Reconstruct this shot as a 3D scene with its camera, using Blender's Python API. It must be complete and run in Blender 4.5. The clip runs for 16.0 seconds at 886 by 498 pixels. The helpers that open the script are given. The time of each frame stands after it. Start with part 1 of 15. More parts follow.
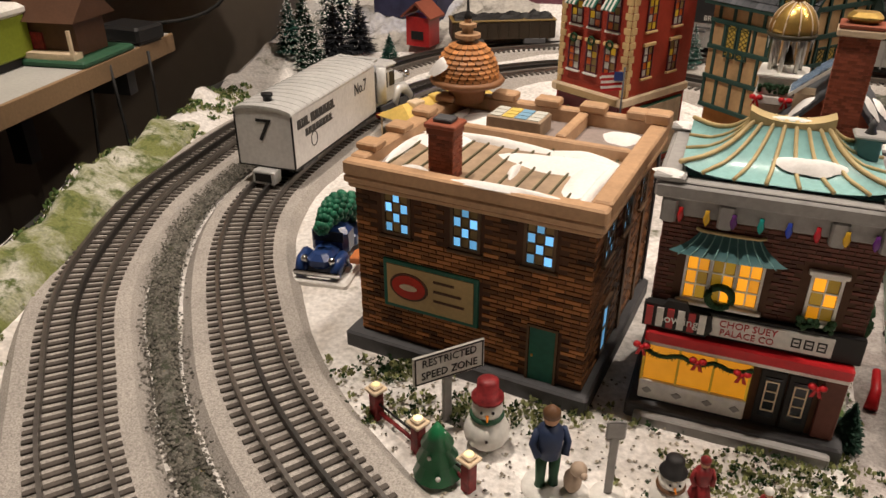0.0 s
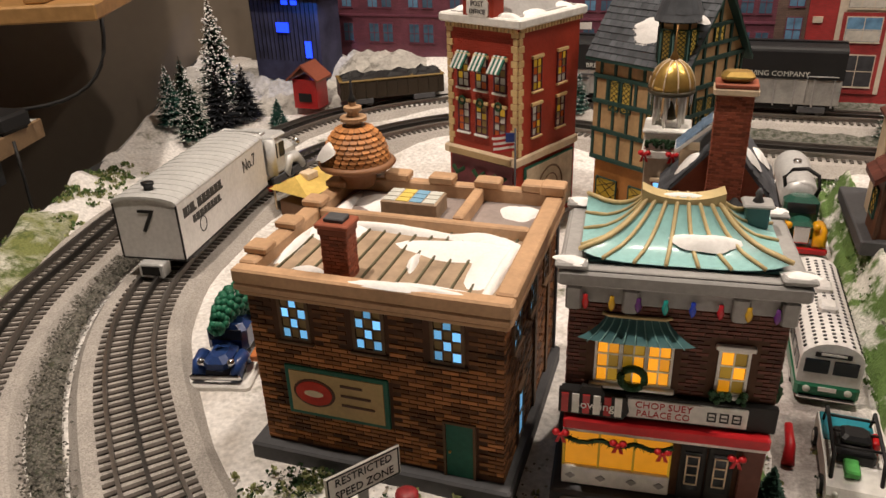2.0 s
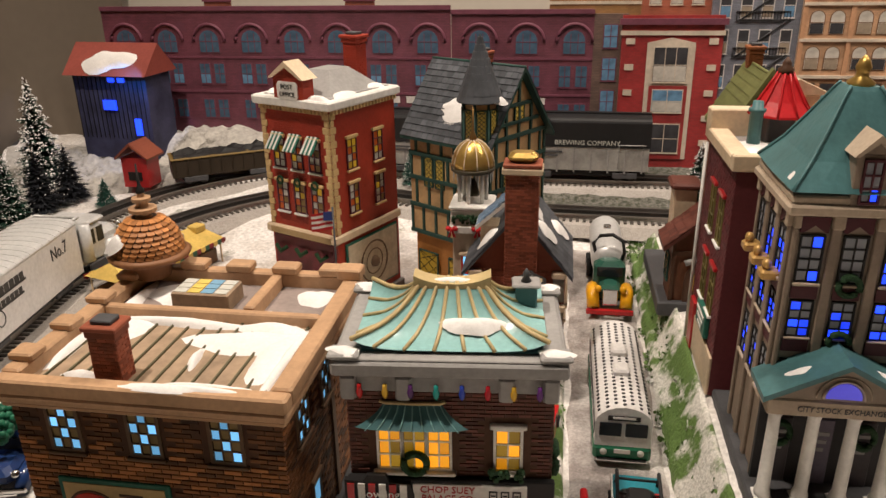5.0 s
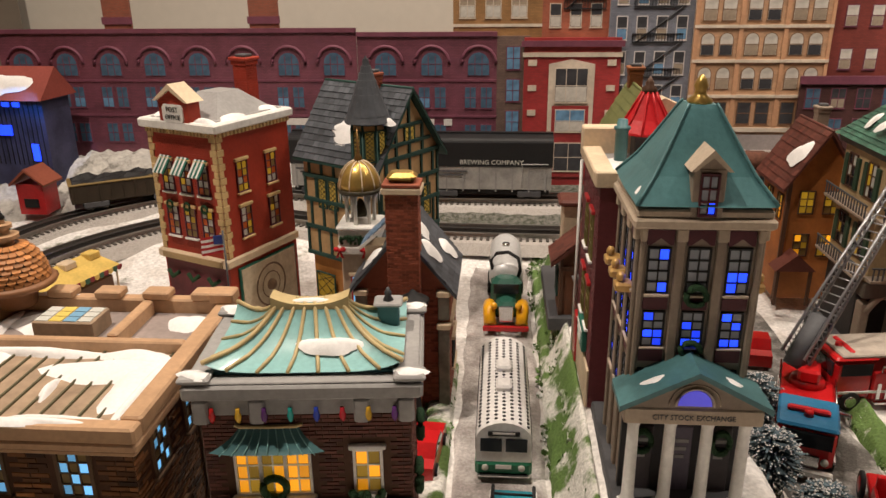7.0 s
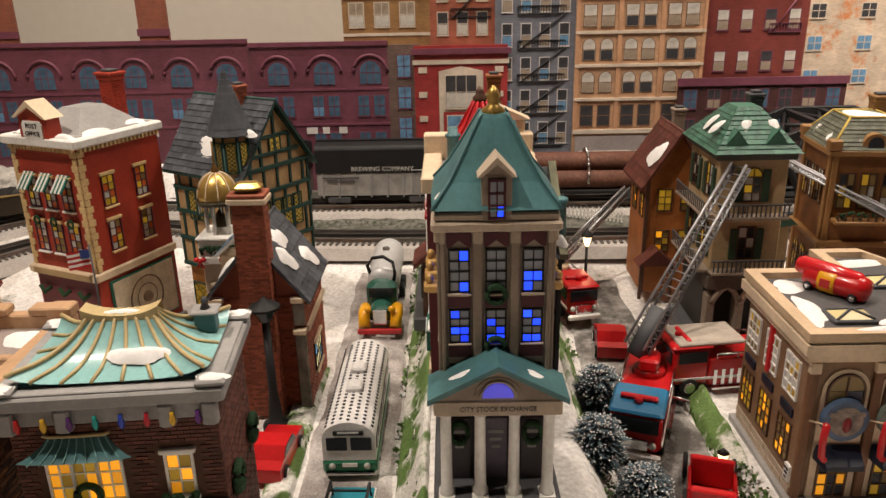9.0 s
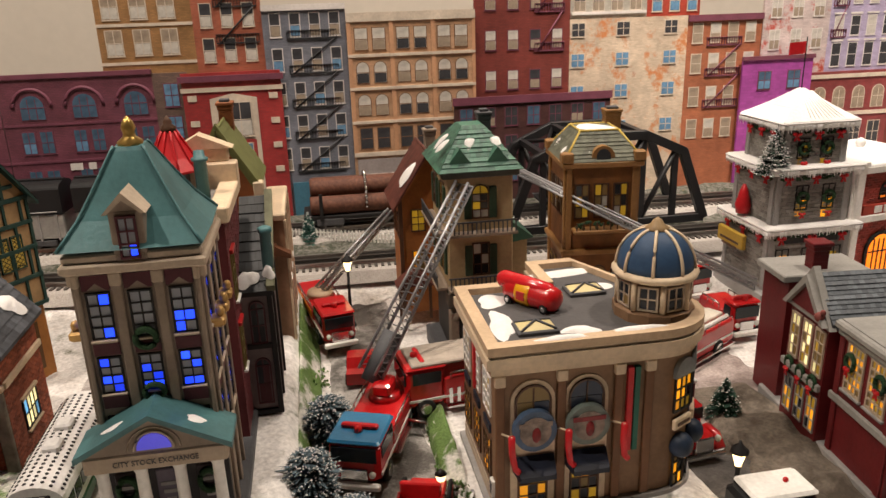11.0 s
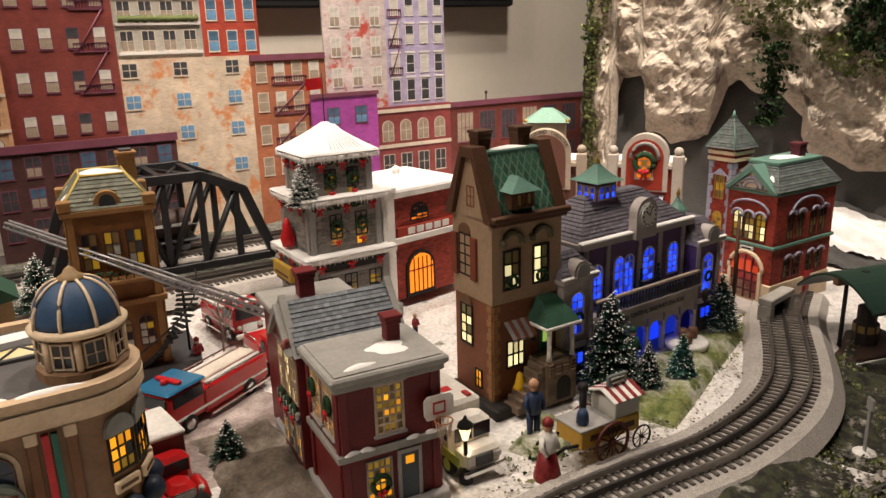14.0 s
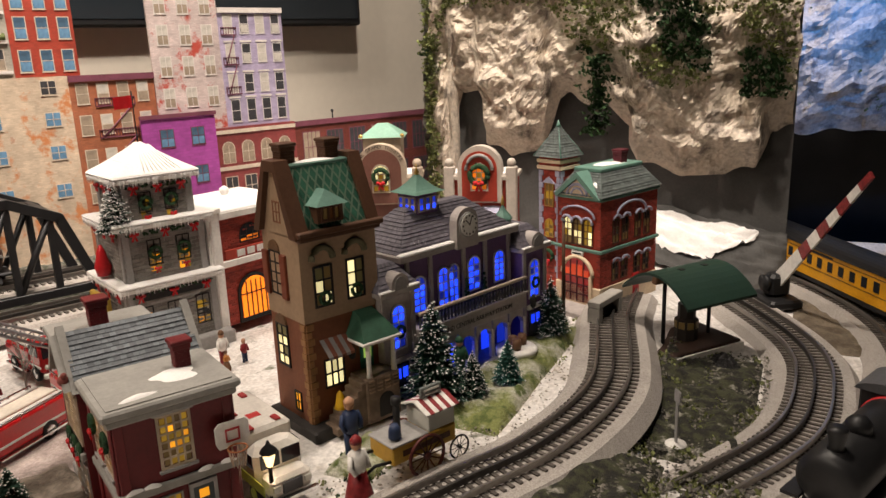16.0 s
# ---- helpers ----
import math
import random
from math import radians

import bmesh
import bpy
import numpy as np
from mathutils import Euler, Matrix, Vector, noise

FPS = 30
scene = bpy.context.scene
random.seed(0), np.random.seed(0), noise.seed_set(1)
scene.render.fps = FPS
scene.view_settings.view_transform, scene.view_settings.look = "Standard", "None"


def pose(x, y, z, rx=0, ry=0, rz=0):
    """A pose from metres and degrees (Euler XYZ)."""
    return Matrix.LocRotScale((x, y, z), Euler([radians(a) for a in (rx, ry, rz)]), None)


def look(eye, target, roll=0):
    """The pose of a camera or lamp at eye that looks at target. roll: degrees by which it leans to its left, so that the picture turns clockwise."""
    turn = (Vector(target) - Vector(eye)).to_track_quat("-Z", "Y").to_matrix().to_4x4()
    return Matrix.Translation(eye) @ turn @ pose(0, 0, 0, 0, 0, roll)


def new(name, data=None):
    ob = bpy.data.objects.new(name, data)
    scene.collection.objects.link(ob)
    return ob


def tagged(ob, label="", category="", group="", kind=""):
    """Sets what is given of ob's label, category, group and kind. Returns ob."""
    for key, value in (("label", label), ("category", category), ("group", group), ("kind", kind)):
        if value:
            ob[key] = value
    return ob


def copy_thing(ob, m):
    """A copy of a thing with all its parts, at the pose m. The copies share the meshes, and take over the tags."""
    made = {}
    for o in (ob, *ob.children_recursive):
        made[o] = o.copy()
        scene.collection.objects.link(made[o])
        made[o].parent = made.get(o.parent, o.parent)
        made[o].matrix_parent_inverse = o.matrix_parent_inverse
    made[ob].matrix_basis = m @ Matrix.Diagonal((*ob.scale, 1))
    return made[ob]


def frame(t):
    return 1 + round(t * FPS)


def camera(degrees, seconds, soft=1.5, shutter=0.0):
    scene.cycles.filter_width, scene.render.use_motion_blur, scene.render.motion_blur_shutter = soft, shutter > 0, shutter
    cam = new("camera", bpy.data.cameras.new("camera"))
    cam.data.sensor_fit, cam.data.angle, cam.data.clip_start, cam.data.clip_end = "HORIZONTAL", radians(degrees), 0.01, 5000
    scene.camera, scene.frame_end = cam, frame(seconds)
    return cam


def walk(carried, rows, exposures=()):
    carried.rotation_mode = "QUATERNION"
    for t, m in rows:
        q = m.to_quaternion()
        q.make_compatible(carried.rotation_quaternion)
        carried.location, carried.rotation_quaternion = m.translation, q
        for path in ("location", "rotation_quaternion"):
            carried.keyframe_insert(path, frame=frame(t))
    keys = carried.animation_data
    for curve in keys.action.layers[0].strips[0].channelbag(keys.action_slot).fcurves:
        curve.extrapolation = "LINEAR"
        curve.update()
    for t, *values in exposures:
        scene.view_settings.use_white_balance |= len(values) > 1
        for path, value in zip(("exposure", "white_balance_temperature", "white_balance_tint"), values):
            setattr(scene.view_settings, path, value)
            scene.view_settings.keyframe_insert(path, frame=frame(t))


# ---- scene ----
cam = camera(60.67, 16.0)
ROWS = [
	(0, 0.0383, 0.0246, 0.2995, 61.6, 0.05, 3.42),
	(0.5, 0.0228, 0.0347, 0.3048, 61.97, 0.4, 1.77),
	(1, 0.0284, 0.0402, 0.3138, 62.51, 0.9, -0.06),
	(1.5, 0.0378, 0.0453, 0.3218, 63.15, 1.42, -2.36),
	(2, 0.0444, 0.0581, 0.3229, 63.98, 1.8, -5.07),
	(2.5, 0.056, 0.0601, 0.3258, 64.73, 1.99, -7.2),
	(3, 0.0591, 0.0589, 0.3293, 65.44, 1.95, -8.93),
	(3.5, 0.0651, 0.0602, 0.3317, 66.11, 1.66, -10.41),
	(4, 0.0749, 0.0575, 0.3362, 66.84, 1.34, -11.66),
	(4.5, 0.0882, 0.0544, 0.3375, 67.6, 1.05, -12.99),
	(7, 0.1442, 0.0377, 0.3362, 69.83, 0.54, -18.87),
	(7.5, 0.1545, 0.0276, 0.3379, 69.94, 0.52, -19.72),
	(8, 0.1722, 0.0138, 0.3432, 69.95, 0.74, -20.4),
	(10.5, 0.2976, -0.039, 0.3413, 70.95, 1.5, -29.72),
	(11, 0.3305, -0.0515, 0.3393, 71.48, 1.7, -33.06),
	(11.5, 0.3569, -0.065, 0.3378, 71.84, 1.75, -36.68),
	(12, 0.389, -0.0786, 0.3324, 72.03, 1.58, -40.58),
	(12.5, 0.423, -0.1007, 0.3286, 72.32, 1.37, -44.78),
	(13, 0.446, -0.1247, 0.3283, 72.79, 1.35, -48.65),
	(13.5, 0.462, -0.147, 0.3293, 73.37, 1.44, -52.25),
	(14, 0.4754, -0.1598, 0.3267, 73.98, 1.45, -55.94),
	(14.5, 0.4899, -0.1735, 0.3227, 74.52, 1.49, -59.0),
	(15, 0.5084, -0.1919, 0.3193, 74.98, 1.52, -61.73),
	(15.5, 0.5152, -0.2018, 0.3122, 75.21, 1.75, -63.36),
	(16, 0.5209, -0.2118, 0.3131, 75.42, 2.11, -64.62),
]
walk(cam, [(t, pose(*row)) for t, *row in ROWS])
T, ROT, pi, cos, sin, sqrt, hypot, atan2, degrees = Matrix.Translation, Matrix.Rotation, math.pi, math.cos, math.sin, math.sqrt, math.hypot, math.atan2, math.degrees

# ---- light ----
world = bpy.data.worlds.new("room_air")
scene.world = world
world.use_nodes = True
world.node_tree.nodes["Background"].inputs[0].default_value = (1.0, 0.9, 0.8, 1)
world.node_tree.nodes["Background"].inputs[1].default_value = 0.001


def ceiling_light(x, y, watts, tx, ty, cone=128, colour=(1.0, 0.86, 0.73)):
	"""A recessed downlight with a soft-edged cone."""
	lamp = bpy.data.lights.new("ceiling_spot", "SPOT")
	lamp.energy, lamp.color, lamp.shadow_soft_size = watts * 4, colour, 0.035
	lamp.spot_size, lamp.spot_blend = radians(cone), 1.0
	ob = new("ceiling_spot", lamp)
	ob.matrix_world = look((x, y, 1.52), (tx, ty, 0))
	return ob


ceiling_light(-0.25, 0.48, 18.5, -0.22, 0.50)
ceiling_light(0.47, 0.78, 9.5, 0.50, 0.98)
ceiling_light(1.04, 0.66, 8.5, 1.04, 0.80)
ceiling_light(1.32, 0.10, 13.5, 1.30, 0.06)
# unseen spots, added to brighten the back board, the rocks and the wall behind
for x, y, tx, ty, watts in ((0.15, 0.50, 0.42, 1.12, 18.0), (0.75, 0.40, 1.05, 0.85, 38.0), (1.15, 0.05, 1.40, 0.62, 88.0), (1.10, -0.20, 1.64, 0.10, 92.0), (1.62, 0.30, 2.06, 0.68, 34.0)):
	lamp = bpy.data.lights.new("track_spot", "SPOT")
	lamp.energy, lamp.color, lamp.spot_size, lamp.spot_blend, lamp.shadow_soft_size = watts, (1.0, 0.87, 0.75), radians(40), 0.8, 0.03
	new("track_spot", lamp).matrix_world = look((x, y, 1.5), (tx, ty, 0.36))
scene.view_settings.exposure = 0.0

# ---- materials ----
MATS = {}


def mat(name, rgb, rough=0.55, metal=0.0, grain=(300, 0.10), stain=(25, 0.18), bump=0.15, bscale=400, rnd=0.0, island=0.0, glow=None, coat=0.0, streak=None):
	"""A surface with variation at two scales, fine relief, and an optional change from piece to piece."""
	if name in MATS:
		return MATS[name]
	m = bpy.data.materials.new(name)
	m.use_nodes = True
	nt = m.node_tree
	n, l = nt.nodes, nt.links
	bs = n["Principled BSDF"]
	bs.inputs["Roughness"].default_value = rough
	bs.inputs["Metallic"].default_value = metal
	bs.inputs["Specular IOR Level"].default_value = 0.3
	if coat:
		bs.inputs["Coat Weight"].default_value = coat
		bs.inputs["Coat Roughness"].default_value = 0.15
	tc = n.new("ShaderNodeTexCoord")
	hsv = n.new("ShaderNodeHueSaturation")
	hsv.inputs["Color"].default_value = (*rgb, 1)
	val = None

	def noise_node(scale, amount, detail):
		t = n.new("ShaderNodeTexNoise")
		t.inputs["Scale"].default_value = scale
		t.inputs["Detail"].default_value = detail
		l.new(tc.outputs["Object"], t.inputs["Vector"])
		mr = n.new("ShaderNodeMapRange")
		mr.inputs["From Min"].default_value, mr.inputs["From Max"].default_value = 0.25, 0.75
		mr.inputs["To Min"].default_value, mr.inputs["To Max"].default_value = 1 - amount, 1 + amount
		l.new(t.outputs["Fac"], mr.inputs["Value"])
		return mr.outputs["Result"]

	def times(a, b):
		if a is None:
			return b
		q = n.new("ShaderNodeMath")
		q.operation = "MULTIPLY"
		l.new(a, q.inputs[0]), l.new(b, q.inputs[1])
		return q.outputs[0]

	if grain:
		val = times(val, noise_node(grain[0], grain[1], 3))
	if stain:
		val = times(val, noise_node(stain[0], stain[1], 4))
	for amount, node, out in ((rnd, "ShaderNodeObjectInfo", "Random"), (island, "ShaderNodeNewGeometry", "Random Per Island")):
		if amount:
			o = n.new(node)
			mr = n.new("ShaderNodeMapRange")
			mr.inputs["To Min"].default_value, mr.inputs["To Max"].default_value = 1 - amount, 1 + amount
			l.new(o.outputs[out], mr.inputs["Value"])
			val = times(val, mr.outputs["Result"])
	if val is not None:
		l.new(val, hsv.inputs["Value"])
	l.new(hsv.outputs["Color"], bs.inputs["Base Color"])
	if bump:
		t = n.new("ShaderNodeTexNoise")
		t.inputs["Scale"].default_value = bscale
		t.inputs["Detail"].default_value = 4
		l.new(tc.outputs["Object"], t.inputs["Vector"])
		b = n.new("ShaderNodeBump")
		b.inputs["Strength"].default_value = bump
		b.inputs["Distance"].default_value = 0.001
		l.new(t.outputs["Fac"], b.inputs["Height"])
		l.new(b.outputs["Normal"], bs.inputs["Normal"])
	if glow:
		bs.inputs["Emission Color"].default_value = (*glow[0], 1)
		o = n.new("ShaderNodeObjectInfo")
		mr = n.new("ShaderNodeMapRange")
		mr.inputs["To Min"].default_value, mr.inputs["To Max"].default_value = glow[1] * 0.35, glow[1] * 1.3
		l.new(o.outputs["Random"], mr.inputs["Value"])
		l.new(mr.outputs["Result"], bs.inputs["Emission Strength"])
	MATS[name] = m
	return m


def blend_mat(name, rgb_a, rgb_b, scale=12, edge=0.08, at=0.5, rough=0.8, bump=0.5, bscale=250, rgb_c=None, scale_c=60, at_c=0.6):
	"""Two or three colours in patches, such as snow over turf."""
	if name in MATS:
		return MATS[name]
	m = bpy.data.materials.new(name)
	m.use_nodes = True
	nt = m.node_tree
	n, l = nt.nodes, nt.links
	bs = n["Principled BSDF"]
	bs.inputs["Roughness"].default_value = rough
	tc = n.new("ShaderNodeTexCoord")

	def patch(scale, at, edge, detail=6):
		t = n.new("ShaderNodeTexNoise")
		t.inputs["Scale"].default_value, t.inputs["Detail"].default_value = scale, detail
		t.inputs["Roughness"].default_value = 0.65
		l.new(tc.outputs["Object"], t.inputs["Vector"])
		mr = n.new("ShaderNodeMapRange")
		mr.inputs["From Min"].default_value, mr.inputs["From Max"].default_value = at - edge, at + edge
		l.new(t.outputs["Fac"], mr.inputs["Value"])
		return mr.outputs["Result"]

	def mix(fac, a, b):
		x = n.new("ShaderNodeMix")
		x.data_type = "RGBA"
		l.new(fac, x.inputs["Factor"])
		for idx, v in ((6, a), (7, b)):
			if isinstance(v, tuple):
				x.inputs[idx].default_value = (*v, 1)
			else:
				l.new(v, x.inputs[idx])
		return x.outputs[2]

	col = mix(patch(scale, at, edge), rgb_a, rgb_b)
	if rgb_c:
		col = mix(patch(scale_c, at_c, 0.06), col, rgb_c)
	fine = n.new("ShaderNodeTexNoise")
	fine.inputs["Scale"].default_value = bscale
	fine.inputs["Detail"].default_value = 5
	l.new(tc.outputs["Object"], fine.inputs["Vector"])
	hs = n.new("ShaderNodeHueSaturation")
	mr = n.new("ShaderNodeMapRange")
	mr.inputs["From Min"].default_value, mr.inputs["From Max"].default_value = 0.3, 0.7
	mr.inputs["To Min"].default_value, mr.inputs["To Max"].default_value = 0.75, 1.15
	l.new(fine.outputs["Fac"], mr.inputs["Value"])
	l.new(mr.outputs["Result"], hs.inputs["Value"])
	l.new(col, hs.inputs["Color"])
	l.new(hs.outputs["Color"], bs.inputs["Base Color"])
	b = n.new("ShaderNodeBump")
	b.inputs["Strength"].default_value, b.inputs["Distance"].default_value = bump, 0.002
	l.new(fine.outputs["Fac"], b.inputs["Height"])
	l.new(b.outputs["Normal"], bs.inputs["Normal"])
	MATS[name] = m
	return m


snow = mat("snow", (0.80, 0.78, 0.76), 0.7, bump=0.5, bscale=220, stain=(40, 0.06), grain=(500, 0.06))
snow_ground = blend_mat("snow_ground", (0.74, 0.71, 0.68), (0.50, 0.45, 0.40), 22, 0.14, 0.60, rgb_c=(0.09, 0.10, 0.035), scale_c=30, at_c=0.66)
hedge_snow = blend_mat("hedge_snow", (0.70, 0.68, 0.62), (0.11, 0.19, 0.045), 26, 0.04, 0.49, bump=0.7, bscale=400)
ballast = blend_mat("ballast", (0.05, 0.055, 0.035), (0.17, 0.16, 0.14), 160, 0.08, 0.5, rough=0.95, bump=1.0, bscale=600, rgb_c=(0.25, 0.18, 0.06), scale_c=260, at_c=0.68)
rock = blend_mat("rock", (0.42, 0.36, 0.30), (0.62, 0.56, 0.48), 9, 0.2, 0.5, rough=0.9, bump=0.9, bscale=120, rgb_c=(0.12, 0.105, 0.09), scale_c=14, at_c=0.60)
rock_grey = blend_mat("rock_grey", (0.36, 0.34, 0.31), (0.52, 0.49, 0.44), 16, 0.2, 0.5, rough=0.9, bump=0.9, bscale=160, rgb_c=(0.14, 0.13, 0.11), scale_c=30, at_c=0.62)
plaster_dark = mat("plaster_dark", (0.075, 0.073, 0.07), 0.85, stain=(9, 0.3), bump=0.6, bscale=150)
road_grit = blend_mat("road_grit", (0.33, 0.29, 0.27), (0.68, 0.64, 0.61), 26, 0.12, 0.55, rough=0.9, bscale=500)
roadbed = mat("roadbed", (0.37, 0.34, 0.31), 0.8, grain=(900, 0.4), stain=(30, 0.12), bump=0.7, bscale=900)
tie_mat = mat("tie_brown", (0.085, 0.072, 0.062), 0.75, grain=(700, 0.25), rnd=0.25)
rail_mat = mat("rail_steel", (0.34, 0.32, 0.30), 0.32, 0.9, bump=0.05)
rail_dark = mat("rail_dark", (0.10, 0.095, 0.09), 0.4, 0.8, bump=0.05)
carpet = mat("carpet", (0.06, 0.055, 0.05), 0.95, bscale=250, bump=0.8)
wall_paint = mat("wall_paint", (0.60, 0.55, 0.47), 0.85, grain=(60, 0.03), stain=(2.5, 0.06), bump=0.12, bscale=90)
# darker than the real paint: shade in the colour, and less bounced light
wall_darkened = mat("wall_darkened", (0.12, 0.10, 0.085), 0.85, grain=(60, 0.04), stain=(3, 0.12), bump=0.12, bscale=90)
# the unseen ceiling is kept near black so little light bounces down
ceiling_dark = mat("ceiling_dark", (0.10, 0.095, 0.09), 0.9)
black_plastic = mat("black_plastic", (0.014, 0.014, 0.015), 0.42, bump=0.1)
white_paint = mat("white_paint", (0.74, 0.72, 0.68), 0.5)
cream = mat("cream_paint", (0.66, 0.52, 0.36), 0.5)
grey_paint = mat("grey_paint", (0.30, 0.29, 0.28), 0.55)
dark_grey = mat("dark_grey_paint", (0.075, 0.075, 0.08), 0.6)
green_paint = mat("green_paint", (0.02, 0.13, 0.09), 0.5)
red_paint = mat("red_paint", (0.42, 0.02, 0.022), 0.35, coat=0.3)
gold_paint = mat("gold_paint", (0.52, 0.34, 0.10), 0.32, 0.75)
brown_paint = mat("brown_paint", (0.085, 0.04, 0.022), 0.5)
lit_yellow = mat("lit_yellow", (0.40, 0.18, 0.02), 0.4, glow=((1.0, 0.38, 0.012), 1.0), grain=None, stain=(90, 0.2), bump=0)
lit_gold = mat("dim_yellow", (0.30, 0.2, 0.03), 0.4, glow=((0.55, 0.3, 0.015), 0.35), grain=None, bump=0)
lit_warm = mat("lit_warm", (0.8, 0.7, 0.35), 0.4, glow=((1.0, 0.85, 0.42), 1.1), grain=None, bump=0)
lit_blue = mat("lit_blue", (0.02, 0.04, 0.3), 0.4, glow=((0.012, 0.05, 1.0), 2.2), grain=None, bump=0)
lit_ice = mat("lit_ice", (0.08, 0.25, 0.4), 0.4, glow=((0.22, 0.6, 1.0), 0.95), grain=None, bump=0)
lit_orange = mat("lit_orange", (0.8, 0.3, 0.02), 0.4, glow=((1.0, 0.20, 0.01), 0.9), grain=None, bump=0)
pane_tan = mat("pane_tan", (0.25, 0.17, 0.06), 0.3, grain=None)
pane_dark = mat("pane_dark", (0.02, 0.022, 0.028), 0.12, grain=None, bump=0)
pane_pale = mat("pane_pale", (0.55, 0.55, 0.50), 0.25, grain=None, bump=0)
pane_red = mat("pane_red", (0.55, 0.12, 0.03), 0.25, grain=None, bump=0)
glass = mat("dark_glass", (0.02, 0.025, 0.03), 0.06, grain=None, stain=None, bump=0)
ink = mat("ink_black", (0.015, 0.014, 0.014), 0.6, grain=None)
ink_red = mat("ink_red", (0.5, 0.03, 0.03), 0.6, grain=None)

# ---- building kit ----
C23, S23 = cos(radians(23)), sin(radians(23))
YAW = -23


def G(u, w, z=0.0):
	"""Layout coordinates: u along the back board, w away from the aisle."""
	return (C23 * u + S23 * w, -S23 * u + C23 * w, z)


class Geo:
	"""Collects faces for one mesh."""

	def __init__(self, m=None):
		self.v, self.f, self.s = [], [], []
		self.m = m or Matrix()

	def add(self, verts, faces, smooth=False, m=None):
		k = len(self.v)
		mm = self.m @ m if m is not None else self.m
		self.v += [tuple(mm @ Vector(p)) for p in verts]
		flip = mm.determinant() < 0
		for f in faces:
			f = [k + i for i in f]
			self.f.append(f[::-1] if flip else f)
			self.s.append(smooth)
		return self

	def box(self, x0, x1, y0, y1, z0, z1, c=0.0, m=None):
		if c <= 0:
			v = [(x, y, z) for z in (z0, z1) for y in (y0, y1) for x in (x0, x1)]
			return self.add(v, [(0, 2, 3, 1), (4, 5, 7, 6), (0, 1, 5, 4), (2, 6, 7, 3), (0, 4, 6, 2), (1, 3, 7, 5)], False, m)
		c = min(c, (x1 - x0) * 0.45, (y1 - y0) * 0.45, (z1 - z0) * 0.45)

		def ring(i, z):
			a, b, d, e = x0 + i, x1 - i, y0 + i, y1 - i
			return [(a + c, d, z), (b - c, d, z), (b, d + c, z), (b, e - c, z), (b - c, e, z), (a + c, e, z), (a, e - c, z), (a, d + c, z)]
		v = ring(c, z0) + ring(0, z0 + c) + ring(0, z1 - c) + ring(c, z1)
		f = [tuple(range(7, -1, -1)), tuple(range(24, 32))]
		for r in range(3):
			for i in range(8):
				j = (i + 1) % 8
				f.append((r * 8 + i, r * 8 + j, r * 8 + 8 + j, r * 8 + 8 + i))
		return self.add(v, f, False, m)

	def prism(self, pts, z0, z1, m=None):
		"""A plan outline, anticlockwise, pulled up from z0 to z1."""
		n = len(pts)
		v = [(x, y, z0) for x, y in pts] + [(x, y, z1) for x, y in pts]
		f = [tuple(range(n - 1, -1, -1)), tuple(range(n, 2 * n))] + [(i, (i + 1) % n, n + (i + 1) % n, n + i) for i in range(n)]
		return self.add(v, f, False, m)

	def slab(self, pts, y0, y1, m=None):
		"""An upright outline in x and z, anticlockwise seen from -y, with thickness from y0 to y1."""
		n = len(pts)
		v = [(x, y0, z) for x, z in pts] + [(x, y1, z) for x, z in pts]
		f = [tuple(range(n)), tuple(range(2 * n - 1, n - 1, -1))] + [(n + i, n + (i + 1) % n, (i + 1) % n, i) for i in range(n)]
		return self.add(v, f, False, m)

	def lathe(self, prof, x=0, y=0, seg=20, m=None, smooth=True, a0=0.0):
		"""A profile of (radius, z) from bottom to top, turned about an upright axis."""
		v, f = [], []
		for r, z in prof:
			v += [(x + r * cos(a0 + 2 * pi * i / seg), y + r * sin(a0 + 2 * pi * i / seg), z) for i in range(seg)]
		for k in range(len(prof) - 1):
			for i in range(seg):
				j = (i + 1) % seg
				f.append((k * seg + i, k * seg + j, k * seg + seg + j, k * seg + seg + i))
		f += [tuple(range(seg - 1, -1, -1)), tuple(range((len(prof) - 1) * seg, len(prof) * seg))]
		return self.add(v, f, smooth, m)

	def cyl(self, x, y, z0, z1, r, r1=None, seg=14, m=None):
		return self.lathe([(r, z0), (r if r1 is None else r1, z1)], x, y, seg, m)

	def ball(self, x, y, z, r, rz=None, seg=12, rings=7, m=None):
		rz = rz or r
		prof = [(max(1e-5, r * sin(pi * k / rings)), z - rz * cos(pi * k / rings)) for k in range(rings + 1)]
		return self.lathe(prof, x, y, seg, m)

	def tube(self, pts, r, seg=6, m=None, taper=1.0):
		"""A round bar along a line of points."""
		pts = [Vector(p) for p in pts]
		v, f = [], []
		n = len(pts)
		for i, p in enumerate(pts):
			d = (pts[min(i + 1, n - 1)] - pts[max(i - 1, 0)]).normalized()
			a = d.cross(Vector((0, 0, 1)) if abs(d.z) < 0.9 else Vector((1, 0, 0))).normalized()
			b = d.cross(a)
			rr = r * (1 + (taper - 1) * i / max(1, n - 1))
			v += [tuple(p + rr * (cos(2 * pi * k / seg) * a + sin(2 * pi * k / seg) * b)) for k in range(seg)]
		for i in range(n - 1):
			for k in range(seg):
				j = (k + 1) % seg
				f.append((i * seg + k, i * seg + seg + k, i * seg + seg + j, i * seg + j))
		f += [tuple(range(seg)), tuple(range(n * seg - 1, (n - 1) * seg - 1, -1))]
		return self.add(v, f, True, m)

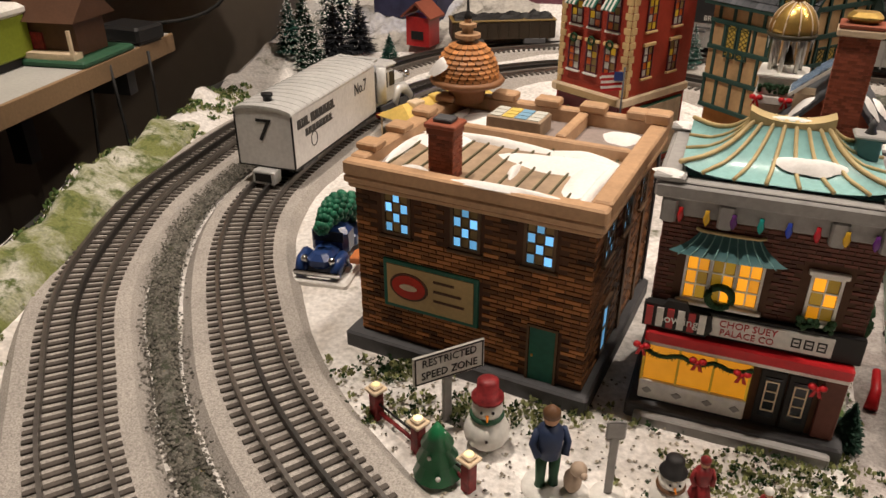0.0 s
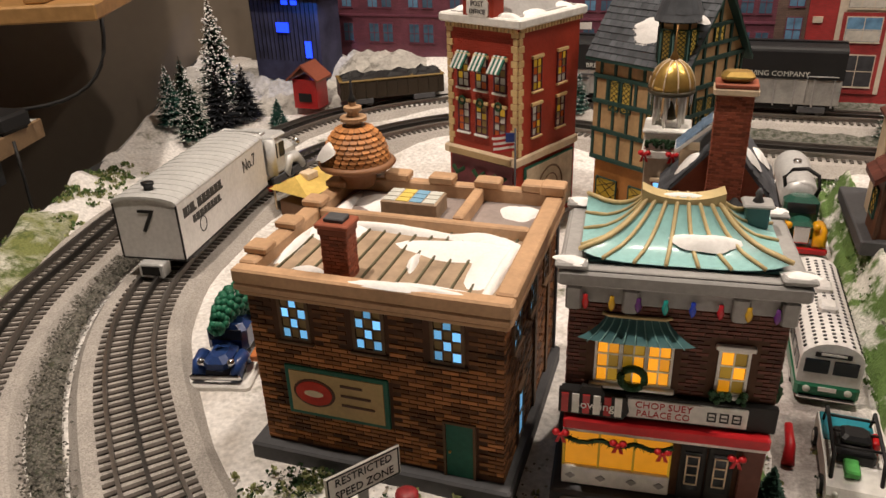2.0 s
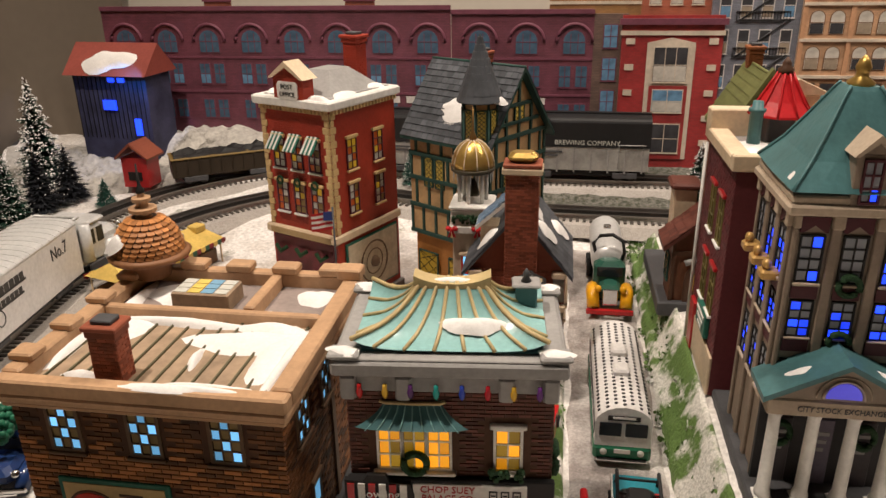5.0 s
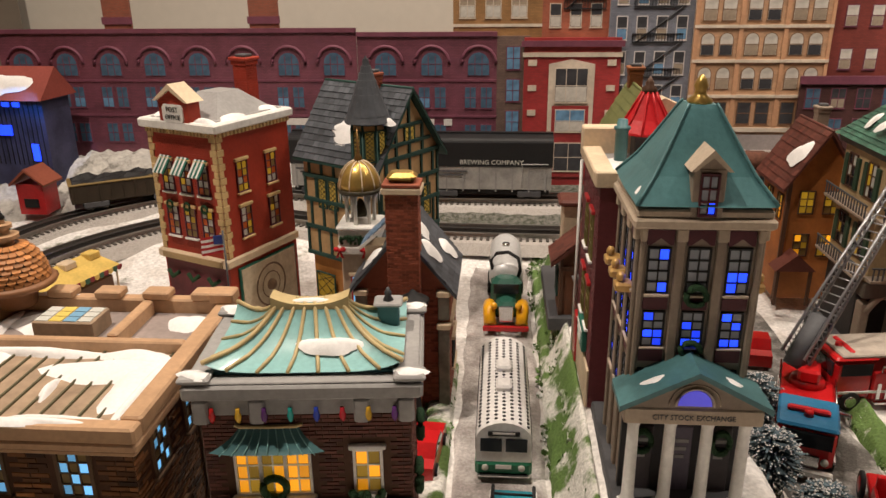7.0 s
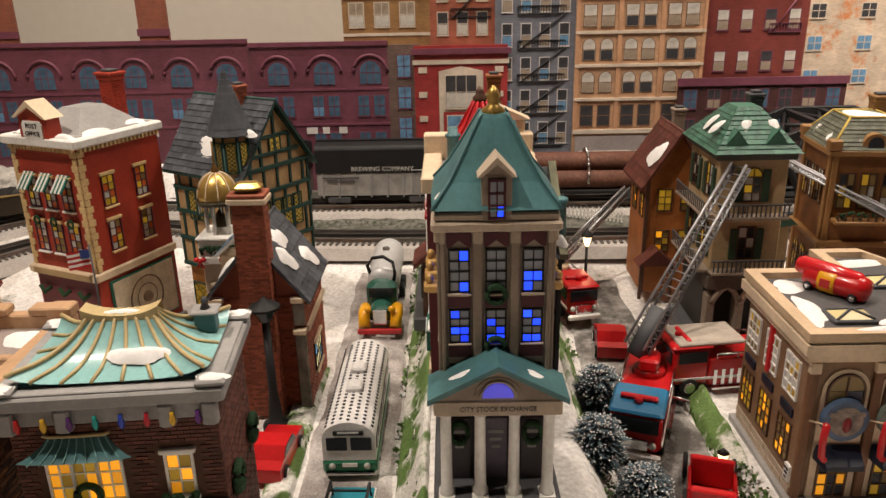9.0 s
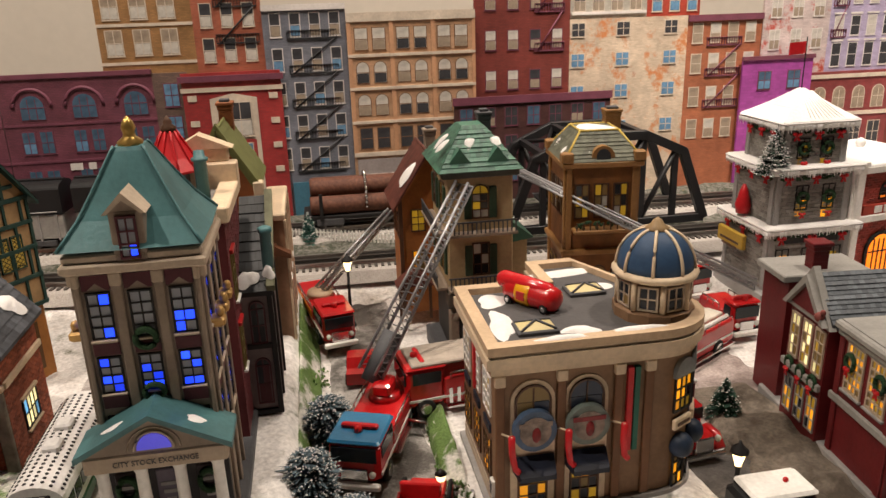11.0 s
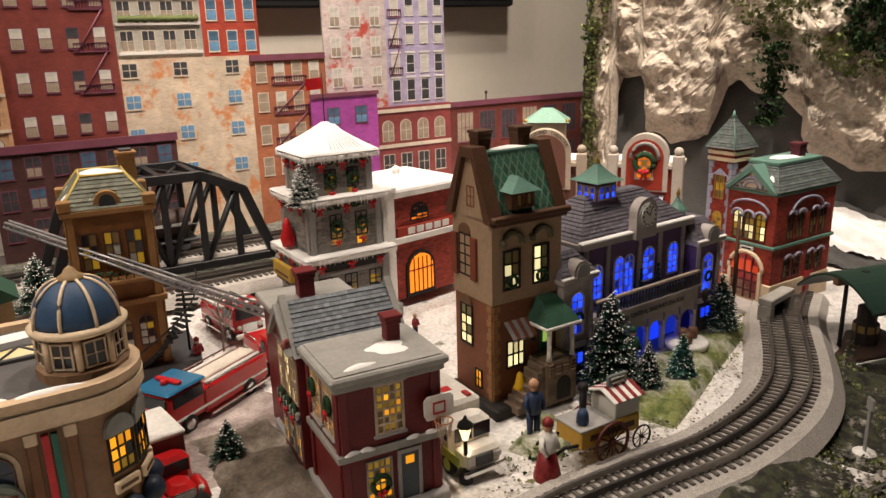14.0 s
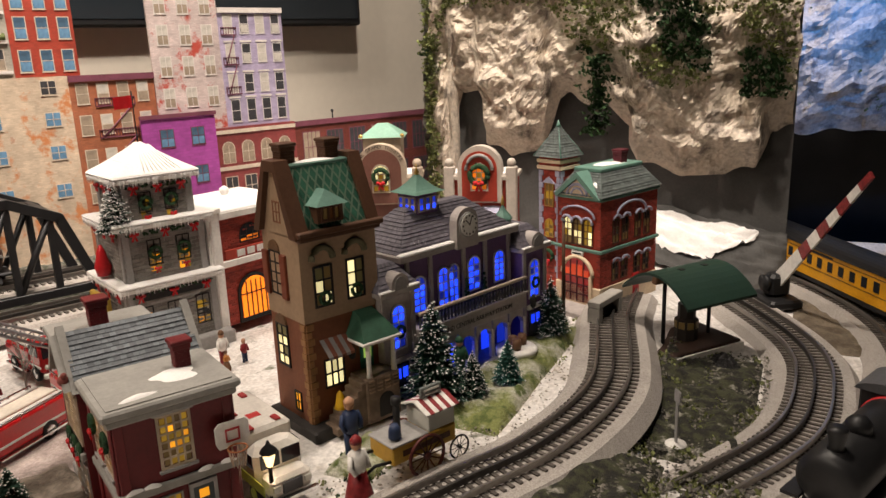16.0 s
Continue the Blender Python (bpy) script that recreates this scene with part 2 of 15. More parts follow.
	def grid(self, fn, nu, nv, smooth=True):
		"""A sheet from fn(i / nu, j / nv)."""
		v = [fn(i / nu, j / nv) for j in range(nv + 1) for i in range(nu + 1)]
		f = [(j * (nu + 1) + i, j * (nu + 1) + i + 1, (j + 1) * (nu + 1) + i + 1, (j + 1) * (nu + 1) + i) for j in range(nv) for i in range(nu)]
		return self.add(v, f, smooth)

	def mesh(self, name, material):
		me = bpy.data.meshes.new(name)
		me.from_pydata(self.v, [], self.f)
		me.polygons.foreach_set("use_smooth", self.s)
		me.materials.append(material)
		me.update()
		return me


def part(name, geo, material, parent, label=""):
	ob = new(name, geo.mesh(name, material))
	ob.parent = parent
	return tagged(ob, label) if label else ob


def solid(name, geo, material, label, category, group="", kind="", at=None, yaw=0):
	"""A thing that is one mesh."""
	ob = new(name, geo.mesh(name, material))
	if at:
		ob.matrix_world = pose(*at, 0, 0, yaw)
	return tagged(ob, label, category, group, kind)


def thing(name, at, yaw, label, category, group=""):
	ob = new(name)
	ob.empty_display_size = 0.01
	ob.matrix_world = pose(*at, 0, 0, yaw)
	return tagged(ob, label, category, group)


def faces(w, d):
	"""Wall frames of a block centred on its origin: x along the wall, y inwards, z up."""
	def fr(o, u):
		n = Vector((u[1], -u[0], 0))
		return Matrix(((u[0], -n[0], 0, o[0]), (u[1], -n[1], 0, o[1]), (0, 0, 1, 0), (0, 0, 0, 1)))
	return {"f": fr((-w / 2, -d / 2), (1, 0)), "r": fr((w / 2, -d / 2), (0, 1)), "b": fr((w / 2, d / 2), (-1, 0)), "l": fr((-w / 2, d / 2), (0, -1))}


def arch_pts(x0, x1, z0, z1, n=8):
	"""An outline with a round head."""
	r, xm = (x1 - x0) / 2, (x0 + x1) / 2
	zs = z1 - r
	return [(x0, z0), (x1, z0)] + [(xm + r * cos(pi * i / n), zs + r * sin(pi * i / n)) for i in range(n + 1)]


def window(parent, F, x, z, w, h, cols=2, rows=3, sash=None, panes=(), bar=0.0009, arch=False, sill=None, head=None, rim=0.0012):
	"""A glazed window on a wall frame: rim, bars, panes, and a sill and a lintel where given. x, z: the lower left corner."""
	sash = sash or white_paint
	x1, z1 = x + w, z + h
	ztop = z1 - (w / 2 if arch else 0)
	hz = ztop - z
	y0, y1 = -0.0014, 0.0003
	xs = [x - rim, x] + [x + w * i / cols + q * bar / 2 for i in range(1, cols) for q in (-1, 1)] + [x1, x1 + rim]
	zs = [z - rim, z] + [z + hz * j / rows + q * bar / 2 for j in range(1, rows) for q in (-1, 1)]
	zs += [z1, z1 + rim] if not arch else [ztop - bar, ztop] if rows > 1 else [ztop]
	index, v, f = {}, [], []

	def at(a, b, c):
		k = (round(a, 6), round(b, 6), round(c, 6))
		if k not in index:
			index[k] = len(v)
			v.append((a, b, c))
		return index[k]
	bar_cell = lambda i, j: 0 <= i < len(xs) - 1 and 0 <= j < len(zs) - 1 and (i % 2 == 0 or j % 2 == 0)
	for i in range(len(xs) - 1):
		for j in range(len(zs) - 1):
			if not bar_cell(i, j):
				continue
			c = [(xs[i], zs[j]), (xs[i + 1], zs[j]), (xs[i + 1], zs[j + 1]), (xs[i], zs[j + 1])]
			f.append([at(a, y0, b) for a, b in c])
			for k, (di, dj) in enumerate(((0, -1), (1, 0), (0, 1), (-1, 0))):
				if not bar_cell(i + di, j + dj):
					p, q = c[k], c[(k + 1) % 4]
					f.append([at(q[0], y0, q[1]), at(p[0], y0, p[1]), at(p[0], y1, p[1]), at(q[0], y1, q[1])])
	if arch:
		xm, r, n = x + w / 2, w / 2, 10
		ring = [[(xm + q * cos(pi * i / n), ztop + q * sin(pi * i / n)) for q in (r + rim, r)] for i in range(n + 1)]
		for (a, b), (c, d) in zip(ring, ring[1:]):
			f += [[at(p[0], y, p[1]) for p, y in zip(e, ys)] for e, ys in (((a, c, d, b), (y0,) * 4), ((c, a, a, c), (y0, y0, y1, y1)), ((b, d, d, b), (y0, y0, y1, y1)))]
		for i in range(1, cols):
			a, b, c = xs[2 * i], xs[2 * i + 1], z1 - w * 0.04
			f += [[at(a, y0, ztop), at(b, y0, ztop), at(b, y0, c), at(a, y0, c)], [at(a, y1, ztop), at(a, y0, ztop), at(a, y0, c), at(a, y1, c)], [at(b, y0, ztop), at(b, y1, ztop), at(b, y1, c), at(b, y0, c)]]
	g = Geo(F).add(v, f)
	win = part("window", g, sash, parent)
	if sill:
		part("sill", Geo(F).box(x - rim * 1.8, x1 + rim * 1.8, -0.0030, 0.0003, z - rim - 0.0018, z - rim + 0.0002, 0.0004), sill, win)
	if head:
		part("lintel", Geo(F).box(x - rim * 2.2, x1 + rim * 2.2, -0.0028, 0.0003, z1 + rim - 0.0002, z1 + rim + 0.0028, 0.0005), head, win)
	for j in range(rows):
		for i in range(cols):
			p = panes[(i + j) % 2] if len(panes) == 2 else panes[random.randrange(len(panes))]
			a, b = x + w * i / cols, x + w * (i + 1) / cols
			if arch:
				c, d = z + (ztop - z) * j / rows, z + (ztop - z) * (j + 1) / rows
			else:
				c, d = z + h * j / rows, z + h * (j + 1) / rows
			part("pane", Geo(F).box(a + bar / 2, b - bar / 2, -0.0006, 0.0003, c + bar / 2, d - bar / 2), p, win)
	if arch:
		n = 8
		r, xm = w / 2, x + w / 2
		pts = [(xm + r * cos(pi * i / n), ztop + r * sin(pi * i / n)) for i in range(n + 1)]
		part("fanlight", Geo(F).slab(pts, -0.0006, 0.0003), panes[random.randrange(len(panes))], win)
	return win


def bricks(parent, F, w, z0, z1, bw, bh, material, gap=0.0006, proud=0.0005, skip=(), x0=0.0, singles=False):
	"""Courses of bricks standing proud of their mortar. skip: openings as x0, x1, z0, z1."""
	rows = int((z1 - z0) / bh)
	g = Geo(F)
	shared = {}
	count = 0
	for r in range(rows):
		zz = z0 + r * bh
		x = x0 - (bw / 2 if r % 2 else 0)
		while x < w - 0.001:
			a, b = max(x0, x), min(w, x + bw - gap)
			x += bw
			if b - a < bw * 0.2 or any(b > s[0] and a < s[1] and zz + bh > s[2] and zz < s[3] for s in skip):
				continue
			if singles and count < 300:
				key = round(b - a, 5)
				if key not in shared:
					k = Geo().box(0, b - a, -proud * 1.6, 0.0002, 0, bh - gap, 0.0002)
					shared[key] = k.mesh("brick", material)
				ob = new("brick", shared[key])
				ob.parent = parent
				ob.matrix_local = F @ T((a, -proud * random.uniform(-0.3, 0.3), zz))
				count += 1
			else:
				p = -proud * random.uniform(0.6, 1.3)
				v = [(a, 0, zz), (b, 0, zz), (b, 0, zz + bh - gap), (a, 0, zz + bh - gap)]
				e = gap * 0.3
				v += [(a + e, p, zz + e), (b - e, p, zz + e), (b - e, p, zz + bh - gap - e), (a + e, p, zz + bh - gap - e)]
				g.add(v, [(4, 5, 6, 7), (0, 1, 5, 4), (1, 2, 6, 5), (2, 3, 7, 6), (3, 0, 4, 7)])
	if g.f:
		ob = part("brickwork", g, material, parent)
		ob["kind"] = "stuff"
	return g


def letters(parent, F, text, x, z, size, material, name="lettering", squash=1.0, label=""):
	"""Raised letters on a wall frame, centred at x, z."""
	cu = bpy.data.curves.new(name, "FONT")
	cu.body, cu.size, cu.align_x, cu.align_y, cu.extrude, cu.resolution_u = text, size, "CENTER", "CENTER", 0.00015, 2
	ob = new(name, cu)
	bpy.context.view_layer.update()
	me = bpy.data.meshes.new_from_object(ob.evaluated_get(bpy.context.evaluated_depsgraph_get()))
	bpy.data.objects.remove(ob)
	me.materials.clear()
	me.materials.append(material)
	ob = new(name, me)
	ob.parent = parent
	ob.matrix_local = F @ T((x, -0.0003, z)) @ ROT(radians(90), 4, "X") @ Matrix.Diagonal((squash, 1, 1, 1))
	return tagged(ob, label) if label else ob


def bars(parent, F, x, z, w, h, n, material, name="writing_bar"):
	"""Writing that cannot be read: n bars."""
	for i in range(n):
		zz = z - h * (i + 0.5) / n
		s = 1 - 0.22 * ((i * 7) % 3)
		part(name, Geo(F).box(x - w * s / 2, x + w * s / 2, -0.0005, 0.0002, zz - h / n * 0.22, zz + h / n * 0.22), material, parent)


def snow_patch(parent, cx, cy, z, rx, ry, h=0.0025, seed=0, slope=(0, 0), name="snow_cap"):
	"""A thin uneven drift lying on a roof."""
	rng = random.Random(seed)
	ph = [rng.uniform(0, 6.28) for _ in range(4)]
	n, rings = 22, 4
	v, f = [], []
	for k in range(rings + 1):
		q = k / rings
		for i in range(n):
			a = 2 * pi * i / n
			s = 1 + 0.18 * sin(2 * a + ph[0]) + 0.12 * sin(3 * a + ph[1]) + 0.08 * sin(5 * a + ph[2])
			x, y = rx * q * s * cos(a), ry * q * s * sin(a)
			v.append((cx + x, cy + y, z + slope[0] * x + slope[1] * y + h * (1 - q ** 2.4) - 0.0004 * q))
	for k in range(rings):
		for i in range(n):
			j = (i + 1) % n
			f.append((k * n + i, k * n + n + i, k * n + n + j, k * n + j) if k else (0, n + i, n + j))
	return part(name, Geo().add(v, f, True), snow, parent)


def storeys(h, old, levels):
	"""Moves the levels of a house, given as heights before and after; heights between follow."""
	def to(z):
		if z <= old[0]:
			return z + levels[0] - old[0]
		for a, b, c, d in zip(old, old[1:], levels, levels[1:]):
			if z <= b:
				return c + (d - c) * (z - a) / (b - a)
		return z + levels[-1] - old[-1]
	for ob in h.children_recursive:
		m = ob.matrix_local
		if m.is_identity:
			for v in ob.data.vertices:
				v.co.z = to(v.co.z)
			ob.data.update()
		else:
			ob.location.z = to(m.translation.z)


# ---- the room ----
solid("floor", Geo().box(-2.2, 4.2, -2.6, 3.2, -0.98, -0.90), carpet, "dark carpeted floor of the room", "floor", kind="structure")
solid("ceiling", Geo().box(-2.2, 4.2, -2.6, 3.2, 1.6, 1.66), ceiling_dark, "unseen ceiling, coloured near black to cut bounce", "ceiling", kind="structure")
solid("wall_back", Geo().box(-1.6, 2.6, 0, 0.08, -0.9, 1.6), wall_paint, "plain beige painted wall behind the layout", "wall", kind="structure", at=G(0.55, 1.42), yaw=YAW)
solid("wall_left", Geo().box(-0.08, 0, -3.2, 1.5, -0.9, 1.6), wall_darkened, "grey-brown side wall, its shade put into the colour", "wall", kind="structure", at=(-0.60, 1.0, 0), yaw=YAW + 28)
# added wall that darkens the corner: its brown holds the shade
solid("wall_corner", Geo().box(0, 0.76, 0, 0.06, -0.9, 1.6), mat("wall_shaded_brown", (0.15, 0.122, 0.095), 0.85, grain=(60, 0.04), stain=(3, 0.15), bump=0.12, bscale=90), "added corner wall, its shade put into the brown-grey", "wall", kind="structure", at=(-0.61, 0.98, 0), yaw=48)
solid("wall_right", Geo().box(0, 0.08, -3.6, 2.2, -0.9, 1.6), wall_darkened, "end wall of the room, coloured dark to cut bounce", "wall", kind="structure", at=(2.9, 0.4, 0), yaw=YAW)
solid("wall_front", Geo().box(-3.0, 3.0, -0.08, 0, -0.9, 1.6), wall_darkened, "unseen wall behind the aisle, coloured dark to cut bounce", "wall", kind="structure", at=(0.3, -1.75, 0), yaw=YAW)


def smooth(a, b, x):
	t = max(0.0, min(1.0, (x - a) / (b - a)))
	return t * t * (3 - 2 * t)


def uw(x, y):
	return C23 * x - S23 * y, S23 * x + C23 * y


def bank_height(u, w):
	"""The two raised blocks of streets, in foam boards under the snow."""
	one = smooth(0.160, 0.186, u) * (1 - smooth(0.285, 0.315, u)) * (1 - smooth(0.90, 0.95, w))
	two = smooth(0.395, 0.413, u) * (1 - smooth(0.56, 0.59, u)) * (1 - smooth(0.655, 0.69, w))
	return 0.040 * one + 0.010 * two * (1 - smooth(0.3, 0.2, w))


def ground_z(x, y):
	u, w = uw(x, y)
	z = bank_height(u, w)
	back = smooth(0.86, 1.00, w) * 0.022 + smooth(1.03, 1.09, w) * 0.014
	z = max(z, back)
	if x < 0.35:
		z += 0.05 * smooth(1.12, 1.20, w + 0.1 * max(0, -0.1 - u)) * smooth(-1.0, -0.2, u)
	z -= 0.022 * smooth(-0.05, -0.13, y) * smooth(0.95, 1.15, x)
	return z


def left_edge(y):
	return -0.345 + 0.16 * max(0, y - 0.75) ** 1.2 + 0.12 * max(0, 0.25 - y)


def ground_point(x, y):
	z = ground_z(x, y)
	rough = noise.noise(Vector((x * 14, y * 14, 0))) * 0.0022 + noise.noise(Vector((x * 55, y * 55, 3))) * 0.0009
	e = x - left_edge(y)
	rim = (1 - smooth(0.0, 0.075, e)) * smooth(0.15, 0.4, y)
	z += rim * (0.022 + 0.016 * noise.noise(Vector((x * 22, y * 22, 7))))
	return z + rough - 0.004


def build_ground():
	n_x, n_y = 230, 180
	x0, x1, y0, y1 = -0.42, 1.95, -0.5, 1.45
	v, f, keep = [], [], {}
	for j in range(n_y + 1):
		for i in range(n_x + 1):
			x, y = x0 + (x1 - x0) * i / n_x, y0 + (y1 - y0) * j / n_y
			x = max(x, left_edge(y))
			v.append((x, y, ground_point(x, y)))
	for j in range(n_y):
		for i in range(n_x):
			a = j * (n_x + 1) + i
			q = (a, a + 1, a + n_x + 2, a + n_x + 1)
			xs = [v[k][0] for k in q]
			if max(xs) - min(xs) < 1e-5:
				continue
			if min(uw(v[k][0], v[k][1])[1] for k in q) > 1.24:
				continue
			f.append(q)
	g = Geo()
	g.v, g.f, g.s = v, f, [True] * len(f)
	solid("ground", g, snow_ground, "snow-covered layout ground with bare and grassy patches", "ground", kind="structure")
	# side board under the left rim
	pts = [(left_edge(-0.5 + 0.05 * k) + 0.002, -0.5 + 0.05 * k) for k in range(38)]
	v = [(x, y, ground_point(x, y) + 0.001) for x, y in pts] + [(x + 0.012, y, -0.25) for x, y in pts]
	n = len(pts)
	solid("table_apron", Geo().add(v, [(i, i + 1, n + i + 1, n + i) for i in range(n - 1)]), plaster_dark, "dark plaster side of the layout table", "table edge", kind="structure")


build_ground()


# ---- tracks ----
def spline(pts, step=0.008):
	"""Catmull-Rom through plan points with height, at even steps."""
	P = [Vector(p) for p in pts]
	P = [2 * P[0] - P[1]] + P + [2 * P[-1] - P[-2]]
	fine = []
	for i in range(1, len(P) - 2):
		for k in range(24):
			t = k / 24
			a, b, c, d = P[i - 1], P[i], P[i + 1], P[i + 2]
			fine.append(0.5 * ((2 * b) + (c - a) * t + (2 * a - 5 * b + 4 * c - d) * t * t + (3 * b - a - 3 * c + d) * t ** 3))
	fine.append(P[-2])
	out, left = [fine[0]], step
	for a, b in zip(fine, fine[1:]):
		seg = (b - a).length
		while seg >= left:
			a = a + (b - a) * (left / seg)
			out.append(a.copy())
			seg = (b - a).length
			left = step
		left -= seg
	return out


def ribbon(line, prof):
	"""A cross section of (offset to the right, height) swept along a line."""
	n, k = len(line), len(prof)
	v, f = [], []
	for i, p in enumerate(line):
		d = (line[min(i + 1, n - 1)] - line[max(i - 1, 0)]).normalized()
		r = Vector((d.y, -d.x, 0))
		v += [tuple(p + r * o + Vector((0, 0, h))) for o, h in prof]
	for i in range(n - 1):
		for j in range(k - 1):
			f.append((i * k + j, i * k + j + 1, i * k + k + j + 1, i * k + k + j))
	return v, f


def track(name, pts, label, singles=None):
	line = spline(pts)
	ob = new(name)
	tagged(ob, label, "railway track")
	v, f = ribbon(line, [(-0.047, -0.012), (-0.036, 0.0), (0.036, 0.0), (0.047, -0.012)])
	part("roadbed", Geo().add(v, f), roadbed, ob, "sloped grey gritty roadbed")
	for o in (-0.0168, 0.0, 0.0168):
		a = [(o - 0.0012, 0.002), (o - 0.0005, 0.0055), (o - 0.0012, 0.0058), (o - 0.0012, 0.0074), (o + 0.0012, 0.0074), (o + 0.0012, 0.0058), (o + 0.0005, 0.0055), (o + 0.0012, 0.002)]
		v, f = ribbon(line, a)
		part("rail", Geo().add(v, f), rail_mat if o else rail_dark, ob, "" if o else "darker middle rail")
	tie = Geo().box(-0.0255, 0.0255, -0.0018, 0.0018, 0, 0.0016, 0.0004).mesh("tie", tie_mat)
	rest = Geo()
	count = 0
	for i, p in enumerate(line):
		d = (line[min(i + 1, len(line) - 1)] - line[max(i - 1, 0)]).normalized()
		m = T(p) @ ROT(atan2(d.y, d.x) - pi / 2, 4, "Z")
		if count < 300 and (singles is None or singles(p)):
			t = new("tie", tie)
			t.parent, t.matrix_local = ob, m
			count += 1
		else:
			rest.box(-0.0255, 0.0255, -0.0018, 0.0018, 0, 0.0016, 0, m)
	if rest.f:
		part("tie_bed", rest, tie_mat, ob)["kind"] = "stuff"
	return line


RB = 0.004
LINE_A = track("railway_track", [(-0.10, 0.20, RB), (-0.175, 0.31, RB), (-0.215, 0.387, RB), (-0.252, 0.47, RB), (-0.270, 0.553, RB), (-0.276, 0.65, RB), (-0.264, 0.735, RB),
						(-0.238, 0.86, RB), (-0.190, 0.965, 0.006), (-0.120, 1.06, 0.012), (-0.03, 1.125, 0.022), (0.09, 1.155, 0.03), (0.2, 1.135, 0.036), G(-0.10, 1.105, 0.038), G(0.05, 1.10, 0.038),
						G(0.5, 1.095, 0.038), G(0.9, 1.09, 0.038), G(1.15, 1.08, 0.038)], "outer grey-roadbed three-rail track curving round the village", lambda p: p.x < 0.2)
LINE_B = track("railway_track", [(0.06, 0.20, RB), (-0.02, 0.285, RB), (-0.085, 0.372, RB), (-0.125, 0.455, RB), (-0.160, 0.563, RB), (-0.169, 0.66, RB), (-0.150, 0.765, RB), (-0.108, 0.88, 0.008),
						(-0.035, 0.985, 0.016), (0.08, 1.05, 0.022), (0.2, 1.058, 0.026), G(-0.10, 1.02, 0.027), G(0.06, 0.99, 0.027), G(0.5, 0.98, 0.027), G(0.9, 0.98, 0.027), G(1.15, 0.97, 0.027)],
			 "inner three-rail track with brown ties on grey roadbed", lambda p: p.x < 0.2)
LINE_C = track("railway_track", [(1.46, -0.012, RB), (1.37, -0.020, RB), (1.30, -0.036, RB), (1.244, -0.050, RB), (1.18, -0.061, RB), (1.114, -0.057, RB), (1.034, -0.036, RB), (0.962, 0.000, RB), (0.88, 0.035, RB), (0.74, 0.06, RB)],
			 "track curving out of a tunnel mouth below the red fire house")
RD = -0.017
LINE_D = track("railway_track", [(1.70, 0.02, RD), (1.60, -0.09, RD), (1.519, -0.152, RD), (1.424, -0.208, RD), (1.35, -0.233, RD), (1.274, -0.236, RD), (1.20, -0.228, RD), (1.14, -0.206, RD), (1.071, -0.168, RD), (0.98, -0.12, RD), (0.85, -0.09, RD)],
			 "lower outer track curving past the crossing gate")
RE = -0.014
LINE_E = track("railway_track", [(2.0, 0.05, RE), (1.80, -0.10, RE), (1.69, -0.19, RE), (1.60, -0.26, RE), (1.50, -0.31, RE), (1.39, -0.330, RE), (1.28, -0.318, RE), (1.17, -0.300, RE), (1.07, -0.262, RE), (0.97, -0.22, RE), (0.85, -0.19, RE)],
			 "outermost track carrying the yellow coach")
# ---- village houses, first block ----
brick_brown = mat("brick_brown", (0.26, 0.105, 0.035), 0.6, island=0.75, rnd=0.75, stain=(60, 0.25))
mortar_dark = mat("mortar_dark", (0.085, 0.040, 0.022), 0.8)
brick_dark = mat("brick_dark", (0.115, 0.038, 0.026), 0.6, island=0.45)
brick_red = mat("brick_red", (0.30, 0.045, 0.03), 0.55, island=0.35)
brick_chimney = mat("brick_chimney", (0.27, 0.075, 0.04), 0.6, island=0.4)
wall_red = mat("wall_red", (0.33, 0.04, 0.022), 0.5, stain=(40, 0.2))
tan_stone = mat("tan_stone", (0.47, 0.29, 0.165), 0.55, stain=(30, 0.2))
deck_brown = mat("deck_brown", (0.34, 0.245, 0.165), 0.6, stain=(60, 0.35))
roof_grey = mat("roof_grey", (0.27, 0.22, 0.20), 0.7, stain=(50, 0.2))
teal = mat("teal_glaze", (0.25, 0.47, 0.46), 0.35, stain=(25, 0.25), coat=0.3)
teal_dark = mat("teal_roof", (0.065, 0.16, 0.17), 0.4, stain=(30, 0.25))
tile_orange = mat("tile_orange", (0.48, 0.20, 0.065), 0.5, island=0.35)
slate = mat("slate", (0.07, 0.075, 0.085), 0.55, island=0.35, stain=(50, 0.3))
half_timber = mat("half_timber", (0.025, 0.065, 0.055), 0.6)
plaster_ochre = mat("plaster_ochre", (0.46, 0.30, 0.15), 0.65, stain=(45, 0.25))
wreath_green = mat("wreath_green", (0.02, 0.055, 0.022), 0.8, grain=(900, 0.5), bump=1.0, bscale=900)
bow_red = mat("bow_red", (0.50, 0.015, 0.02), 0.4)


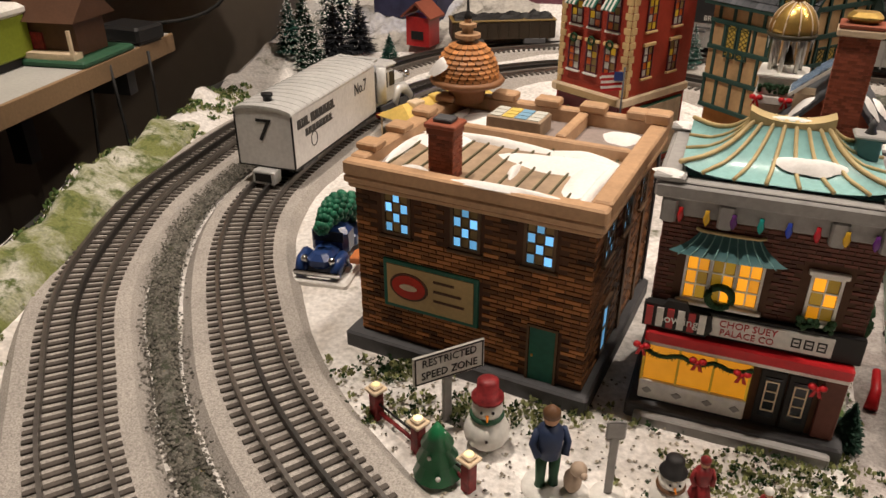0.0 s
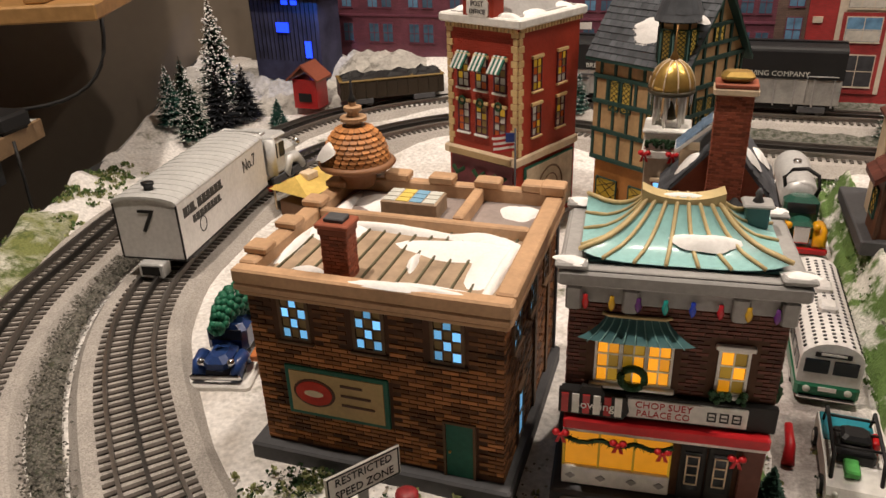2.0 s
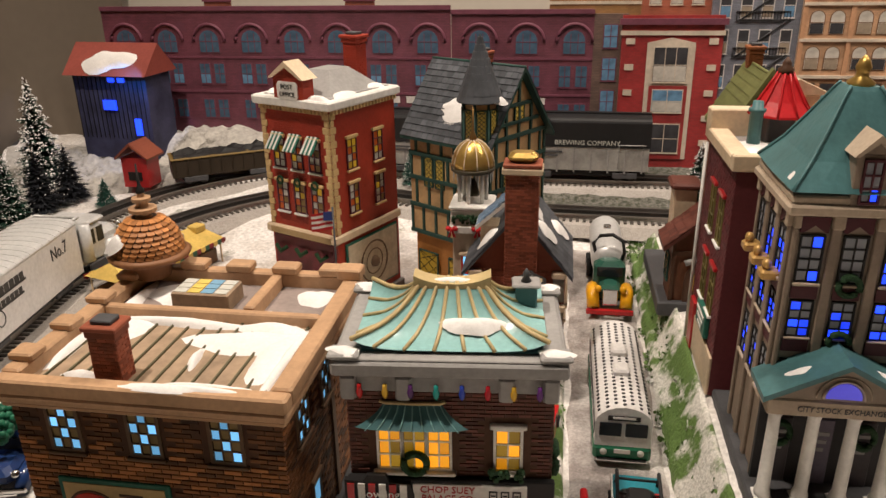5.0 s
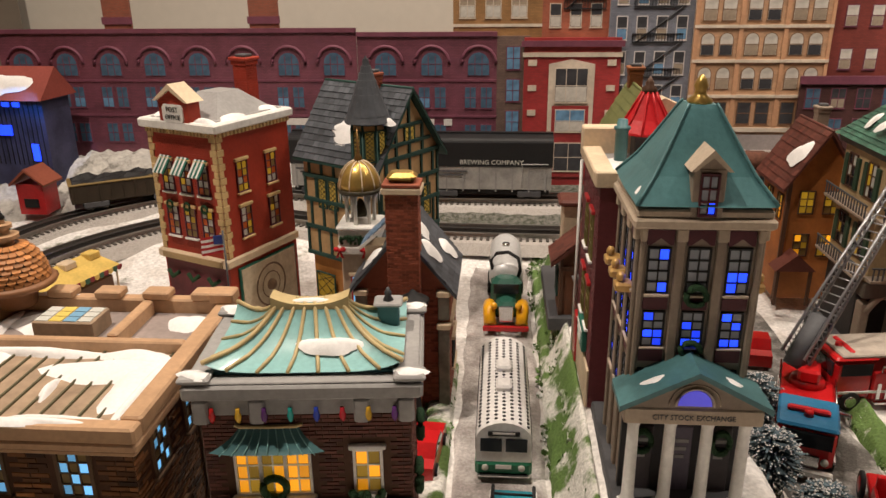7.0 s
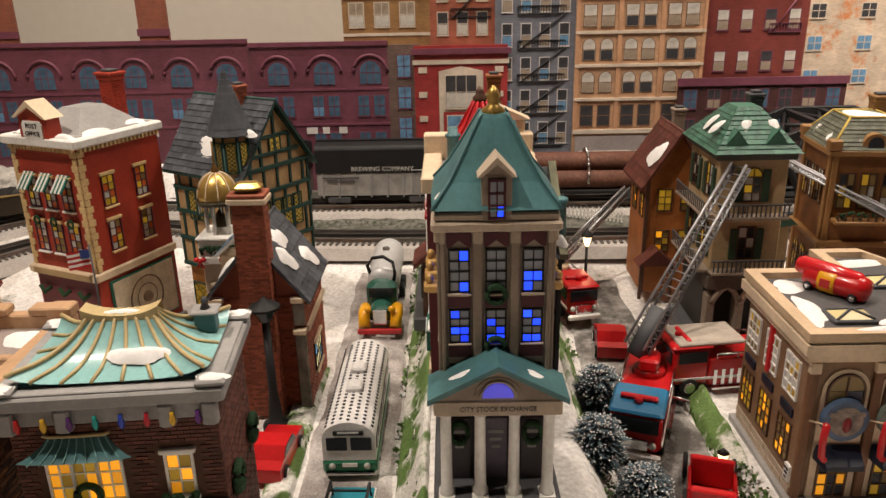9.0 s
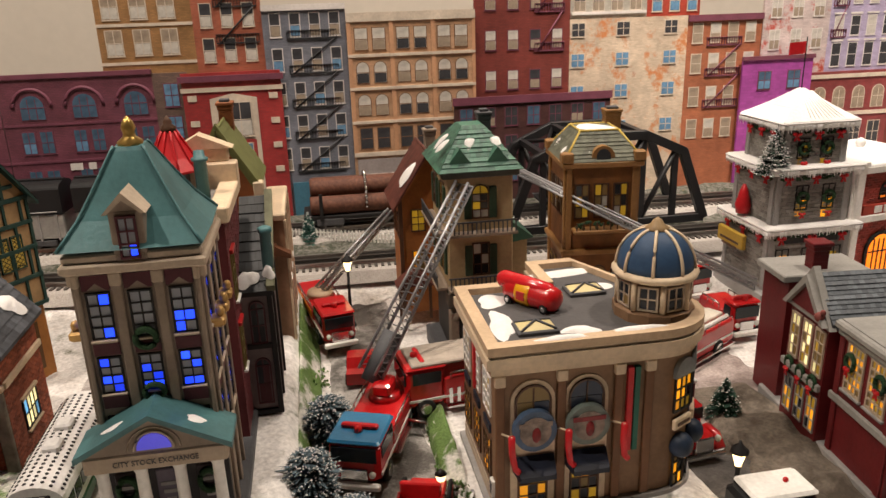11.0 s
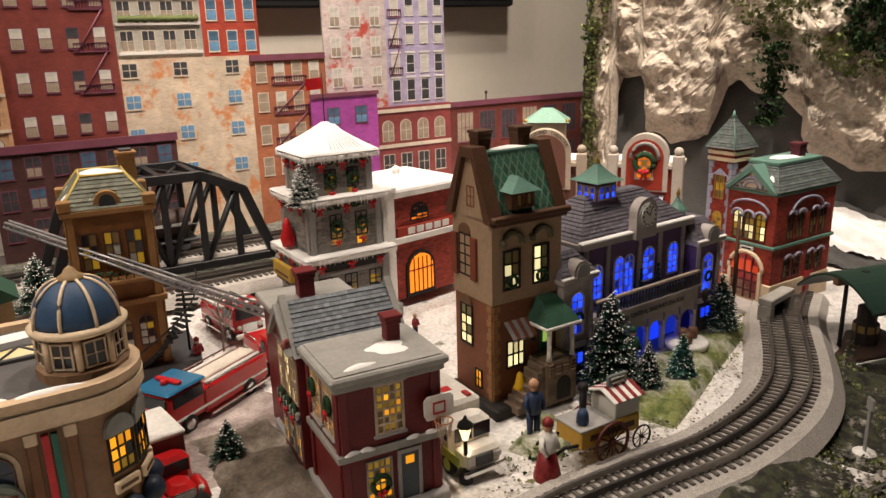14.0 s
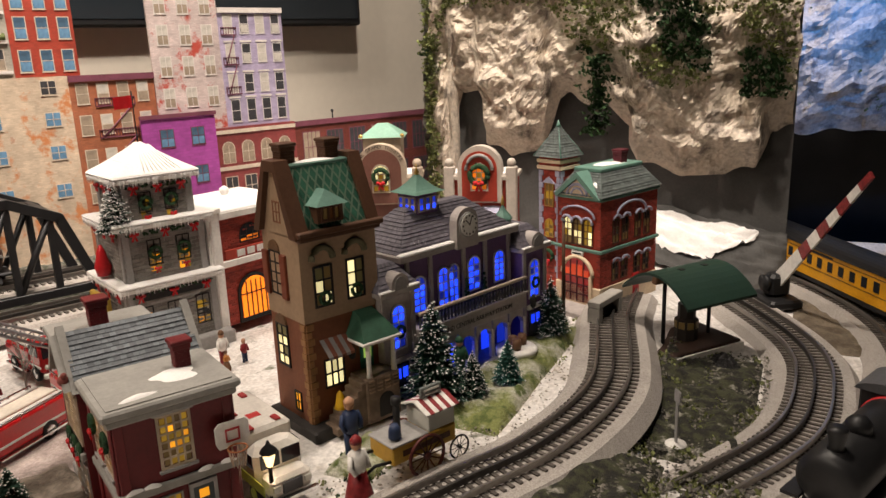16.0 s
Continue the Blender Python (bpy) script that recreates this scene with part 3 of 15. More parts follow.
def wreath(parent, F, x, z, r=0.006, bow=True):
	g = Geo()
	pts = [(x + r * cos(a * pi / 8), -0.003, z + r * sin(a * pi / 8)) for a in range(17)]
	g.tube(pts, r * 0.33, 6)
	rng = random.Random(int(x * 1e5))
	for a in range(40):
		t = rng.uniform(0, 6.28)
		p = Vector((x + r * cos(t), -0.003, z + r * sin(t)))
		d = Vector((rng.uniform(-1, 1), rng.uniform(-1, 0.2), rng.uniform(-1, 1))).normalized() * r * 0.5
		q = d.cross(Vector((0, 1, 0.3))).normalized() * r * 0.1
		g.add([tuple(p - q), tuple(p + q), tuple(p + d)], [(0, 1, 2)])
	h = Geo(F)
	h.v, h.f, h.s = [tuple(F @ Vector(p)) for p in g.v], g.f, g.s
	w = part("wreath", h, wreath_green, parent, "dark green wreath")
	if bow:
		bow_knot(w, F, x, z - r, r * 0.45)
	return w


def bow_knot(parent, F, x, z, r):
	g = Geo(F)
	g.ball(x - r * 0.8, -0.005, z + r * 0.3, r * 0.75, r * 0.6, 8, 5)
	g.ball(x + r * 0.8, -0.005, z + r * 0.3, r * 0.75, r * 0.6, 8, 5)
	g.ball(x, -0.0058, z, r * 0.45, None, 8, 5)
	g.slab([(x - r, z - r * 1.8), (x - r * 0.3, z - r * 1.7), (x + 0.1 * r, z), (x - 0.3 * r, z)], -0.0056, -0.0046)
	g.slab([(x + r * 0.3, z - r * 1.7), (x + r, z - r * 1.8), (x + 0.3 * r, z), (x - 0.1 * r, z)], -0.0056, -0.0046)
	return part("bow", g, bow_red, parent, "red ribbon bow")


def chimney(parent, x, y, z0, z1, w, d, cap=0.0025, material=None, flue=True):
	g = Geo().box(x - w / 2, x + w / 2, y - d / 2, y + d / 2, z0, z1)
	ch = part("chimney", g, material or brick_chimney, parent)
	F = {k: T((x, y, 0)) @ m for k, m in faces(w, d).items()}
	for k, m in F.items():
		bricks(ch, m, w if k in "fb" else d, z0, z1, 0.0055, 0.0022, material or brick_chimney, 0.0004, 0.0004)
	part("chimney_cap", Geo().box(x - w / 2 - cap, x + w / 2 + cap, y - d / 2 - cap, y + d / 2 + cap, z1, z1 + 0.003, 0.0006).box(x - w / 2 - cap / 2, x + w / 2 + cap / 2, y - d / 2 - cap / 2, y + d / 2 + cap / 2, z1 - 0.004, z1, 0.0005), material or brick_chimney, ch)
	if flue:
		part("flue_top", Geo().box(x - w * 0.38, x + w * 0.38, y - d * 0.38, y + d * 0.38, z1 + 0.003, z1 + 0.0055, 0.0005), dark_grey, ch, "grey flue cover")
	return ch


def insurance_office():
	w, d = 0.152, 0.148
	h = thing("brick_office", G(-0.1365, 0.470), YAW, "brown brick office with ice-blue windows and snowy flat roof", "house")
	F = faces(w, d)
	part("wall", Geo().box(-w / 2, w / 2, -d / 2, d / 2, 0.004, 0.122), mortar_dark, h, "dark mortar wall core")
	part("plinth", Geo().box(-w / 2 - 0.010, w / 2 + 0.006, -d / 2 - 0.008, d / 2 + 0.004, -0.006, 0.008, 0.0015), dark_grey, h, "dark grey plinth with a kerb edge")
	wins = [(0.021, 0.0155), (0.067, 0.0155), (0.113, 0.0155)]
	skip = [(x - 0.002, x + ww + 0.002, 0.0855, 0.116) for x, ww in wins] + [(0.020, 0.083, 0.035, 0.067), (0.1185, 0.134, 0.0, 0.046)]
	bricks(h, F["f"], w, 0.010, 0.117, 0.0102, 0.0030, brick_brown, 0.0006, 0.0006, skip, singles=True)
	side = [(0.02 + 0.042 * k, 0.0155) for k in range(3)]
	bricks(h, F["r"], d, 0.010, 0.117, 0.0102, 0.0030, brick_brown, 0.0006, 0.0006, [(x - 0.002, x + ww + 0.002, 0.0855, 0.116) for x, ww in side] + [(0.0325, 0.0465, 0.0, 0.050)])
	bricks(h, F["l"], d, 0.010, 0.117, 0.0102, 0.0030, brick_brown, 0.0006, 0.0006)
	sash = mat("frame_umber", (0.13, 0.075, 0.04), 0.6)
	for k, fw in (("f", wins), ("r", side)):
		for x, ww in fw:
			window(h, F[k], x, 0.0875, ww, 0.0265, 3, 4, sash, (lit_ice, pane_tan), bar=0.0007, sill=sash, head=sash, rim=0.002)
	# painted signboard
	sb = part("signboard", Geo(F["f"]).box(0.0185, 0.0845, -0.0022, 0, 0.0335, 0.0685, 0.0005), green_paint, h, "green-framed painted signboard")
	part("sign_panel", Geo(F["f"]).box(0.0215, 0.0815, -0.0027, -0.0015, 0.0365, 0.0655), mat("panel_tan", (0.50, 0.36, 0.16), 0.5), sb)
	ov = lambda rx, rz, y: [(0.0372 + rx * cos(2 * pi * i / 28), 0.0515 + rz * sin(2 * pi * i / 28)) for i in range(28)]
	part("emblem_ring", Geo(F["f"]).slab(ov(0.0135, 0.0098, 0), -0.0032, -0.002), brown_paint, sb)
	part("emblem", Geo(F["f"]).slab(ov(0.0118, 0.0083, 0), -0.0036, -0.002), mat("emblem_red", (0.5, 0.03, 0.015), 0.5), sb, "red oval emblem")
	part("emblem_core", Geo(F["f"]).slab(ov(0.0062, 0.0022, 0), -0.0040, -0.002), cream, sb)
	for i, ww in enumerate((0.014, 0.019, 0.021)):
		part("writing_bar", Geo(F["f"]).box(0.0545, 0.0545 + ww, -0.0031, -0.002, 0.0590 - 0.0068 * i, 0.0606 - 0.0068 * i), brown_paint, sb)
	# door
	dr = part("door", Geo(F["f"]).box(0.118, 0.1345, -0.0014, 0.0, 0.006, 0.046, 0.0004), green_paint, h, "green panelled door")
	part("door_frame", Geo(F["f"]).box(0.1165, 0.118, -0.0024, 0, 0.006, 0.0475).box(0.1345, 0.136, -0.0024, 0, 0.006, 0.0475).box(0.118, 0.1345, -0.0024, 0, 0.046, 0.0475), sash, dr)
	part("door_handle", Geo(F["f"]).ball(0.1205, -0.0022, 0.026, 0.0009, None, 8, 5), gold_paint, dr)
	# side door with a bright pane
	window(h, F["r"], 0.034, 0.014, 0.011, 0.034, 1, 2, sash, (lit_ice,), head=sash, rim=0.0015)
	for x in (0.075, 0.115):
		part("pilaster", Geo(F["r"]).box(x, x + 0.006, -0.0018, 0, 0.008, 0.118), sash, h)
	# cornice and roof
	e = 0.0055
	part("cornice", Geo().box(-w / 2 - e, w / 2 + e, -d / 2 - e, d / 2 + 0.003, 0.1165, 0.1215, 0.0012).box(-w / 2 - e + 0.002, w / 2 + e - 0.002, -d / 2 - e + 0.002, d / 2 + 0.002, 0.113, 0.1165, 0.001), tan_stone, h, "tan moulded cornice")
	r = Geo()
	r.box(-w / 2 - e, w / 2 + e, -d / 2 - e, -d / 2 + 0.004, 0.1215, 0.1305, 0.0012)
	r.box(w / 2 - 0.006, w / 2 + e, -d / 2 + 0.004, d / 2 + 0.003, 0.1215, 0.1315, 0.0012)
	r.box(-w / 2 - e, -w / 2 + 0.006, -d / 2 + 0.004, d / 2 + 0.003, 0.1215, 0.1315, 0.0012)
	r.box(-w / 2 + 0.006, w / 2 - 0.006, d / 2 - 0.006, d / 2 + 0.003, 0.1215, 0.1325, 0.0012)
	r.box(-w / 2 + 0.006, w / 2 - 0.006, 0.010, 0.016, 0.1215, 0.131, 0.001)
	r.box(0.020, 0.027, 0.016, d / 2 - 0.006, 0.1215, 0.1325, 0.001)
	for k in range(4):
		y = -d / 2 + 0.012 + 0.036 * k
		r.box(-w / 2 - e - 0.001, -w / 2 + 0.008, y, y + 0.014, 0.1315, 0.1362, 0.001)
	for k in range(4):
		x = -w / 2 + 0.030 + 0.033 * k
		r.box(x, x + 0.018, d / 2 - 0.008, d / 2 + 0.0045, 0.1325, 0.138, 0.001)
	r.box(w / 2 - 0.010, w / 2 + e + 0.001, d / 2 - 0.010, d / 2 + 0.004, 0.1315, 0.139, 0.001)
	part("parapet", r, tan_stone, h, "tan stepped parapet")
	part("roof_deck", Geo().box(-w / 2 + 0.004, w / 2 - 0.004, -d / 2 + 0.003, 0.012, 0.1205, 0.1235), deck_brown, h, "brown boarded roof deck")
	for k in range(13):
		x = -w / 2 + 0.013 + 0.0105 * k
		part("deck_batten", Geo().box(x, x + 0.0012, -d / 2 + 0.004, 0.010, 0.1235, 0.1246), mat("batten_green", (0.10, 0.09, 0.05), 0.6), h)
	part("roof_back", Geo().box(-w / 2 + 0.004, w / 2 - 0.004, 0.012, d / 2 - 0.004, 0.1205, 0.1228), roof_grey, h, "grey flat roof behind the divider")
	for i, (x, y, rx, ry) in enumerate(((-0.050, -0.006, 0.022, 0.013), (0.036, -0.012, 0.034, 0.017), (0.056, -0.024, 0.012, 0.030), (0.052, 0.000, 0.012, 0.012), (0.03, -0.064, 0.026, 0.004), (-0.042, -0.060, 0.012, 0.005), (0.045, -0.066, 0.018, 0.0045), (-0.03, 0.046, 0.028, 0.018), (0.056, 0.052, 0.012, 0.014), (0.035, 0.022, 0.010, 0.006), (-0.062, 0.03, 0.006, 0.03), (0.012, -0.035, 0.003, 0.012))):
		snow_patch(h, x, y, 0.1232 if y > 0.012 else 0.1238, rx, ry, 0.0035, i)
	for i, (x, y, rx, ry) in enumerate(((-0.02, 0.006, 0.045, 0.006), (0.045, 0.004, 0.026, 0.009), (0.064, -0.030, 0.005, 0.036), (-0.066, -0.03, 0.004, 0.030))):
		snow_patch(h, x, y, 0.1236, rx, ry, 0.004, 60 + i)
	snow_patch(h, 0.02, -d / 2 - 0.001, 0.1304, 0.034, 0.004, 0.002, 31)
	snow_patch(h, -0.045, d / 2 - 0.001, 0.1325, 0.016, 0.003, 0.002, 32)
	# skylight
	sk = part("skylight", Geo().box(-0.033, 0.006, 0.026, 0.050, 0.1225, 0.1345, 0.0008), deck_brown, h, "brown skylight box with coloured panes")
	sl = [lit_warm, pane_pale, mat("pane_blue", (0.18, 0.35, 0.50), 0.2, grain=None), mat("pane_yellow", (0.62, 0.48, 0.12), 0.2, grain=None)]
	for i in range(4):
		for j in range(3):
			x, y = -0.0315 + 0.0092 * i, 0.0275 + 0.0072 * j
			part("skylight_pane", Geo().box(x, x + 0.0083, y, y + 0.0063, 0.1343, 0.1350), sl[(i * 5 + j * 3) % 3 + 1], sk)
	chimney(h, -0.0225, -0.058, 0.122, 0.1545, 0.0155, 0.0125, 0.0022)
	# corner turret with a tiled dome
	t = part("turret", Geo().lathe([(0.012, 0.130), (0.014, 0.1395), (0.0262, 0.1445), (0.0275, 0.1465), (0.0255, 0.1485)], -0.064, 0.062, 24), mat("turret_brown", (0.24, 0.11, 0.05), 0.5), h, "brown bowl of the corner turret")
	g = Geo()
	for k in range(8):
		q, q1 = k / 8, (k + 1) / 8
		ra, rb = 0.0225 * sqrt(1 - 0.86 * q * q), 0.0225 * sqrt(1 - 0.86 * q1 * q1)
		za, zb = 0.148 + 0.025 * q, 0.148 + 0.025 * q1
		n = 26 - k
		for i in range(n):
			a, b, mid = 2 * pi * (i + 0.5 * (k % 2)) / n, 2 * pi * (i + 1 + 0.5 * (k % 2)) / n, 0
			p = lambda r, an, z: (-0.064 + r * cos(an), 0.062 + r * sin(an), z)
			am = (a + b) / 2
			g.add([p(ra * 1.03, am, za - 0.0012), p(ra * 1.04, b - 0.02, za + 0.0012), p(rb * 1.0, b, zb), p(rb * 1.0, a, zb), p(ra * 1.04, a + 0.02, za + 0.0012)], [(0, 1, 2, 3, 4)])
	part("dome_tiles", g, tile_orange, t, "orange fish-scale dome tiles")["kind"] = "stuff"
	part("dome_core", Geo().lathe([(0.0217 * sqrt(1 - 0.86 * k * k / 64), 0.1478 + 0.025 * k / 8) for k in range(9)], -0.064, 0.062, 24), brown_paint, t)
	part("finial", Geo().lathe([(0.008, 0.171), (0.005, 0.1735), (0.005, 0.176), (0.0092, 0.1765), (0.0092, 0.179), (0.004, 0.1795), (0.004, 0.183), (0.0062, 0.1835), (0.0062, 0.186), (0.0025, 0.1865), (0.0025, 0.190)], -0.064, 0.062, 16, None, False), tan_stone, t)
	part("spike", Geo().lathe([(0.0022, 0.188), (0.003, 0.1905), (0.0018, 0.193), (0.0011, 0.195), (0.0005, 0.209)], -0.064, 0.062, 10), ink, t, "black metal spike")
	snow_patch(t, -0.078, 0.046, 0.157, 0.009, 0.006, 0.006, 5, (0.6, 0.6))
	part("downpipe", Geo(F["r"]).tube([(0.145, -0.002, 0.01), (0.145, -0.002, 0.115)], 0.0012), dark_grey, h)
	return h


insurance_office()


def chop_suey():
	w, d = 0.106, 0.078
	h = thing("restaurant_house", (0.1955, 0.410, 0), -18, "dark brick restaurant with a teal pagoda roof and glowing shopfront", "house")
	F = faces(w, d)
	f = F["f"]
	part("wall", Geo().box(-w / 2, w / 2, -d / 2, d / 2, 0.004, 0.142), mortar_dark, h)
	part("plinth", Geo().box(-w / 2 - 0.006, w / 2 + 0.006, -d / 2 - 0.009, d / 2 + 0.004, -0.006, 0.0065, 0.0015), dark_grey, h)
	part("step", Geo().box(-w / 2, w / 2, -d / 2 - 0.014, -d / 2 - 0.008, -0.006, 0.003, 0.001), grey_paint, h)
	skip = [(0.012, 0.055, 0.076, 0.112), (0.074, 0.092, 0.076, 0.112), (0, w, 0, 0.076)]
	bricks(h, f, w, 0.06, 0.128, 0.0068, 0.0024, brick_dark, 0.0005, 0.0005, skip)
	for k in "rl":
		bricks(h, F[k], d, 0.008, 0.128, 0.0068, 0.0024, brick_dark, 0.0005, 0.0005)
	# upper windows
	for x in (0.0155, 0.0285, 0.0415):
		window(h, f, x, 0.0805, 0.0112, 0.0255, 2, 3, white_paint, (lit_yellow, lit_gold, lit_yellow, lit_gold), bar=0.0008, rim=0.0013)
	part("sill_band", Geo(f).box(0.012, 0.056, -0.004, 0, 0.0770, 0.0790, 0.0005), white_paint, h)
	window(h, f, 0.077, 0.0805, 0.0125, 0.0245, 2, 3, white_paint, (lit_yellow, lit_gold), bar=0.0008, sill=white_paint, head=white_paint, rim=0.0015)
	wreath(h, f, 0.0345, 0.0845, 0.0062, False)
	fb = Geo(f)
	rng = random.Random(4)
	for i in range(26):
		fb.ball(rng.uniform(0.074, 0.092), -0.004 + rng.uniform(-0.0015, 0.0015), rng.uniform(0.0765, 0.082), rng.uniform(0.0012, 0.0022), None, 6, 4)
	part("window_box", fb, wreath_green, h, "window box of dark greenery")["kind"] = "stuff"
	# pagoda awning over the windows
	g = Geo(f)
	g.grid(lambda a, b: (0.034 + (a - 0.5) * (0.030 + 0.022 * (1 - b) ** 1.3) + 0.003 * (1 - b) ** 2 * (2 * a - 1) ** 3, -0.009 * (1 - b) ** 1.2 - 0.001, 0.1095 + 0.0115 * b ** 1.2 + 0.002 * abs(2 * a - 1) ** 4 * (1 - b)), 16, 6)
	aw = part("awning", g, teal_dark, h, "teal pagoda awning")
	for k in range(9):
		a = 0.04 + 0.115 * k
		part("awning_rib", Geo(f).tube([(0.034 + (a - 0.5) * (0.030 + 0.022 * (1 - b) ** 1.3), -0.009 * (1 - b) ** 1.2 - 0.0013, 0.1097 + 0.0115 * b ** 1.2) for b in (0.0, 0.33, 0.66, 1.0)], 0.00035, 5), teal, aw)
	part("awning_ridge", Geo(f).tube([(0.017, -0.002, 0.1225), (0.020, -0.002, 0.1213), (0.034, -0.002, 0.1210), (0.048, -0.002, 0.1213), (0.051, -0.002, 0.1225)], 0.0010, 6), mat("rib_gold", (0.52, 0.40, 0.20), 0.45), aw)
	# shop signs
	black_board = part("sign_rail", Geo(f).box(-0.002, w + 0.002, -0.0045, 0.0, 0.0595, 0.0755, 0.0006), ink, h, "black sign rail")
	part("sign_panel", Geo(f).box(0.0330, 0.0935, -0.0056, -0.004, 0.0615, 0.0735, 0.0004), white_paint, black_board, "white board with red letters")
	P = f @ T((0, -0.0056, 0))
	letters(black_board, P, "CHOP SUEY", 0.0515, 0.0702, 0.0060, ink_red, squash=0.92)
	letters(black_board, P, "PALACE CO", 0.0515, 0.0648, 0.0056, ink_red, squash=0.92)
	for i in range(3):
		x = 0.0735 + 0.0062 * i
		g = Geo(P)
		g.box(x, x + 0.0045, -0.0004, 0, 0.0645, 0.0652).box(x, x + 0.0007, -0.0004, 0, 0.0645, 0.0702).box(x + 0.0038, x + 0.0045, -0.0004, 0, 0.0645, 0.0702).box(x, x + 0.0045, -0.0004, 0, 0.0695, 0.0702).box(x + 0.001, x + 0.0035, -0.0004, 0, 0.067, 0.0676)
		part("writing_bar", g, ink, black_board)
	bsn = part("bowling_sign", Geo(f).slab([(-0.003, 0.0615), (0.031, 0.0605), (0.034, 0.0655), (0.032, 0.0745), (0.021, 0.0755), (0.019, 0.0795), (0.009, 0.0795), (0.007, 0.0758), (-0.003, 0.0765)], -0.0075, -0.0045), ink, h, "rounded red and white striped bowling sign")
	for i in range(6):
		part("stripe", Geo(f).box(-0.0015 + 0.0056 * i, 0.0022 + 0.0056 * i, -0.0084, -0.007, 0.0625, 0.0745), red_paint if i % 2 == 0 else white_paint, bsn)
	letters(bsn, f @ T((0, -0.0085, 0)), "Bowling", 0.0155, 0.0685, 0.0072, white_paint, squash=0.95)
	# red awning band, white fascia and the lit shopfront
	part("awning_band", Geo(f).box(0.0, w, -0.0095, 0, 0.0515, 0.0592, 0.0012), bow_red, h, "red fabric awning band")
	part("fascia", Geo(f).box(0.0, w, -0.006, 0, 0.0475, 0.0515, 0.0006), white_paint, h)
	shop = part("shop_window", Geo(f).box(0.0015, 0.0585, -0.0012, 0.0, 0.021, 0.0478), lit_yellow, h, "glowing orange shop window")
	for x in (0.0, 0.0195, 0.0385, 0.0578):
		part("mullion", Geo(f).box(x, x + 0.0012, -0.0024, 0, 0.0205, 0.048), lit_gold, shop)
	letters(shop, f @ T((0, -0.0014, 0)), "OPEN", 0.029, 0.0405, 0.0042, lit_gold)
	part("stall_riser", Geo(f).box(0.0, 0.0592, -0.0030, 0, 0.0075, 0.0208, 0.0006), white_paint, h)
	for x in (0.005, 0.022, 0.039, 0.054):
		part("tile_diamond", Geo(f).slab([(x - 0.0028, 0.0140), (x, 0.0118), (x + 0.0028, 0.0140), (x, 0.0162)], -0.0036, -0.003), grey_paint, h)
	for i in range(2):
		x = 0.0635 + 0.0145 * i
		dr = part("door", Geo(f).box(x, x + 0.0135, -0.0022, 0, 0.007, 0.0445, 0.0005), ink, h, "black double door leaf with gold tracery")
		part("door_pane", Geo(f).box(x + 0.0025, x + 0.011, -0.0028, -0.002, 0.014, 0.0405), pane_dark, dr)
		for z in (0.018, 0.0245, 0.031, 0.0375):
			part("tracery", Geo(f).box(x + 0.0032, x + 0.0103, -0.0033, -0.0026, z, z + 0.0008), cream, dr)
		part("tracery", Geo(f).box(x + 0.0032, x + 0.004, -0.0033, -0.0026, 0.018, 0.038).box(x + 0.0095, x + 0.0103, -0.0033, -0.0026, 0.018, 0.038), cream, dr)
	part("pier", Geo(f).box(0.0945, w, -0.003, 0, 0.007, 0.0475, 0.0006), brick_dark, h)
	# garland
	g = Geo(f)
	rng = random.Random(9)
	pts = [(0.001 + 0.0575 * k / 14, -0.0085, 0.0465 - 0.0035 * abs(sin(k / 14 * pi * 3))) for k in range(15)]
	g.tube(pts, 0.0013, 6)
	for k in range(150):
		i = rng.randrange(14)
		p = Vector(pts[i]).lerp(Vector(pts[i + 1]), rng.random())
		dd = Vector((rng.uniform(-1, 1), rng.uniform(-1, 0.3), rng.uniform(-1, 1))).normalized() * 0.0032
		q = dd.cross(Vector((0, 1, 0.2))).normalized() * 0.0005
		g.add([tuple(p - q), tuple(p + q), tuple(p + dd)], [(0, 1, 2)])
	gl = part("garland", g, wreath_green, h, "drooping dark green garland")
	for x, z in ((-0.001, 0.0475), (0.030, 0.0445), (0.0535, 0.0425), (0.091, 0.044)):
		bow_knot(gl, f @ T((0, -0.004, 0)), x, z, 0.0032)
	# cornice with coloured bulbs
	part("frieze", Geo(f).box(-0.001, w + 0.001, -0.003, 0, 0.1285, 0.1385, 0.0006), grey_paint, h, "pale grey frieze")
	for x in (-0.002, 0.026, 0.078, w - 0.006):
		part("bracket", Geo(f).box(x, x + 0.008, -0.0065, 0, 0.125, 0.1385, 0.001), grey_paint, h)
	cols = [(0.45, 0.02, 0.02), (0.6, 0.35, 0.03), (0.10, 0.03, 0.14), (0.02, 0.28, 0.25), (0.03, 0.06, 0.4), (0.45, 0.02, 0.03), (0.6, 0.35, 0.03), (0.12, 0.03, 0.18)]
	for i, c in enumerate(cols):
		x = 0.008 + 0.0129 * i
		part("light_bulb", Geo(f).lathe([(0.0004, 0.1265), (0.0014, 0.1282), (0.0018, 0.1304), (0.0012, 0.1327), (0.0011, 0.1347)], x, -0.0065, 10), mat("bulb_%d" % i, c, 0.15, grain=None, stain=None, bump=0), h)
	e = 0.0065
	part("roof_slab", Geo().box(-w / 2 - e, w / 2 + e, -d / 2 - e, d / 2 + e, 0.1385, 0.1465, 0.0012), grey_paint, h, "grey flat roof slab")
	part("roof_kerb", Geo().box(-w / 2 - e + 0.002, w / 2 + e - 0.002, -d / 2 - e + 0.002, d / 2 + e - 0.002, 0.1465, 0.1478, 0.0005), grey_paint, h)
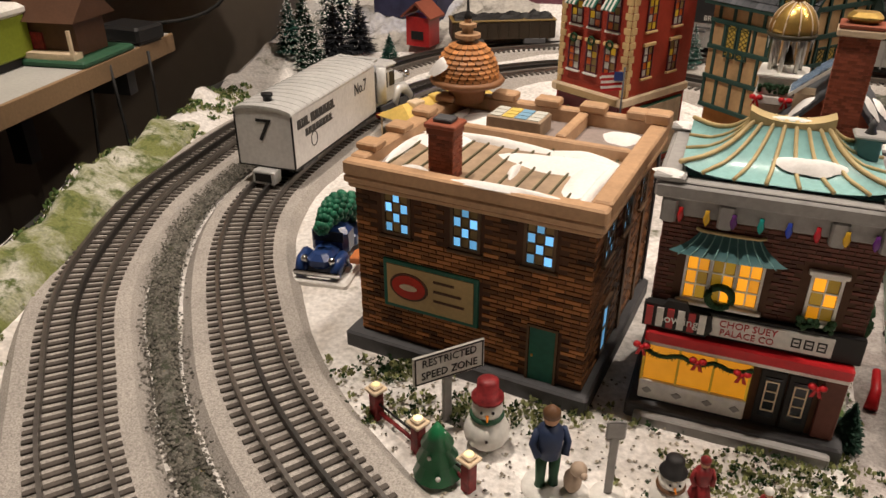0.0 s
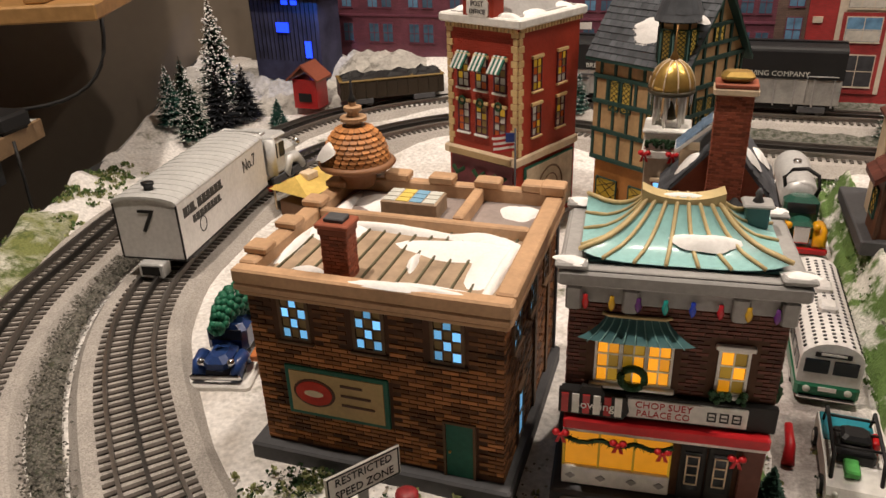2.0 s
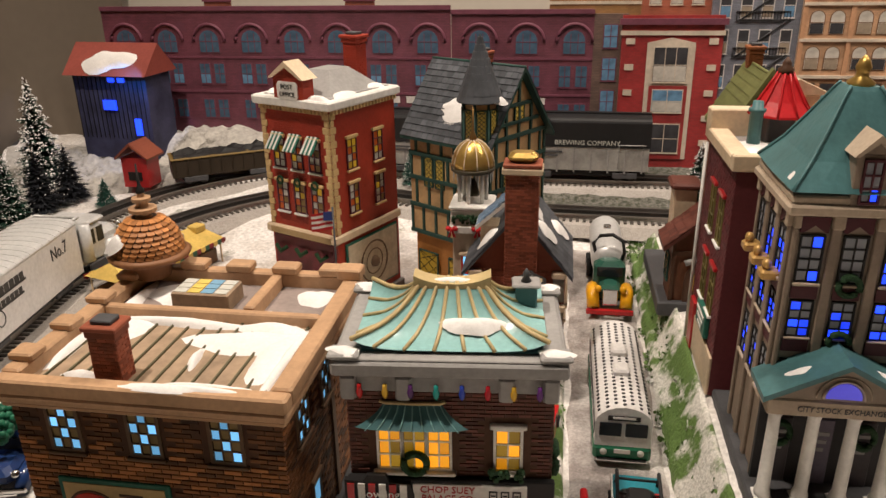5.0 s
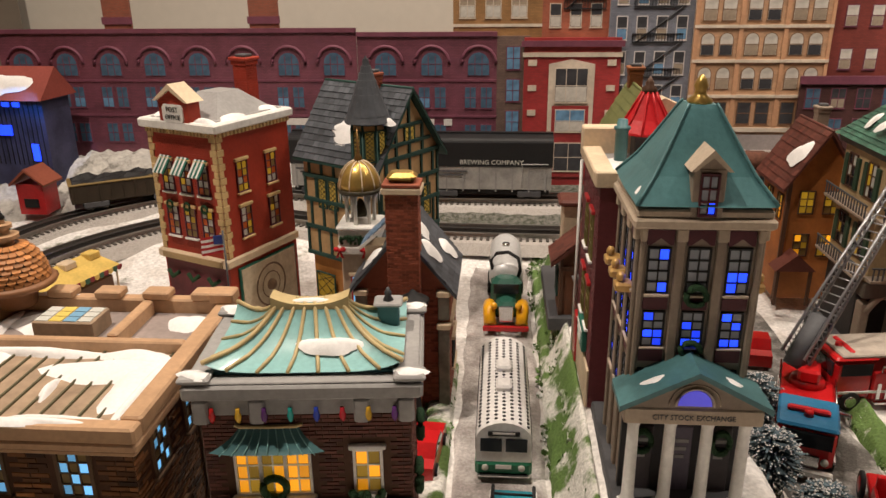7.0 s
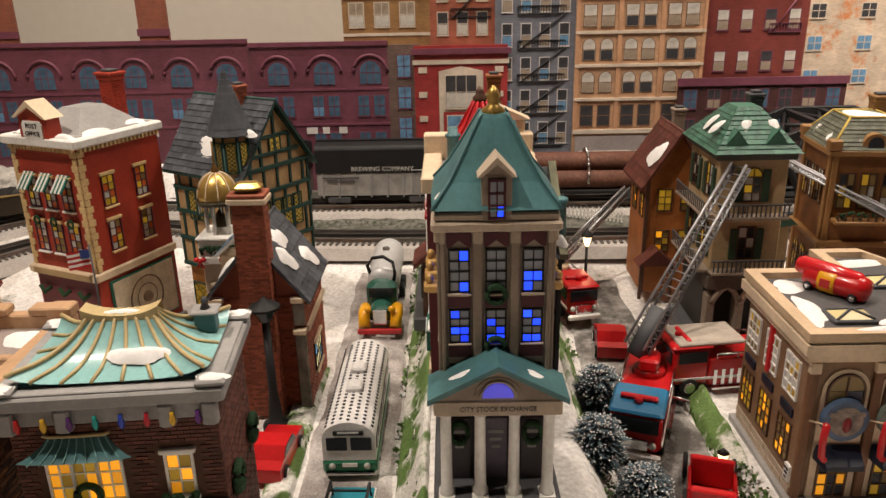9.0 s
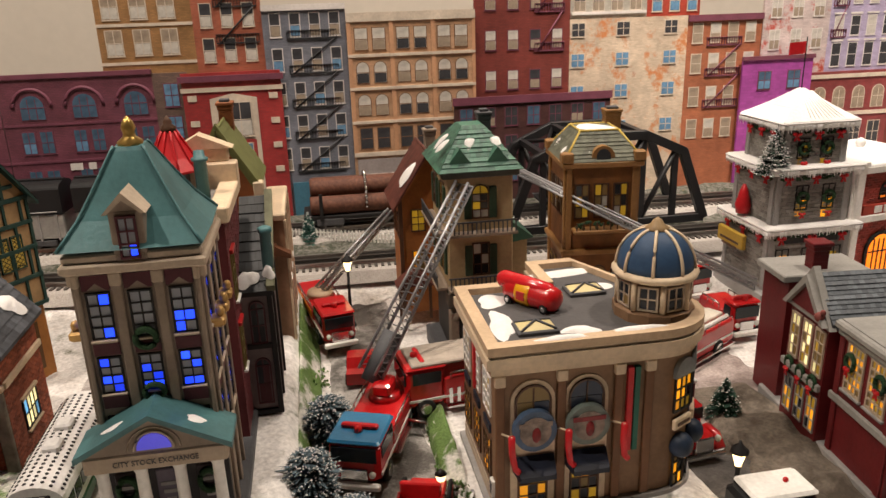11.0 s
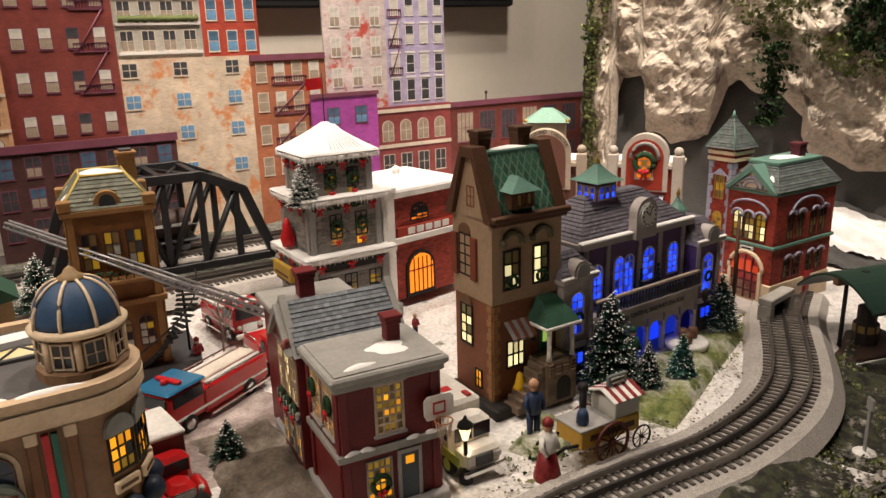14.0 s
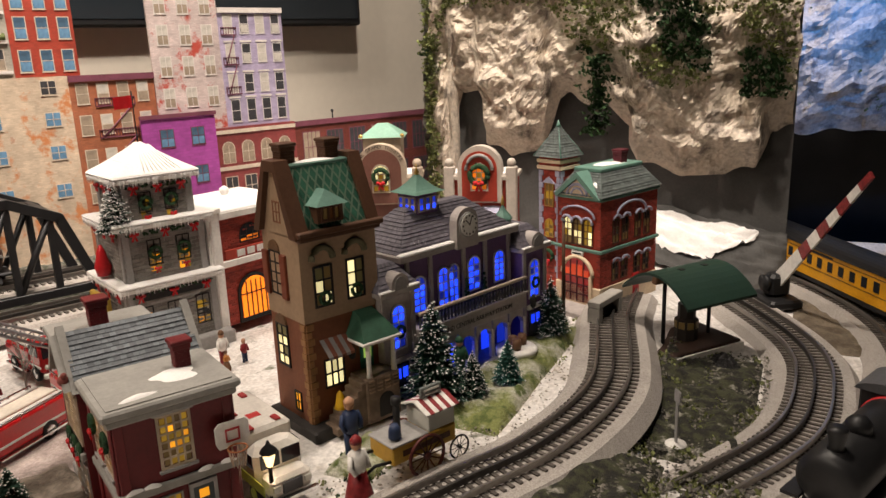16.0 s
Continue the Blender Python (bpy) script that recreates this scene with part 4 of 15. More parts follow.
	for i, (x, y) in enumerate(((-w / 2, -d / 2), (w / 2, -d / 2), (-w / 2, d / 2), (w / 2, d / 2))):
		part("corner_block", Geo().box(x - 0.008, x + 0.008, y - 0.006, y + 0.006, 0.1475, 0.1505, 0.001), grey_paint, h)
		snow_patch(h, x, y, 0.1503, 0.008, 0.0055, 0.0018, 40 + i)
	# pagoda roof: hipped, curved, with upswept corners
	a0, b0, a1, zb, zt = 0.0465, 0.0345, 0.0165, 0.1478, 0.1705

	def hip(u, v, side):
		q = v ** 0.62
		lift = 0.0055 * abs(2 * u - 1) ** 5 * (1 - v) ** 2
		x = (a0 + 0.003 * (1 - v) ** 3) * (1 - q) + a1 * q
		y = (b0 + 0.003 * (1 - v) ** 3) * (1 - q) + 0.003 * q
		z = zb + 0.002 + (zt - zb) * v ** 1.25 + lift
		s = 2 * u - 1
		return {"f": (s * x, -y, z), "b": (-s * x, y, z), "r": (x, s * y, z), "l": (-x, -s * y, z)}[side]
	pr = part("pagoda_roof", Geo().box(-a0 - 0.001, a0 + 0.001, -b0 - 0.001, b0 + 0.001, 0.1475, 0.1495, 0.0008), teal_dark, h, "glazed turquoise pagoda roof")
	for s in "frbl":
		part("roof_slope", Geo().grid(lambda u, v, s=s: hip(u, v, s), 14, 10), teal, pr)
	for s, n in (("f", 6), ("b", 6), ("l", 3), ("r", 3)):
		for k in range(n):
			u = (k + 0.75) / (n + 0.5)
			part("roof_rib", Geo().tube([Vector(hip(u, v / 6, s)) + Vector((0, 0, 0.0003)) for v in range(7)], 0.0011, 6), MATS["rib_gold"], pr)
	for sx in ("f", "b"):
		for u in (0, 1):
			part("hip_rib", Geo().tube([Vector(hip(u, v / 8, sx)) + Vector((0, 0, 0.0006)) for v in range(9)], 0.0013, 6), MATS["rib_gold"], pr)
	g = Geo()
	g.grid(lambda u, v: (-0.0205 + 0.041 * u, (v - 0.5) * 0.011, 0.1712 + 0.0045 * abs(2 * u - 1) ** 2.5 + 0.001), 12, 2)
	g.grid(lambda u, v: (-0.0205 + 0.041 * u, -0.0055, 0.1695 + v * (0.0027 + 0.0045 * abs(2 * u - 1) ** 2.5)), 12, 1)
	g.grid(lambda u, v: (0.0205 - 0.041 * u, 0.0055, 0.1695 + v * (0.0027 + 0.0045 * abs(2 * u - 1) ** 2.5)), 12, 1)
	part("ridge_cap", g, MATS["rib_gold"], pr, "gilt upswept ridge cap")
	snow_patch(pr, 0.0, 0.0, 0.1722, 0.012, 0.0038, 0.0015, 3)
	snow_patch(h, 0.012, -0.021, 0.1558, 0.0150, 0.0062, 0.003, 8, (0, 0.42))
	vt = part("roof_vent", Geo().box(0.034, 0.046, 0.012, 0.022, 0.150, 0.1625, 0.0008), teal_dark, h, "small grey roof vent")
	part("vent_cap", Geo().box(0.032, 0.048, 0.010, 0.024, 0.1625, 0.1645, 0.0008), grey_paint, vt)
	part("vent_finial", Geo().lathe([(0.003, 0.1645), (0.0016, 0.1675), (0.0022, 0.169), (0.0005, 0.172)], 0.040, 0.017, 10), dark_grey, vt)
	for x in (-0.02, 0.03):
		wreath(h, F["r"], d / 2 + x, 0.075, 0.008, False)
	return h


chop_suey()


def quoins(parent, F, x, z0, z1, material, side=1, n=14):
	for k in range(n):
		hh = (z1 - z0) / n
		ww = 0.0075 if k % 2 else 0.0052
		a, b = (x, x + ww) if side > 0 else (x - ww, x)
		part("quoin", Geo(F).box(a, b, -0.0014, 0.0002, z0 + k * hh + 0.0002, z0 + (k + 1) * hh - 0.0002, 0.0004), material, parent)


def post_office():
	w, d = 0.084, 0.098
	h = thing("post_office_house", (0.1735, 0.791, 0), -47, "tall red post office with cream quoins and striped awnings", "house")
	F = faces(w, d)
	part("wall", Geo().box(-w / 2, w / 2, -d / 2, d / 2, 0.0, 0.196), wall_red, h, "deep red painted walls")
	part("plinth", Geo().box(-w / 2 - 0.004, w / 2 + 0.004, -d / 2 - 0.006, d / 2 + 0.003, -0.006, 0.005, 0.001), grey_paint, h)
	cq = mat("quoin_cream", (0.60, 0.42, 0.20), 0.55)
	for k in "fr":
		ww = w if k == "f" else d
		quoins(h, F[k], 0, 0.082, 0.194, cq, 1, 18)
		if k == "f":
			quoins(h, F[k], ww, 0.082, 0.194, cq, -1, 18)
	bricks(h, F["f"], w, 0.086, 0.190, 0.006, 0.0021, wall_red, 0.0004, 0.0003, [(0, 0.008, 0, 1), (w - 0.008, w, 0, 1)])
	sash = mat("frame_plum", (0.10, 0.03, 0.045), 0.5)
	cols = (pane_pale, pane_red, pane_pale, pane_tan, lit_gold)
	for x in (0.0135, 0.0355, 0.0575):
		for z in (0.098, 0.140):
			window(h, F["f"], x, z, 0.0125, 0.0265, 2, 4, sash, cols, bar=0.0007, sill=white_paint, head=cq, rim=0.0012)
		g = Geo(F["f"])
		aw = None
		for k in range(6):
			a = x - 0.0008 + 0.0024 * k
			gg = Geo(F["f"]).add([(a, -0.0010, 0.172), (a + 0.0024, -0.0010, 0.172), (a + 0.0024, -0.0125, 0.1585), (a, -0.0125, 0.1585), (a, 0, 0.1712), (a + 0.0024, 0, 0.1712), (a + 0.0024, -0.0118, 0.1575), (a, -0.0118, 0.1575)],
						[(3, 2, 1, 0), (4, 5, 6, 7), (2, 3, 7, 6), (0, 3, 7, 4), (2, 1, 5, 6)])
			if aw is None:
				aw = part("awning", gg, white_paint, h, "green and white striped awning")
			else:
				part("awning_stripe", gg, green_paint if k % 2 else white_paint, aw)
		for k in range(3):
			wreath(h, F["f"], x + 0.006, 0.127 - k * 0, 0.0035, False) if k == 0 else None
	for x in (0.022, 0.062):
		for z in (0.098, 0.140):
			window(h, F["r"], x, z, 0.0125, 0.0265, 2, 4, sash, cols, bar=0.0007, sill=cq, head=cq, rim=0.0012)
	# string course, ground floor
	part("string_course", Geo().box(-w / 2 - 0.004, w / 2 + 0.003, -d / 2 - 0.005, d / 2 + 0.002, 0.0735, 0.0815, 0.0012), cream, h, "cream string course")
	part("signband", Geo(F["f"]).box(0.004, w - 0.004, -0.0062, -0.004, 0.0745, 0.0802), mat("band_tan", (0.38, 0.26, 0.13), 0.6), h)
	part("shop_front", Geo(F["f"]).box(0.004, w - 0.004, -0.002, 0, 0.006, 0.072), mat("shop_plum", (0.13, 0.025, 0.03), 0.5), h)
	for x in (0.008, 0.034, 0.060):
		window(h, F["f"], x, 0.020, 0.016, 0.036, 2, 3, dark_grey, (pane_dark, lit_gold, pane_dark, pane_red), bar=0.0009, arch=True)
		g = Geo(F["f"])
		g.tube([(x + 0.001, -0.006, 0.062), (x + 0.008, -0.008, 0.057), (x + 0.015, -0.006, 0.062)], 0.0022, 6)
		part("garland", g, wreath_green, h)
	pn = part("painted_panel", Geo(F["r"]).box(0.010, 0.092, -0.0024, 0, 0.012, 0.070, 0.0005), green_paint, h, "green-framed advertising panel")
	part("panel_face", Geo(F["r"]).box(0.012, 0.090, -0.003, -0.002, 0.014, 0.068), mat("panel_cream", (0.50, 0.42, 0.30), 0.6, stain=(60, 0.3)), pn)
	pts = [(0.051 + 0.021 * cos(i * pi / 14), 0.041 + 0.021 * sin(i * pi / 14)) for i in range(29)]
	part("panel_seal", Geo(F["r"]).tube([(a, -0.0032, b) for a, b in pts], 0.0010, 4).tube([(0.051 + 0.013 * cos(i * pi / 8), -0.0032, 0.041 + 0.013 * sin(i * pi / 8)) for i in range(17)], 0.0006, 4).ball(0.051, -0.003, 0.041, 0.006, None, 10, 5), mat("seal_brown", (0.16, 0.10, 0.06), 0.7), pn, "round brown seal")
	# cornice, parapet, gable sign
	part("cornice", Geo().box(-w / 2 - 0.006, w / 2 + 0.006, -d / 2 - 0.006, d / 2 + 0.004, 0.1965, 0.2045, 0.0014), white_paint, h, "white snowy cornice")
	for k in range(20):
		for f, ww in (("f", w), ("r", d)):
			x = ww * (k + 0.3) / 20
			part("dentil", Geo(F[f]).box(x, x + 0.0022, -0.004, 0, 0.1925, 0.1965), cq, h)
	part("roof_deck", Geo().box(-w / 2 + 0.003, w / 2 - 0.003, -d / 2 + 0.003, d / 2 - 0.003, 0.2045, 0.2052), grey_paint, h)
	g = Geo()
	v = [(-0.034, -0.036, 0.205), (0.034, -0.036, 0.205), (0.034, 0.040, 0.205), (-0.034, 0.040, 0.205), (-0.012, -0.010, 0.224), (0.012, -0.010, 0.224), (0.012, 0.018, 0.224), (-0.012, 0.018, 0.224)]
	g.add(v, [(0, 1, 5, 4), (1, 2, 6, 5), (2, 3, 7, 6), (3, 0, 4, 7), (4, 5, 6, 7)])
	part("hip_roof", g, grey_paint, h, "grey hipped roof with snow")
	f = F["f"]
	gs = part("gable_sign", Geo(f).box(0.024, 0.060, -0.005, 0.010, 0.200, 0.222, 0.0006).slab([(0.0235, 0.222), (0.0605, 0.222), (0.042, 0.232)], -0.005, 0.010), wall_red, h, "red gable with the name tablet")
	part("gable_coping", Geo(f).slab([(0.0205, 0.2215), (0.024, 0.2215), (0.042, 0.2315), (0.060, 0.2215), (0.0635, 0.2215), (0.042, 0.2365)], -0.008, 0.012), cream, gs)
	part("tablet", Geo(f).slab([(0.032, 0.2035), (0.052, 0.2035), (0.0545, 0.206), (0.0545, 0.216), (0.052, 0.219), (0.032, 0.219), (0.0295, 0.216), (0.0295, 0.206)], -0.0062, -0.004), white_paint, gs)
	P = f @ T((0, -0.0063, 0))
	letters(gs, P, "POST", 0.042, 0.2145, 0.0062, ink)
	letters(gs, P, "OFFICE", 0.042, 0.2080, 0.0058, ink)
	chimney(h, 0.008, 0.034, 0.205, 0.248, 0.016, 0.015, 0.003, wall_red)
	for i, (x, y, rx, ry) in enumerate(((0.036, -0.02, 0.007, 0.02), (-0.036, -0.035, 0.006, 0.012), (0.03, 0.03, 0.010, 0.016), (0.03, -0.048, 0.014, 0.005))):
		snow_patch(h, x, y, 0.2045, rx, ry, 0.004, 60 + i)
	# flag
	fl = part("flag_pole", Geo().tube([(w / 2 + 0.002, -d / 2 - 0.006, 0.0), (w / 2 + 0.002, -d / 2 - 0.006, 0.112)], 0.0009), dark_grey, h)
	for k in range(7):
		part("flag_stripe", Geo().grid(lambda u, v, k=k: (w / 2 + 0.001 - 0.020 * u * 0.75, -d / 2 - 0.006 - 0.020 * u * 0.66 + 0.001 * sin(u * 7), 0.108 - 0.0024 * (k + v) - 0.002 * u), 8, 1), red_paint if k % 2 == 0 else white_paint, fl)
	part("flag_field", Geo().box(-0.004, 0.004, -0.0006, 0.0006, -0.004, 0.004, 0, T((w / 2 - 0.002, -d / 2 - 0.0088, 0.1035)) @ ROT(radians(41), 4, "Z")), mat("flag_blue", (0.03, 0.05, 0.2), 0.6), fl)
	h.scale = (1, 1, 1.038)
	return h


post_office()
# ---- village houses, middle blocks ----
grey_stone = mat("grey_stone", (0.27, 0.21, 0.16), 0.6, stain=(30, 0.25))
pale_stone = mat("pale_stone", (0.45, 0.36, 0.27), 0.6, stain=(30, 0.2))
maroon = mat("maroon", (0.075, 0.012, 0.018), 0.5)
plum_brick = mat("plum_brick", (0.12, 0.024, 0.028), 0.55, island=0.3)
timber_brown = mat("timber_brown", (0.12, 0.045, 0.02), 0.55, stain=(60, 0.3))
rust_wall = mat("rust_wall", (0.25, 0.085, 0.03), 0.55, stain=(40, 0.3))
ochre_wall = mat("ochre_wall", (0.44, 0.32, 0.175), 0.6, stain=(40, 0.25))
amber_wall = mat("amber_wall", (0.21, 0.085, 0.025), 0.5, stain=(50, 0.3))
olive_roof = mat("olive_roof", (0.16, 0.17, 0.06), 0.55, stain=(40, 0.2))
green_tile = mat("green_tile", (0.05, 0.13, 0.09), 0.45, island=0.35)
brown_tile = mat("brown_tile", (0.11, 0.035, 0.025), 0.5, island=0.3)
navy = mat("navy_glaze", (0.028, 0.062, 0.125), 0.55, stain=(20, 0.4))


def shingle_slope(parent, p0, p1, p2, p3, rows, cols, material, name="shingle_field", lift=0.0008):
	"""Rows of shingles on a slope with the eave p0-p1 and the ridge p3-p2."""
	p0, p1, p2, p3 = map(Vector, (p0, p1, p2, p3))
	n = (p1 - p0).cross(p3 - p0).normalized()
	g = Geo()
	for r in range(rows):
		a, b = r / rows, min(1.0, (r + 1.15) / rows)
		for c in range(cols):
			off = 0.5 * (r % 2)
			u0, u1 = max(0, (c - off + 0.03) / cols), min(1, (c + 1 - off - 0.03) / cols)
			if u1 <= u0:
				continue
			q = lambda u, t: p0.lerp(p1, u).lerp(p3.lerp(p2, u), t)
			hh = lift * (1.0 + 0.3 * ((r * 7 + c * 3) % 3))
			v = [q(u0, a) + n * hh, q(u1, a) + n * hh, q(u1, b) + n * 0.0002, q(u0, b) + n * 0.0002, q(u0, a), q(u1, a)]
			g.add([tuple(x) for x in v], [(0, 1, 2, 3), (4, 5, 1, 0)])
		if r % 2:
			u0 = (cols - 0.5 + 0.03) / cols
			v = [q(u0, a) + n * lift, q(1, a) + n * lift, q(1, b) + n * 0.0002, q(u0, b) + n * 0.0002]
			g.add([tuple(x) for x in v], [(0, 1, 2, 3)])
	ob = part(name, g, material, parent)
	ob["kind"] = "stuff"
	return ob


def gable_roof(parent, w, d, z0, z1, over, material, tile=None, rows=9, cols=14, thick=0.003, axis="y", shift=(0, 0)):
	"""A pitched roof. axis: the way the ridge runs."""
	M = T((shift[0], shift[1], 0)) @ (Matrix() if axis == "y" else ROT(radians(90), 4, "Z"))
	hw, hd = (w / 2 + over, d / 2 + over) if axis == "y" else (d / 2 + over, w / 2 + over)
	k = (z1 - z0) / (hw - over)
	ze = z0 - k * over
	roof = None
	for s in (-1, 1):
		pts = [(s * hw, ze), (0, z1), (0, z1 + thick * 1.2), (s * hw, ze + thick)]
		if s > 0:
			pts = pts[::-1]
		g = Geo(M).slab(pts if s < 0 else pts, -hd, hd)
		if roof is None:
			roof = part("roof", g, material, parent)
		else:
			part("roof_slope", g, material, roof)
		if tile:
			e0, e1, r1, r0 = (s * hw, -hd, ze + thick), (s * hw, hd, ze + thick), (0, hd, z1 + thick * 1.2), (0, -hd, z1 + thick * 1.2)
			P = [M @ Vector(p) for p in ((e1, e0, r0, r1) if s < 0 else (e0, e1, r1, r0))]
			shingle_slope(roof, *P, rows, cols, tile)
	part("ridge", Geo(M).tube([(0, -hd, z1 + thick), (0, hd, z1 + thick)], 0.0016), material, roof)
	return roof


def hip_roof(parent, w, d, z0, z1, over, material, top=0.0, tile=None, rows=8, cols=12, flare=0.0, name="roof", shift=(0, 0)):
	hw, hd = w / 2 + over, d / 2 + over
	tx, ty = top if isinstance(top, tuple) else (hw * top, hd * top)
	sx, sy = shift
	b = [(-hw + sx, -hd + sy, z0), (hw + sx, -hd + sy, z0), (hw + sx, hd + sy, z0), (-hw + sx, hd + sy, z0)]
	t = [(-tx + sx, -ty + sy, z1), (tx + sx, -ty + sy, z1), (tx + sx, ty + sy, z1), (-tx + sx, ty + sy, z1)]
	g = Geo()
	steps = 6 if flare else 1
	ring = []
	for k in range(steps + 1):
		q = k / steps
		e = q ** (1 - flare) if flare else q
		ring.append([tuple(Vector(b[i]).lerp(Vector(t[i]), e))[:2] + (z0 + (z1 - z0) * q,) for i in range(4)])
	for k in range(steps):
		for i in range(4):
			j = (i + 1) % 4
			g.add([ring[k][i], ring[k][j], ring[k + 1][j], ring[k + 1][i]], [(0, 1, 2, 3)])
	g.add(t, [(0, 1, 2, 3)]).add(b, [(3, 2, 1, 0)])
	roof = part(name, g, material, parent)
	if tile:
		for i in range(4):
			j = (i + 1) % 4
			shingle_slope(roof, b[i], b[j], t[j], t[i], rows, cols, tile)
	return roof


def church():
	h = thing("chapel", (0.304, 0.602, 0), YAW, "white-towered brick chapel with a gilt dome and tall chimney", "church")
	w, d = 0.074, 0.080
	F = faces(w, d)
	part("wall", Geo().box(-w / 2, w / 2, -d / 2, d / 2, -0.004, 0.104).slab([(-w / 2, 0.104), (w / 2, 0.104), (0, 0.148)], -d / 2, d / 2), brick_chimney, h, "red brick walls")
	g = bricks(h, F["f"], w, 0.0, 0.104, 0.0062, 0.0023, brick_chimney, 0.0004, 0.0004)
	bricks(h, F["r"], d, 0.0, 0.102, 0.0062, 0.0023, brick_chimney, 0.0004, 0.0004, [(0.022, 0.058, 0.018, 0.052)])
	window(h, F["r"], 0.026, 0.022, 0.028, 0.024, 4, 2, ink, (lit_warm, lit_ice, lit_warm), head=cream, sill=cream)
	gable_roof(h, w, d, 0.104, 0.149, 0.006, slate, slate, 10, 18)
	for i, (x, y, z, s) in enumerate(((0.022, -0.02, 0.128, -1.15), (0.032, 0.02, 0.116, -1.15), (-0.024, -0.030, 0.125, 1.15), (0.012, 0.0, 0.139, -1.15))):
		snow_patch(h, x, y, z, 0.007, 0.012, 0.004, 90 + i, (s, 0))
	chimney(h, 0.003, -d / 2 - 0.004, 0.0, 0.188, 0.024, 0.017, 0.0022, None, False)
	part("chimney_cornice", Geo().box(-0.012, 0.018, -d / 2 - 0.015, -d / 2 + 0.007, 0.183, 0.188, 0.001), cream, h)
	part("chimney_pot", Geo().box(-0.008, 0.014, -d / 2 - 0.012, -d / 2 + 0.004, 0.191, 0.1985, 0.003), gold_paint, h, "rounded gilt chimney cover")
	# dormer with blue slates
	dm = part("dormer", Geo().box(-0.030, -0.012, -0.028, -0.008, 0.104, 0.134), cream, h, "white dormer with blue slates")
	part("dormer_roof", Geo().add([(-0.034, -0.032, 0.131), (-0.034, -0.004, 0.131), (-0.008, -0.004, 0.154), (-0.008, -0.032, 0.154), (-0.034, -0.032, 0.134), (-0.034, -0.004, 0.134), (-0.008, -0.004, 0.157), (-0.008, -0.032, 0.157)], [(0, 1, 2, 3), (7, 6, 5, 4), (0, 4, 5, 1), (0, 3, 7, 4), (1, 5, 6, 2), (2, 6, 7, 3)]), white_paint, dm)
	shingle_slope(dm, (-0.033, -0.004, 0.1343), (-0.033, -0.031, 0.1343), (-0.009, -0.031, 0.1573), (-0.009, -0.004, 0.1573), 7, 5, mat("slate_blue", (0.10, 0.15, 0.22), 0.45, island=0.3))
	# stone corner piers with cream capitals, and a band between the storeys
	for x in (0.0, w - 0.009):
		for z0, z1 in ((0.0, 0.070), (0.078, 0.098)):
			pier = part("corner_pier", Geo(F["f"]).box(x, x + 0.009, -0.004, 0.004, z0, z1, 0.0008), mat("pier_stone", (0.19, 0.17, 0.13), 0.7, stain=(90, 0.4)), h, "mottled stone corner pier")
			part("capital", Geo(F["f"]).box(x - 0.001, x + 0.010, -0.0055, 0.004, z1, z1 + 0.005, 0.0008), cream, pier)
	part("band", Geo(F["r"]).box(0, d, -0.003, 0, 0.071, 0.0765, 0.0006), cream, h)
	# bell tower
	tx, ty, r = -0.042, 0.024, 0.0155
	tw = part("tower", Geo().box(tx - r, tx + r, ty - r, ty + r, -0.004, 0.108, 0.001), pale_stone, h, "pale stone bell tower")
	TF = {k: T((tx, ty, 0)) @ m for k, m in faces(2 * r, 2 * r).items()}
	window(tw, TF["f"], 0.0085, 0.058, 0.0135, 0.030, 2, 4, ink_red, (lit_warm, pane_red, lit_ice, lit_warm), head=cream, sill=cream)
	part("tower_cornice", Geo().box(tx - r - 0.003, tx + r + 0.003, ty - r - 0.003, ty + r + 0.003, 0.108, 0.1145, 0.001).box(tx - r - 0.0015, tx + r + 0.0015, ty - r - 0.0015, ty + r + 0.0015, 0.1145, 0.128, 0.001).box(tx - r - 0.003, tx + r + 0.003, ty - r - 0.003, ty + r + 0.003, 0.128, 0.131, 0.001), white_paint, tw)
	g = Geo()
	rng = random.Random(3)
	for k in range(70):
		g.ball(tx + rng.uniform(-r, r), ty - r - 0.002 + rng.uniform(-0.001, 0.001), 0.120 + rng.uniform(-0.003, 0.003), 0.0016, None, 5, 3)
	part("garland", g, wreath_green, tw)
	for x in (tx - r, tx + r * 0.4):
		bow_knot(tw, TF["f"], x - tx + r, 0.112, 0.0035)
	for a in range(6):
		an = a * pi / 3 + 0.3
		part("column", Geo().cyl(tx + 0.0115 * cos(an), ty + 0.0115 * sin(an), 0.131, 0.156, 0.0017, None, 10), white_paint, tw)
	part("bell", Geo().lathe([(0.0062, 0.136), (0.0052, 0.139), (0.0035, 0.146), (0.0012, 0.1495)], tx, ty, 14), mat("bell_dark", (0.06, 0.05, 0.03), 0.4, 0.7), tw, "dark bronze bell")
	part("dome_rim", Geo().lathe([(0.0165, 0.1555), (0.0185, 0.157), (0.0185, 0.159), (0.0165, 0.160)], tx, ty, 24), mat("rim_black", (0.06, 0.05, 0.03), 0.5), tw)
	dome = part("dome", Geo().lathe([(0.0175 * cos(k * 0.19), 0.1595 + 0.0215 * sin(k * 0.19)) for k in range(9)], tx, ty, 28), gold_paint, tw, "gilt ribbed dome")
	for a in range(10):
		an = a * pi / 5
		part("dome_rib", Geo().tube([(tx + 0.0178 * cos(k * 0.19) * cos(an), ty + 0.0178 * cos(k * 0.19) * sin(an), 0.1595 + 0.0218 * sin(k * 0.19)) for k in range(9)], 0.0006, 5), cream, dome)
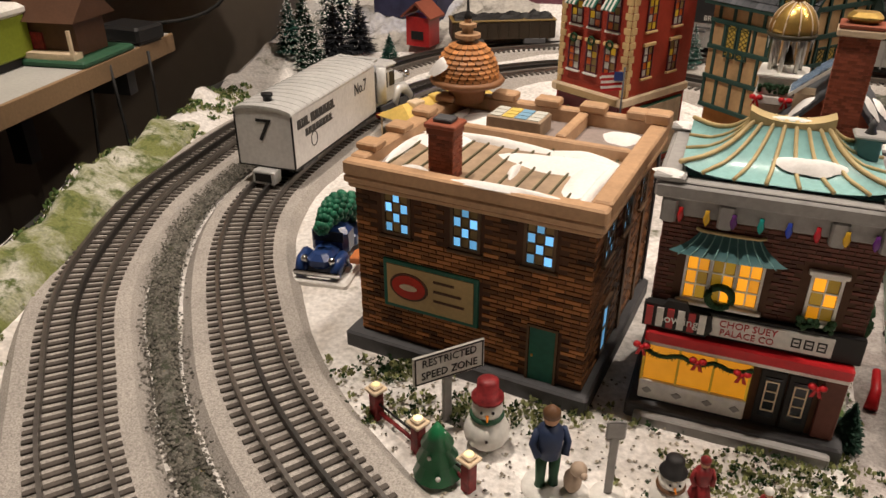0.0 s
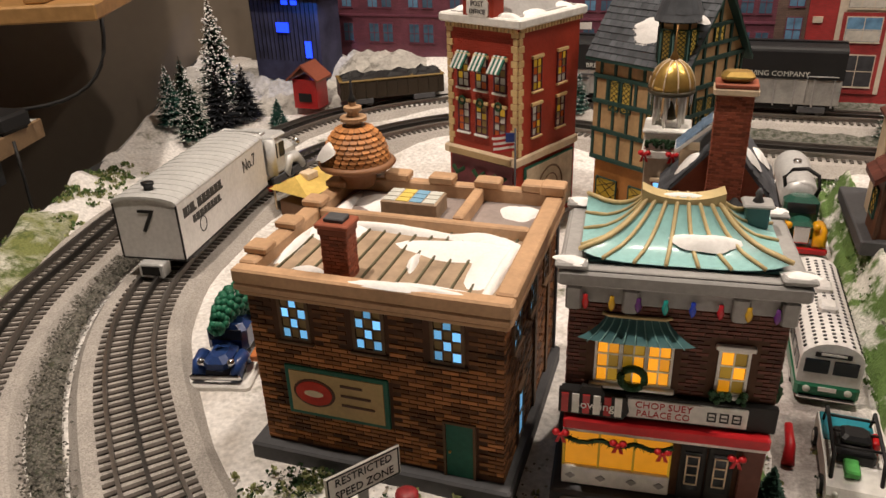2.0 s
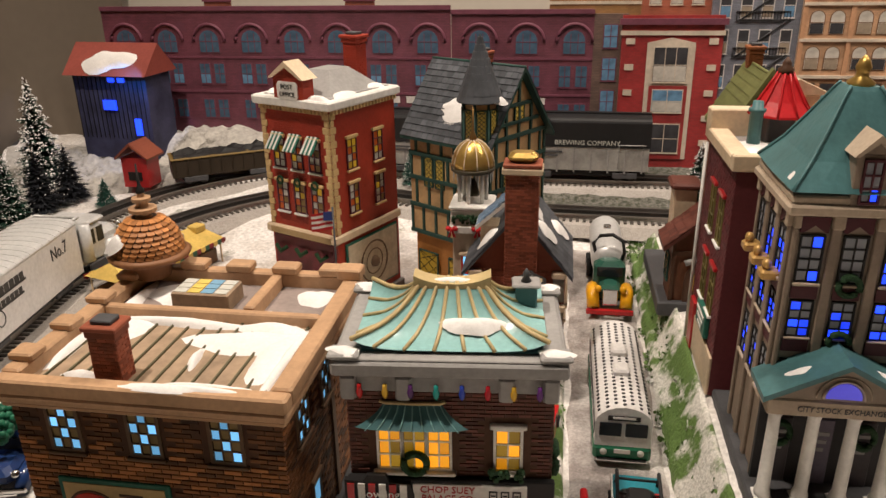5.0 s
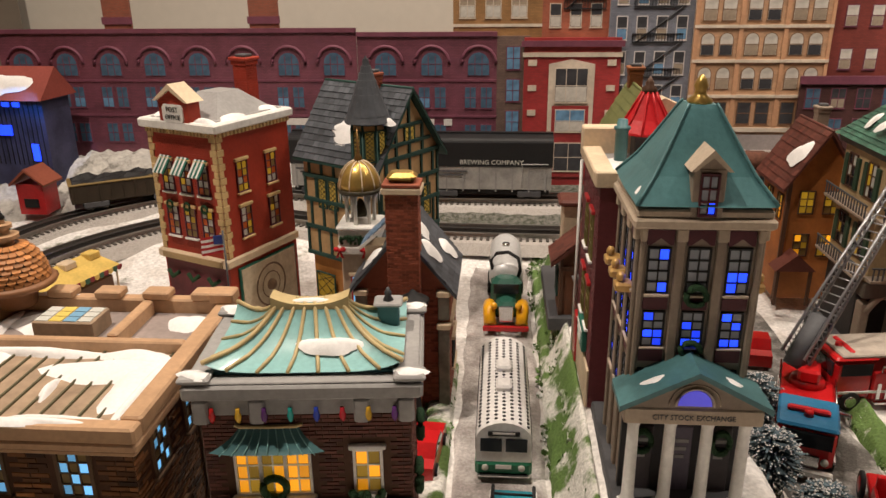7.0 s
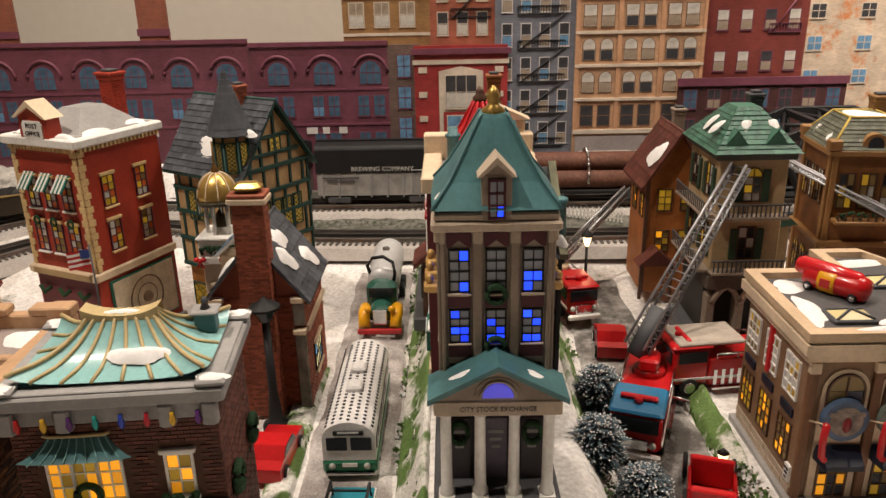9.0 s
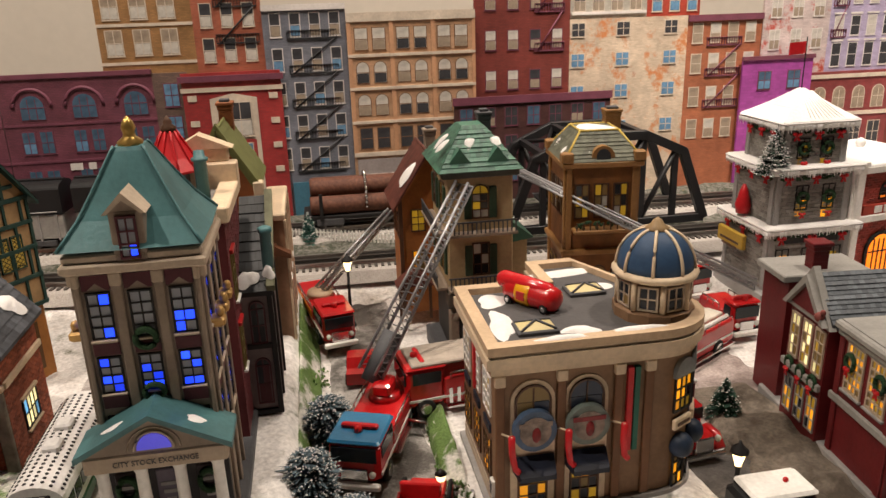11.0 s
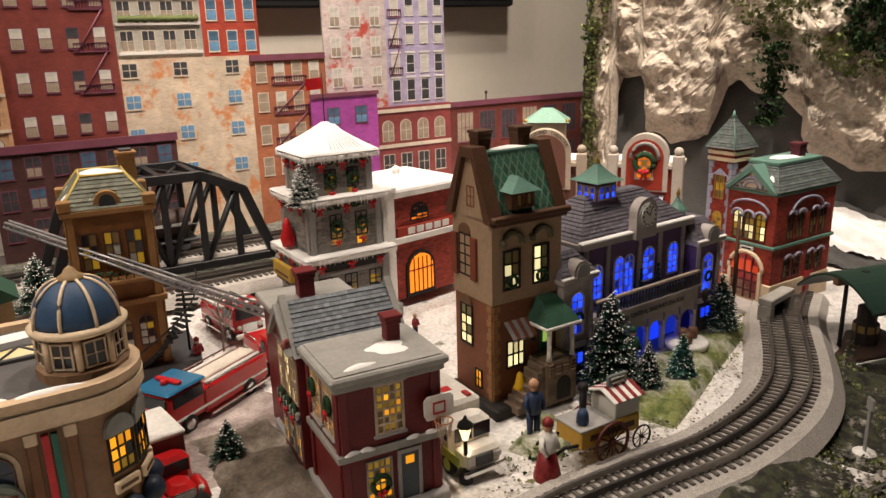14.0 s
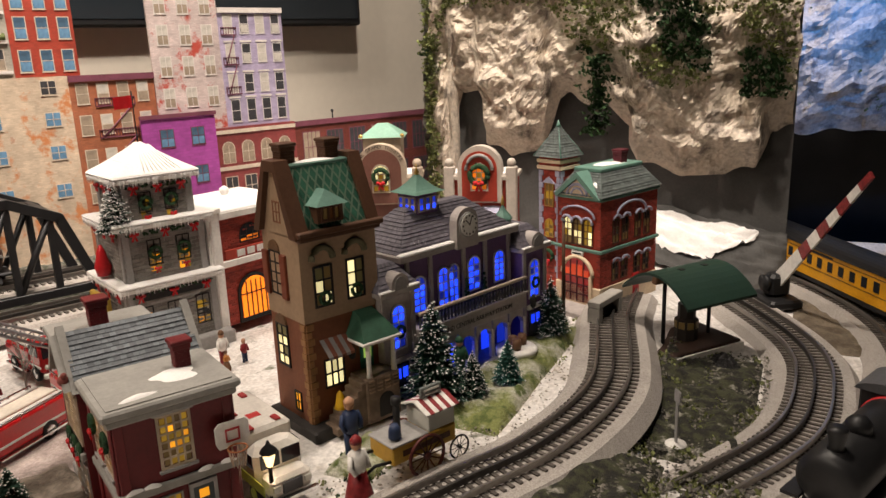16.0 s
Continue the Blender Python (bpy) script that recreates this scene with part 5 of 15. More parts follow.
	part("finial", Geo().lathe([(0.0032, 0.180), (0.0034, 0.183), (0.0018, 0.186), (0.0012, 0.188), (0.0006, 0.206)], tx, ty, 10), mat("finial_bronze", (0.22, 0.12, 0.04), 0.4, 0.6), dome)
	g = Geo()
	for a in range(16):
		an = a * 2 * pi / 16
		g.lathe([(0.0002, 0.1475 + 0.003 * (a % 3)), (0.0009, 0.157)], tx + 0.0165 * cos(an), ty + 0.0165 * sin(an), 5)
	part("icicle_fringe", g, mat("icicle", (0.75, 0.78, 0.8), 0.2, grain=None), dome)["kind"] = "stuff"
	tw.scale = (1, 1, 1.05)
	return h


church()


def lattice_window(parent, F, x, z, w, h, glow=None):
	fr = part("window", Geo(F).box(x, x + w, -0.0008, 0.0002, z, z + h), glow or mat("leaded_glow", (0.30, 0.20, 0.05), 0.3, glow=((0.6, 0.38, 0.06), 0.25)), parent, "leaded window")
	g = Geo(F)
	n = 4
	s = w / 2.0
	k = int(h / s) + 1
	for i in range(-1, k):
		for sgn in (1, -1):
			pts = []
			for e in (0.0, 1.0):
				xx = x + (w * e if sgn > 0 else w * (1 - e))
				pts.append((xx, -0.0012, min(z + h, max(z, z + s * (i + 2 * e * 0.9)))))
			g.tube(pts, 0.00035, 4)
	part("lead_came", g, ink, fr)["kind"] = "stuff"
	part("window_frame", Geo(F).box(x - 0.001, x, -0.0018, 0, z - 0.001, z + h + 0.001).box(x + w, x + w + 0.001, -0.0018, 0, z - 0.001, z + h + 0.001).box(x, x + w, -0.0018, 0, z - 0.001, z).box(x, x + w, -0.0018, 0, z + h, z + h + 0.001), half_timber, fr)
	return fr


def tudor_house():
	w, d = 0.086, 0.098
	h = thing("tudor_house", (0.310, 0.746, 0), 34, "half-timbered ochre house with a slate roof and pointed turret", "house")
	F = faces(w, d)
	part("wall", Geo().box(-w / 2, w / 2, -d / 2, d / 2, 0.07, 0.176).slab([(-w / 2, 0.176), (w / 2, 0.176), (0, 0.232)], -d / 2 + 0.0002, d / 2), plaster_ochre, h, "ochre plaster infill")
	part("ground_storey", Geo().box(-w / 2 + 0.003, w / 2 - 0.003, -d / 2 + 0.003, d / 2 - 0.003, -0.004, 0.07), mat("shop_orange", (0.36, 0.15, 0.04), 0.6, stain=(40, 0.3)), h, "orange ground storey")
	for k, ww in (("f", w), ("l", d), ("r", d)):
		for z in (0.070, 0.098, 0.126, 0.150, 0.173):
			part("timber", Geo(F[k]).box(-0.001, ww + 0.001, -0.0018, 0.0002, z, z + 0.0042, 0.0004), half_timber, h)
		n = 6 if k == "f" else 7
		for i in range(n):
			x = ww * i / (n - 1)
			for z0, z1, o in ((0.074, 0.098, 0), (0.102, 0.126, 0.5), (0.130, 0.150, 0), (0.154, 0.173, 0.5)):
				xx = min(ww - 0.003, max(0, x + o * ww / (n - 1) - 0.0015))
				part("timber", Geo(F[k]).box(xx, xx + 0.003, -0.0015, 0.0002, z0, z1, 0.0003), half_timber, h)
	f = F["f"]
	for z, a in ((0.186, 0.36), (0.202, 0.22)):
		part("timber", Geo(f).box(w / 2 - w * a, w / 2 + w * a, -0.0018, 0.0002, z, z + 0.0035, 0.0004), half_timber, h)
	for x in (0.28, 0.5, 0.72):
		top = 0.176 + 0.056 * (1 - abs(2 * x - 1)) - 0.004
		part("timber", Geo(f).box(w * x - 0.0014, w * x + 0.0014, -0.0016, 0.0002, 0.177, top), half_timber, h)
	lattice_window(h, f, w / 2 - 0.0065, 0.188, 0.013, 0.016)
	for x in (0.020, 0.034, 0.048, 0.062):
		lattice_window(h, f, x, 0.112, 0.0095, 0.030)
	for x in (0.020, 0.034, 0.064, 0.078):
		lattice_window(h, F["l"], x, 0.122, 0.0095, 0.028)
	for x in (0.010, 0.05):
		lattice_window(h, F["l"], x, 0.018, 0.024, 0.034, lit_gold)
	# solid dark slab on the wall, coloured as the shade of an opening
	part("shop_opening", Geo(f).box(0.014, 0.070, -0.001, 0.0, 0.008, 0.056), mat("shop_shade", (0.10, 0.05, 0.02), 0.5), h)
	for x in (0.02, 0.045):
		window(h, f, x, 0.014, 0.018, 0.034, 2, 2, timber_brown, (lit_gold, lit_yellow, pane_tan))
	roof = gable_roof(h, w, d, 0.176, 0.234, 0.007, half_timber, slate, 13, 16)
	snow_patch(h, -0.030, 0.0, 0.197, 0.008, 0.022, 0.004, 71, (1.3, 0))
	snow_patch(h, -0.036, -0.03, 0.188, 0.006, 0.014, 0.004, 72, (1.3, 0))
	# turret at the front left corner
	tx, ty = -w / 2 + 0.004, -d / 2 + 0.014
	t = part("turret", Geo().lathe([(0.010, 0.085), (0.0155, 0.100), (0.0155, 0.210), (0.017, 0.212)], tx, ty, 8, None, False, pi / 8), plaster_ochre, h, "eight-sided corner turret")
	for a in range(8):
		an = a * pi / 4 + pi / 8
		part("turret_post", Geo().tube([(tx + 0.0158 * cos(an), ty + 0.0158 * sin(an), 0.1), (tx + 0.0158 * cos(an), ty + 0.0158 * sin(an), 0.211)], 0.0013, 5), half_timber, t)
		M = T((tx, ty, 0)) @ ROT(a * pi / 4 + pi / 2, 4, "Z") @ T((-0.006, -0.0145, 0))
		lattice_window(t, M, 0.0022, 0.178, 0.0076, 0.026)
	cone = part("spire", Geo().lathe([(0.0205, 0.2105), (0.0150, 0.222), (0.0092, 0.238), (0.0042, 0.254), (0.0006, 0.268)], tx, ty, 16, None, False), slate, t, "pointed slate spire")
	for k in range(9):
		z = 0.2115 + 0.006 * k
		rr = 0.0207 * (1 - k / 9.4) ** 1.05
		part("slate_ring", Geo().lathe([(rr + 0.0006, z), (rr * 0.9, z + 0.0062)], tx, ty, 16, None, False), slate, cone)
	snow_patch(t, tx + 0.004, ty - 0.018, 0.212, 0.008, 0.005, 0.004, 12, (0, 0.7))
	# pub sign
	sg = part("hanging_sign", Geo().box(-w / 2 - 0.030, -w / 2 - 0.012, -d / 2 + 0.002, -d / 2 + 0.004, 0.078, 0.100, 0.0006), mat("sign_orange", (0.55, 0.26, 0.03), 0.5), h, "orange hanging sign")
	part("sign_arm", Geo().tube([(-w / 2 - 0.001, -d / 2 + 0.003, 0.101), (-w / 2 - 0.032, -d / 2 + 0.003, 0.101)], 0.0009), ink, sg)
	chimney(h, -0.004, -0.012, 0.222, 0.246, 0.011, 0.011, 0.0015)
	return h


tudor_house()


def stock_exchange():
	zb = 0.040
	w, d = 0.074, 0.066
	cx, cy, _ = G(0.2265, 0.480 + 0.033)
	h = thing("exchange_house", (cx, cy, 0), YAW, "tall grey stone exchange with blue windows and teal tower roof", "house")
	F = faces(w, d)
	f = F["f"]
	part("wall", Geo().box(-w / 2, w / 2, -d / 2, d / 2, zb, 0.216), grey_stone, h, "taupe stone walls")
	part("plinth", Geo().box(-w / 2 - 0.008, w / 2 + 0.008, -d / 2 - 0.026, d / 2 + 0.12, zb - 0.012, zb + 0.003, 0.0015), dark_grey, h, "dark grey plinth")
	frost = mat("pane_frost", (0.30, 0.32, 0.36), 0.25, grain=None)
	blue = (frost, lit_blue, frost, frost, lit_blue)
	for k, ww, n in (("f", w, 3), ("l", d, 3), ("r", d, 3)):
		for i in range(n):
			xc = ww * (i + 0.5) / n
			for z in (0.135, 0.1755):
				window(h, F[k], xc - 0.0062, z, 0.0124, 0.0255, 2, 4, ink, blue, bar=0.0008, sill=pale_stone, rim=0.001)
				part("spandrel", Geo(F[k]).box(xc - 0.0078, xc + 0.0078, -0.0012, 0, z - 0.0125, z - 0.004), maroon, h)
			window(h, F[k], xc - 0.0062, 0.09, 0.0124, 0.026, 2, 4, ink, blue, bar=0.0008, sill=pale_stone, rim=0.001)
			g = Geo(F[k]).slab([(xc - 0.0082, 0.2035), (xc - 0.0060, 0.2035), (xc, 0.2075), (xc + 0.0060, 0.2035), (xc + 0.0082, 0.2035), (xc + 0.0082, 0.212), (xc - 0.0082, 0.212)], -0.0016, 0)
			part("swag", g, maroon, h)
		for i in range(n + 1):
			x = ww * i / n
			a, b = max(0, x - 0.003), min(ww, x + 0.003)
			part("pier", Geo(F[k]).box(a, b, -0.0026, 0, zb, 0.2135, 0.0006), grey_stone, h)
			part("corbel", Geo(F[k]).box(a - 0.0005, b + 0.0005, -0.0042, 0, 0.206, 0.2135, 0.0006), pale_stone, h)
	for z in (0.1635, 0.123):
		wreath(h, f, w / 2, z + 0.010, 0.0062, False)
	e = 0.006
	part("cornice", Geo().box(-w / 2 - e, w / 2 + e, -d / 2 - e, d / 2 + e, 0.2135, 0.2195, 0.0014), pale_stone, h, "moulded stone cornice")
	part("parapet", Geo().box(-w / 2 - e + 0.002, w / 2 + e - 0.002, -d / 2 - e + 0.002, d / 2 + e - 0.002, 0.2195, 0.224, 0.001), pale_stone, h)
	# teal tower roof: bell-curved and facetted
	n, prof = 8, [(1.0, 0.226), (0.90, 0.2305), (0.72, 0.239), (0.52, 0.2515), (0.36, 0.2655), (0.24, 0.277), (0.20, 0.280)]
	v, fc = [], []
	base = [(-w / 2 - 0.005, -d / 2 - 0.005), (0, -d / 2 - 0.0062), (w / 2 + 0.005, -d / 2 - 0.005), (w / 2 + 0.0062, 0), (w / 2 + 0.005, d / 2 + 0.005), (0, d / 2 + 0.0062), (-w / 2 - 0.005, d / 2 + 0.005), (-w / 2 - 0.0062, 0)]
	for s, z in prof:
		v += [(x * s, y * s, z) for x, y in base]
	for k in range(len(prof) - 1):
		for i in range(n):
			j = (i + 1) % n
			fc.append((k * n + i, k * n + j, k * n + n + j, k * n + n + i))
	fc.append(tuple(range((len(prof) - 1) * n, len(prof) * n)))
	fc.append(tuple(range(n - 1, -1, -1)))
	roof = part("tower_roof", Geo().add(v, fc), teal_dark, h, "teal bell-shaped tower roof")
	for i in (0, 2, 4, 6):
		part("roof_hip", Geo().tube([(base[i][0] * s, base[i][1] * s, z + 0.0005) for s, z in prof], 0.0011, 5), teal_dark, roof)
	part("finial", Geo().lathe([(0.0075, 0.279), (0.008, 0.2815), (0.004, 0.284), (0.0036, 0.2865), (0.0046, 0.289), (0.003, 0.2925), (0.0008, 0.295)], 0, 0, 14), gold_paint, roof, "gilt finial")
	snow_patch(roof, -w / 2 + 0.004, -0.02, 0.2315, 0.006, 0.012, 0.003, 21, (0.45, 0))
	snow_patch(roof, w / 2 - 0.004, -0.02, 0.2315, 0.005, 0.010, 0.003, 22, (-0.45, 0))
	# dormer
	M = T((0, -d / 2 - 0.004, 0))
	dm = part("dormer", Geo(M).box(-0.0098, 0.0098, 0.0, 0.022, 0.219, 0.2455, 0.0006).slab([(-0.0098, 0.2455), (0.0098, 0.2455), (0, 0.2525)], 0.0, 0.022), grey_stone, h, "stone dormer with a pediment")
	part("dormer_coping", Geo(M).slab([(-0.0125, 0.2445), (-0.0098, 0.2445), (0, 0.2515), (0.0098, 0.2445), (0.0125, 0.2445), (0, 0.2555)], -0.003, 0.022), pale_stone, dm)
	window(dm, M @ T((-0.0045, -0.0004, 0)), 0, 0.222, 0.009, 0.020, 2, 3, maroon, (MATS["pane_frost"], lit_blue, MATS["pane_frost"]), bar=0.0009)
	# portico
	py = -d / 2 - 0.018
	pw = 0.0415
	for i in range(4):
		x = -pw + 0.006 + (2 * pw - 0.012) * i / 3
		col = part("column", Geo().lathe([(0.0052, zb + 0.003), (0.0052, zb + 0.006), (0.0042, zb + 0.008), (0.0037, zb + 0.05), (0.0045, zb + 0.052), (0.0050, zb + 0.0545)], x, py, 16), white_paint, h, "white portico column")
		part("column_base", Geo().box(x - 0.006, x + 0.006, py - 0.006, py + 0.006, zb + 0.001, zb + 0.0035, 0.0006), white_paint, col)
	# near-black panel: the shade behind the columns, put into colour
	part("portico_back", Geo().box(-pw + 0.002, pw - 0.002, -d / 2 - 0.003, -d / 2 + 0.001, zb, zb + 0.055), mat("portico_shade", (0.03, 0.028, 0.03), 0.6), h)
	for x in (-0.026, 0.0, 0.026):
		dr = part("door", Geo().box(x - 0.008, x + 0.008, -d / 2 - 0.0045, -d / 2 - 0.002, zb + 0.003, zb + 0.042, 0.0006), mat("door_dark", (0.06, 0.05, 0.055), 0.5) if x else mat("poster_mauve", (0.14, 0.12, 0.16), 0.6), h)
		bars(dr, T((x, -d / 2 - 0.0045, 0)), 0, zb + 0.036, 0.011, 0.014, 3, grey_paint)
		if x:
			wreath(dr, T((x, -d / 2 - 0.004, 0)), 0, zb + 0.034, 0.006, False)
	en = part("entablature", Geo().box(-pw - 0.002, pw + 0.002, py - 0.007, -d / 2, 0.0945, 0.1045, 0.0008), pale_stone, h, "stone entablature with carved name")
	letters(en, T((0, py - 0.0071, 0)), "CITY STOCK EXCHANGE", 0, 0.0993, 0.0046, dark_grey, squash=1.0)
	ped = part("pediment", Geo(T((0, py, 0))).slab([(-pw - 0.002, 0.1045), (pw + 0.002, 0.1045), (0, 0.1265)], -0.006, 0.010), grey_stone, h, "stone pediment with a blue lit fanlight")
	for s in (-1, 1):
		P = [(s * (pw + 0.006), 0.1035), (0, 0.1275), (0, 0.1310), (s * (pw + 0.006), 0.1070)]
		part("pediment_roof", Geo(T((0, py, 0))).slab(P if s < 0 else P[::-1], -0.010, 0.020), teal_dark, ped)
		snow_patch(ped, s * 0.026, py + 0.002, 0.1165, 0.012, 0.006, 0.002, 77 + s, (-s * 0.52, 0))
	half = lambda r: [(r * cos(pi * i / 12), 0.1065 + r * sin(pi * i / 12)) for i in range(13)]
	fan = part("fanlight", Geo(T((0, py, 0))).slab(half(0.0105), -0.0068, -0.005), mat("fan_violet", (0.15, 0.15, 0.6), 0.4, glow=((0.08, 0.07, 0.9), 0.9), grain=None), ped, "glowing violet fanlight")
	part("fan_rim", Geo(T((0, py, 0))).tube([(0.0120 * cos(pi * i / 14), -0.0068, 0.1065 + 0.0120 * sin(pi * i / 14)) for i in range(15)], 0.0009, 5).tube([(0.0160 * cos(pi * i / 14), -0.0064, 0.1065 + 0.0145 * sin(pi * i / 14)) for i in range(15)], 0.0005, 4), pale_stone, fan)
	letters(fan, T((0, py - 0.0069, 0)), "18", 0, 0.1103, 0.0060, ink)
	# long side wing with piers and gilt brackets
	for k in range(3):
		part("gilt_bracket", Geo(F["l"]).box(0.008 + 0.021 * k, 0.018 + 0.021 * k, -0.012, 0, 0.166, 0.1715, 0.0012).ball(0.013 + 0.021 * k, -0.008, 0.174, 0.0032, None, 8, 5), mat("bracket_gilt", (0.50, 0.30, 0.10), 0.4, 0.3), h)
		part("gilt_bracket", Geo(F["r"]).box(0.008 + 0.021 * k, 0.018 + 0.021 * k, -0.010, 0, 0.166, 0.1715, 0.0012).ball(0.013 + 0.021 * k, -0.007, 0.174, 0.0032, None, 8, 5), MATS["bracket_gilt"], h)
	storeys(h, (zb, 0.0945, 0.107, 0.131, 0.135, 0.1755, 0.2195, 0.2555, 0.280), (zb, 0.1015, 0.114, 0.1355, 0.1375, 0.170, 0.2135, 0.2505, 0.268))
	h.scale = (0.86, 1, 1)
	return h


stock_exchange()


def plum_house():
	w, d = 0.077, 0.094
	cx, cy, _ = G(0.2235, 0.573 + d / 2)
	zb = 0.038
	h = thing("plum_house", (cx, cy, 0), YAW, "plum brick town house with red lintels and cream parapet", "house")
	F = faces(w, d)
	part("wall", Geo().box(-w / 2, w / 2, -d / 2, d / 2, zb, 0.205), plum_brick, h)
	bricks(h, F["l"], d, zb + 0.03, 0.203, 0.0055, 0.0024, plum_brick, 0.0004, 0.0004)
	bricks(h, F["r"], d, zb + 0.03, 0.203, 0.0055, 0.0024, plum_brick, 0.0004, 0.0004)
	for k in "lr":
		for x in (0.030, 0.060) if k == "l" else (0.012,):
			for z in (0.092, 0.145):
				window(h, F[k], x, z, 0.0125, 0.032, 2, 3, mat("sash_olive", (0.20, 0.17, 0.05), 0.5), (pane_dark, pane_tan, pane_dark), head=red_paint, sill=snow, rim=0.0013)
		if k == "r":
			continue
		part("shop_base", Geo(F[k]).box(0, d, -0.002, 0, zb, zb + 0.030, 0.0005), cream, h)
		sg = part("shop_sign", Geo(F[k]).box(0.040, 0.074, -0.004, 0, 0.072, 0.090, 0.0006), green_paint, h, "green shop sign")
		bars(sg, F[k] @ T((0, -0.0042, 0)), 0.057, 0.0885, 0.026, 0.015, 3, white_paint)
		part("door", Geo(F[k]).box(0.010, 0.026, -0.0034, 0, zb, zb + 0.040, 0.0006), red_paint, h, "red side door")
	part("parapet", Geo().box(-w / 2 - 0.004, w / 2 + 0.004, -d / 2 - 0.002, -d / 2 + 0.005, 0.203, 0.214, 0.001).box(-w / 2 - 0.004, -w / 2 + 0.010, -d / 2 + 0.005, d / 2 + 0.003, 0.203, 0.212, 0.001).box(w / 2 - 0.010, w / 2 + 0.004, -d / 2 + 0.005, d / 2 + 0.003, 0.203, 0.212, 0.001).box(-w / 2 - 0.004, w / 2 + 0.004, d / 2 - 0.010, d / 2 + 0.004, 0.203, 0.226, 0.001), cream, h, "cream stone parapet with snow")
	part("roof_deck", Geo().box(-w / 2 + 0.008, w / 2 - 0.008, -d / 2 + 0.004, d / 2 - 0.008, 0.204, 0.2065), grey_paint, h)
	part("roof_gable", Geo().box(0.000, w / 2 - 0.002, d / 2 - 0.004, d / 2 + 0.008, 0.226, 0.236, 0.001).slab([(-0.004, 0.236), (w / 2 + 0.002, 0.236), (0.016, 0.247)], d / 2 - 0.006, d / 2 + 0.010), cream, h)
	snow_patch(h, -0.02, 0.0, 0.2065, 0.020, 0.02, 0.004, 15)
	lantern = part("roof_lantern", Geo().box(-0.0085, 0.0095, d / 2 - 0.034, d / 2 - 0.016, 0.2065, 0.235, 0.001), dark_grey, h, "dark stair lantern under a red canopy")
	part("red_canopy", Geo().lathe([(0.0213, 0.226), (0.021, 0.2275), (0.0148, 0.236), (0.0086, 0.247), (0.005, 0.254)], 0.0005, d / 2 - 0.025, 10, None, False), bow_red, lantern, "pleated red canopy roof")
	for a in range(10):
		an = 2 * pi * a / 10
		part("canopy_fold", Geo().tube([(0.0005 + 0.82 * r * cos(an), d / 2 - 0.025 + 0.82 * r * sin(an), z - 0.010) for r, z in ((0.0262, 0.2365), (0.0182, 0.2465), (0.0107, 0.2575), (0.0062, 0.2645))], 0.0009, 5), bow_red, lantern)
	part("canopy_finial", Geo().lathe([(0.005, 0.2535), (0.0055, 0.257), (0.003, 0.259), (0.0032, 0.261), (0.0006, 0.265)], 0.0005, d / 2 - 0.025, 12), brown_paint, lantern)
	for x, z in ((0.022, 0.236), (-0.02, 0.232)):
		part("roof_pipe", Geo().lathe([(0.0045, 0.206), (0.0045, z), (0.0058, z), (0.0058, z + 0.002), (0.004, z + 0.002), (0.0035, z + 0.007)], x, 0.0, 12), teal_dark, h, "dark teal roof pipe")
	part("downpipe", Geo(F["l"]).tube([(0.004, -0.003, zb), (0.004, -0.003, 0.2)], 0.0014), white_paint, h)
	# lower wing at the side, with a steep dark roof between olive verges
	x0, x1, y0, y1, ze, zr = w / 2, w / 2 + 0.021, -d / 2 + 0.040, d / 2 + 0.020, 0.140, 0.192
	mauve = mat("wing_mauve", (0.17, 0.13, 0.13), 0.6, stain=(45, 0.3))
	wg = part("side_wing", Geo().box(x0, x1, y0, y1, zb, ze).add([(x1, y0, ze), (x1, y1, ze), (x1, y1, zr)], [(0, 1, 2)]), mauve, h, "grey-mauve side wing with black timbers")
	for z in (zb, 0.093, ze - 0.005):
		part("timber", Geo().box(x0 + 0.001, x1 + 0.002, y0 - 0.002, y0 + 0.001, z, z + 0.004, 0.0004), ink, wg)
	for y in (y0, y0 + 0.030, y1 - 0.004):
		part("timber", Geo().box(x1 - 0.002, x1 + 0.0018, y - 0.0024, y + 0.0016, zb, ze, 0.0004), ink, wg)
	WF = T((x0, y0, 0))
	for zw, hw in ((0.098, 0.032), (zb + 0.010, 0.036)):
		window(wg, WF, 0.006, zw, 0.0095, hw, 2, 2, maroon, (pane_dark, maroon, pane_dark), arch=True, rim=0.0012)
	shingle_slope(wg, (x0, y0 - 0.006, ze), (x1 + 0.003, y0 - 0.006, ze), (x1 + 0.003, y1, zr), (x0, y1, zr), 10, 5, mat("wing_slate", (0.022, 0.024, 0.026), 0.5, island=0.4))
	part("wing_roof", Geo().add([(x0, y0 - 0.006, ze - 0.003), (x1 + 0.003, y0 - 0.006, ze - 0.003), (x1 + 0.003, y1, zr - 0.003), (x0, y1, zr - 0.003), (x0, y0 - 0.006, ze), (x1 + 0.003, y0 - 0.006, ze), (x1 + 0.003, y1, zr), (x0, y1, zr)], [(4, 5, 6, 7), (3, 2, 1, 0), (0, 1, 5, 4), (1, 2, 6, 5)]), ink, wg)
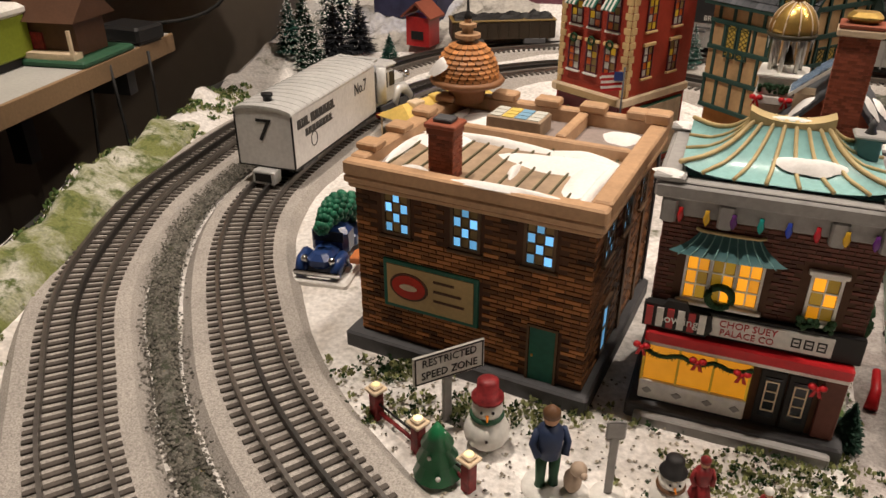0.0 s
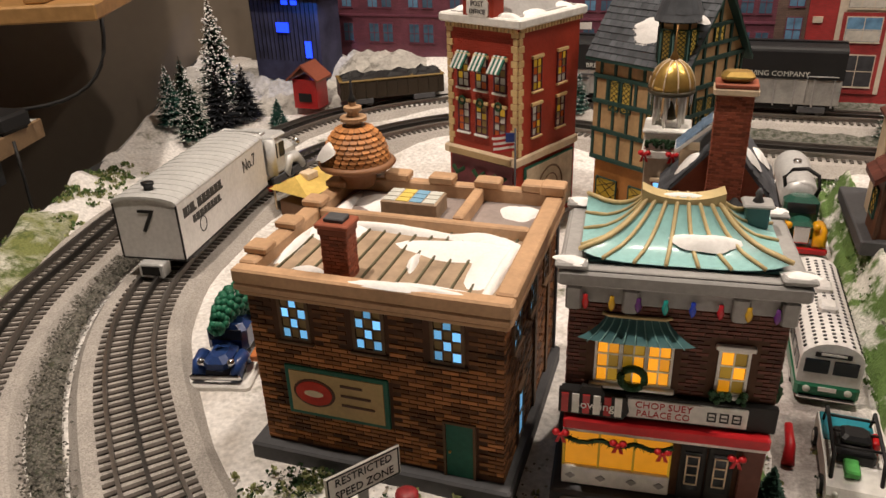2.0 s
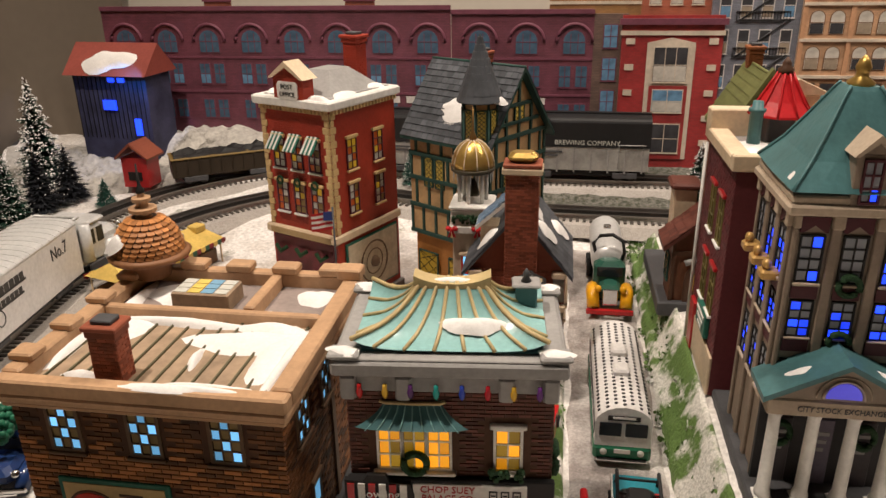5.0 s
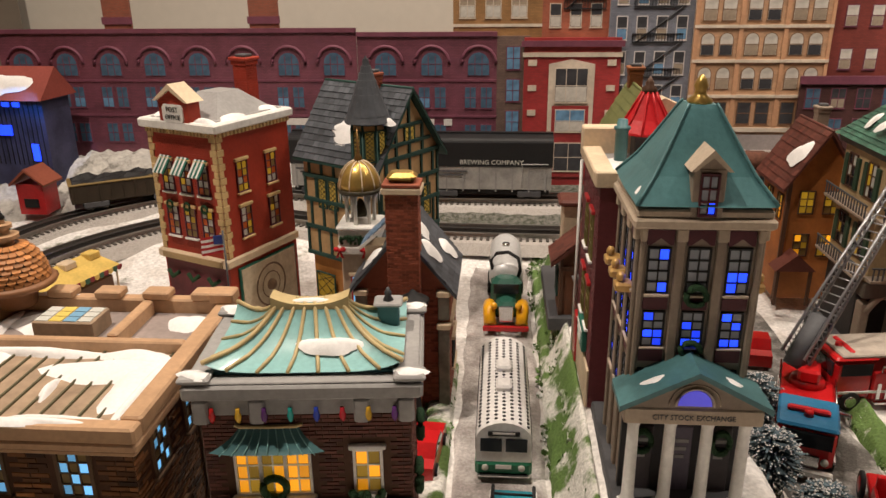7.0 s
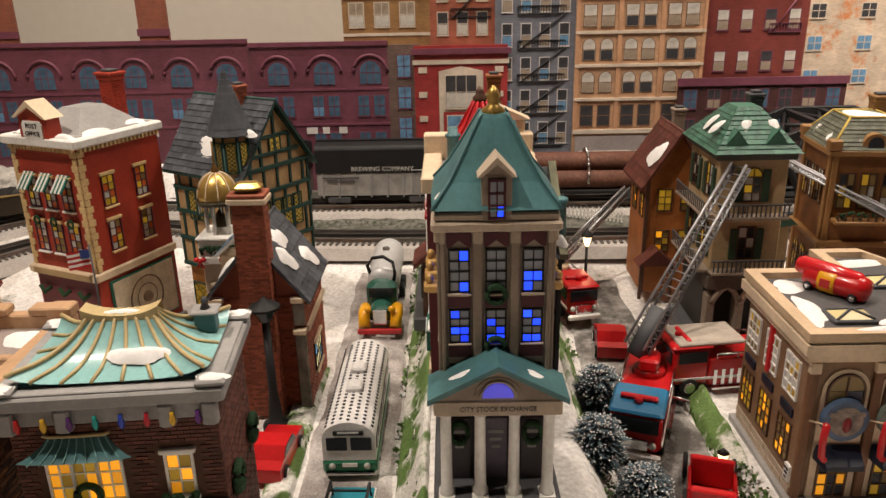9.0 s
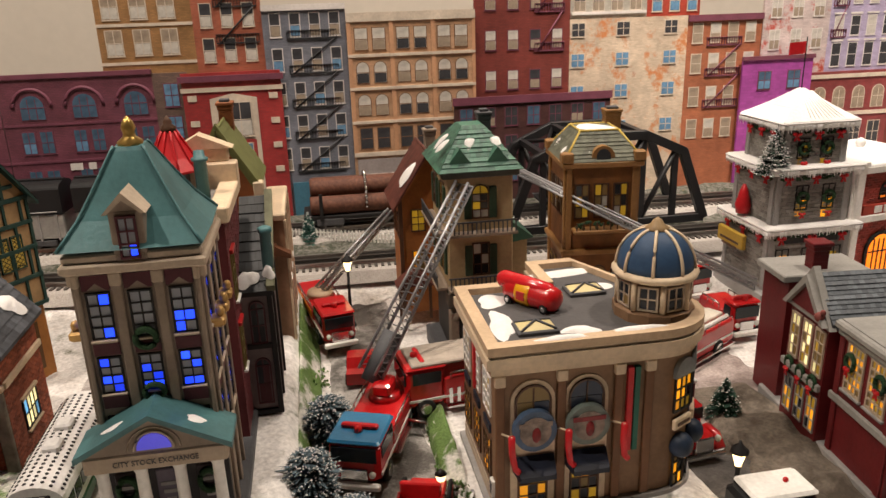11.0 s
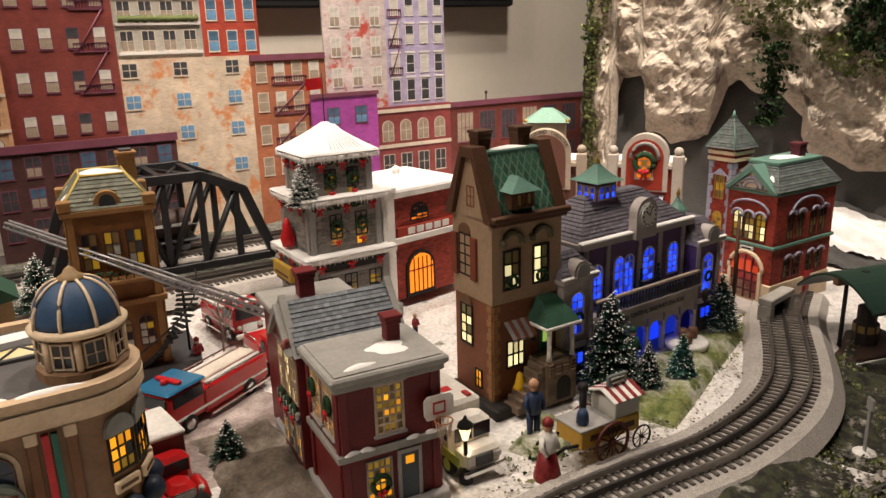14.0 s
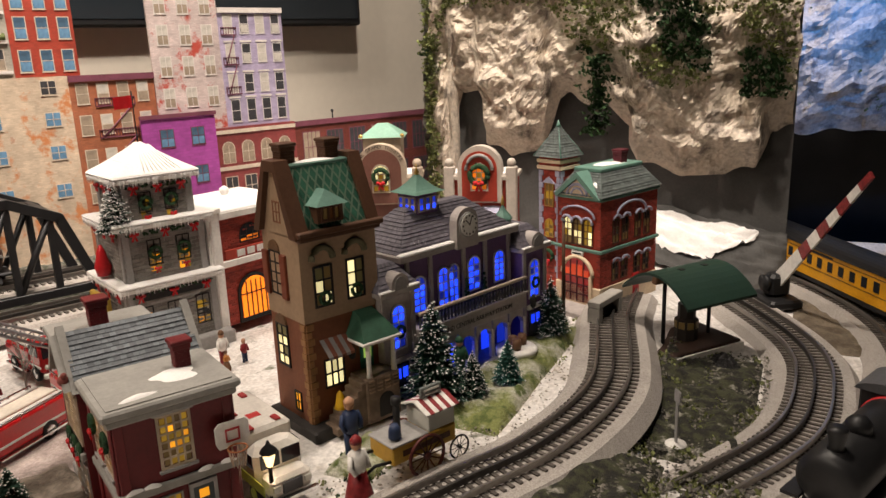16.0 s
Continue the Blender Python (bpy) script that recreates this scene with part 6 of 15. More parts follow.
	part("verge", Geo().add([(x1 - 0.001, y0 - 0.008, ze + 0.001), (x1 + 0.005, y0 - 0.008, ze + 0.001), (x1 + 0.005, y1, zr + 0.001), (x1 - 0.001, y1, zr + 0.001), (x1 - 0.001, y0 - 0.008, ze + 0.005), (x1 + 0.005, y0 - 0.008, ze + 0.005), (x1 + 0.005, y1, zr + 0.005), (x1 - 0.001, y1, zr + 0.005)], [(4, 5, 6, 7), (3, 2, 1, 0), (0, 1, 5, 4), (1, 2, 6, 5), (3, 0, 4, 7)]), mat("verge_olive", (0.13, 0.13, 0.07), 0.6, stain=(60, 0.3)), wg, "olive roof verge")
	pot = part("wing_pot", Geo().lathe([(0.0042, 0.148), (0.0040, 0.180), (0.0052, 0.181), (0.0052, 0.184), (0.003, 0.185)], x1 + 0.001, y0 + 0.008, 12), teal_dark, wg, "dark pot on the verge")
	snow_patch(wg, x0 + 0.006, y0 + 0.002, ze + 0.0075, 0.008, 0.006, 0.004, 91, (0, 0.75))
	snow_patch(wg, x1 + 0.001, y0 + 0.001, ze + 0.012, 0.004, 0.005, 0.004, 92, (0, 0.75))
	return h


plum_house()


def beam_cottage():
	zb = 0.030
	h = thing("beamed_cottage", G(0.215, 0.775, 0.010), YAW, "brown beamed inn with a steep tiled porch and olive roof", "house")
	w, d = 0.056, 0.09
	F = faces(w, d)
	M = T((0.028, 0.02, 0))
	part("wall", Geo(M).box(-w / 2, w / 2, -d / 2, d / 2, zb, 0.176).slab([(-w / 2, 0.176), (w / 2, 0.176), (0, 0.222)], -d / 2, d / 2), rust_wall, h, "rust-brown plaster wall")
	roof = gable_roof(h, w, d, 0.176, 0.223, 0.004, olive_roof, olive_roof, 8, 12, shift=(0.028, 0.02))
	part("gable_coping", Geo(M).slab([(-w / 2 - 0.006, 0.168), (-w / 2, 0.171), (0, 0.223), (w / 2, 0.171), (w / 2 + 0.006, 0.168), (w / 2 + 0.003, 0.180), (0, 0.232), (-w / 2 - 0.003, 0.180)], -d / 2 - 0.004, -d / 2 + 0.004), olive_roof, h, "olive gable coping")
	part("kneeler", Geo(M).box(w / 2 - 0.002, w / 2 + 0.007, -d / 2 - 0.006, -d / 2 + 0.005, 0.166, 0.180, 0.001), cream, h)
	chimney(h, 0.030, 0.05, 0.19, 0.238, 0.012, 0.012, 0.002, rust_wall)
	for z in (0.10, 0.135):
		lattice_window(h, M @ F["f"], 0.018, z, 0.016, 0.022, pane_tan)
		lattice_window(h, M @ F["l"], 0.05, z, 0.016, 0.022, pane_tan)
	# low front wing
	pw, pd = 0.046, 0.034
	P = T((-0.018, -0.038, 0))
	PF = {k: P @ m for k, m in faces(pw, pd).items()}
	part("wing_wall", Geo(P).box(-pw / 2, pw / 2, -pd / 2, pd / 2, zb, 0.088).slab([(-pw / 2, 0.088), (pw / 2, 0.088), (pw / 2, 0.128)], -pd / 2, pd / 2), timber_brown, h, "timbered front wing")
	part("wing_roof", Geo(P).slab([(-pw / 2 - 0.008, 0.080), (pw / 2 + 0.002, 0.128), (pw / 2 + 0.002, 0.132), (-pw / 2 - 0.008, 0.084)], -pd / 2 - 0.004, pd / 2 + 0.004), brown_tile, h, "red-brown tiled lean-to roof")
	a = Vector((-0.018 - pw / 2 - 0.008, -0.038, 0.0845))
	shingle_slope(h, (a.x, -0.038 + pd / 2 + 0.004, 0.0845), (a.x, -0.038 - pd / 2 - 0.004, 0.0845), (0.007, -0.038 - pd / 2 - 0.004, 0.1325), (0.007, -0.038 + pd / 2 + 0.004, 0.1325), 9, 8, brown_tile)
	snow_patch(h, -0.008, -0.040, 0.1195, 0.010, 0.010, 0.003, 33, (0.95, 0))
	for x in (0.0, 0.022, 0.043):
		part("timber", Geo(PF["f"]).box(x, x + 0.003, -0.0015, 0, zb, 0.088), brown_paint, h)
	part("timber", Geo(PF["f"]).box(0, pw, -0.0016, 0, 0.076, 0.080), brown_paint, h)
	dr = part("door", Geo(PF["f"]).slab(arch_pts(0.012, 0.033, zb, 0.066), -0.003, 0.0), brown_paint, h, "arched brown door")
	part("door_light", Geo(PF["f"]).slab(arch_pts(0.017, 0.028, zb + 0.014, 0.060), -0.0036, -0.002), lit_gold, dr)
	sb = part("sign_arc", Geo(PF["f"]).tube([(0.011 + 0.0235 * i / 8, -0.004, 0.070 + 0.003 * sin(pi * i / 8)) for i in range(9)], 0.0026, 6), grey_paint, h, "grey name scroll")
	part("downpipe", Geo(PF["f"]).tube([(pw - 0.001, -0.004, zb), (pw - 0.001, -0.004, 0.12)], 0.0022), timber_brown, h)
	lattice_window(h, PF["l"], 0.008, zb + 0.018, 0.016, 0.024, lit_gold)
	part("plinth", Geo().box(-0.050, 0.058, -0.062, 0.068, zb - 0.010, zb + 0.003, 0.001), dark_grey, h)
	# tan wing towards the street
	S = T((0.0665, 0.040, 0))
	SF = {k: S @ m for k, m in faces(0.019, 0.110).items()}
	sw = part("street_wing", Geo(S).box(-0.0095, 0.0095, -0.055, 0.055, zb - 0.02, 0.140), mat("wing_tan", (0.30, 0.17, 0.10), 0.6, stain=(45, 0.3)), h, "tan stucco street wing")
	part("wing_coping", Geo(S).box(-0.0095, 0.0115, -0.058, 0.057, 0.140, 0.146, 0.001), cream, sw)
	part("wing_awning", Geo(S).slab([(-0.009, 0.112), (0.014, 0.106), (0.014, 0.110), (-0.009, 0.124)], -0.066, -0.054), timber_brown, sw, "brown front awning")
	for x in (0.012, 0.045, 0.078):
		window(sw, SF["r"], x, 0.080, 0.014, 0.026, 2, 3, white_paint, (pane_dark, pane_tan, pane_dark), sill=white_paint)
		part("wall_panel", Geo(SF["r"]).box(x - 0.003, x + 0.017, -0.002, 0, zb + 0.002, zb + 0.034, 0.0005), maroon, sw, "dark red wall panel")
	for x in (0.0, 0.033, 0.066, 0.104):
		part("pilaster", Geo(SF["r"]).box(x, x + 0.006, -0.0025, 0, zb - 0.01, 0.139, 0.0005), cream, sw)
	# small dormer block with red diamonds
	part("bay", Geo().box(-0.036, -0.016, -0.004, 0.020, zb, 0.120, 0.001), cream, h, "cream side bay")
	part("bay_roof", Geo().box(-0.040, -0.012, -0.008, 0.024, 0.120, 0.126, 0.002), brown_tile, h)
	return h


beam_cottage()


def ristorante():
	zb = 0.014
	w, d = 0.060, 0.080
	h = thing("ristorante_house", G(0.466, 0.760, 0), YAW, "ochre stucco restaurant tower with a green tiled roof and balconies", "house")
	F = faces(w, d)
	f = F["f"]
	part("wall", Geo().box(-w / 2, w / 2, -d / 2, d / 2, 0.078, 0.190, 0.001), ochre_wall, h, "ochre stucco walls")
	# set-back storey coloured near black as the shade inside the arcade
	part("ground_storey", Geo().box(-w / 2 + 0.002, w / 2 - 0.002, -d / 2 + 0.016, d / 2, zb, 0.078), mat("arcade_shade", (0.04, 0.036, 0.034), 0.6), h)
	for x in (0.0, 0.027, w - 0.008):
		part("arcade_pier", Geo(f).box(x, x + 0.008, -0.002, 0.010, zb, 0.060, 0.0008), grey_stone, h)
	for x0, x1 in ((0.004, 0.031), (0.031, w - 0.004)):
		pts = [(x0 + (x1 - x0) * i / 10, -0.001, 0.052 + 0.016 * sin(pi * i / 10)) for i in range(11)]
		part("arcade_arch", Geo(f).tube(pts, 0.0032, 6), grey_stone, h)
	part("arcade_top", Geo(f).box(-0.002, w + 0.002, -0.004, 0.012, 0.066, 0.080, 0.001), mat("lintel_dark", (0.09, 0.075, 0.06), 0.6), h)
	sg = part("name_board", Geo(f).tube([(0.031 + 0.025 * i / 8, -0.004, 0.058 + 0.013 * sin(pi * i / 8)) for i in range(9)], 0.0028, 5), cream, h, "arched name board")
	letters(sg, f @ T((0, -0.0072, 0)), "RISTORANTE", 0.0435, 0.0705, 0.0038, ink)
	part("base_slab", Geo().box(-w / 2 - 0.012, w / 2 + 0.012, -d / 2 - 0.012, d / 2, zb - 0.016, zb + 0.002, 0.0015), dark_grey, h)
	sh = mat("shutter_green", (0.03, 0.06, 0.035), 0.5)
	for k, ww in (("f", w), ("l", d)):
		for z in (0.096, 0.150):
			xs = (ww / 2 - 0.007,) if k == "f" else (0.014, 0.052)
			for x in xs:
				window(h, F[k], x, z, 0.014, 0.029, 2, 3, brown_paint, (pane_dark, lit_gold, pane_pale, pane_dark), bar=0.0009, arch=z > 0.12 and k == "f")
				for sx in (x - 0.0078, x + 0.0150):
					part("shutter", Geo(F[k]).box(sx, sx + 0.0068, -0.0022, 0, z - 0.001, z + 0.028, 0.0004), sh, h)
		for z in (0.086, 0.138):
			bl = part("balcony", Geo(F[k]).box(-0.002, ww + 0.002, -0.012, 0.0, z - 0.003, z, 0.0005), grey_stone, h, "iron-railed grey balcony")
			part("rail", Geo(F[k]).box(-0.002, ww + 0.002, -0.0118, -0.0106, z + 0.010, z + 0.0114), dark_grey, bl)
			for i in range(16):
				x = ww * i / 15
				part("baluster", Geo(F[k]).box(x - 0.0006, x + 0.0006, -0.0116, -0.0108, z, z + 0.010), dark_grey, bl)
	part("eave", Geo().box(-w / 2 - 0.005, w / 2 + 0.005, -d / 2 - 0.005, d / 2 + 0.005, 0.187, 0.193, 0.001), mat("eave_dark", (0.10, 0.10, 0.085), 0.6), h)
	roof = hip_roof(h, w, d, 0.193, 0.228, 0.008, green_tile, (0.010, 0.012), green_tile, 10, 12)
	for x in (-0.018, 0.016):
		dm = part("dormer_vent", Geo(T((x, -d / 2 + 0.002, 0))).slab([(-0.010, 0.200), (0.010, 0.200), (0, 0.213)], -0.004, 0.014), green_tile, h, "little triangular roof vent")
	for i, (x, y) in enumerate(((-0.030, -0.020), (-0.026, 0.006), (-0.006, -0.026), (0.018, -0.026))):
		snow_patch(h, x, y, 0.212 if i < 2 else 0.214, 0.006, 0.005, 0.003, 50 + i, (0.9 if i < 2 else 0, 0 if i < 2 else 0.9))
	chimney(h, 0.018, 0.022, 0.20, 0.232, 0.011, 0.011, 0.002, dark_grey)
	# lower side wing
	part("side_wing", Geo().box(w / 2, w / 2 + 0.022, -0.01, 0.035, zb, 0.118), ochre_wall, h)
	part("side_wing_roof", Geo().add([(w / 2, -0.014, 0.140), (w / 2 + 0.028, -0.014, 0.118), (w / 2 + 0.028, 0.040, 0.118), (w / 2, 0.040, 0.140), (w / 2, -0.014, 0.114), (w / 2, 0.040, 0.114)], [(0, 1, 2, 3), (0, 4, 1), (3, 2, 5), (4, 5, 2, 1)]), green_tile, h)
	return h


ristorante()


def brown_inn():
	"""The orange and brown gabled inn between the exchange and the ristorante."""
	zb = 0.012
	w, d = 0.060, 0.070
	h = thing("orange_inn", G(0.437, 0.875, 0), YAW, "orange-walled inn with a steep brown tiled roof", "house")
	F = faces(w, d)
	part("wall", Geo().box(-w / 2, w / 2, -d / 2, d / 2, zb, 0.140).slab([(-w / 2, 0.140), (w / 2, 0.140), (0, 0.185)], -d / 2, d / 2), mat("inn_orange", (0.34, 0.12, 0.03), 0.55, stain=(40, 0.3)), h)
	gable_roof(h, w, d, 0.140, 0.186, 0.008, brown_tile, brown_tile, 9, 12)
	for x in (0.012, 0.036):
		for z in (0.06, 0.105):
			window(h, F["f"], x, z, 0.013, 0.022, 2, 3, brown_paint, (lit_yellow, lit_gold, pane_tan), bar=0.0009)
	for x in (0.015, 0.045):
		window(h, F["l"], x, 0.095, 0.013, 0.024, 2, 3, brown_paint, (lit_yellow, lit_gold, pane_tan), bar=0.0009)
	snow_patch(h, -0.02, -0.02, 0.162, 0.008, 0.016, 0.004, 81, (1.5, 0))
	chimney(h, 0.012, 0.02, 0.17, 0.200, 0.011, 0.011, 0.002, grey_stone)
	for x in (0, w):
		part("corner_timber", Geo(F["f"]).box(x - 0.002, x + 0.002, -0.002, 0.001, zb, 0.14), brown_paint, h)
	part("porch_roof", Geo(F["f"]).slab([(-0.010, 0.050), (0.030, 0.050), (0.010, 0.068)], -0.022, 0.0), brown_tile, h)
	for x in (-0.006, 0.026):
		part("porch_post", Geo(F["f"]).box(x - 0.0015, x + 0.0015, -0.020, -0.017, zb, 0.050), brown_paint, h)
	return h


brown_inn()


def bank_house():
	"""The department store with a round corner under a blue dome."""
	zb = 0.006
	u0, u1, w0, w1 = 0.424, 0.572, 0.497, 0.635
	w, d = u1 - u0, w1 - w0
	h = thing("department_store", G((u0 + u1) / 2, (w0 + w1) / 2, 0), YAW, "tan store with a rounded corner, blue dome and arched windows", "house")
	F = faces(w, d)
	f = F["f"]
	wallm = mat("store_tan", (0.23, 0.135, 0.075), 0.55, stain=(35, 0.2))
	R = 0.034
	zt = 0.118

	def plan(o):
		"""The plan with the front right corner rounded, grown by o."""
		pts = [(-w / 2 - o, -d / 2 - o)]
		cx, cy = w / 2 - R, -d / 2 + R
		pts += [(cx + (R + o) * cos(a), cy + (R + o) * sin(a)) for a in (-pi / 2 + pi * k / 14 * 1.15 for k in range(9))]
		pts += [(w / 2 + o, d / 2 - 0.045), (w / 2 - 0.030, d / 2 - 0.045 + o), (w / 2 - 0.050, d / 2 + o), (-w / 2 + 0.066 - o, d / 2 + o), (-w / 2 + 0.066 - o, d / 2 - 0.040 + o), (-w / 2 - o, d / 2 - 0.040 + o)]
		return pts
	part("wall", Geo().prism(plan(0), zb, zt), wallm, h, "tan and brown stone walls")
	part("plinth", Geo().prism(plan(0.004), zb - 0.012, zb + 0.004), grey_paint, h)
	for o, a, b in ((0.003, zt - 0.006, zt), (0.006, zt, zt + 0.007), (0.004, zt + 0.007, zt + 0.010)):
		part("cornice", Geo().prism(plan(o), a, b), cream, h, "cream cornice moulding")
	part("roof_deck", Geo().prism(plan(-0.004), zt + 0.0085, zt + 0.0105), mat("felt_grey", (0.085, 0.08, 0.08), 0.75, stain=(50, 0.15)), h, "dark grey felt roof")
	o, i = plan(0.0055), plan(-0.003)
	n = len(o)
	v = [(x, y, zt + 0.0095) for x, y in o] + [(x, y, zt + 0.0150) for x, y in o] + [(x, y, zt + 0.0150) for x, y in i] + [(x, y, zt + 0.0095) for x, y in i]
	fc = []
	for k in range(n):
		j = (k + 1) % n
		for r in range(3):
			fc.append((r * n + k, r * n + j, (r + 1) * n + j, (r + 1) * n + k))
	part("parapet", Geo().add(v, fc), mat("parapet_tan", (0.55, 0.40, 0.26), 0.55), h, "pale parapet rim")
	for k, (x, y, rx, ry) in enumerate(((-0.060, -0.032, 0.010, 0.024), (-0.056, 0.010, 0.014, 0.012), (-0.012, -0.052, 0.014, 0.007), (0.01, 0.052, 0.03, 0.008), (0.022, 0.018, 0.016, 0.010))):
		snow_patch(h, x, y, zt + 0.0102, rx, ry, 0.003, 110 + k)
	snow_patch(h, -0.03, -d / 2, zt + 0.0148, 0.022, 0.003, 0.002, 116)
	snow_patch(h, 0.022, -d / 2 + 0.002, zt + 0.0148, 0.018, 0.0035, 0.002, 117)
	for x, y in ((-0.040, -0.044), (0.014, 0.012)):
		sk = part("skylight", Geo().box(x - 0.014, x + 0.014, y - 0.010, y + 0.010, zt + 0.010, zt + 0.0135, 0.0008), dark_grey, h, "framed skylight with yellow glazing")
		g = Geo().add([(x - 0.012, y - 0.008, zt + 0.0135), (x + 0.012, y - 0.008, zt + 0.0135), (x + 0.012, y + 0.008, zt + 0.0135), (x - 0.012, y + 0.008, zt + 0.0135), (x, y, zt + 0.0175)], [(0, 1, 4), (1, 2, 4), (2, 3, 4), (3, 0, 4)])
		part("skylight_glass", g, mat("sky_yellow", (0.62, 0.52, 0.26), 0.3, grain=None), sk)
		for a in ((-0.012, -0.008), (0.012, -0.008), (0.012, 0.008), (-0.012, 0.008)):
			part("glazing_bar", Geo().tube([(x + a[0], y + a[1], zt + 0.0136), (x, y, zt + 0.0178)], 0.0009, 5), dark_grey, sk)
	# front bays with arched windows
	for k, x in enumerate((0.010, 0.046)):
		pn = part("arch_bay", Geo(f).slab(arch_pts(x, x + 0.030, zb + 0.004, zt - 0.012, 12), -0.0012, 0.0002), cream, h, "cream arched bay")
		window(pn, f @ T((0, -0.0014, 0)), x + 0.004, zt - 0.0395, 0.022, 0.0235, 2, 1, brown_paint, (pane_tan, mat("pane_navy", (0.03, 0.045, 0.08), 0.2, grain=None)) if k == 0 else (MATS["pane_navy"],), arch=True)
		rd = [(x + 0.015 + 0.0145 * cos(a * pi / 14), zt - 0.046 + 0.0145 * sin(a * pi / 14)) for a in range(28)]
		med = part("medallion", Geo(f).slab(rd, -0.0075, -0.002), mat("medallion_blue", (0.075, 0.12, 0.20), 0.4, stain=(120, 0.3)) if k == 0 else mat("medallion_green", (0.15, 0.18, 0.16), 0.4, stain=(120, 0.3)), h, "round hanging medallion in blue and red")
		inner = [(x + 0.015 + 0.0105 * cos(a * pi / 10), zt - 0.046 + 0.0105 * sin(a * pi / 10)) for a in range(20)]
		part("medallion_face", Geo(f).slab(inner, -0.0084, -0.006), mat("medallion_pale", (0.22, 0.17, 0.14), 0.45, stain=(160, 0.6)), med)
		part("medallion_figure", Geo(f).ball(x + 0.0155, -0.0070, zt - 0.048, 0.0034, 0.0062, 10, 6), mat("figure_red", (0.20, 0.02, 0.022), 0.45, stain=(200, 0.5)), med)
		part("medallion_ribbon", Geo(f).box(x + 0.004, x + 0.026, -0.0088, -0.0080, zt - 0.042, zt - 0.039), MATS["medallion_pale"] if k == 0 else MATS["figure_red"], med)
		part("canopy", Geo(f).add([(x + 0.001, -0.003, zt - 0.066), (x + 0.029, -0.003, zt - 0.066), (x + 0.027, -0.016, zt - 0.074), (x + 0.003, -0.016, zt - 0.074), (x + 0.003, -0.016, zt - 0.0775), (x + 0.027, -0.016, zt - 0.0775), (x + 0.001, 0, zt - 0.0775), (x + 0.029, 0, zt - 0.0775)], [(3, 2, 1, 0), (4, 5, 2, 3), (6, 4, 3, 0), (5, 7, 1, 2), (6, 7, 5, 4)]), mat("canopy_navy", (0.010, 0.014, 0.028), 0.5, stain=(60, 0.3)), h, "dark navy canopy")
		window(h, f @ T((0, -0.0014, 0)), x + 0.006, zb + 0.006, 0.018, 0.026, 3, 3, brown_paint, (pane_dark, pane_dark, lit_yellow, pane_tan, lit_gold))
	for x in (0.0, 0.041, 0.080, 0.101):
		part("pilaster", Geo(f).box(x, x + 0.006, -0.0028, 0.0002, zb + 0.004, zt - 0.006, 0.0006), mat("pilaster_brown", (0.18, 0.085, 0.04), 0.55), h)
		part("capital", Geo(f).box(x - 0.0006, x + 0.0066, -0.0040, 0.0002, zt - 0.014, zt - 0.006, 0.0006), cream, h)
	part("banner", Geo(f).box(0.0885, 0.0925, -0.003, 0, zt - 0.072, zt - 0.010), bow_red, h, "long red banner")
	part("banner", Geo(f).box(0.0935, 0.0970, -0.003, 0, zt - 0.072, zt - 0.010), green_paint, h, "long green banner")
	for x in (0.004, 0.041, 0.078):
		fp = part("flag_pole", Geo(f).tube([(x, -0.002, zt - 0.048), (x + 0.002, -0.020, zt - 0.040)], 0.0007, 5), cream, h)
		part("furled_flag", Geo(f).tube([(x + 0.002, -0.020, zt - 0.040), (x + 0.003, -0.017, zt - 0.054), (x + 0.006, -0.013, zt - 0.068), (x + 0.0085, -0.013, zt - 0.071)], 0.0023, 7, None, 0.9), bow_red, fp, "furled red flag")
	# rounded corner: lit window, sign, awning
	for a, dy in ((-62, 0), (-28, 0), (8, 0)):
		M = T((w / 2 - R, -d / 2 + R, 0)) @ ROT(radians(a + 90), 4, "Z") @ T((-0.009, -R - 0.0006, 0))
		window(h, M, 0.001, zt - 0.048, 0.016, 0.024, 3, 3, ink, (lit_yellow, pane_dark, lit_gold, lit_yellow), bar=0.0012)
		part("window_hood", Geo(M).slab(arch_pts(-0.001, 0.019, zt - 0.023, zt - 0.010, 8), -0.002, 0.001), mat("hood_grey", (0.24, 0.25, 0.24), 0.5), h)
		part("store_sign", Geo(M).box(0.0, 0.018, -0.003, 0, zt - 0.062, zt - 0.054, 0.0006), cream, h, "cream name board with unreadable writing")
		bars(h, M @ T((0, -0.003, 0)), 0.009, zt - 0.0555, 0.013, 0.005, 1, brown_paint)
		part("awning", Geo(M).ball(0.009, -0.002, zt - 0.076, 0.009, 0.009, 14, 8), mat("awning_navy", (0.018, 0.030, 0.055), 0.5, stain=(60, 0.3)), h, "domed navy awning")
		window(h, M, 0.004, zb + 0.004, 0.010, 0.028, 2, 3, ink, (lit_yellow, pane_dark, pane_tan), bar=0.0012)
	l = F["l"] @ T((0.040, 0, 0))
	for x in (0.006, 0.038, 0.070):
		window(h, l, x, zt - 0.040, 0.018, 0.026, 3, 4, white_paint, (pane_pale, pane_tan, lit_gold))
		window(h, l, x, zb + 0.024, 0.018, 0.028, 3, 4, brown_paint, (lit_gold, lit_yellow, pane_tan))
		part("panel_blue", Geo(l).box(x, x + 0.018, -0.0015, 0, zb + 0.058, zb + 0.064), MATS["canopy_navy"], h)
	part("side_banner", Geo(l).box(0.044, 0.048, -0.003, 0, zt - 0.042, zt - 0.006), bow_red, h)
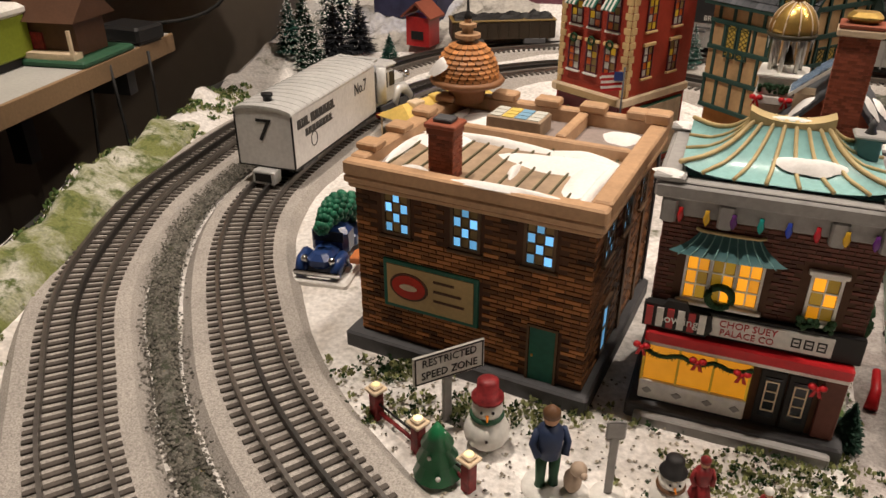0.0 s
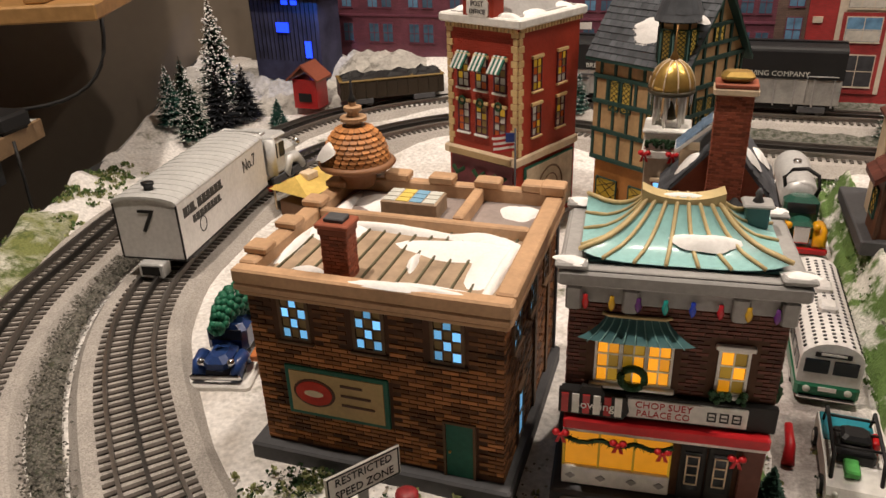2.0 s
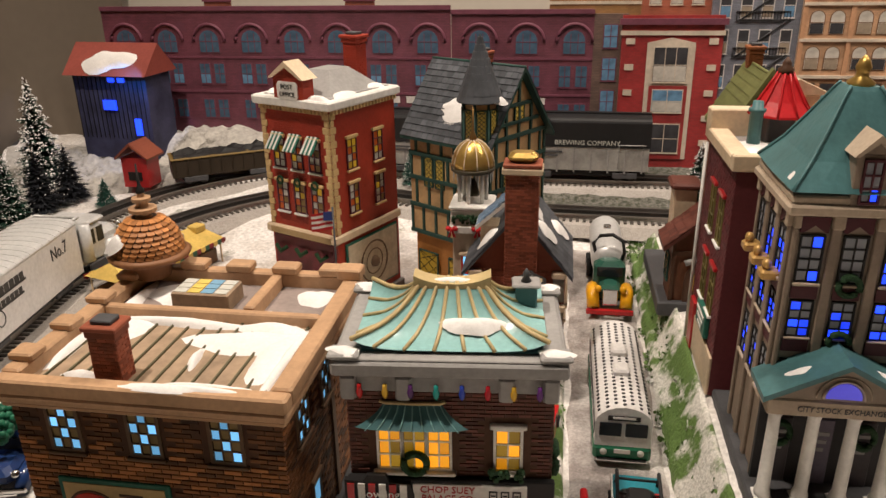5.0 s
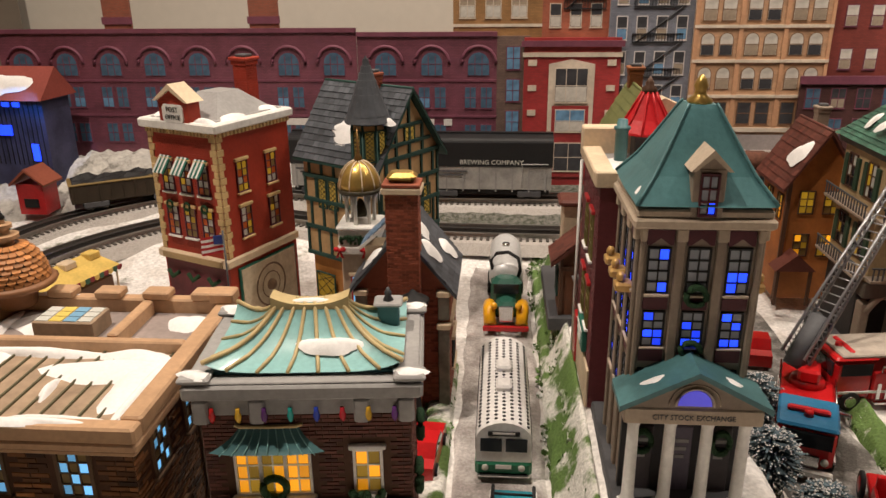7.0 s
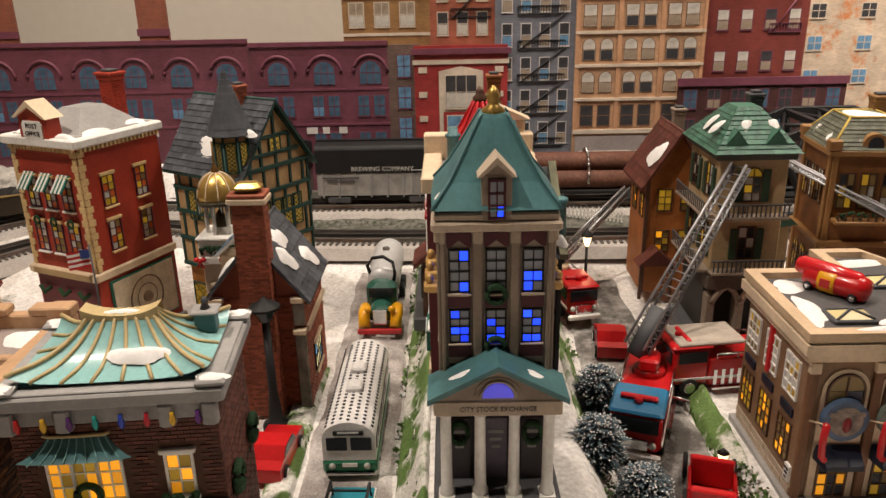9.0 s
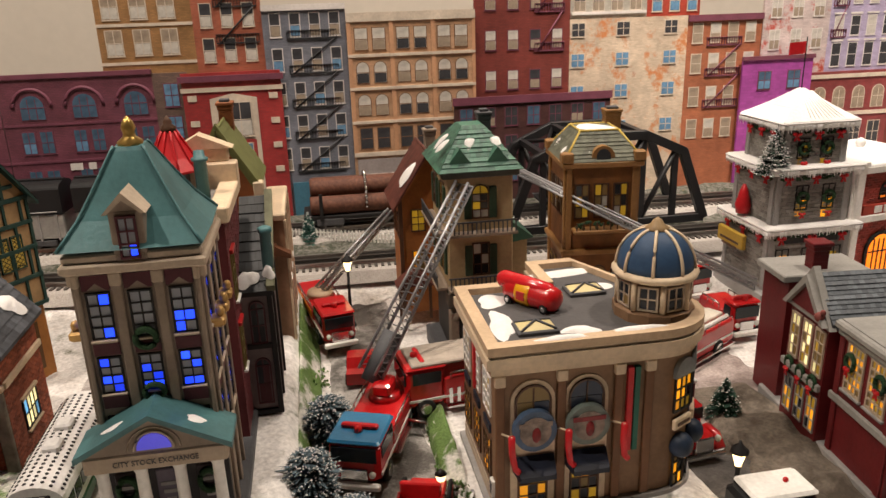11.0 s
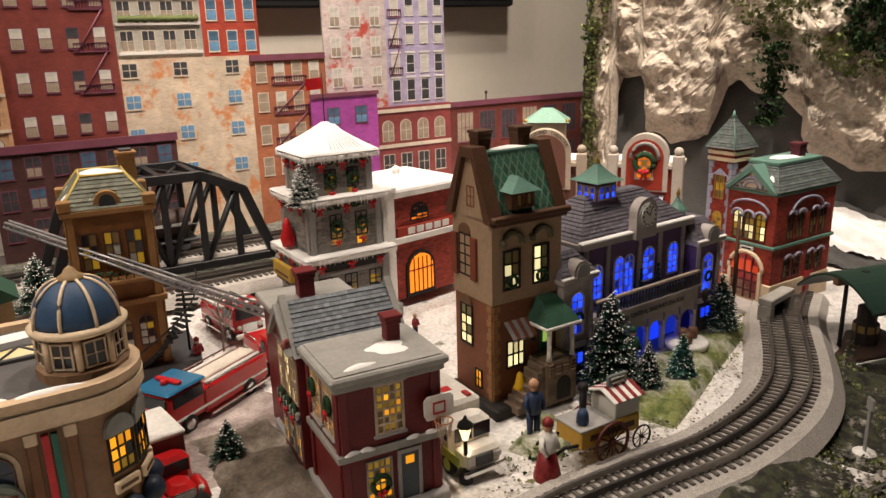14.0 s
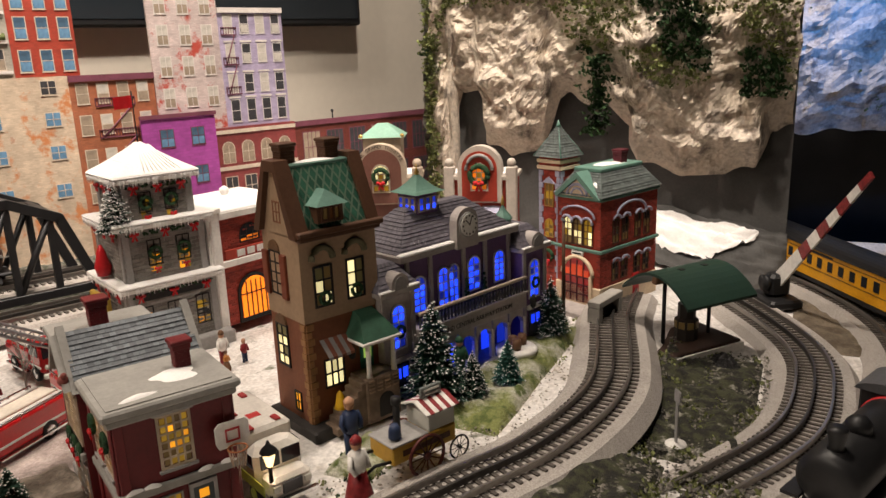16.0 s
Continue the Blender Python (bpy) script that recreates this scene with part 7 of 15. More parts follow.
	bricks(h, l, d - 0.040, zb + 0.004, zb + 0.040, 0.012, 0.006, pale_stone, 0.0006, 0.0005, [(x - 0.003, x + 0.021, zb + 0.020, zb + 0.060) for x in (0.006, 0.038, 0.070)])
	ps = part("wall_notice", Geo(l).box(0.090, 0.097, -0.002, 0, zb + 0.014, zb + 0.026), white_paint, h, "small white notice")
	bars(ps, l @ T((0, -0.002, 0)), 0.0935, zb + 0.025, 0.005, 0.010, 3, ink)
	# cupola with blue dome
	cx, cy = w / 2 - R + 0.007, -d / 2 + R + 0.002
	cu = part("cupola", Geo().lathe([(0.0255, zt + 0.010), (0.0255, zt + 0.018), (0.0215, zt + 0.020), (0.0205, zt + 0.043)], cx, cy, 12, None, False), wallm, h, "round cupola drum")
	for a in range(8):
		an = a * pi / 4 + 0.2
		M = T((cx, cy, 0)) @ ROT(an, 4, "Z") @ T((-0.0055, -0.0212, 0))
		window(cu, M, 0.0005, zt + 0.022, 0.010, 0.017, 2, 2, pale_stone, (pane_dark, pane_tan, pane_dark), bar=0.0009)
		bn = an + pi / 8
		part("cupola_column", Geo().cyl(cx + 0.0228 * sin(bn), cy - 0.0228 * cos(bn), zt + 0.020, zt + 0.043, 0.0019, None, 8), cream, cu)
	part("cupola_cornice", Geo().lathe([(0.0225, zt + 0.042), (0.0262, zt + 0.044), (0.0270, zt + 0.047), (0.0245, zt + 0.049)], cx, cy, 24), cream, cu)
	dome = part("dome", Geo().lathe([(0.0235 * cos(k * 0.17) ** 0.85, zt + 0.0485 + 0.031 * sin(k * 0.17)) for k in range(9)], cx, cy, 28), navy, cu, "slate-blue ribbed dome")
	for a in range(8):
		an = a * pi / 4 + 0.3
		part("dome_rib", Geo().tube([(cx + 0.0240 * cos(k * 0.17) ** 0.85 * cos(an), cy + 0.0240 * cos(k * 0.17) ** 0.85 * sin(an), zt + 0.0487 + 0.0313 * sin(k * 0.17)) for k in range(9)], 0.0011, 5), cream, dome)
	part("finial", Geo().lathe([(0.0072, zt + 0.0775), (0.0074, zt + 0.080), (0.0042, zt + 0.0825), (0.0030, zt + 0.0855), (0.0005, zt + 0.088)], cx, cy, 12), mat("finial_tan", (0.30, 0.20, 0.10), 0.5), dome)
	# the cupola stands low and broad
	cu.matrix_local = T((cx, cy, zt + 0.010)) @ Matrix.Diagonal((1.08, 1.08, 0.87, 1)) @ T((-cx, -cy, -zt - 0.010))
	return h


bank_house()


def amber_house():
	zb = 0.010
	w, d = 0.074, 0.078
	h = thing("amber_house", G(0.614, 0.795 + d / 2, 0), YAW - 6, "amber mansard-roofed house with gilt trim and a balcony", "house")
	F = faces(w, d)
	f = F["f"]
	part("wall", Geo().box(-w / 2, w / 2, -d / 2, d / 2, zb, 0.172), amber_wall, h, "amber-brown walls")
	for z in (0.078, 0.170):
		part("cornice", Geo().box(-w / 2 - 0.005, w / 2 + 0.005, -d / 2 - 0.005, d / 2 + 0.005, z, z + 0.006, 0.001), mat("trim_gilt", (0.30, 0.155, 0.055), 0.45), h)
	for k, ww in (("f", w), ("l", d), ("r", d)):
		for x in (0.010, 0.030, 0.050):
			for z in (0.034, 0.118):
				window(h, F[k], x, z, 0.013, 0.034 if z > 0.1 else 0.030, 2, 3, brown_paint, (pane_dark, lit_gold, pane_pale, pane_tan), bar=0.001, arch=z < 0.1)
		for x in (0.0, ww - 0.006):
			part("pilaster", Geo(F[k]).box(x, x + 0.006, -0.0024, 0, zb, 0.17, 0.0006), MATS["trim_gilt"], h)
	roof = hip_roof(h, w, d, 0.176, 0.204, 0.004, mat("slate_olive", (0.125, 0.13, 0.095), 0.6, island=0.25, stain=(40, 0.3)), (0.020, 0.022), MATS["slate_olive"], 8, 10)
	part("roof_edge", Geo().tube([(x, y, 0.2045) for x, y in ((-0.02, -0.022), (0.02, -0.022), (0.02, 0.022), (-0.02, 0.022), (-0.02, -0.022))], 0.0013, 5), mat("trim_yellow", (0.5, 0.36, 0.08), 0.45), roof)
	for sx, sy in ((-1, -1), (1, -1), (1, 1), (-1, 1)):
		part("roof_hip", Geo().tube([(sx * (w / 2 + 0.004), sy * (d / 2 + 0.004), 0.1765), (sx * 0.02, sy * 0.022, 0.2045)], 0.0013, 5), MATS["trim_yellow"], roof)
		part("corner_post", Geo().box(sx * (w / 2) - 0.006, sx * (w / 2) + 0.006, sy * (d / 2) - 0.006, sy * (d / 2) + 0.006, 0.176, 0.186, 0.001), MATS["trim_gilt"], h)
	part("dormer", Geo(f).slab(arch_pts(w / 2 - 0.012, w / 2 + 0.012, 0.176, 0.192, 8), -0.002, 0.018), MATS["trim_gilt"], h, "round-headed gilt dormer")
	part("dormer_pane", Geo(f).slab(arch_pts(w / 2 - 0.007, w / 2 + 0.007, 0.178, 0.189, 8), -0.003, 0.0), pane_dark, h)
	snow_patch(h, -0.026, -0.022, 0.188, 0.010, 0.010, 0.003, 131, (0.5, 0.5))
	snow_patch(h, -0.028, 0.02, 0.19, 0.008, 0.012, 0.003, 132, (0.8, 0))
	snow_patch(h, 0.0, 0.0, 0.2045, 0.019, 0.020, 0.002, 133)
	snow_patch(h, -0.014, -0.034, 0.184, 0.009, 0.007, 0.004, 134, (0, 0.9))
	snow_patch(h, 0.028, -0.012, 0.189, 0.006, 0.009, 0.003, 135, (-0.8, 0))
	chimney(h, 0.026, 0.026, 0.19, 0.216, 0.016, 0.014, 0.002, MATS["trim_gilt"])
	bl = part("balcony", Geo(f).box(0.006, w - 0.006, -0.016, 0, 0.104, 0.108, 0.0008), MATS["trim_gilt"], h, "balcony with figures and planters")
	for i in range(9):
		part("baluster", Geo(f).box(0.008 + 0.007 * i, 0.0092 + 0.007 * i, -0.015, -0.0138, 0.108, 0.116), brown_paint, bl)
	g = Geo(f)
	rng = random.Random(8)
	for i in range(26):
		g.ball(rng.uniform(0.008, w - 0.008), -0.012, rng.uniform(0.109, 0.116), 0.002, None, 5, 3)
	part("planter", g, wreath_green, bl)
	# curling outside stair
	st = part("stair_newel", Geo().cyl(w / 2 + 0.022, -0.022, zb, 0.092, 0.0014, None, 8), ink, h, "black spiral stair")
	for i in range(18):
		an = -2.6 + i * 0.16
		M = T((w / 2 + 0.002, -0.030, zb + 0.004 + 0.0042 * i)) @ ROT(an, 4, "Z")
		part("tread", Geo(M).box(0.012, 0.034, -0.0028, 0.0028, -0.0006, 0.0006), ink, st)
	part("handrail", Geo().tube([(w / 2 + 0.002 + 0.034 * cos(-2.6 + i * 0.16), -0.030 + 0.034 * sin(-2.6 + i * 0.16), zb + 0.018 + 0.0042 * i) for i in range(18)], 0.0009, 5), ink, st)
	part("plinth", Geo().box(-w / 2 - 0.010, w / 2 + 0.03, -d / 2 - 0.012, d / 2, zb - 0.014, zb + 0.002, 0.001), dark_grey, h)
	return h


amber_house()
# ---- village houses, far blocks ----
grey_log = mat("grey_log", (0.24, 0.225, 0.205), 0.6, island=0.25, stain=(50, 0.25))
school_red = mat("school_red", (0.13, 0.012, 0.014), 0.45, stain=(40, 0.2))
stucco_tan = mat("stucco_tan", (0.34, 0.235, 0.15), 0.7, stain=(30, 0.12))
stucco_rust = mat("stucco_rust", (0.20, 0.075, 0.038), 0.65, stain=(30, 0.15))
violet_wall = mat("violet_wall", (0.13, 0.075, 0.17), 0.55, stain=(30, 0.2))
station_stone = mat("station_stone", (0.40, 0.36, 0.34), 0.55, stain=(40, 0.2))
verdigris = mat("verdigris", (0.11, 0.21, 0.17), 0.45, stain=(40, 0.2))
slate_violet = mat("slate_violet", (0.12, 0.11, 0.13), 0.5, island=0.3)
lilac_trim = mat("lilac_trim", (0.33, 0.32, 0.42), 0.5)
warm_glass = (lit_warm, lit_warm, pane_tan, mat("pane_olive", (0.22, 0.20, 0.08), 0.3, grain=None))


def log_house():
	zb = 0.010
	h = thing("snowy_grey_house", G(0.8615, 0.852, 0), YAW, "tiered grey stone house hung with red bows and heavy snow", "house")

	def tier(w, d, z0, z1, e):
		F = faces(w, d)
		part("wall", Geo().box(-w / 2, w / 2, -d / 2, d / 2, z0, z1), grey_paint, h, "grey stone-clad wall")
		for k in "flr":
			bricks(h, F[k], w if k == "f" else d, z0 + 0.001, z1, 0.010, 0.0042, grey_log, 0.0006, 0.0007)
			for x in (0, (w if k == "f" else d) - 0.007):
				part("corner_board", Geo(F[k]).box(x, x + 0.007, -0.0022, 0, z0, z1, 0.0006), grey_paint, h)
		part("eave", Geo().box(-w / 2 - e, w / 2 + e, -d / 2 - e, d / 2 + e, z1, z1 + 0.005, 0.001), white_paint, h, "white eave board")
		part("snow_load", Geo().box(-w / 2 - e - 0.001, w / 2 + e + 0.001, -d / 2 - e - 0.001, d / 2 + e + 0.001, z1 + 0.005, z1 + 0.0085, 0.0018), snow, h, "thick snow on the eaves")
		g = Geo()
		rng = random.Random(int(z1 * 1e4))
		for i in range(60):
			t = rng.uniform(-0.5, 0.5)
			for x, y in ((t * (w + 2 * e), -d / 2 - e), (-w / 2 - e, t * (d + 2 * e))):
				g.lathe([(0.0002, z1 + 0.003 - rng.uniform(0.002, 0.007)), (0.0008, z1 + 0.005)], x, y, 5)
		part("icicle_fringe", g, snow, h)["kind"] = "stuff"
		for k in "fl":
			ww = w if k == "f" else d
			g = Geo(F[k])
			for i in range(50):
				g.ball(rng.uniform(0.004, ww - 0.004), -0.003, z1 - 0.005 + rng.uniform(-0.002, 0.002), 0.0015, None, 5, 3)
			part("garland", g, wreath_green, h)["kind"] = "stuff"
			for x in (0.012, ww / 2, ww - 0.012):
				bow_knot(h, F[k], x, z1 - 0.006, 0.0036)
		return F, w, d
	F, w, d = tier(0.098, 0.090, zb, 0.078, 0.009)
	part("plinth", Geo().box(-w / 2 - 0.012, w / 2 + 0.012, -d / 2 - 0.014, d / 2, zb - 0.016, zb + 0.002, 0.001), grey_paint, h)
	for x in (0.010, 0.042, 0.074):
		window(h, F["f"], x, 0.026, 0.014, 0.032, 2, 3, ink, (lit_yellow, lit_gold, pane_dark), bar=0.001)
	nb = part("name_board", Geo(F["f"]).box(0.016, 0.082, -0.004, 0, 0.066, 0.074, 0.0006), ink, h, "dark carved name board")
	bars(nb, F["f"] @ T((0, -0.004, 0)), 0.049, 0.0735, 0.055, 0.007, 1, grey_paint)
	yb = part("shop_board", Geo(F["l"]).box(0.006, 0.060, -0.014, -0.008, 0.050, 0.068, 0.001), mat("board_yellow", (0.42, 0.27, 0.04), 0.5), h, "yellow shop board")
	bars(yb, F["l"] @ T((0, -0.014, 0)), 0.033, 0.066, 0.04, 0.014, 2, brown_paint)
	F, w, d = tier(0.090, 0.080, 0.0865, 0.144, 0.010)
	for x in (0.026, 0.058):
		window(h, F["f"], x, 0.103, 0.013, 0.026, 2, 2, ink, (lit_yellow, lit_gold), bar=0.001)
		wreath(h, F["f"], x + 0.0065, 0.116, 0.0062)
	part("santa_panel", Geo(F["l"]).lathe([(0.007, 0.090), (0.009, 0.100), (0.006, 0.110), (0.005, 0.116), (0.0015, 0.124)], 0.035, -0.009, 12), bow_red, h, "red Santa ornament")
	F, w, d = tier(0.076, 0.070, 0.1525, 0.192, 0.008)
	for x in (0.018, 0.046):
		window(h, F["f"], x, 0.160, 0.012, 0.020, 2, 2, ink, (lit_gold, pane_dark), bar=0.001)
		wreath(h, F["f"], x + 0.006, 0.170, 0.0060)
	g = Geo()
	s = []
	for k in range(5):
		q = k / 4
		s.append([(x * (0.042 * (1 - q) + 0.003), y * (0.040 * (1 - q) + 0.003), 0.2005 + 0.030 * q - 0.006 * q * (1 - q)) for x, y in ((-1, -1), (1, -1), (1, 1), (-1, 1))])
	for k in range(4):
		for i in range(4):
			j = (i + 1) % 4
			g.add([s[k][i], s[k][j], s[k + 1][j], s[k + 1][i]], [(0, 1, 2, 3)])
	g.add(s[4], [(0, 1, 2, 3)])
	rf = part("peak_roof", g, snow, h, "snow-covered tent roof")
	part("roof_dormer", Geo(T((-0.026, -0.01, 0))).slab([(-0.010, 0.2), (0.010, 0.2), (0, 0.214)], -0.012, 0.02), snow, rf)
	for i in range(9):
		x = -0.012 + 0.005 * i
		part("snow_rib", Geo().tube([(x, -0.041, 0.2018), (x * 0.3, -0.006, 0.2285)], 0.0009, 5), snow, rf)
	pl = part("flag_pole", Geo().cyl(0.0, 0.0, 0.229, 0.285, 0.0007, None, 6), ink, h)
	part("flag", Geo().grid(lambda u, v: (-0.020 * u, -0.002 * sin(u * 6), 0.282 - 0.013 * v - 0.002 * u), 8, 2), bow_red, pl, "small red and white flag")
	storeys(h, (zb, 0.0865, 0.129, 0.1525, 0.2), (zb, 0.077, 0.115, 0.139, 0.199))
	return h


log_house()


def brick_station():
	w, d = 0.125, 0.115
	zb = 0.008
	h = thing("red_engine_house", (1.235, 0.432, 0), -14, "red brick engine house with white piers and snowy roof", "house")
	F = faces(w, d)
	part("wall", Geo().box(-w / 2, w / 2, -d / 2, d / 2, zb, 0.142), wall_red, h, "red brick walls")
	for k in "fl":
		ww = w if k == "f" else d
		bricks(h, F[k], ww, zb + 0.004, 0.138, 0.007, 0.0028, brick_red, 0.0005, 0.0005)
		for x in (-0.003, ww - 0.009):
			p = part("pier", Geo(F[k]).box(x, x + 0.012, -0.006, 0.002, zb, 0.146, 0.0012), white_paint, h, "white corner pier")
			part("pier_cap", Geo(F[k]).box(x - 0.002, x + 0.014, -0.008, 0.004, 0.146, 0.152, 0.001), white_paint, p)
		for z in (0.080, 0.137):
			part("band", Geo(F[k]).box(-0.004, ww + 0.004, -0.005, 0, z, z + 0.008, 0.0008), white_paint, h)
		part("lettered_band", Geo(F[k]).box(0.014, ww - 0.014, -0.003, 0, 0.088, 0.100, 0.0006), wall_red, h)
		for i in range(5):
			part("writing_bar", Geo(F[k]).box(0.030 + i * 0.014, 0.0405 + i * 0.014, -0.0042, -0.002, 0.090, 0.098), white_paint, h)
	dr = part("arched_door", Geo(F["f"]).slab(arch_pts(0.026, 0.072, zb, 0.066, 12), -0.003, 0), ink, h, "arched opening glowing orange")
	part("door_glow", Geo(F["f"]).slab(arch_pts(0.030, 0.068, zb + 0.006, 0.062, 12), -0.004, -0.002), lit_orange, dr)
	for i in range(5):
		part("door_bar", Geo(F["f"]).box(0.036 + 0.007 * i, 0.0372 + 0.007 * i, -0.005, -0.003, zb + 0.006, 0.058), ink, dr)
	part("door_rail", Geo(F["f"]).box(0.030, 0.068, -0.005, -0.003, 0.042, 0.0435), ink, dr)
	window(h, F["f"], 0.038, 0.106, 0.026, 0.020, 3, 2, ink, (lit_orange, pane_dark, lit_gold), arch=True)
	sgn = part("sign_letters", Geo(F["l"]).box(0.02, 0.075, -0.003, 0, 0.108, 0.126, 0.0006), wall_red, h)
	for i, x in enumerate((0.024, 0.036, 0.048, 0.060)):
		part("writing_bar", Geo(F["l"]).box(x, x + 0.008, -0.005, -0.002, 0.111, 0.123), white_paint, sgn)
	window(h, F["l"], 0.030, 0.024, 0.04, 0.045, 3, 2, ink, (pane_dark, pane_tan, pane_dark))
	part("snow_roof", Geo().box(-w / 2 - 0.004, w / 2 + 0.004, -d / 2 - 0.004, d / 2 + 0.004, 0.143, 0.1475, 0.0015), snow, h, "flat roof under thick snow")
	snow_patch(h, 0, 0, 0.1472, 0.05, 0.045, 0.006, 140)
	part("roof_ball", Geo().lathe([(0.008, 0.150), (0.004, 0.153), (0.006, 0.157), (0.0055, 0.161), (0.001, 0.164)], 0.0, 0.0, 14), snow, h, "snowy roof ball")
	return h


brick_station()


def school():
	zb = 0.0
	u0, u1 = 0.679, 0.761
	w = u1 - u0
	h = thing("red_schoolhouse", (0.8559, 0.1667, 0), -28.2, "dark red schoolhouse with grey slate roof and yellow windows", "house")
	w0, w1, w2 = -0.0385, 0.0385, 0.1585
	c = (w0 + w1) / 2
	M = T((0, c, 0))
	d = w1 - w0
	F = {k: M @ m for k, m in faces(w, d).items()}
	f = F["f"]
	part("wall", Geo(M).box(-w / 2, w / 2, -d / 2, d / 2, zb, 0.103), school_red, h, "dark red walls")
	part("plinth", Geo().box(-w / 2 - 0.004, w / 2 + 0.004, w0 - 0.010, w2, zb - 0.006, 0.006, 0.001), grey_paint, h)
	part("cornice", Geo(M).box(-w / 2 - 0.004, w / 2 + 0.004, -d / 2 - 0.004, d / 2, 0.100, 0.105, 0.001).box(-w / 2 - 0.007, w / 2 + 0.007, -d / 2 - 0.007, d / 2 + 0.002, 0.105, 0.111, 0.0015), mat("school_grey", (0.28, 0.27, 0.25), 0.55, stain=(40, 0.15)), h, "grey stone cornice")
	part("roof_deck", Geo(M).box(-w / 2 - 0.002, w / 2 + 0.002, -d / 2 - 0.002, d / 2, 0.1105, 0.1118), MATS["school_grey"], h)
	snow_patch(h, 0.012, c - 0.006, 0.1117, 0.020, 0.014, 0.0018, 151)
	snow_patch(h, -0.02, c - 0.03, 0.1117, 0.014, 0.005, 0.0018, 152)
	chimney(h, 0.022, c + 0.010, 0.111, 0.1285, 0.011, 0.011, 0.0025, school_red, False)
	for k, ww in (("f", w), ("l", d), ("r", d)):
		xs = (0.030,) if k == "f" else (0.014, 0.045)
		for x in xs:
			window(h, F[k], x, 0.063, 0.020, 0.034, 4, 6, pale_stone, (lit_yellow, lit_gold, pane_tan, lit_gold), bar=0.0014, sill=grey_paint, head=grey_paint, rim=0.002)
		part("belt", Geo(F[k]).box(-0.003, ww + 0.003, -0.0035, 0, 0.0475, 0.0535, 0.0008), MATS["school_grey"], h)
		for x in (0.0, ww - 0.007):
			part("quoin_strip", Geo(F[k]).box(x, x + 0.007, -0.0018, 0, 0.006, 0.1, 0.0006), school_red, h)
	window(h, f, 0.020, 0.012, 0.019, 0.030, 4, 5, grey_paint, (lit_yellow, lit_gold, pane_tan), bar=0.0012, sill=grey_paint)
	wreath(h, f, 0.0295, 0.024, 0.0068)
	dr = part("door", Geo(f).box(0.047, 0.062, -0.002, 0, 0.006, 0.043, 0.0005), mat("door_slate", (0.06, 0.075, 0.085), 0.5), h, "slate-blue door")
	part("door_frame", Geo(f).box(0.0445, 0.047, -0.003, 0, 0.006, 0.046).box(0.062, 0.0645, -0.003, 0, 0.006, 0.046).box(0.047, 0.062, -0.003, 0, 0.043, 0.046), grey_paint, dr)
	part("door_light", Geo(f).box(0.051, 0.058, -0.0026, -0.001, 0.034, 0.040), lit_yellow, dr)
	for i, (x, z) in enumerate(((0.008, 0.050), (0.020, 0.050), (0.058, 0.050), (0.074, 0.050), (0.016, 0.0), (0.066, 0.0))):
		if z:
			snow_patch(h, x - w / 2, w0 - 0.002, 0.0535, 0.006, 0.003, 0.002, 160 + i)
	# basketball board
	bb = part("backboard", Geo(f).slab([(0.067, 0.066), (0.088, 0.066), (0.090, 0.070), (0.090, 0.081), (0.087, 0.084), (0.068, 0.084), (0.065, 0.081), (0.065, 0.070)], -0.010, -0.008), white_paint, h, "white basketball board with a red square")
	part("target_square", Geo(f).box(0.072, 0.0732, -0.0108, -0.0098, 0.070, 0.079).box(0.0815, 0.0827, -0.0108, -0.0098, 0.070, 0.079).box(0.072, 0.0827, -0.0108, -0.0098, 0.078, 0.0792).box(0.072, 0.0827, -0.0108, -0.0098, 0.070, 0.0712), red_paint, bb)
	part("hoop", Geo(f).tube([(0.0775 + 0.007 * cos(a * pi / 8), -0.018 + 0.007 * sin(a * pi / 8), 0.0675) for a in range(17)], 0.0006, 5), mat("hoop_orange", (0.4, 0.14, 0.05), 0.5), bb)
	g = Geo(f)
	for a in range(10):
		a0, a1 = a * pi / 5, (a + 0.5) * pi / 5
		g.tube([(0.0775 + 0.007 * cos(a0), -0.018 + 0.007 * sin(a0), 0.0675), (0.0775 + 0.0048 * cos(a1), -0.018 + 0.0048 * sin(a1), 0.055)], 0.0003, 4)
		g.tube([(0.0775 + 0.007 * cos(a0), -0.018 + 0.007 * sin(a0), 0.0675), (0.0775 + 0.0048 * cos(a0 - 0.3), -0.018 + 0.0048 * sin(a0 - 0.3), 0.055)], 0.0003, 4)
	part("net", g, mat("net_tan", (0.45, 0.33, 0.25), 0.7), bb)
	# slate-roofed main hall behind, ridge running along the board
	N = T((0, (w1 + w2) / 2 - 0.02, 0))
	dd = 0.062
	hw = w + 0.012
	part("hall_wall", Geo(N).box(-hw / 2, hw / 2, -dd / 2, dd / 2, zb, 0.104), school_red, h, "dark red hall walls")
	FN = {k: N @ m for k, m in faces(hw, dd).items()}
	for s, y0, y1 in ((-1, -dd / 2 - 0.004, 0.0), (1, dd / 2 + 0.004, 0.0)):
		yc = (w1 + w2) / 2 - 0.02
		pts = [(-hw / 2, yc + y0, 0.104), (hw / 2, yc + y0, 0.104), (hw / 2, yc, 0.134), (-hw / 2, yc, 0.134)]
		g = Geo().add(pts + [(x, y, z - 0.004) for x, y, z in pts], [(0, 1, 2, 3), (7, 6, 5, 4), (0, 4, 5, 1), (1, 5, 6, 2), (3, 7, 4, 0)] if s < 0 else [(3, 2, 1, 0), (4, 5, 6, 7), (1, 5, 4, 0), (2, 6, 5, 1), (0, 4, 7, 3)])
		part("hall_roof", g, slate, h, "grey slate roof slope")
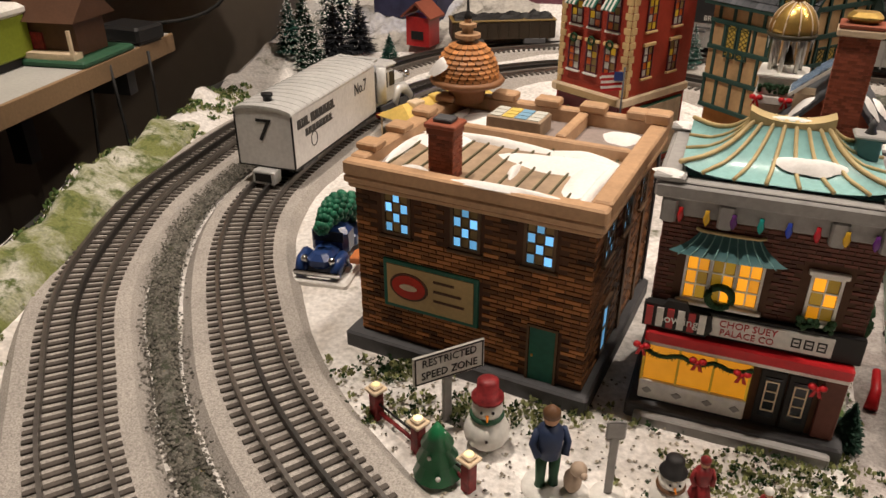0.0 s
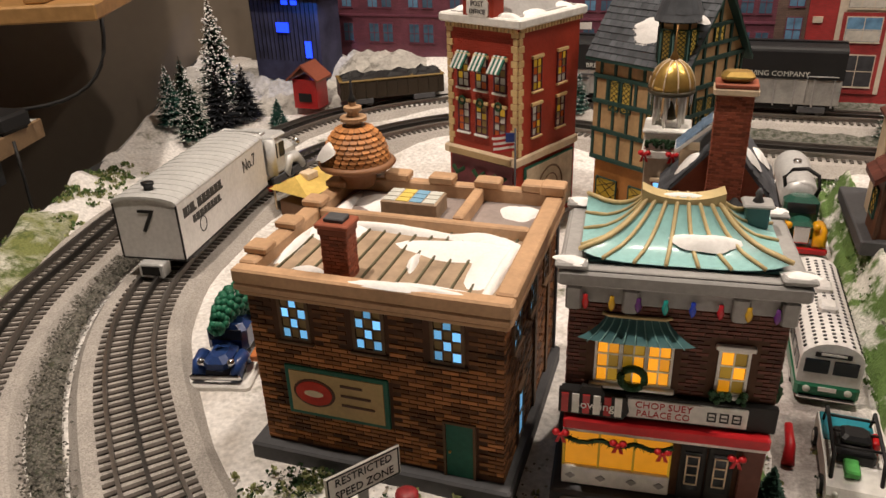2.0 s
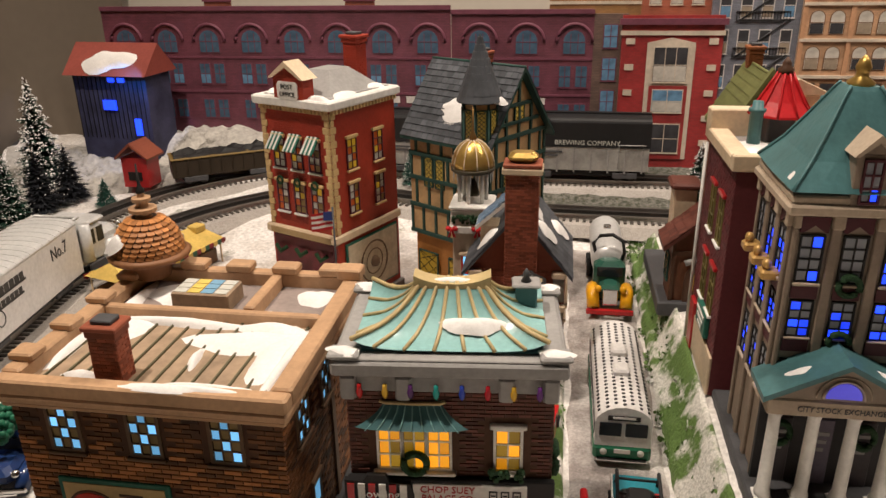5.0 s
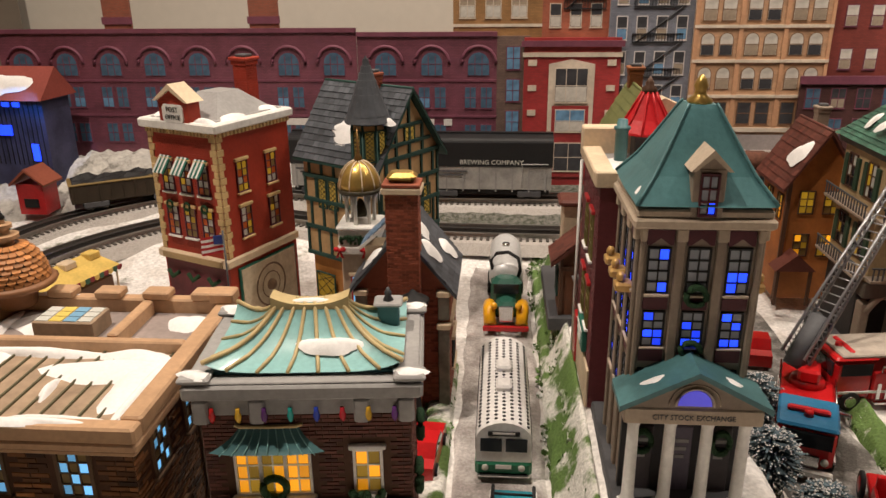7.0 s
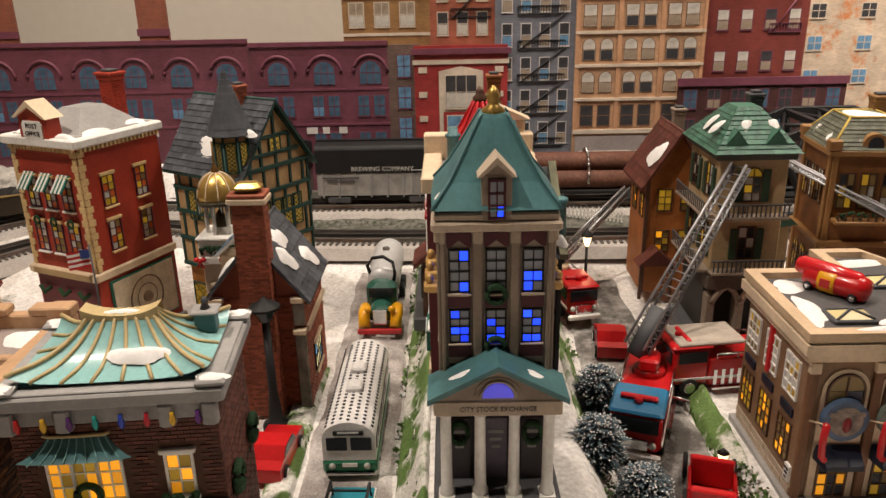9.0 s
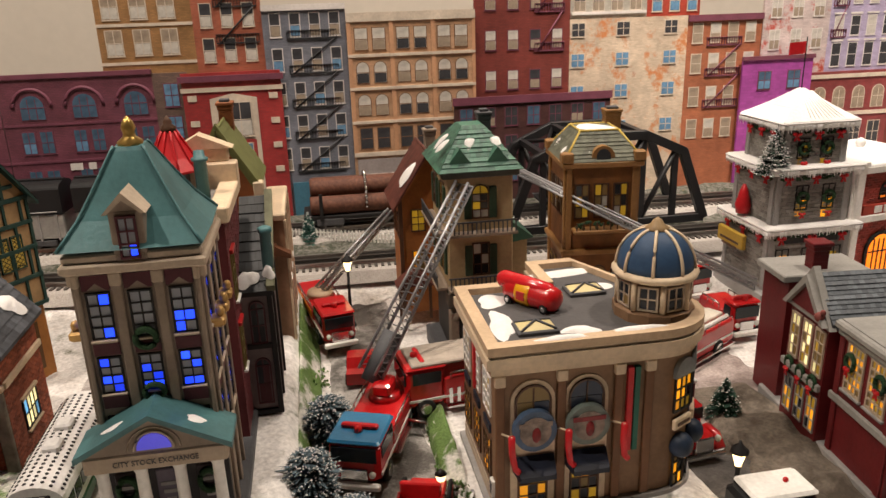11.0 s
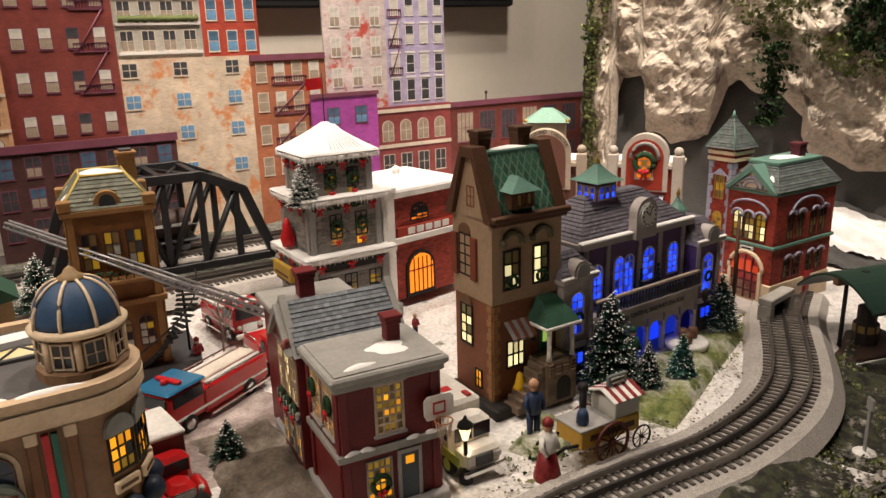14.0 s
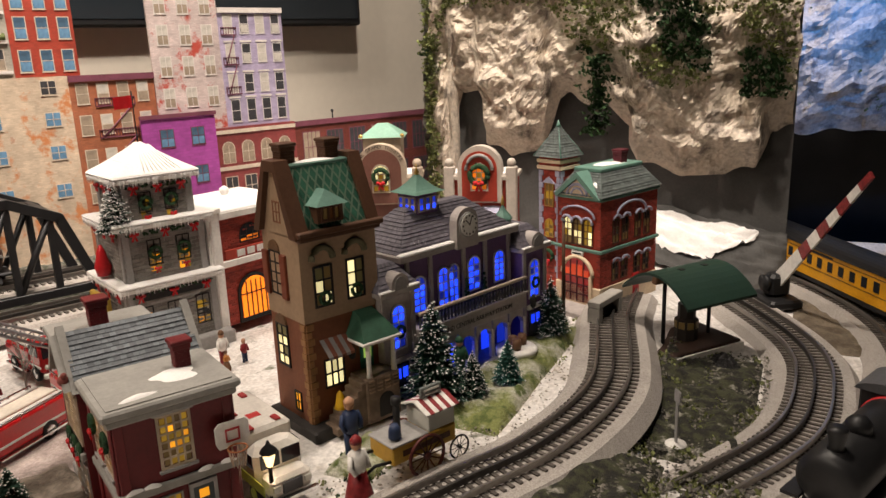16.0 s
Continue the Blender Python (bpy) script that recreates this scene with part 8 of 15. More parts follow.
		e = [Vector(p) + Vector((0, 0, 0.0005)) for p in pts]
		shingle_slope(h, *(e if s < 0 else (e[1], e[0], e[3], e[2])), 11, 20, mat("slate_blue_grey", (0.11, 0.125, 0.14), 0.5, island=0.3))
	for x in (-hw / 2 - 0.003, hw / 2 - 0.003):
		yc = (w1 + w2) / 2 - 0.02
		v = [(x, yc - dd / 2 - 0.006, 0.100), (x, yc + dd / 2 + 0.006, 0.100), (x, yc, 0.140)]
		gg = Geo().add(v + [(a + 0.006, b, c2) for a, b, c2 in v], [(2, 1, 0), (3, 4, 5), (0, 1, 4, 3), (1, 2, 5, 4), (2, 0, 3, 5)])
		part("gable_coping", gg, MATS["school_grey"], h, "grey gable coping")
	part("back_block", Geo().box(-w / 2, w / 2 - 0.01, w2 - 0.028, w2 + 0.02, zb, 0.110), school_red, h)
	part("back_roof", Geo().box(-w / 2 - 0.006, w / 2 - 0.004, w2 - 0.030, w2 + 0.026, 0.110, 0.116, 0.001), MATS["school_grey"], h)
	chimney(h, -0.008, w2 - 0.010, 0.114, 0.136, 0.014, 0.014, 0.0028, school_red, False)
	# side gable with a pediment, windows and piers along the street
	L = FN["l"]
	part("side_gable", Geo(L).slab([(0.0, 0.104), (dd, 0.104), (dd / 2, 0.128)], -0.004, 0.0), school_red, h)
	part("gable_trim", Geo(L).slab([(-0.003, 0.102), (0.003, 0.102), (dd / 2, 0.127), (dd - 0.003, 0.102), (dd + 0.003, 0.102), (dd / 2, 0.134)], -0.008, -0.002), MATS["school_grey"], h)
	bird = part("ornament_bird", Geo().ball(-hw / 2 - 0.006, (w1 + w2) / 2 - 0.045, 0.108, 0.0045, 0.004, 10, 6).ball(-hw / 2 - 0.006, (w1 + w2) / 2 - 0.049, 0.1125, 0.0024, None, 8, 5), mat("bird_red", (0.22, 0.06, 0.05), 0.6), h, "red bird ornament")
	for x in (0.006, 0.026, 0.046):
		window(h, L, x, 0.060, 0.012, 0.034, 2, 4, pale_stone, (pane_tan, lit_gold, lit_warm), bar=0.001, rim=0.0018)
		window(h, L, x, 0.012, 0.012, 0.028, 2, 3, grey_paint, (lit_gold, pane_dark, lit_yellow), bar=0.001)
		wreath(h, L, x + 0.006, 0.052, 0.0055)
	part("belt", Geo(L).box(-0.002, dd, -0.004, 0, 0.0475, 0.0535, 0.0008), MATS["school_grey"], h)
	for k, x in (("l", 0.020), ("l", 0.060), ("r", 0.02)):
		wreath(h, F[k], x, 0.085, 0.0058)
	h.scale = (0.915, 0.834, 1)
	return h


school()


def tan_house():
	u0, u1, w0, w1 = 0.865, 0.940, 0.534, 0.591
	w, d = u1 - u0, w1 - w0
	h = thing("tall_tan_house", G((u0 + u1) / 2, (w0 + w1) / 2, 0), YAW, "tall tan stucco house with a green diamond-tiled roof", "house")
	F = faces(w, d)
	f, l = F["f"], F["l"]
	zt = 0.172
	part("lower_wall", Geo().box(-w / 2, w / 2, -d / 2, d / 2, 0.0, 0.098), stucco_rust, h, "rust-brown lower wall")
	part("upper_wall", Geo().box(-w / 2 - 0.001, w / 2 + 0.001, -d / 2 - 0.001, d / 2 + 0.001, 0.098, zt), stucco_tan, h, "tan stucco upper wall")
	part("plinth", Geo().box(-w / 2 - 0.008, w / 2 + 0.014, -d / 2 - 0.016, d / 2 + 0.006, -0.006, 0.006, 0.0015), mat("plinth_dark", (0.03, 0.027, 0.025), 0.6), h, "dark plinth and steps")
	# gable wall on the end, with a steep parapet gable
	g = Geo(l).slab([(0, zt - 0.002), (d, zt - 0.002), (d / 2 + 0.007, 0.226), (d / 2 - 0.007, 0.226)], -0.001, 0.010)
	part("gable_wall", g, stucco_tan, h, "steep tan gable")
	cop = part("gable_coping", Geo(l).slab([(-0.006, zt - 0.001), (0.001, zt - 0.001), (0.004, zt), (d / 2 - 0.007, 0.224), (d / 2 + 0.007, 0.224), (d - 0.004, zt), (d - 0.001, zt - 0.001), (d + 0.006, zt - 0.001), (d + 0.004, zt + 0.004), (d / 2 + 0.009, 0.233), (d / 2 - 0.009, 0.233), (-0.004, zt + 0.004)], -0.006, 0.008), brown_paint, h, "dark brown gable coping")
	part("gable_coping", Geo(F["r"]).slab([(-0.006, zt - 0.001), (0.001, zt - 0.001), (0.004, zt), (d / 2 - 0.007, 0.224), (d / 2 + 0.007, 0.224), (d - 0.004, zt), (d - 0.001, zt - 0.001), (d + 0.006, zt - 0.001), (d + 0.004, zt + 0.004), (d / 2 + 0.009, 0.233), (d / 2 - 0.009, 0.233), (-0.004, zt + 0.004)], -0.004, 0.008), brown_paint, h)
	part("gable_wall", Geo(F["r"]).slab([(0, zt - 0.002), (d, zt - 0.002), (d / 2 + 0.007, 0.226), (d / 2 - 0.007, 0.226)], -0.001, 0.010), stucco_tan, h)
	# roof slopes with diamond tiles
	for s in (-1, 1):
		p = [(-w / 2 + 0.006, s * (d / 2 + 0.002), zt + 0.004), (w / 2 - 0.006, s * (d / 2 + 0.002), zt + 0.004), (w / 2 - 0.006, s * 0.007, 0.226), (-w / 2 + 0.006, s * 0.007, 0.226)]
		if s > 0:
			p = [p[1], p[0], p[3], p[2]]
		P = [Vector(q) for q in p]
		g = Geo().add(p, [(0, 1, 2, 3)])
		rf = part("roof_slope", g, green_tile, h, "green diamond-tiled roof slope")
		nn = (P[1] - P[0]).cross(P[3] - P[0]).normalized()
		g = Geo()
		rows, cols = 7, 8
		for r in range(rows + 1):
			for c in range(cols + 1):
				uu, tt = (c + 0.5 * (r % 2)) / cols, r / rows
				q = lambda a, b: tuple(P[0].lerp(P[1], min(1, max(0, a))).lerp(P[3].lerp(P[2], min(1, max(0, a))), min(1, max(0, b))) + nn * 0.0006)
				a, b = 0.38 / cols, 0.76 / rows
				g.add([q(uu - a, tt), q(uu, tt - b), q(uu + a, tt), q(uu, tt + b)], [(0, 1, 2, 3)])
		part("diamond_tile", g, mat("tile_jade", (0.035, 0.115, 0.075), 0.35, island=0.3), rf)["kind"] = "stuff"
		rf.data.materials[0] = mat("tile_joint", (0.17, 0.23, 0.17), 0.6)
	part("roof_top", Geo().box(-w / 2 + 0.004, w / 2 - 0.004, -0.008, 0.008, 0.2245, 0.2285, 0.001), verdigris, h, "flat verdigris roof top")
	snow_patch(h, 0.0, 0.0, 0.2282, 0.028, 0.007, 0.002, 171)
	for x in (-0.024, 0.019):
		chimney(h, x, 0.006, 0.224, 0.2425, 0.013, 0.012, 0.002, brown_paint, False)
	# cornice and dormer
	part("cornice", Geo().box(-w / 2 - 0.004, w / 2 + 0.006, -d / 2 - 0.009, -d / 2 + 0.004, zt, zt + 0.005, 0.001).box(-w / 2 - 0.002, w / 2 + 0.004, -d / 2 - 0.006, -d / 2 + 0.002, zt - 0.004, zt, 0.001), brown_paint, h, "dark brown cornice")
	D = T((-0.008, -d / 2 - 0.005, 0.005))
	dm = part("dormer", Geo(D).box(-0.013, 0.013, 0, 0.022, zt + 0.004, zt + 0.020, 0.0006), brown_paint, h, "brown dormer with a snowy verdigris roof")
	part("dormer_roof", Geo(D).add([(-0.016, -0.005, zt + 0.019), (0.016, -0.005, zt + 0.019), (0.016, 0.026, zt + 0.019), (-0.016, 0.026, zt + 0.019), (0, 0.006, zt + 0.031), (0, 0.026, zt + 0.031)], [(0, 1, 4), (1, 2, 5, 4), (3, 0, 4, 5), (2, 3, 5), (3, 2, 1, 0)]), verdigris, dm)
	window(dm, D @ T((-0.008, -0.0003, 0)), 0, zt + 0.0065, 0.016, 0.0105, 3, 1, brown_paint, (pane_tan, mat("pane_rust", (0.16, 0.06, 0.02), 0.3, grain=None)), bar=0.002)
	# windows
	for x in (0.012, 0.0445):
		wn = window(h, f @ T((0, -0.001, 0)), x, 0.111, 0.0155, 0.033, 2, 3, ink, warm_glass, bar=0.0013, rim=0.0016)
		part("window_arch", Geo(f).tube([(x + 0.00775 + 0.0105 * cos(a * pi / 8), -0.0025, 0.1505 + 0.0105 * sin(a * pi / 8)) for a in range(9)], 0.0028, 6), mat("arch_olive", (0.13, 0.12, 0.07), 0.6), h)
		wreath(wn, f, x + 0.00775, 0.117, 0.005, False)
	window(h, f, 0.016, 0.036, 0.018, 0.024, 3, 2, ink, (lit_warm,), bar=0.0016)
	g = Geo(f)
	for i in range(6):
		a = 0.012 + 0.0044 * i
		part("awning_stripe", Geo(f).add([(a, 0, 0.080), (a + 0.0044, 0, 0.080), (a + 0.0044, -0.014, 0.068), (a, -0.014, 0.068)], [(3, 2, 1, 0)]).add([(a, -0.014, 0.068), (a + 0.0044, -0.014, 0.068), (a + 0.0044, -0.014, 0.0655), (a, -0.014, 0.0655)], [(3, 2, 1, 0)]), mat("awning_rust", (0.22, 0.08, 0.05), 0.6) if i % 2 else grey_paint, h, "rust and grey striped awning")
	for x, z in ((0.010, 0.118), (0.010, 0.052)):
		wn = window(h, l, x, z, 0.016, 0.036, 2, 4, ink, warm_glass, bar=0.0013, rim=0.0016)
		part("relieving_arch", Geo(l).slab(arch_pts(x - 0.001, x + 0.017, z + 0.038, z + 0.047, 8), -0.0022, 0), mat("arch_brown", (0.15, 0.08, 0.04), 0.6), h)
		if z > 0.1:
			for sx in (x - 0.011, x + 0.0185):
				part("shutter", Geo(l).box(sx, sx + 0.0085, -0.0035, -0.0005, z - 0.003, z + 0.036, 0.0005), mat("shutter_rust", (0.19, 0.05, 0.025), 0.55), wn)
	window(h, l, 0.023, 0.182, 0.009, 0.016, 2, 2, stucco_rust, (mat("pane_green", (0.12, 0.22, 0.08), 0.3, grain=None),), bar=0.001)
	window(h, l, 0.032, 0.014, 0.008, 0.016, 2, 2, ink, (lit_yellow,), bar=0.001)
	quoins(h, f, 0.0, 0.006, 0.097, mat("quoin_ochre", (0.30, 0.15, 0.06), 0.6), 1, 14)
	quoins(h, l, d, 0.006, 0.097, MATS["quoin_ochre"], -1, 14)
	# porch with steps, columns and a green hood
	px = 0.056
	pr = part("porch_block", Geo(f).box(px - 0.016, px + 0.020, -0.026, 0, 0.0, 0.042, 0.001), mat("porch_brick", (0.17, 0.12, 0.085), 0.65, stain=(120, 0.4)), h, "patched brick porch with an arch")
	part("porch_arch", Geo(f).slab(arch_pts(px - 0.004, px + 0.012, 0.004, 0.026, 8), -0.0268, -0.02), mat("arch_black", (0.02, 0.018, 0.016), 0.7), pr)
	rng = random.Random(6)
	for i in range(16):
		x, z = px - 0.014 + 0.0085 * (i % 4), 0.029 + 0.0032 * (i // 4)
		part("porch_stone", Geo(f).box(x, x + 0.006, -0.0272, -0.0255, z, z + 0.0022, 0.0004), mat("stone_tan", (0.26, 0.18, 0.12), 0.65, rnd=0.4), pr)
	for i in range(7):
		part("stair", Geo(f).box(px - 0.016 - 0.0045 * (i + 1), px - 0.016 - 0.0045 * i + 0.001, -0.024, -0.004, 0.0, 0.040 - 0.0055 * i, 0.0006), MATS["porch_brick"], pr)
	for x in (px - 0.010, px + 0.017):
		part("porch_column", Geo(f).lathe([(0.0028, 0.042), (0.0022, 0.046), (0.0022, 0.072), (0.0032, 0.076)], x, -0.022, 10), white_paint, pr)
	part("porch_hood", Geo(f).add([(px - 0.018, -0.028, 0.076), (px + 0.022, -0.028, 0.076), (px + 0.022, 0, 0.076), (px - 0.018, 0, 0.076), (px - 0.008, -0.010, 0.094), (px + 0.012, -0.010, 0.094), (px + 0.012, 0, 0.098), (px - 0.008, 0, 0.098)], [(0, 1, 5, 4), (1, 2, 6, 5), (3, 0, 4, 7), (4, 5, 6, 7), (3, 2, 1, 0)]), mat("hood_green", (0.035, 0.095, 0.06), 0.5, stain=(60, 0.3)), pr, "green porch hood")
	part("hood_eave", Geo(f).box(px - 0.019, px + 0.023, -0.029, 0, 0.0735, 0.0765, 0.0008), white_paint, pr)
	dr = part("door", Geo(f).box(px - 0.004, px + 0.010, -0.002, 0, 0.042, 0.072, 0.0005), green_paint, h, "green porch door with a lit pane")
	part("door_light", Geo(f).box(px - 0.001, px + 0.007, -0.0027, -0.001, 0.052, 0.069), mat("pane_lime", (0.3, 0.5, 0.15), 0.3, glow=((0.45, 0.7, 0.12), 0.6), grain=None), dr)
	part("wall_lantern", Geo(f).lathe([(0.001, 0.056), (0.003, 0.058), (0.0036, 0.066), (0.001, 0.070)], 0.041, -0.005, 8), ink, h, "black wall lantern")
	# a faint glow is put into the bell's gold to brighten it
	part("golden_bell", Geo(f).lathe([(0.006, 0.018), (0.0045, 0.022), (0.0028, 0.031), (0.0006, 0.034)], 0.022, -0.010, 12), mat("bell_gold_glow", (0.62, 0.36, 0.03), 0.35, glow=((0.8, 0.4, 0.0), 0.08)), h, "golden bell ornament")
	return h


tan_house()


def railway_station():
	h = thing("railway_station", (1.196, 0.122, 0), -20, "grey-violet railway station glowing blue behind its arcade", "house")
	w, d = 0.236, 0.092
	F = faces(w, d)
	f = F["f"]
	blue = (lit_blue, lit_blue, lit_blue, mat("pane_deep", (0.04, 0.06, 0.3), 0.3, glow=((0.01, 0.03, 0.5), 0.6), grain=None))
	part("plinth", Geo().box(-w / 2 - 0.004, w / 2 + 0.004, -d / 2 - 0.012, d / 2, -0.006, 0.005, 0.001), grey_paint, h)
	# end pavilions
	for s, x0 in ((-1, 0.0), (1, w - 0.040)):
		part("pavilion", Geo(f).box(x0, x0 + 0.040, 0, 0.060, 0.0, 0.105), station_stone if s < 0 else violet_wall, h, "end pavilion")
		for x in (x0, x0 + 0.035):
			part("pilaster", Geo(f).box(x, x + 0.005, -0.0025, 0, 0.004, 0.104, 0.0006), station_stone, h)
		window(h, f, x0 + 0.013, 0.052, 0.014, 0.040, 2, 4, white_paint, blue, bar=0.0012, arch=True, rim=0.002)
		wreath(h, f, x0 + 0.020, 0.068, 0.005, False)
		dr = part("door", Geo(f).box(x0 + 0.010, x0 + 0.030, -0.0016, 0, 0.005, 0.036, 0.0005), dark_grey, h, "dark double door with blue panes")
		for x in (x0 + 0.013, x0 + 0.0215):
			part("door_light", Geo(f).box(x, x + 0.0055, -0.0024, -0.001, 0.022, 0.032), lit_blue, dr)
		part("board", Geo(f).box(x0 + 0.008, x0 + 0.032, -0.0022, 0, 0.038, 0.043), white_paint, h)
		part("eave", Geo(f).box(x0 - 0.004, x0 + 0.044, -0.006, 0.060, 0.104, 0.109, 0.001), station_stone, h)
		part("pediment", Geo(f).slab(arch_pts(x0 + 0.010, x0 + 0.030, 0.108, 0.124, 10), -0.006, 0.010), station_stone, h)
		part("tympanum", Geo(f).slab(arch_pts(x0 + 0.013, x0 + 0.027, 0.109, 0.121, 10), -0.0068, -0.004), grey_paint, h)
		M = T((-w / 2 + x0 + 0.020, -d / 2 + 0.030, 0))
		hp = hip_roof(h, 0.040, 0.060, 0.109, 0.130, 0.004, slate_violet, (0.008, 0.016), slate_violet, 7, 9, shift=(-w / 2 + x0 + 0.020, -d / 2 + 0.030))
		snow_patch(h, -w / 2 + x0 + 0.012, -d / 2 + 0.004, 0.1135, 0.010, 0.005, 0.003, 180 + s, (0, 0.8))
		part("eave_snow", Geo(f).box(x0 - 0.004, x0 + 0.044, -0.0065, -0.001, 0.1085, 0.1105, 0.0008), snow, h)
		if s > 0:
			cu = part("cupola", Geo().lathe([(0.0085, 0.124), (0.0085, 0.134), (0.011, 0.1345), (0.010, 0.137), (0.004, 0.144), (0.001, 0.150)], -w / 2 + x0 + 0.012, -d / 2 + 0.036, 8, None, False), verdigris, h, "small verdigris cupola")
			part("cupola_finial", Geo().lathe([(0.001, 0.149), (0.0022, 0.152), (0.0006, 0.160)], -w / 2 + x0 + 0.012, -d / 2 + 0.036, 8), gold_paint, cu)
	# centre hall
	part("hall_wall", Geo(f).box(0.040, w - 0.040, 0.016, d, 0.0, 0.128), violet_wall, h, "violet hall wall")
	H = f @ T((0, 0.016, 0))
	for x in (0.044, 0.074, 0.120, 0.152, 0.189):
		part("pilaster", Geo(H).box(x, x + 0.005, -0.003, 0, 0.05, 0.127, 0.0006), station_stone, h)
	for x, ww, z in ((0.088, 0.012, 0.068), (0.1025, 0.012, 0.068), (0.130, 0.016, 0.076)):
		window(h, H, x, z, ww, 0.040 if z < 0.07 else 0.034, 2, 4, white_paint, blue, bar=0.0013, arch=True, rim=0.0016)
	window(h, H, 0.055, 0.072, 0.014, 0.034, 2, 4, white_paint, blue, bar=0.0013, arch=True, rim=0.0016)
	window(h, H, 0.170, 0.076, 0.014, 0.032, 2, 4, white_paint, blue, bar=0.0013, arch=True, rim=0.0016)
	for x in (0.122, 0.148):
		g = Geo(H)
		rng = random.Random(int(x * 1000))
		for i in range(22):
			zz = rng.uniform(0, 1)
			g.ball(x + rng.uniform(-1, 1) * 0.005 * (1 - zz), -0.006, 0.058 + 0.034 * zz, 0.0018, None, 5, 3)
		part("topiary", g, wreath_green, h)
	part("hall_eave", Geo(f).box(0.034, w - 0.034, 0.008, d + 0.004, 0.126, 0.132, 0.001), station_stone, h)
	part("eave_snow", Geo(f).box(0.033, w - 0.033, 0.007, 0.014, 0.1318, 0.1345, 0.001), snow, h)
	hx = (w - 0.080 + 0.0) / 2
	hip_roof(h, w - 0.080, d - 0.016, 0.132, 0.166, 0.003, slate_violet, (0.040, 0.006), slate_violet, 12, 26, shift=(0, 0.008))
	snow_patch(h, 0.045, -d / 2 + 0.022, 0.1375, 0.022, 0.006, 0.003, 186, (0, 0.75))
	snow_patch(h, -0.05, -d / 2 + 0.02, 0.1365, 0.018, 0.005, 0.003, 187, (0, 0.75))
	# clock gable
	ck = part("clock_gable", Geo(f).slab(arch_pts(0.104, 0.134, 0.126, 0.166, 14), 0.004, 0.014), station_stone, h, "round-headed clock gable")
	disc = lambda r: [(0.119 + r * cos(2 * pi * i / 24), 0.149 + r * sin(2 * pi * i / 24)) for i in range(24)]
	part("clock_rim", Geo(f).slab(disc(0.0128), 0.0022, 0.006), grey_paint, ck)
	face = part("clock_face", Geo(f).slab(disc(0.0112), 0.0012, 0.004), white_paint, ck, "white clock face")
	for i in range(12):
		a = 2 * pi * i / 12
		part("hour_mark", Geo(f).box(0.119 + 0.0092 * cos(a) - 0.0007, 0.119 + 0.0092 * cos(a) + 0.0007, 0.0007, 0.002, 0.149 + 0.0092 * sin(a) - 0.0009, 0.149 + 0.0092 * sin(a) + 0.0009), ink, face)
	part("clock_hand", Geo(f).tube([(0.119, 0.0006, 0.149), (0.1135, 0.0006, 0.1545)], 0.0006, 4), ink, face)
	part("clock_hand", Geo(f).tube([(0.119, 0.0006, 0.149), (0.122, 0.0006, 0.157)], 0.0005, 4), ink, face)
	# ridge lantern
	tx = -0.018
	tw = part("ridge_lantern", Geo().box(tx - 0.014, tx + 0.014, -0.006, 0.022, 0.152, 0.180, 0.0008), violet_wall, h, "lantern with blue lights and a verdigris cap")
	TF = {k: T((tx, 0.008, 0)) @ m for k, m in faces(0.028, 0.028).items()}
	for k in "fl":
		for x in (0.003, 0.0115, 0.020):
			window(tw, TF[k], x, 0.163, 0.005, 0.012, 1, 2, pale_stone, (lit_blue, MATS["pane_deep"]), bar=0.001)
	hip_roof(tw, 0.028, 0.028, 0.180, 0.197, 0.006, verdigris, 0.08, None, flare=0.35, name="lantern_roof", shift=(tx, 0.008))
	part("lantern_finial", Geo().lathe([(0.0022, 0.196), (0.0028, 0.199), (0.0008, 0.202), (0.0004, 0.207)], tx, 0.008, 8), gold_paint, tw)
	# arcade and balcony
	A = f @ T((0, -0.006, 0))
	n, x0, x1 = 6, 0.042, w - 0.042
	arc = part("arcade_beam", Geo(A).box(x0 - 0.002, x1 + 0.002, 0, 0.022, 0.045, 0.062, 0.001), station_stone, h, "stone arcade beam with carved name")
	letters(arc, A @ T((0, -0.0002, 0)), "GRAND CENTRAL RAILWAY STATION", (x0 + x1) / 2, 0.0535, 0.0068, ink, squash=0.92)
	step = (x1 - x0) / n
	for i in range(n + 1):
		x = x0 + step * i
		part("arcade_column", Geo(A).box(x - 0.0025, x + 0.0025, 0.001, 0.006, 0.004, 0.035, 0.0008), white_paint, h)
	for i in range(n):
		xa, xb = x0 + step * i, x0 + step * (i + 1)
		r, xm = step / 2 - 0.0025, (xa + xb) / 2
		pts = [(xa, 0.0455), (xa, 0.030)] + [(xm - r * cos(a * pi / 10), 0.030 + r * 0.85 * sin(a * pi / 10)) for a in range(11)] + [(xb, 0.030), (xb, 0.0455)]
		v = [(a, 0.001, b) for a, b in pts] + [(a, 0.007, b) for a, b in pts]
		k = len(pts)
		fc = [(j, j + 1, k + j + 1, k + j) for j in range(k - 1)]
		g = Geo(A).add(v, fc)
		for j in range(1, 12):
			g.add([(pts[j][0], 0.001, pts[j][1]), (pts[j + 1][0], 0.001, pts[j + 1][1]), (pts[j + 1][0], 0.001, 0.0455), (pts[j][0], 0.001, 0.0455)], [(0, 1, 2, 3)])
		part("arch", g, station_stone, h)
		part("arcade_glow", Geo(H).slab(arch_pts(xm - 0.009, xm + 0.009, 0.006, 0.042, 8), -0.001, 0.0), lit_blue if i % 2 == 0 else MATS["pane_deep"], h, "blue-lit doorway")
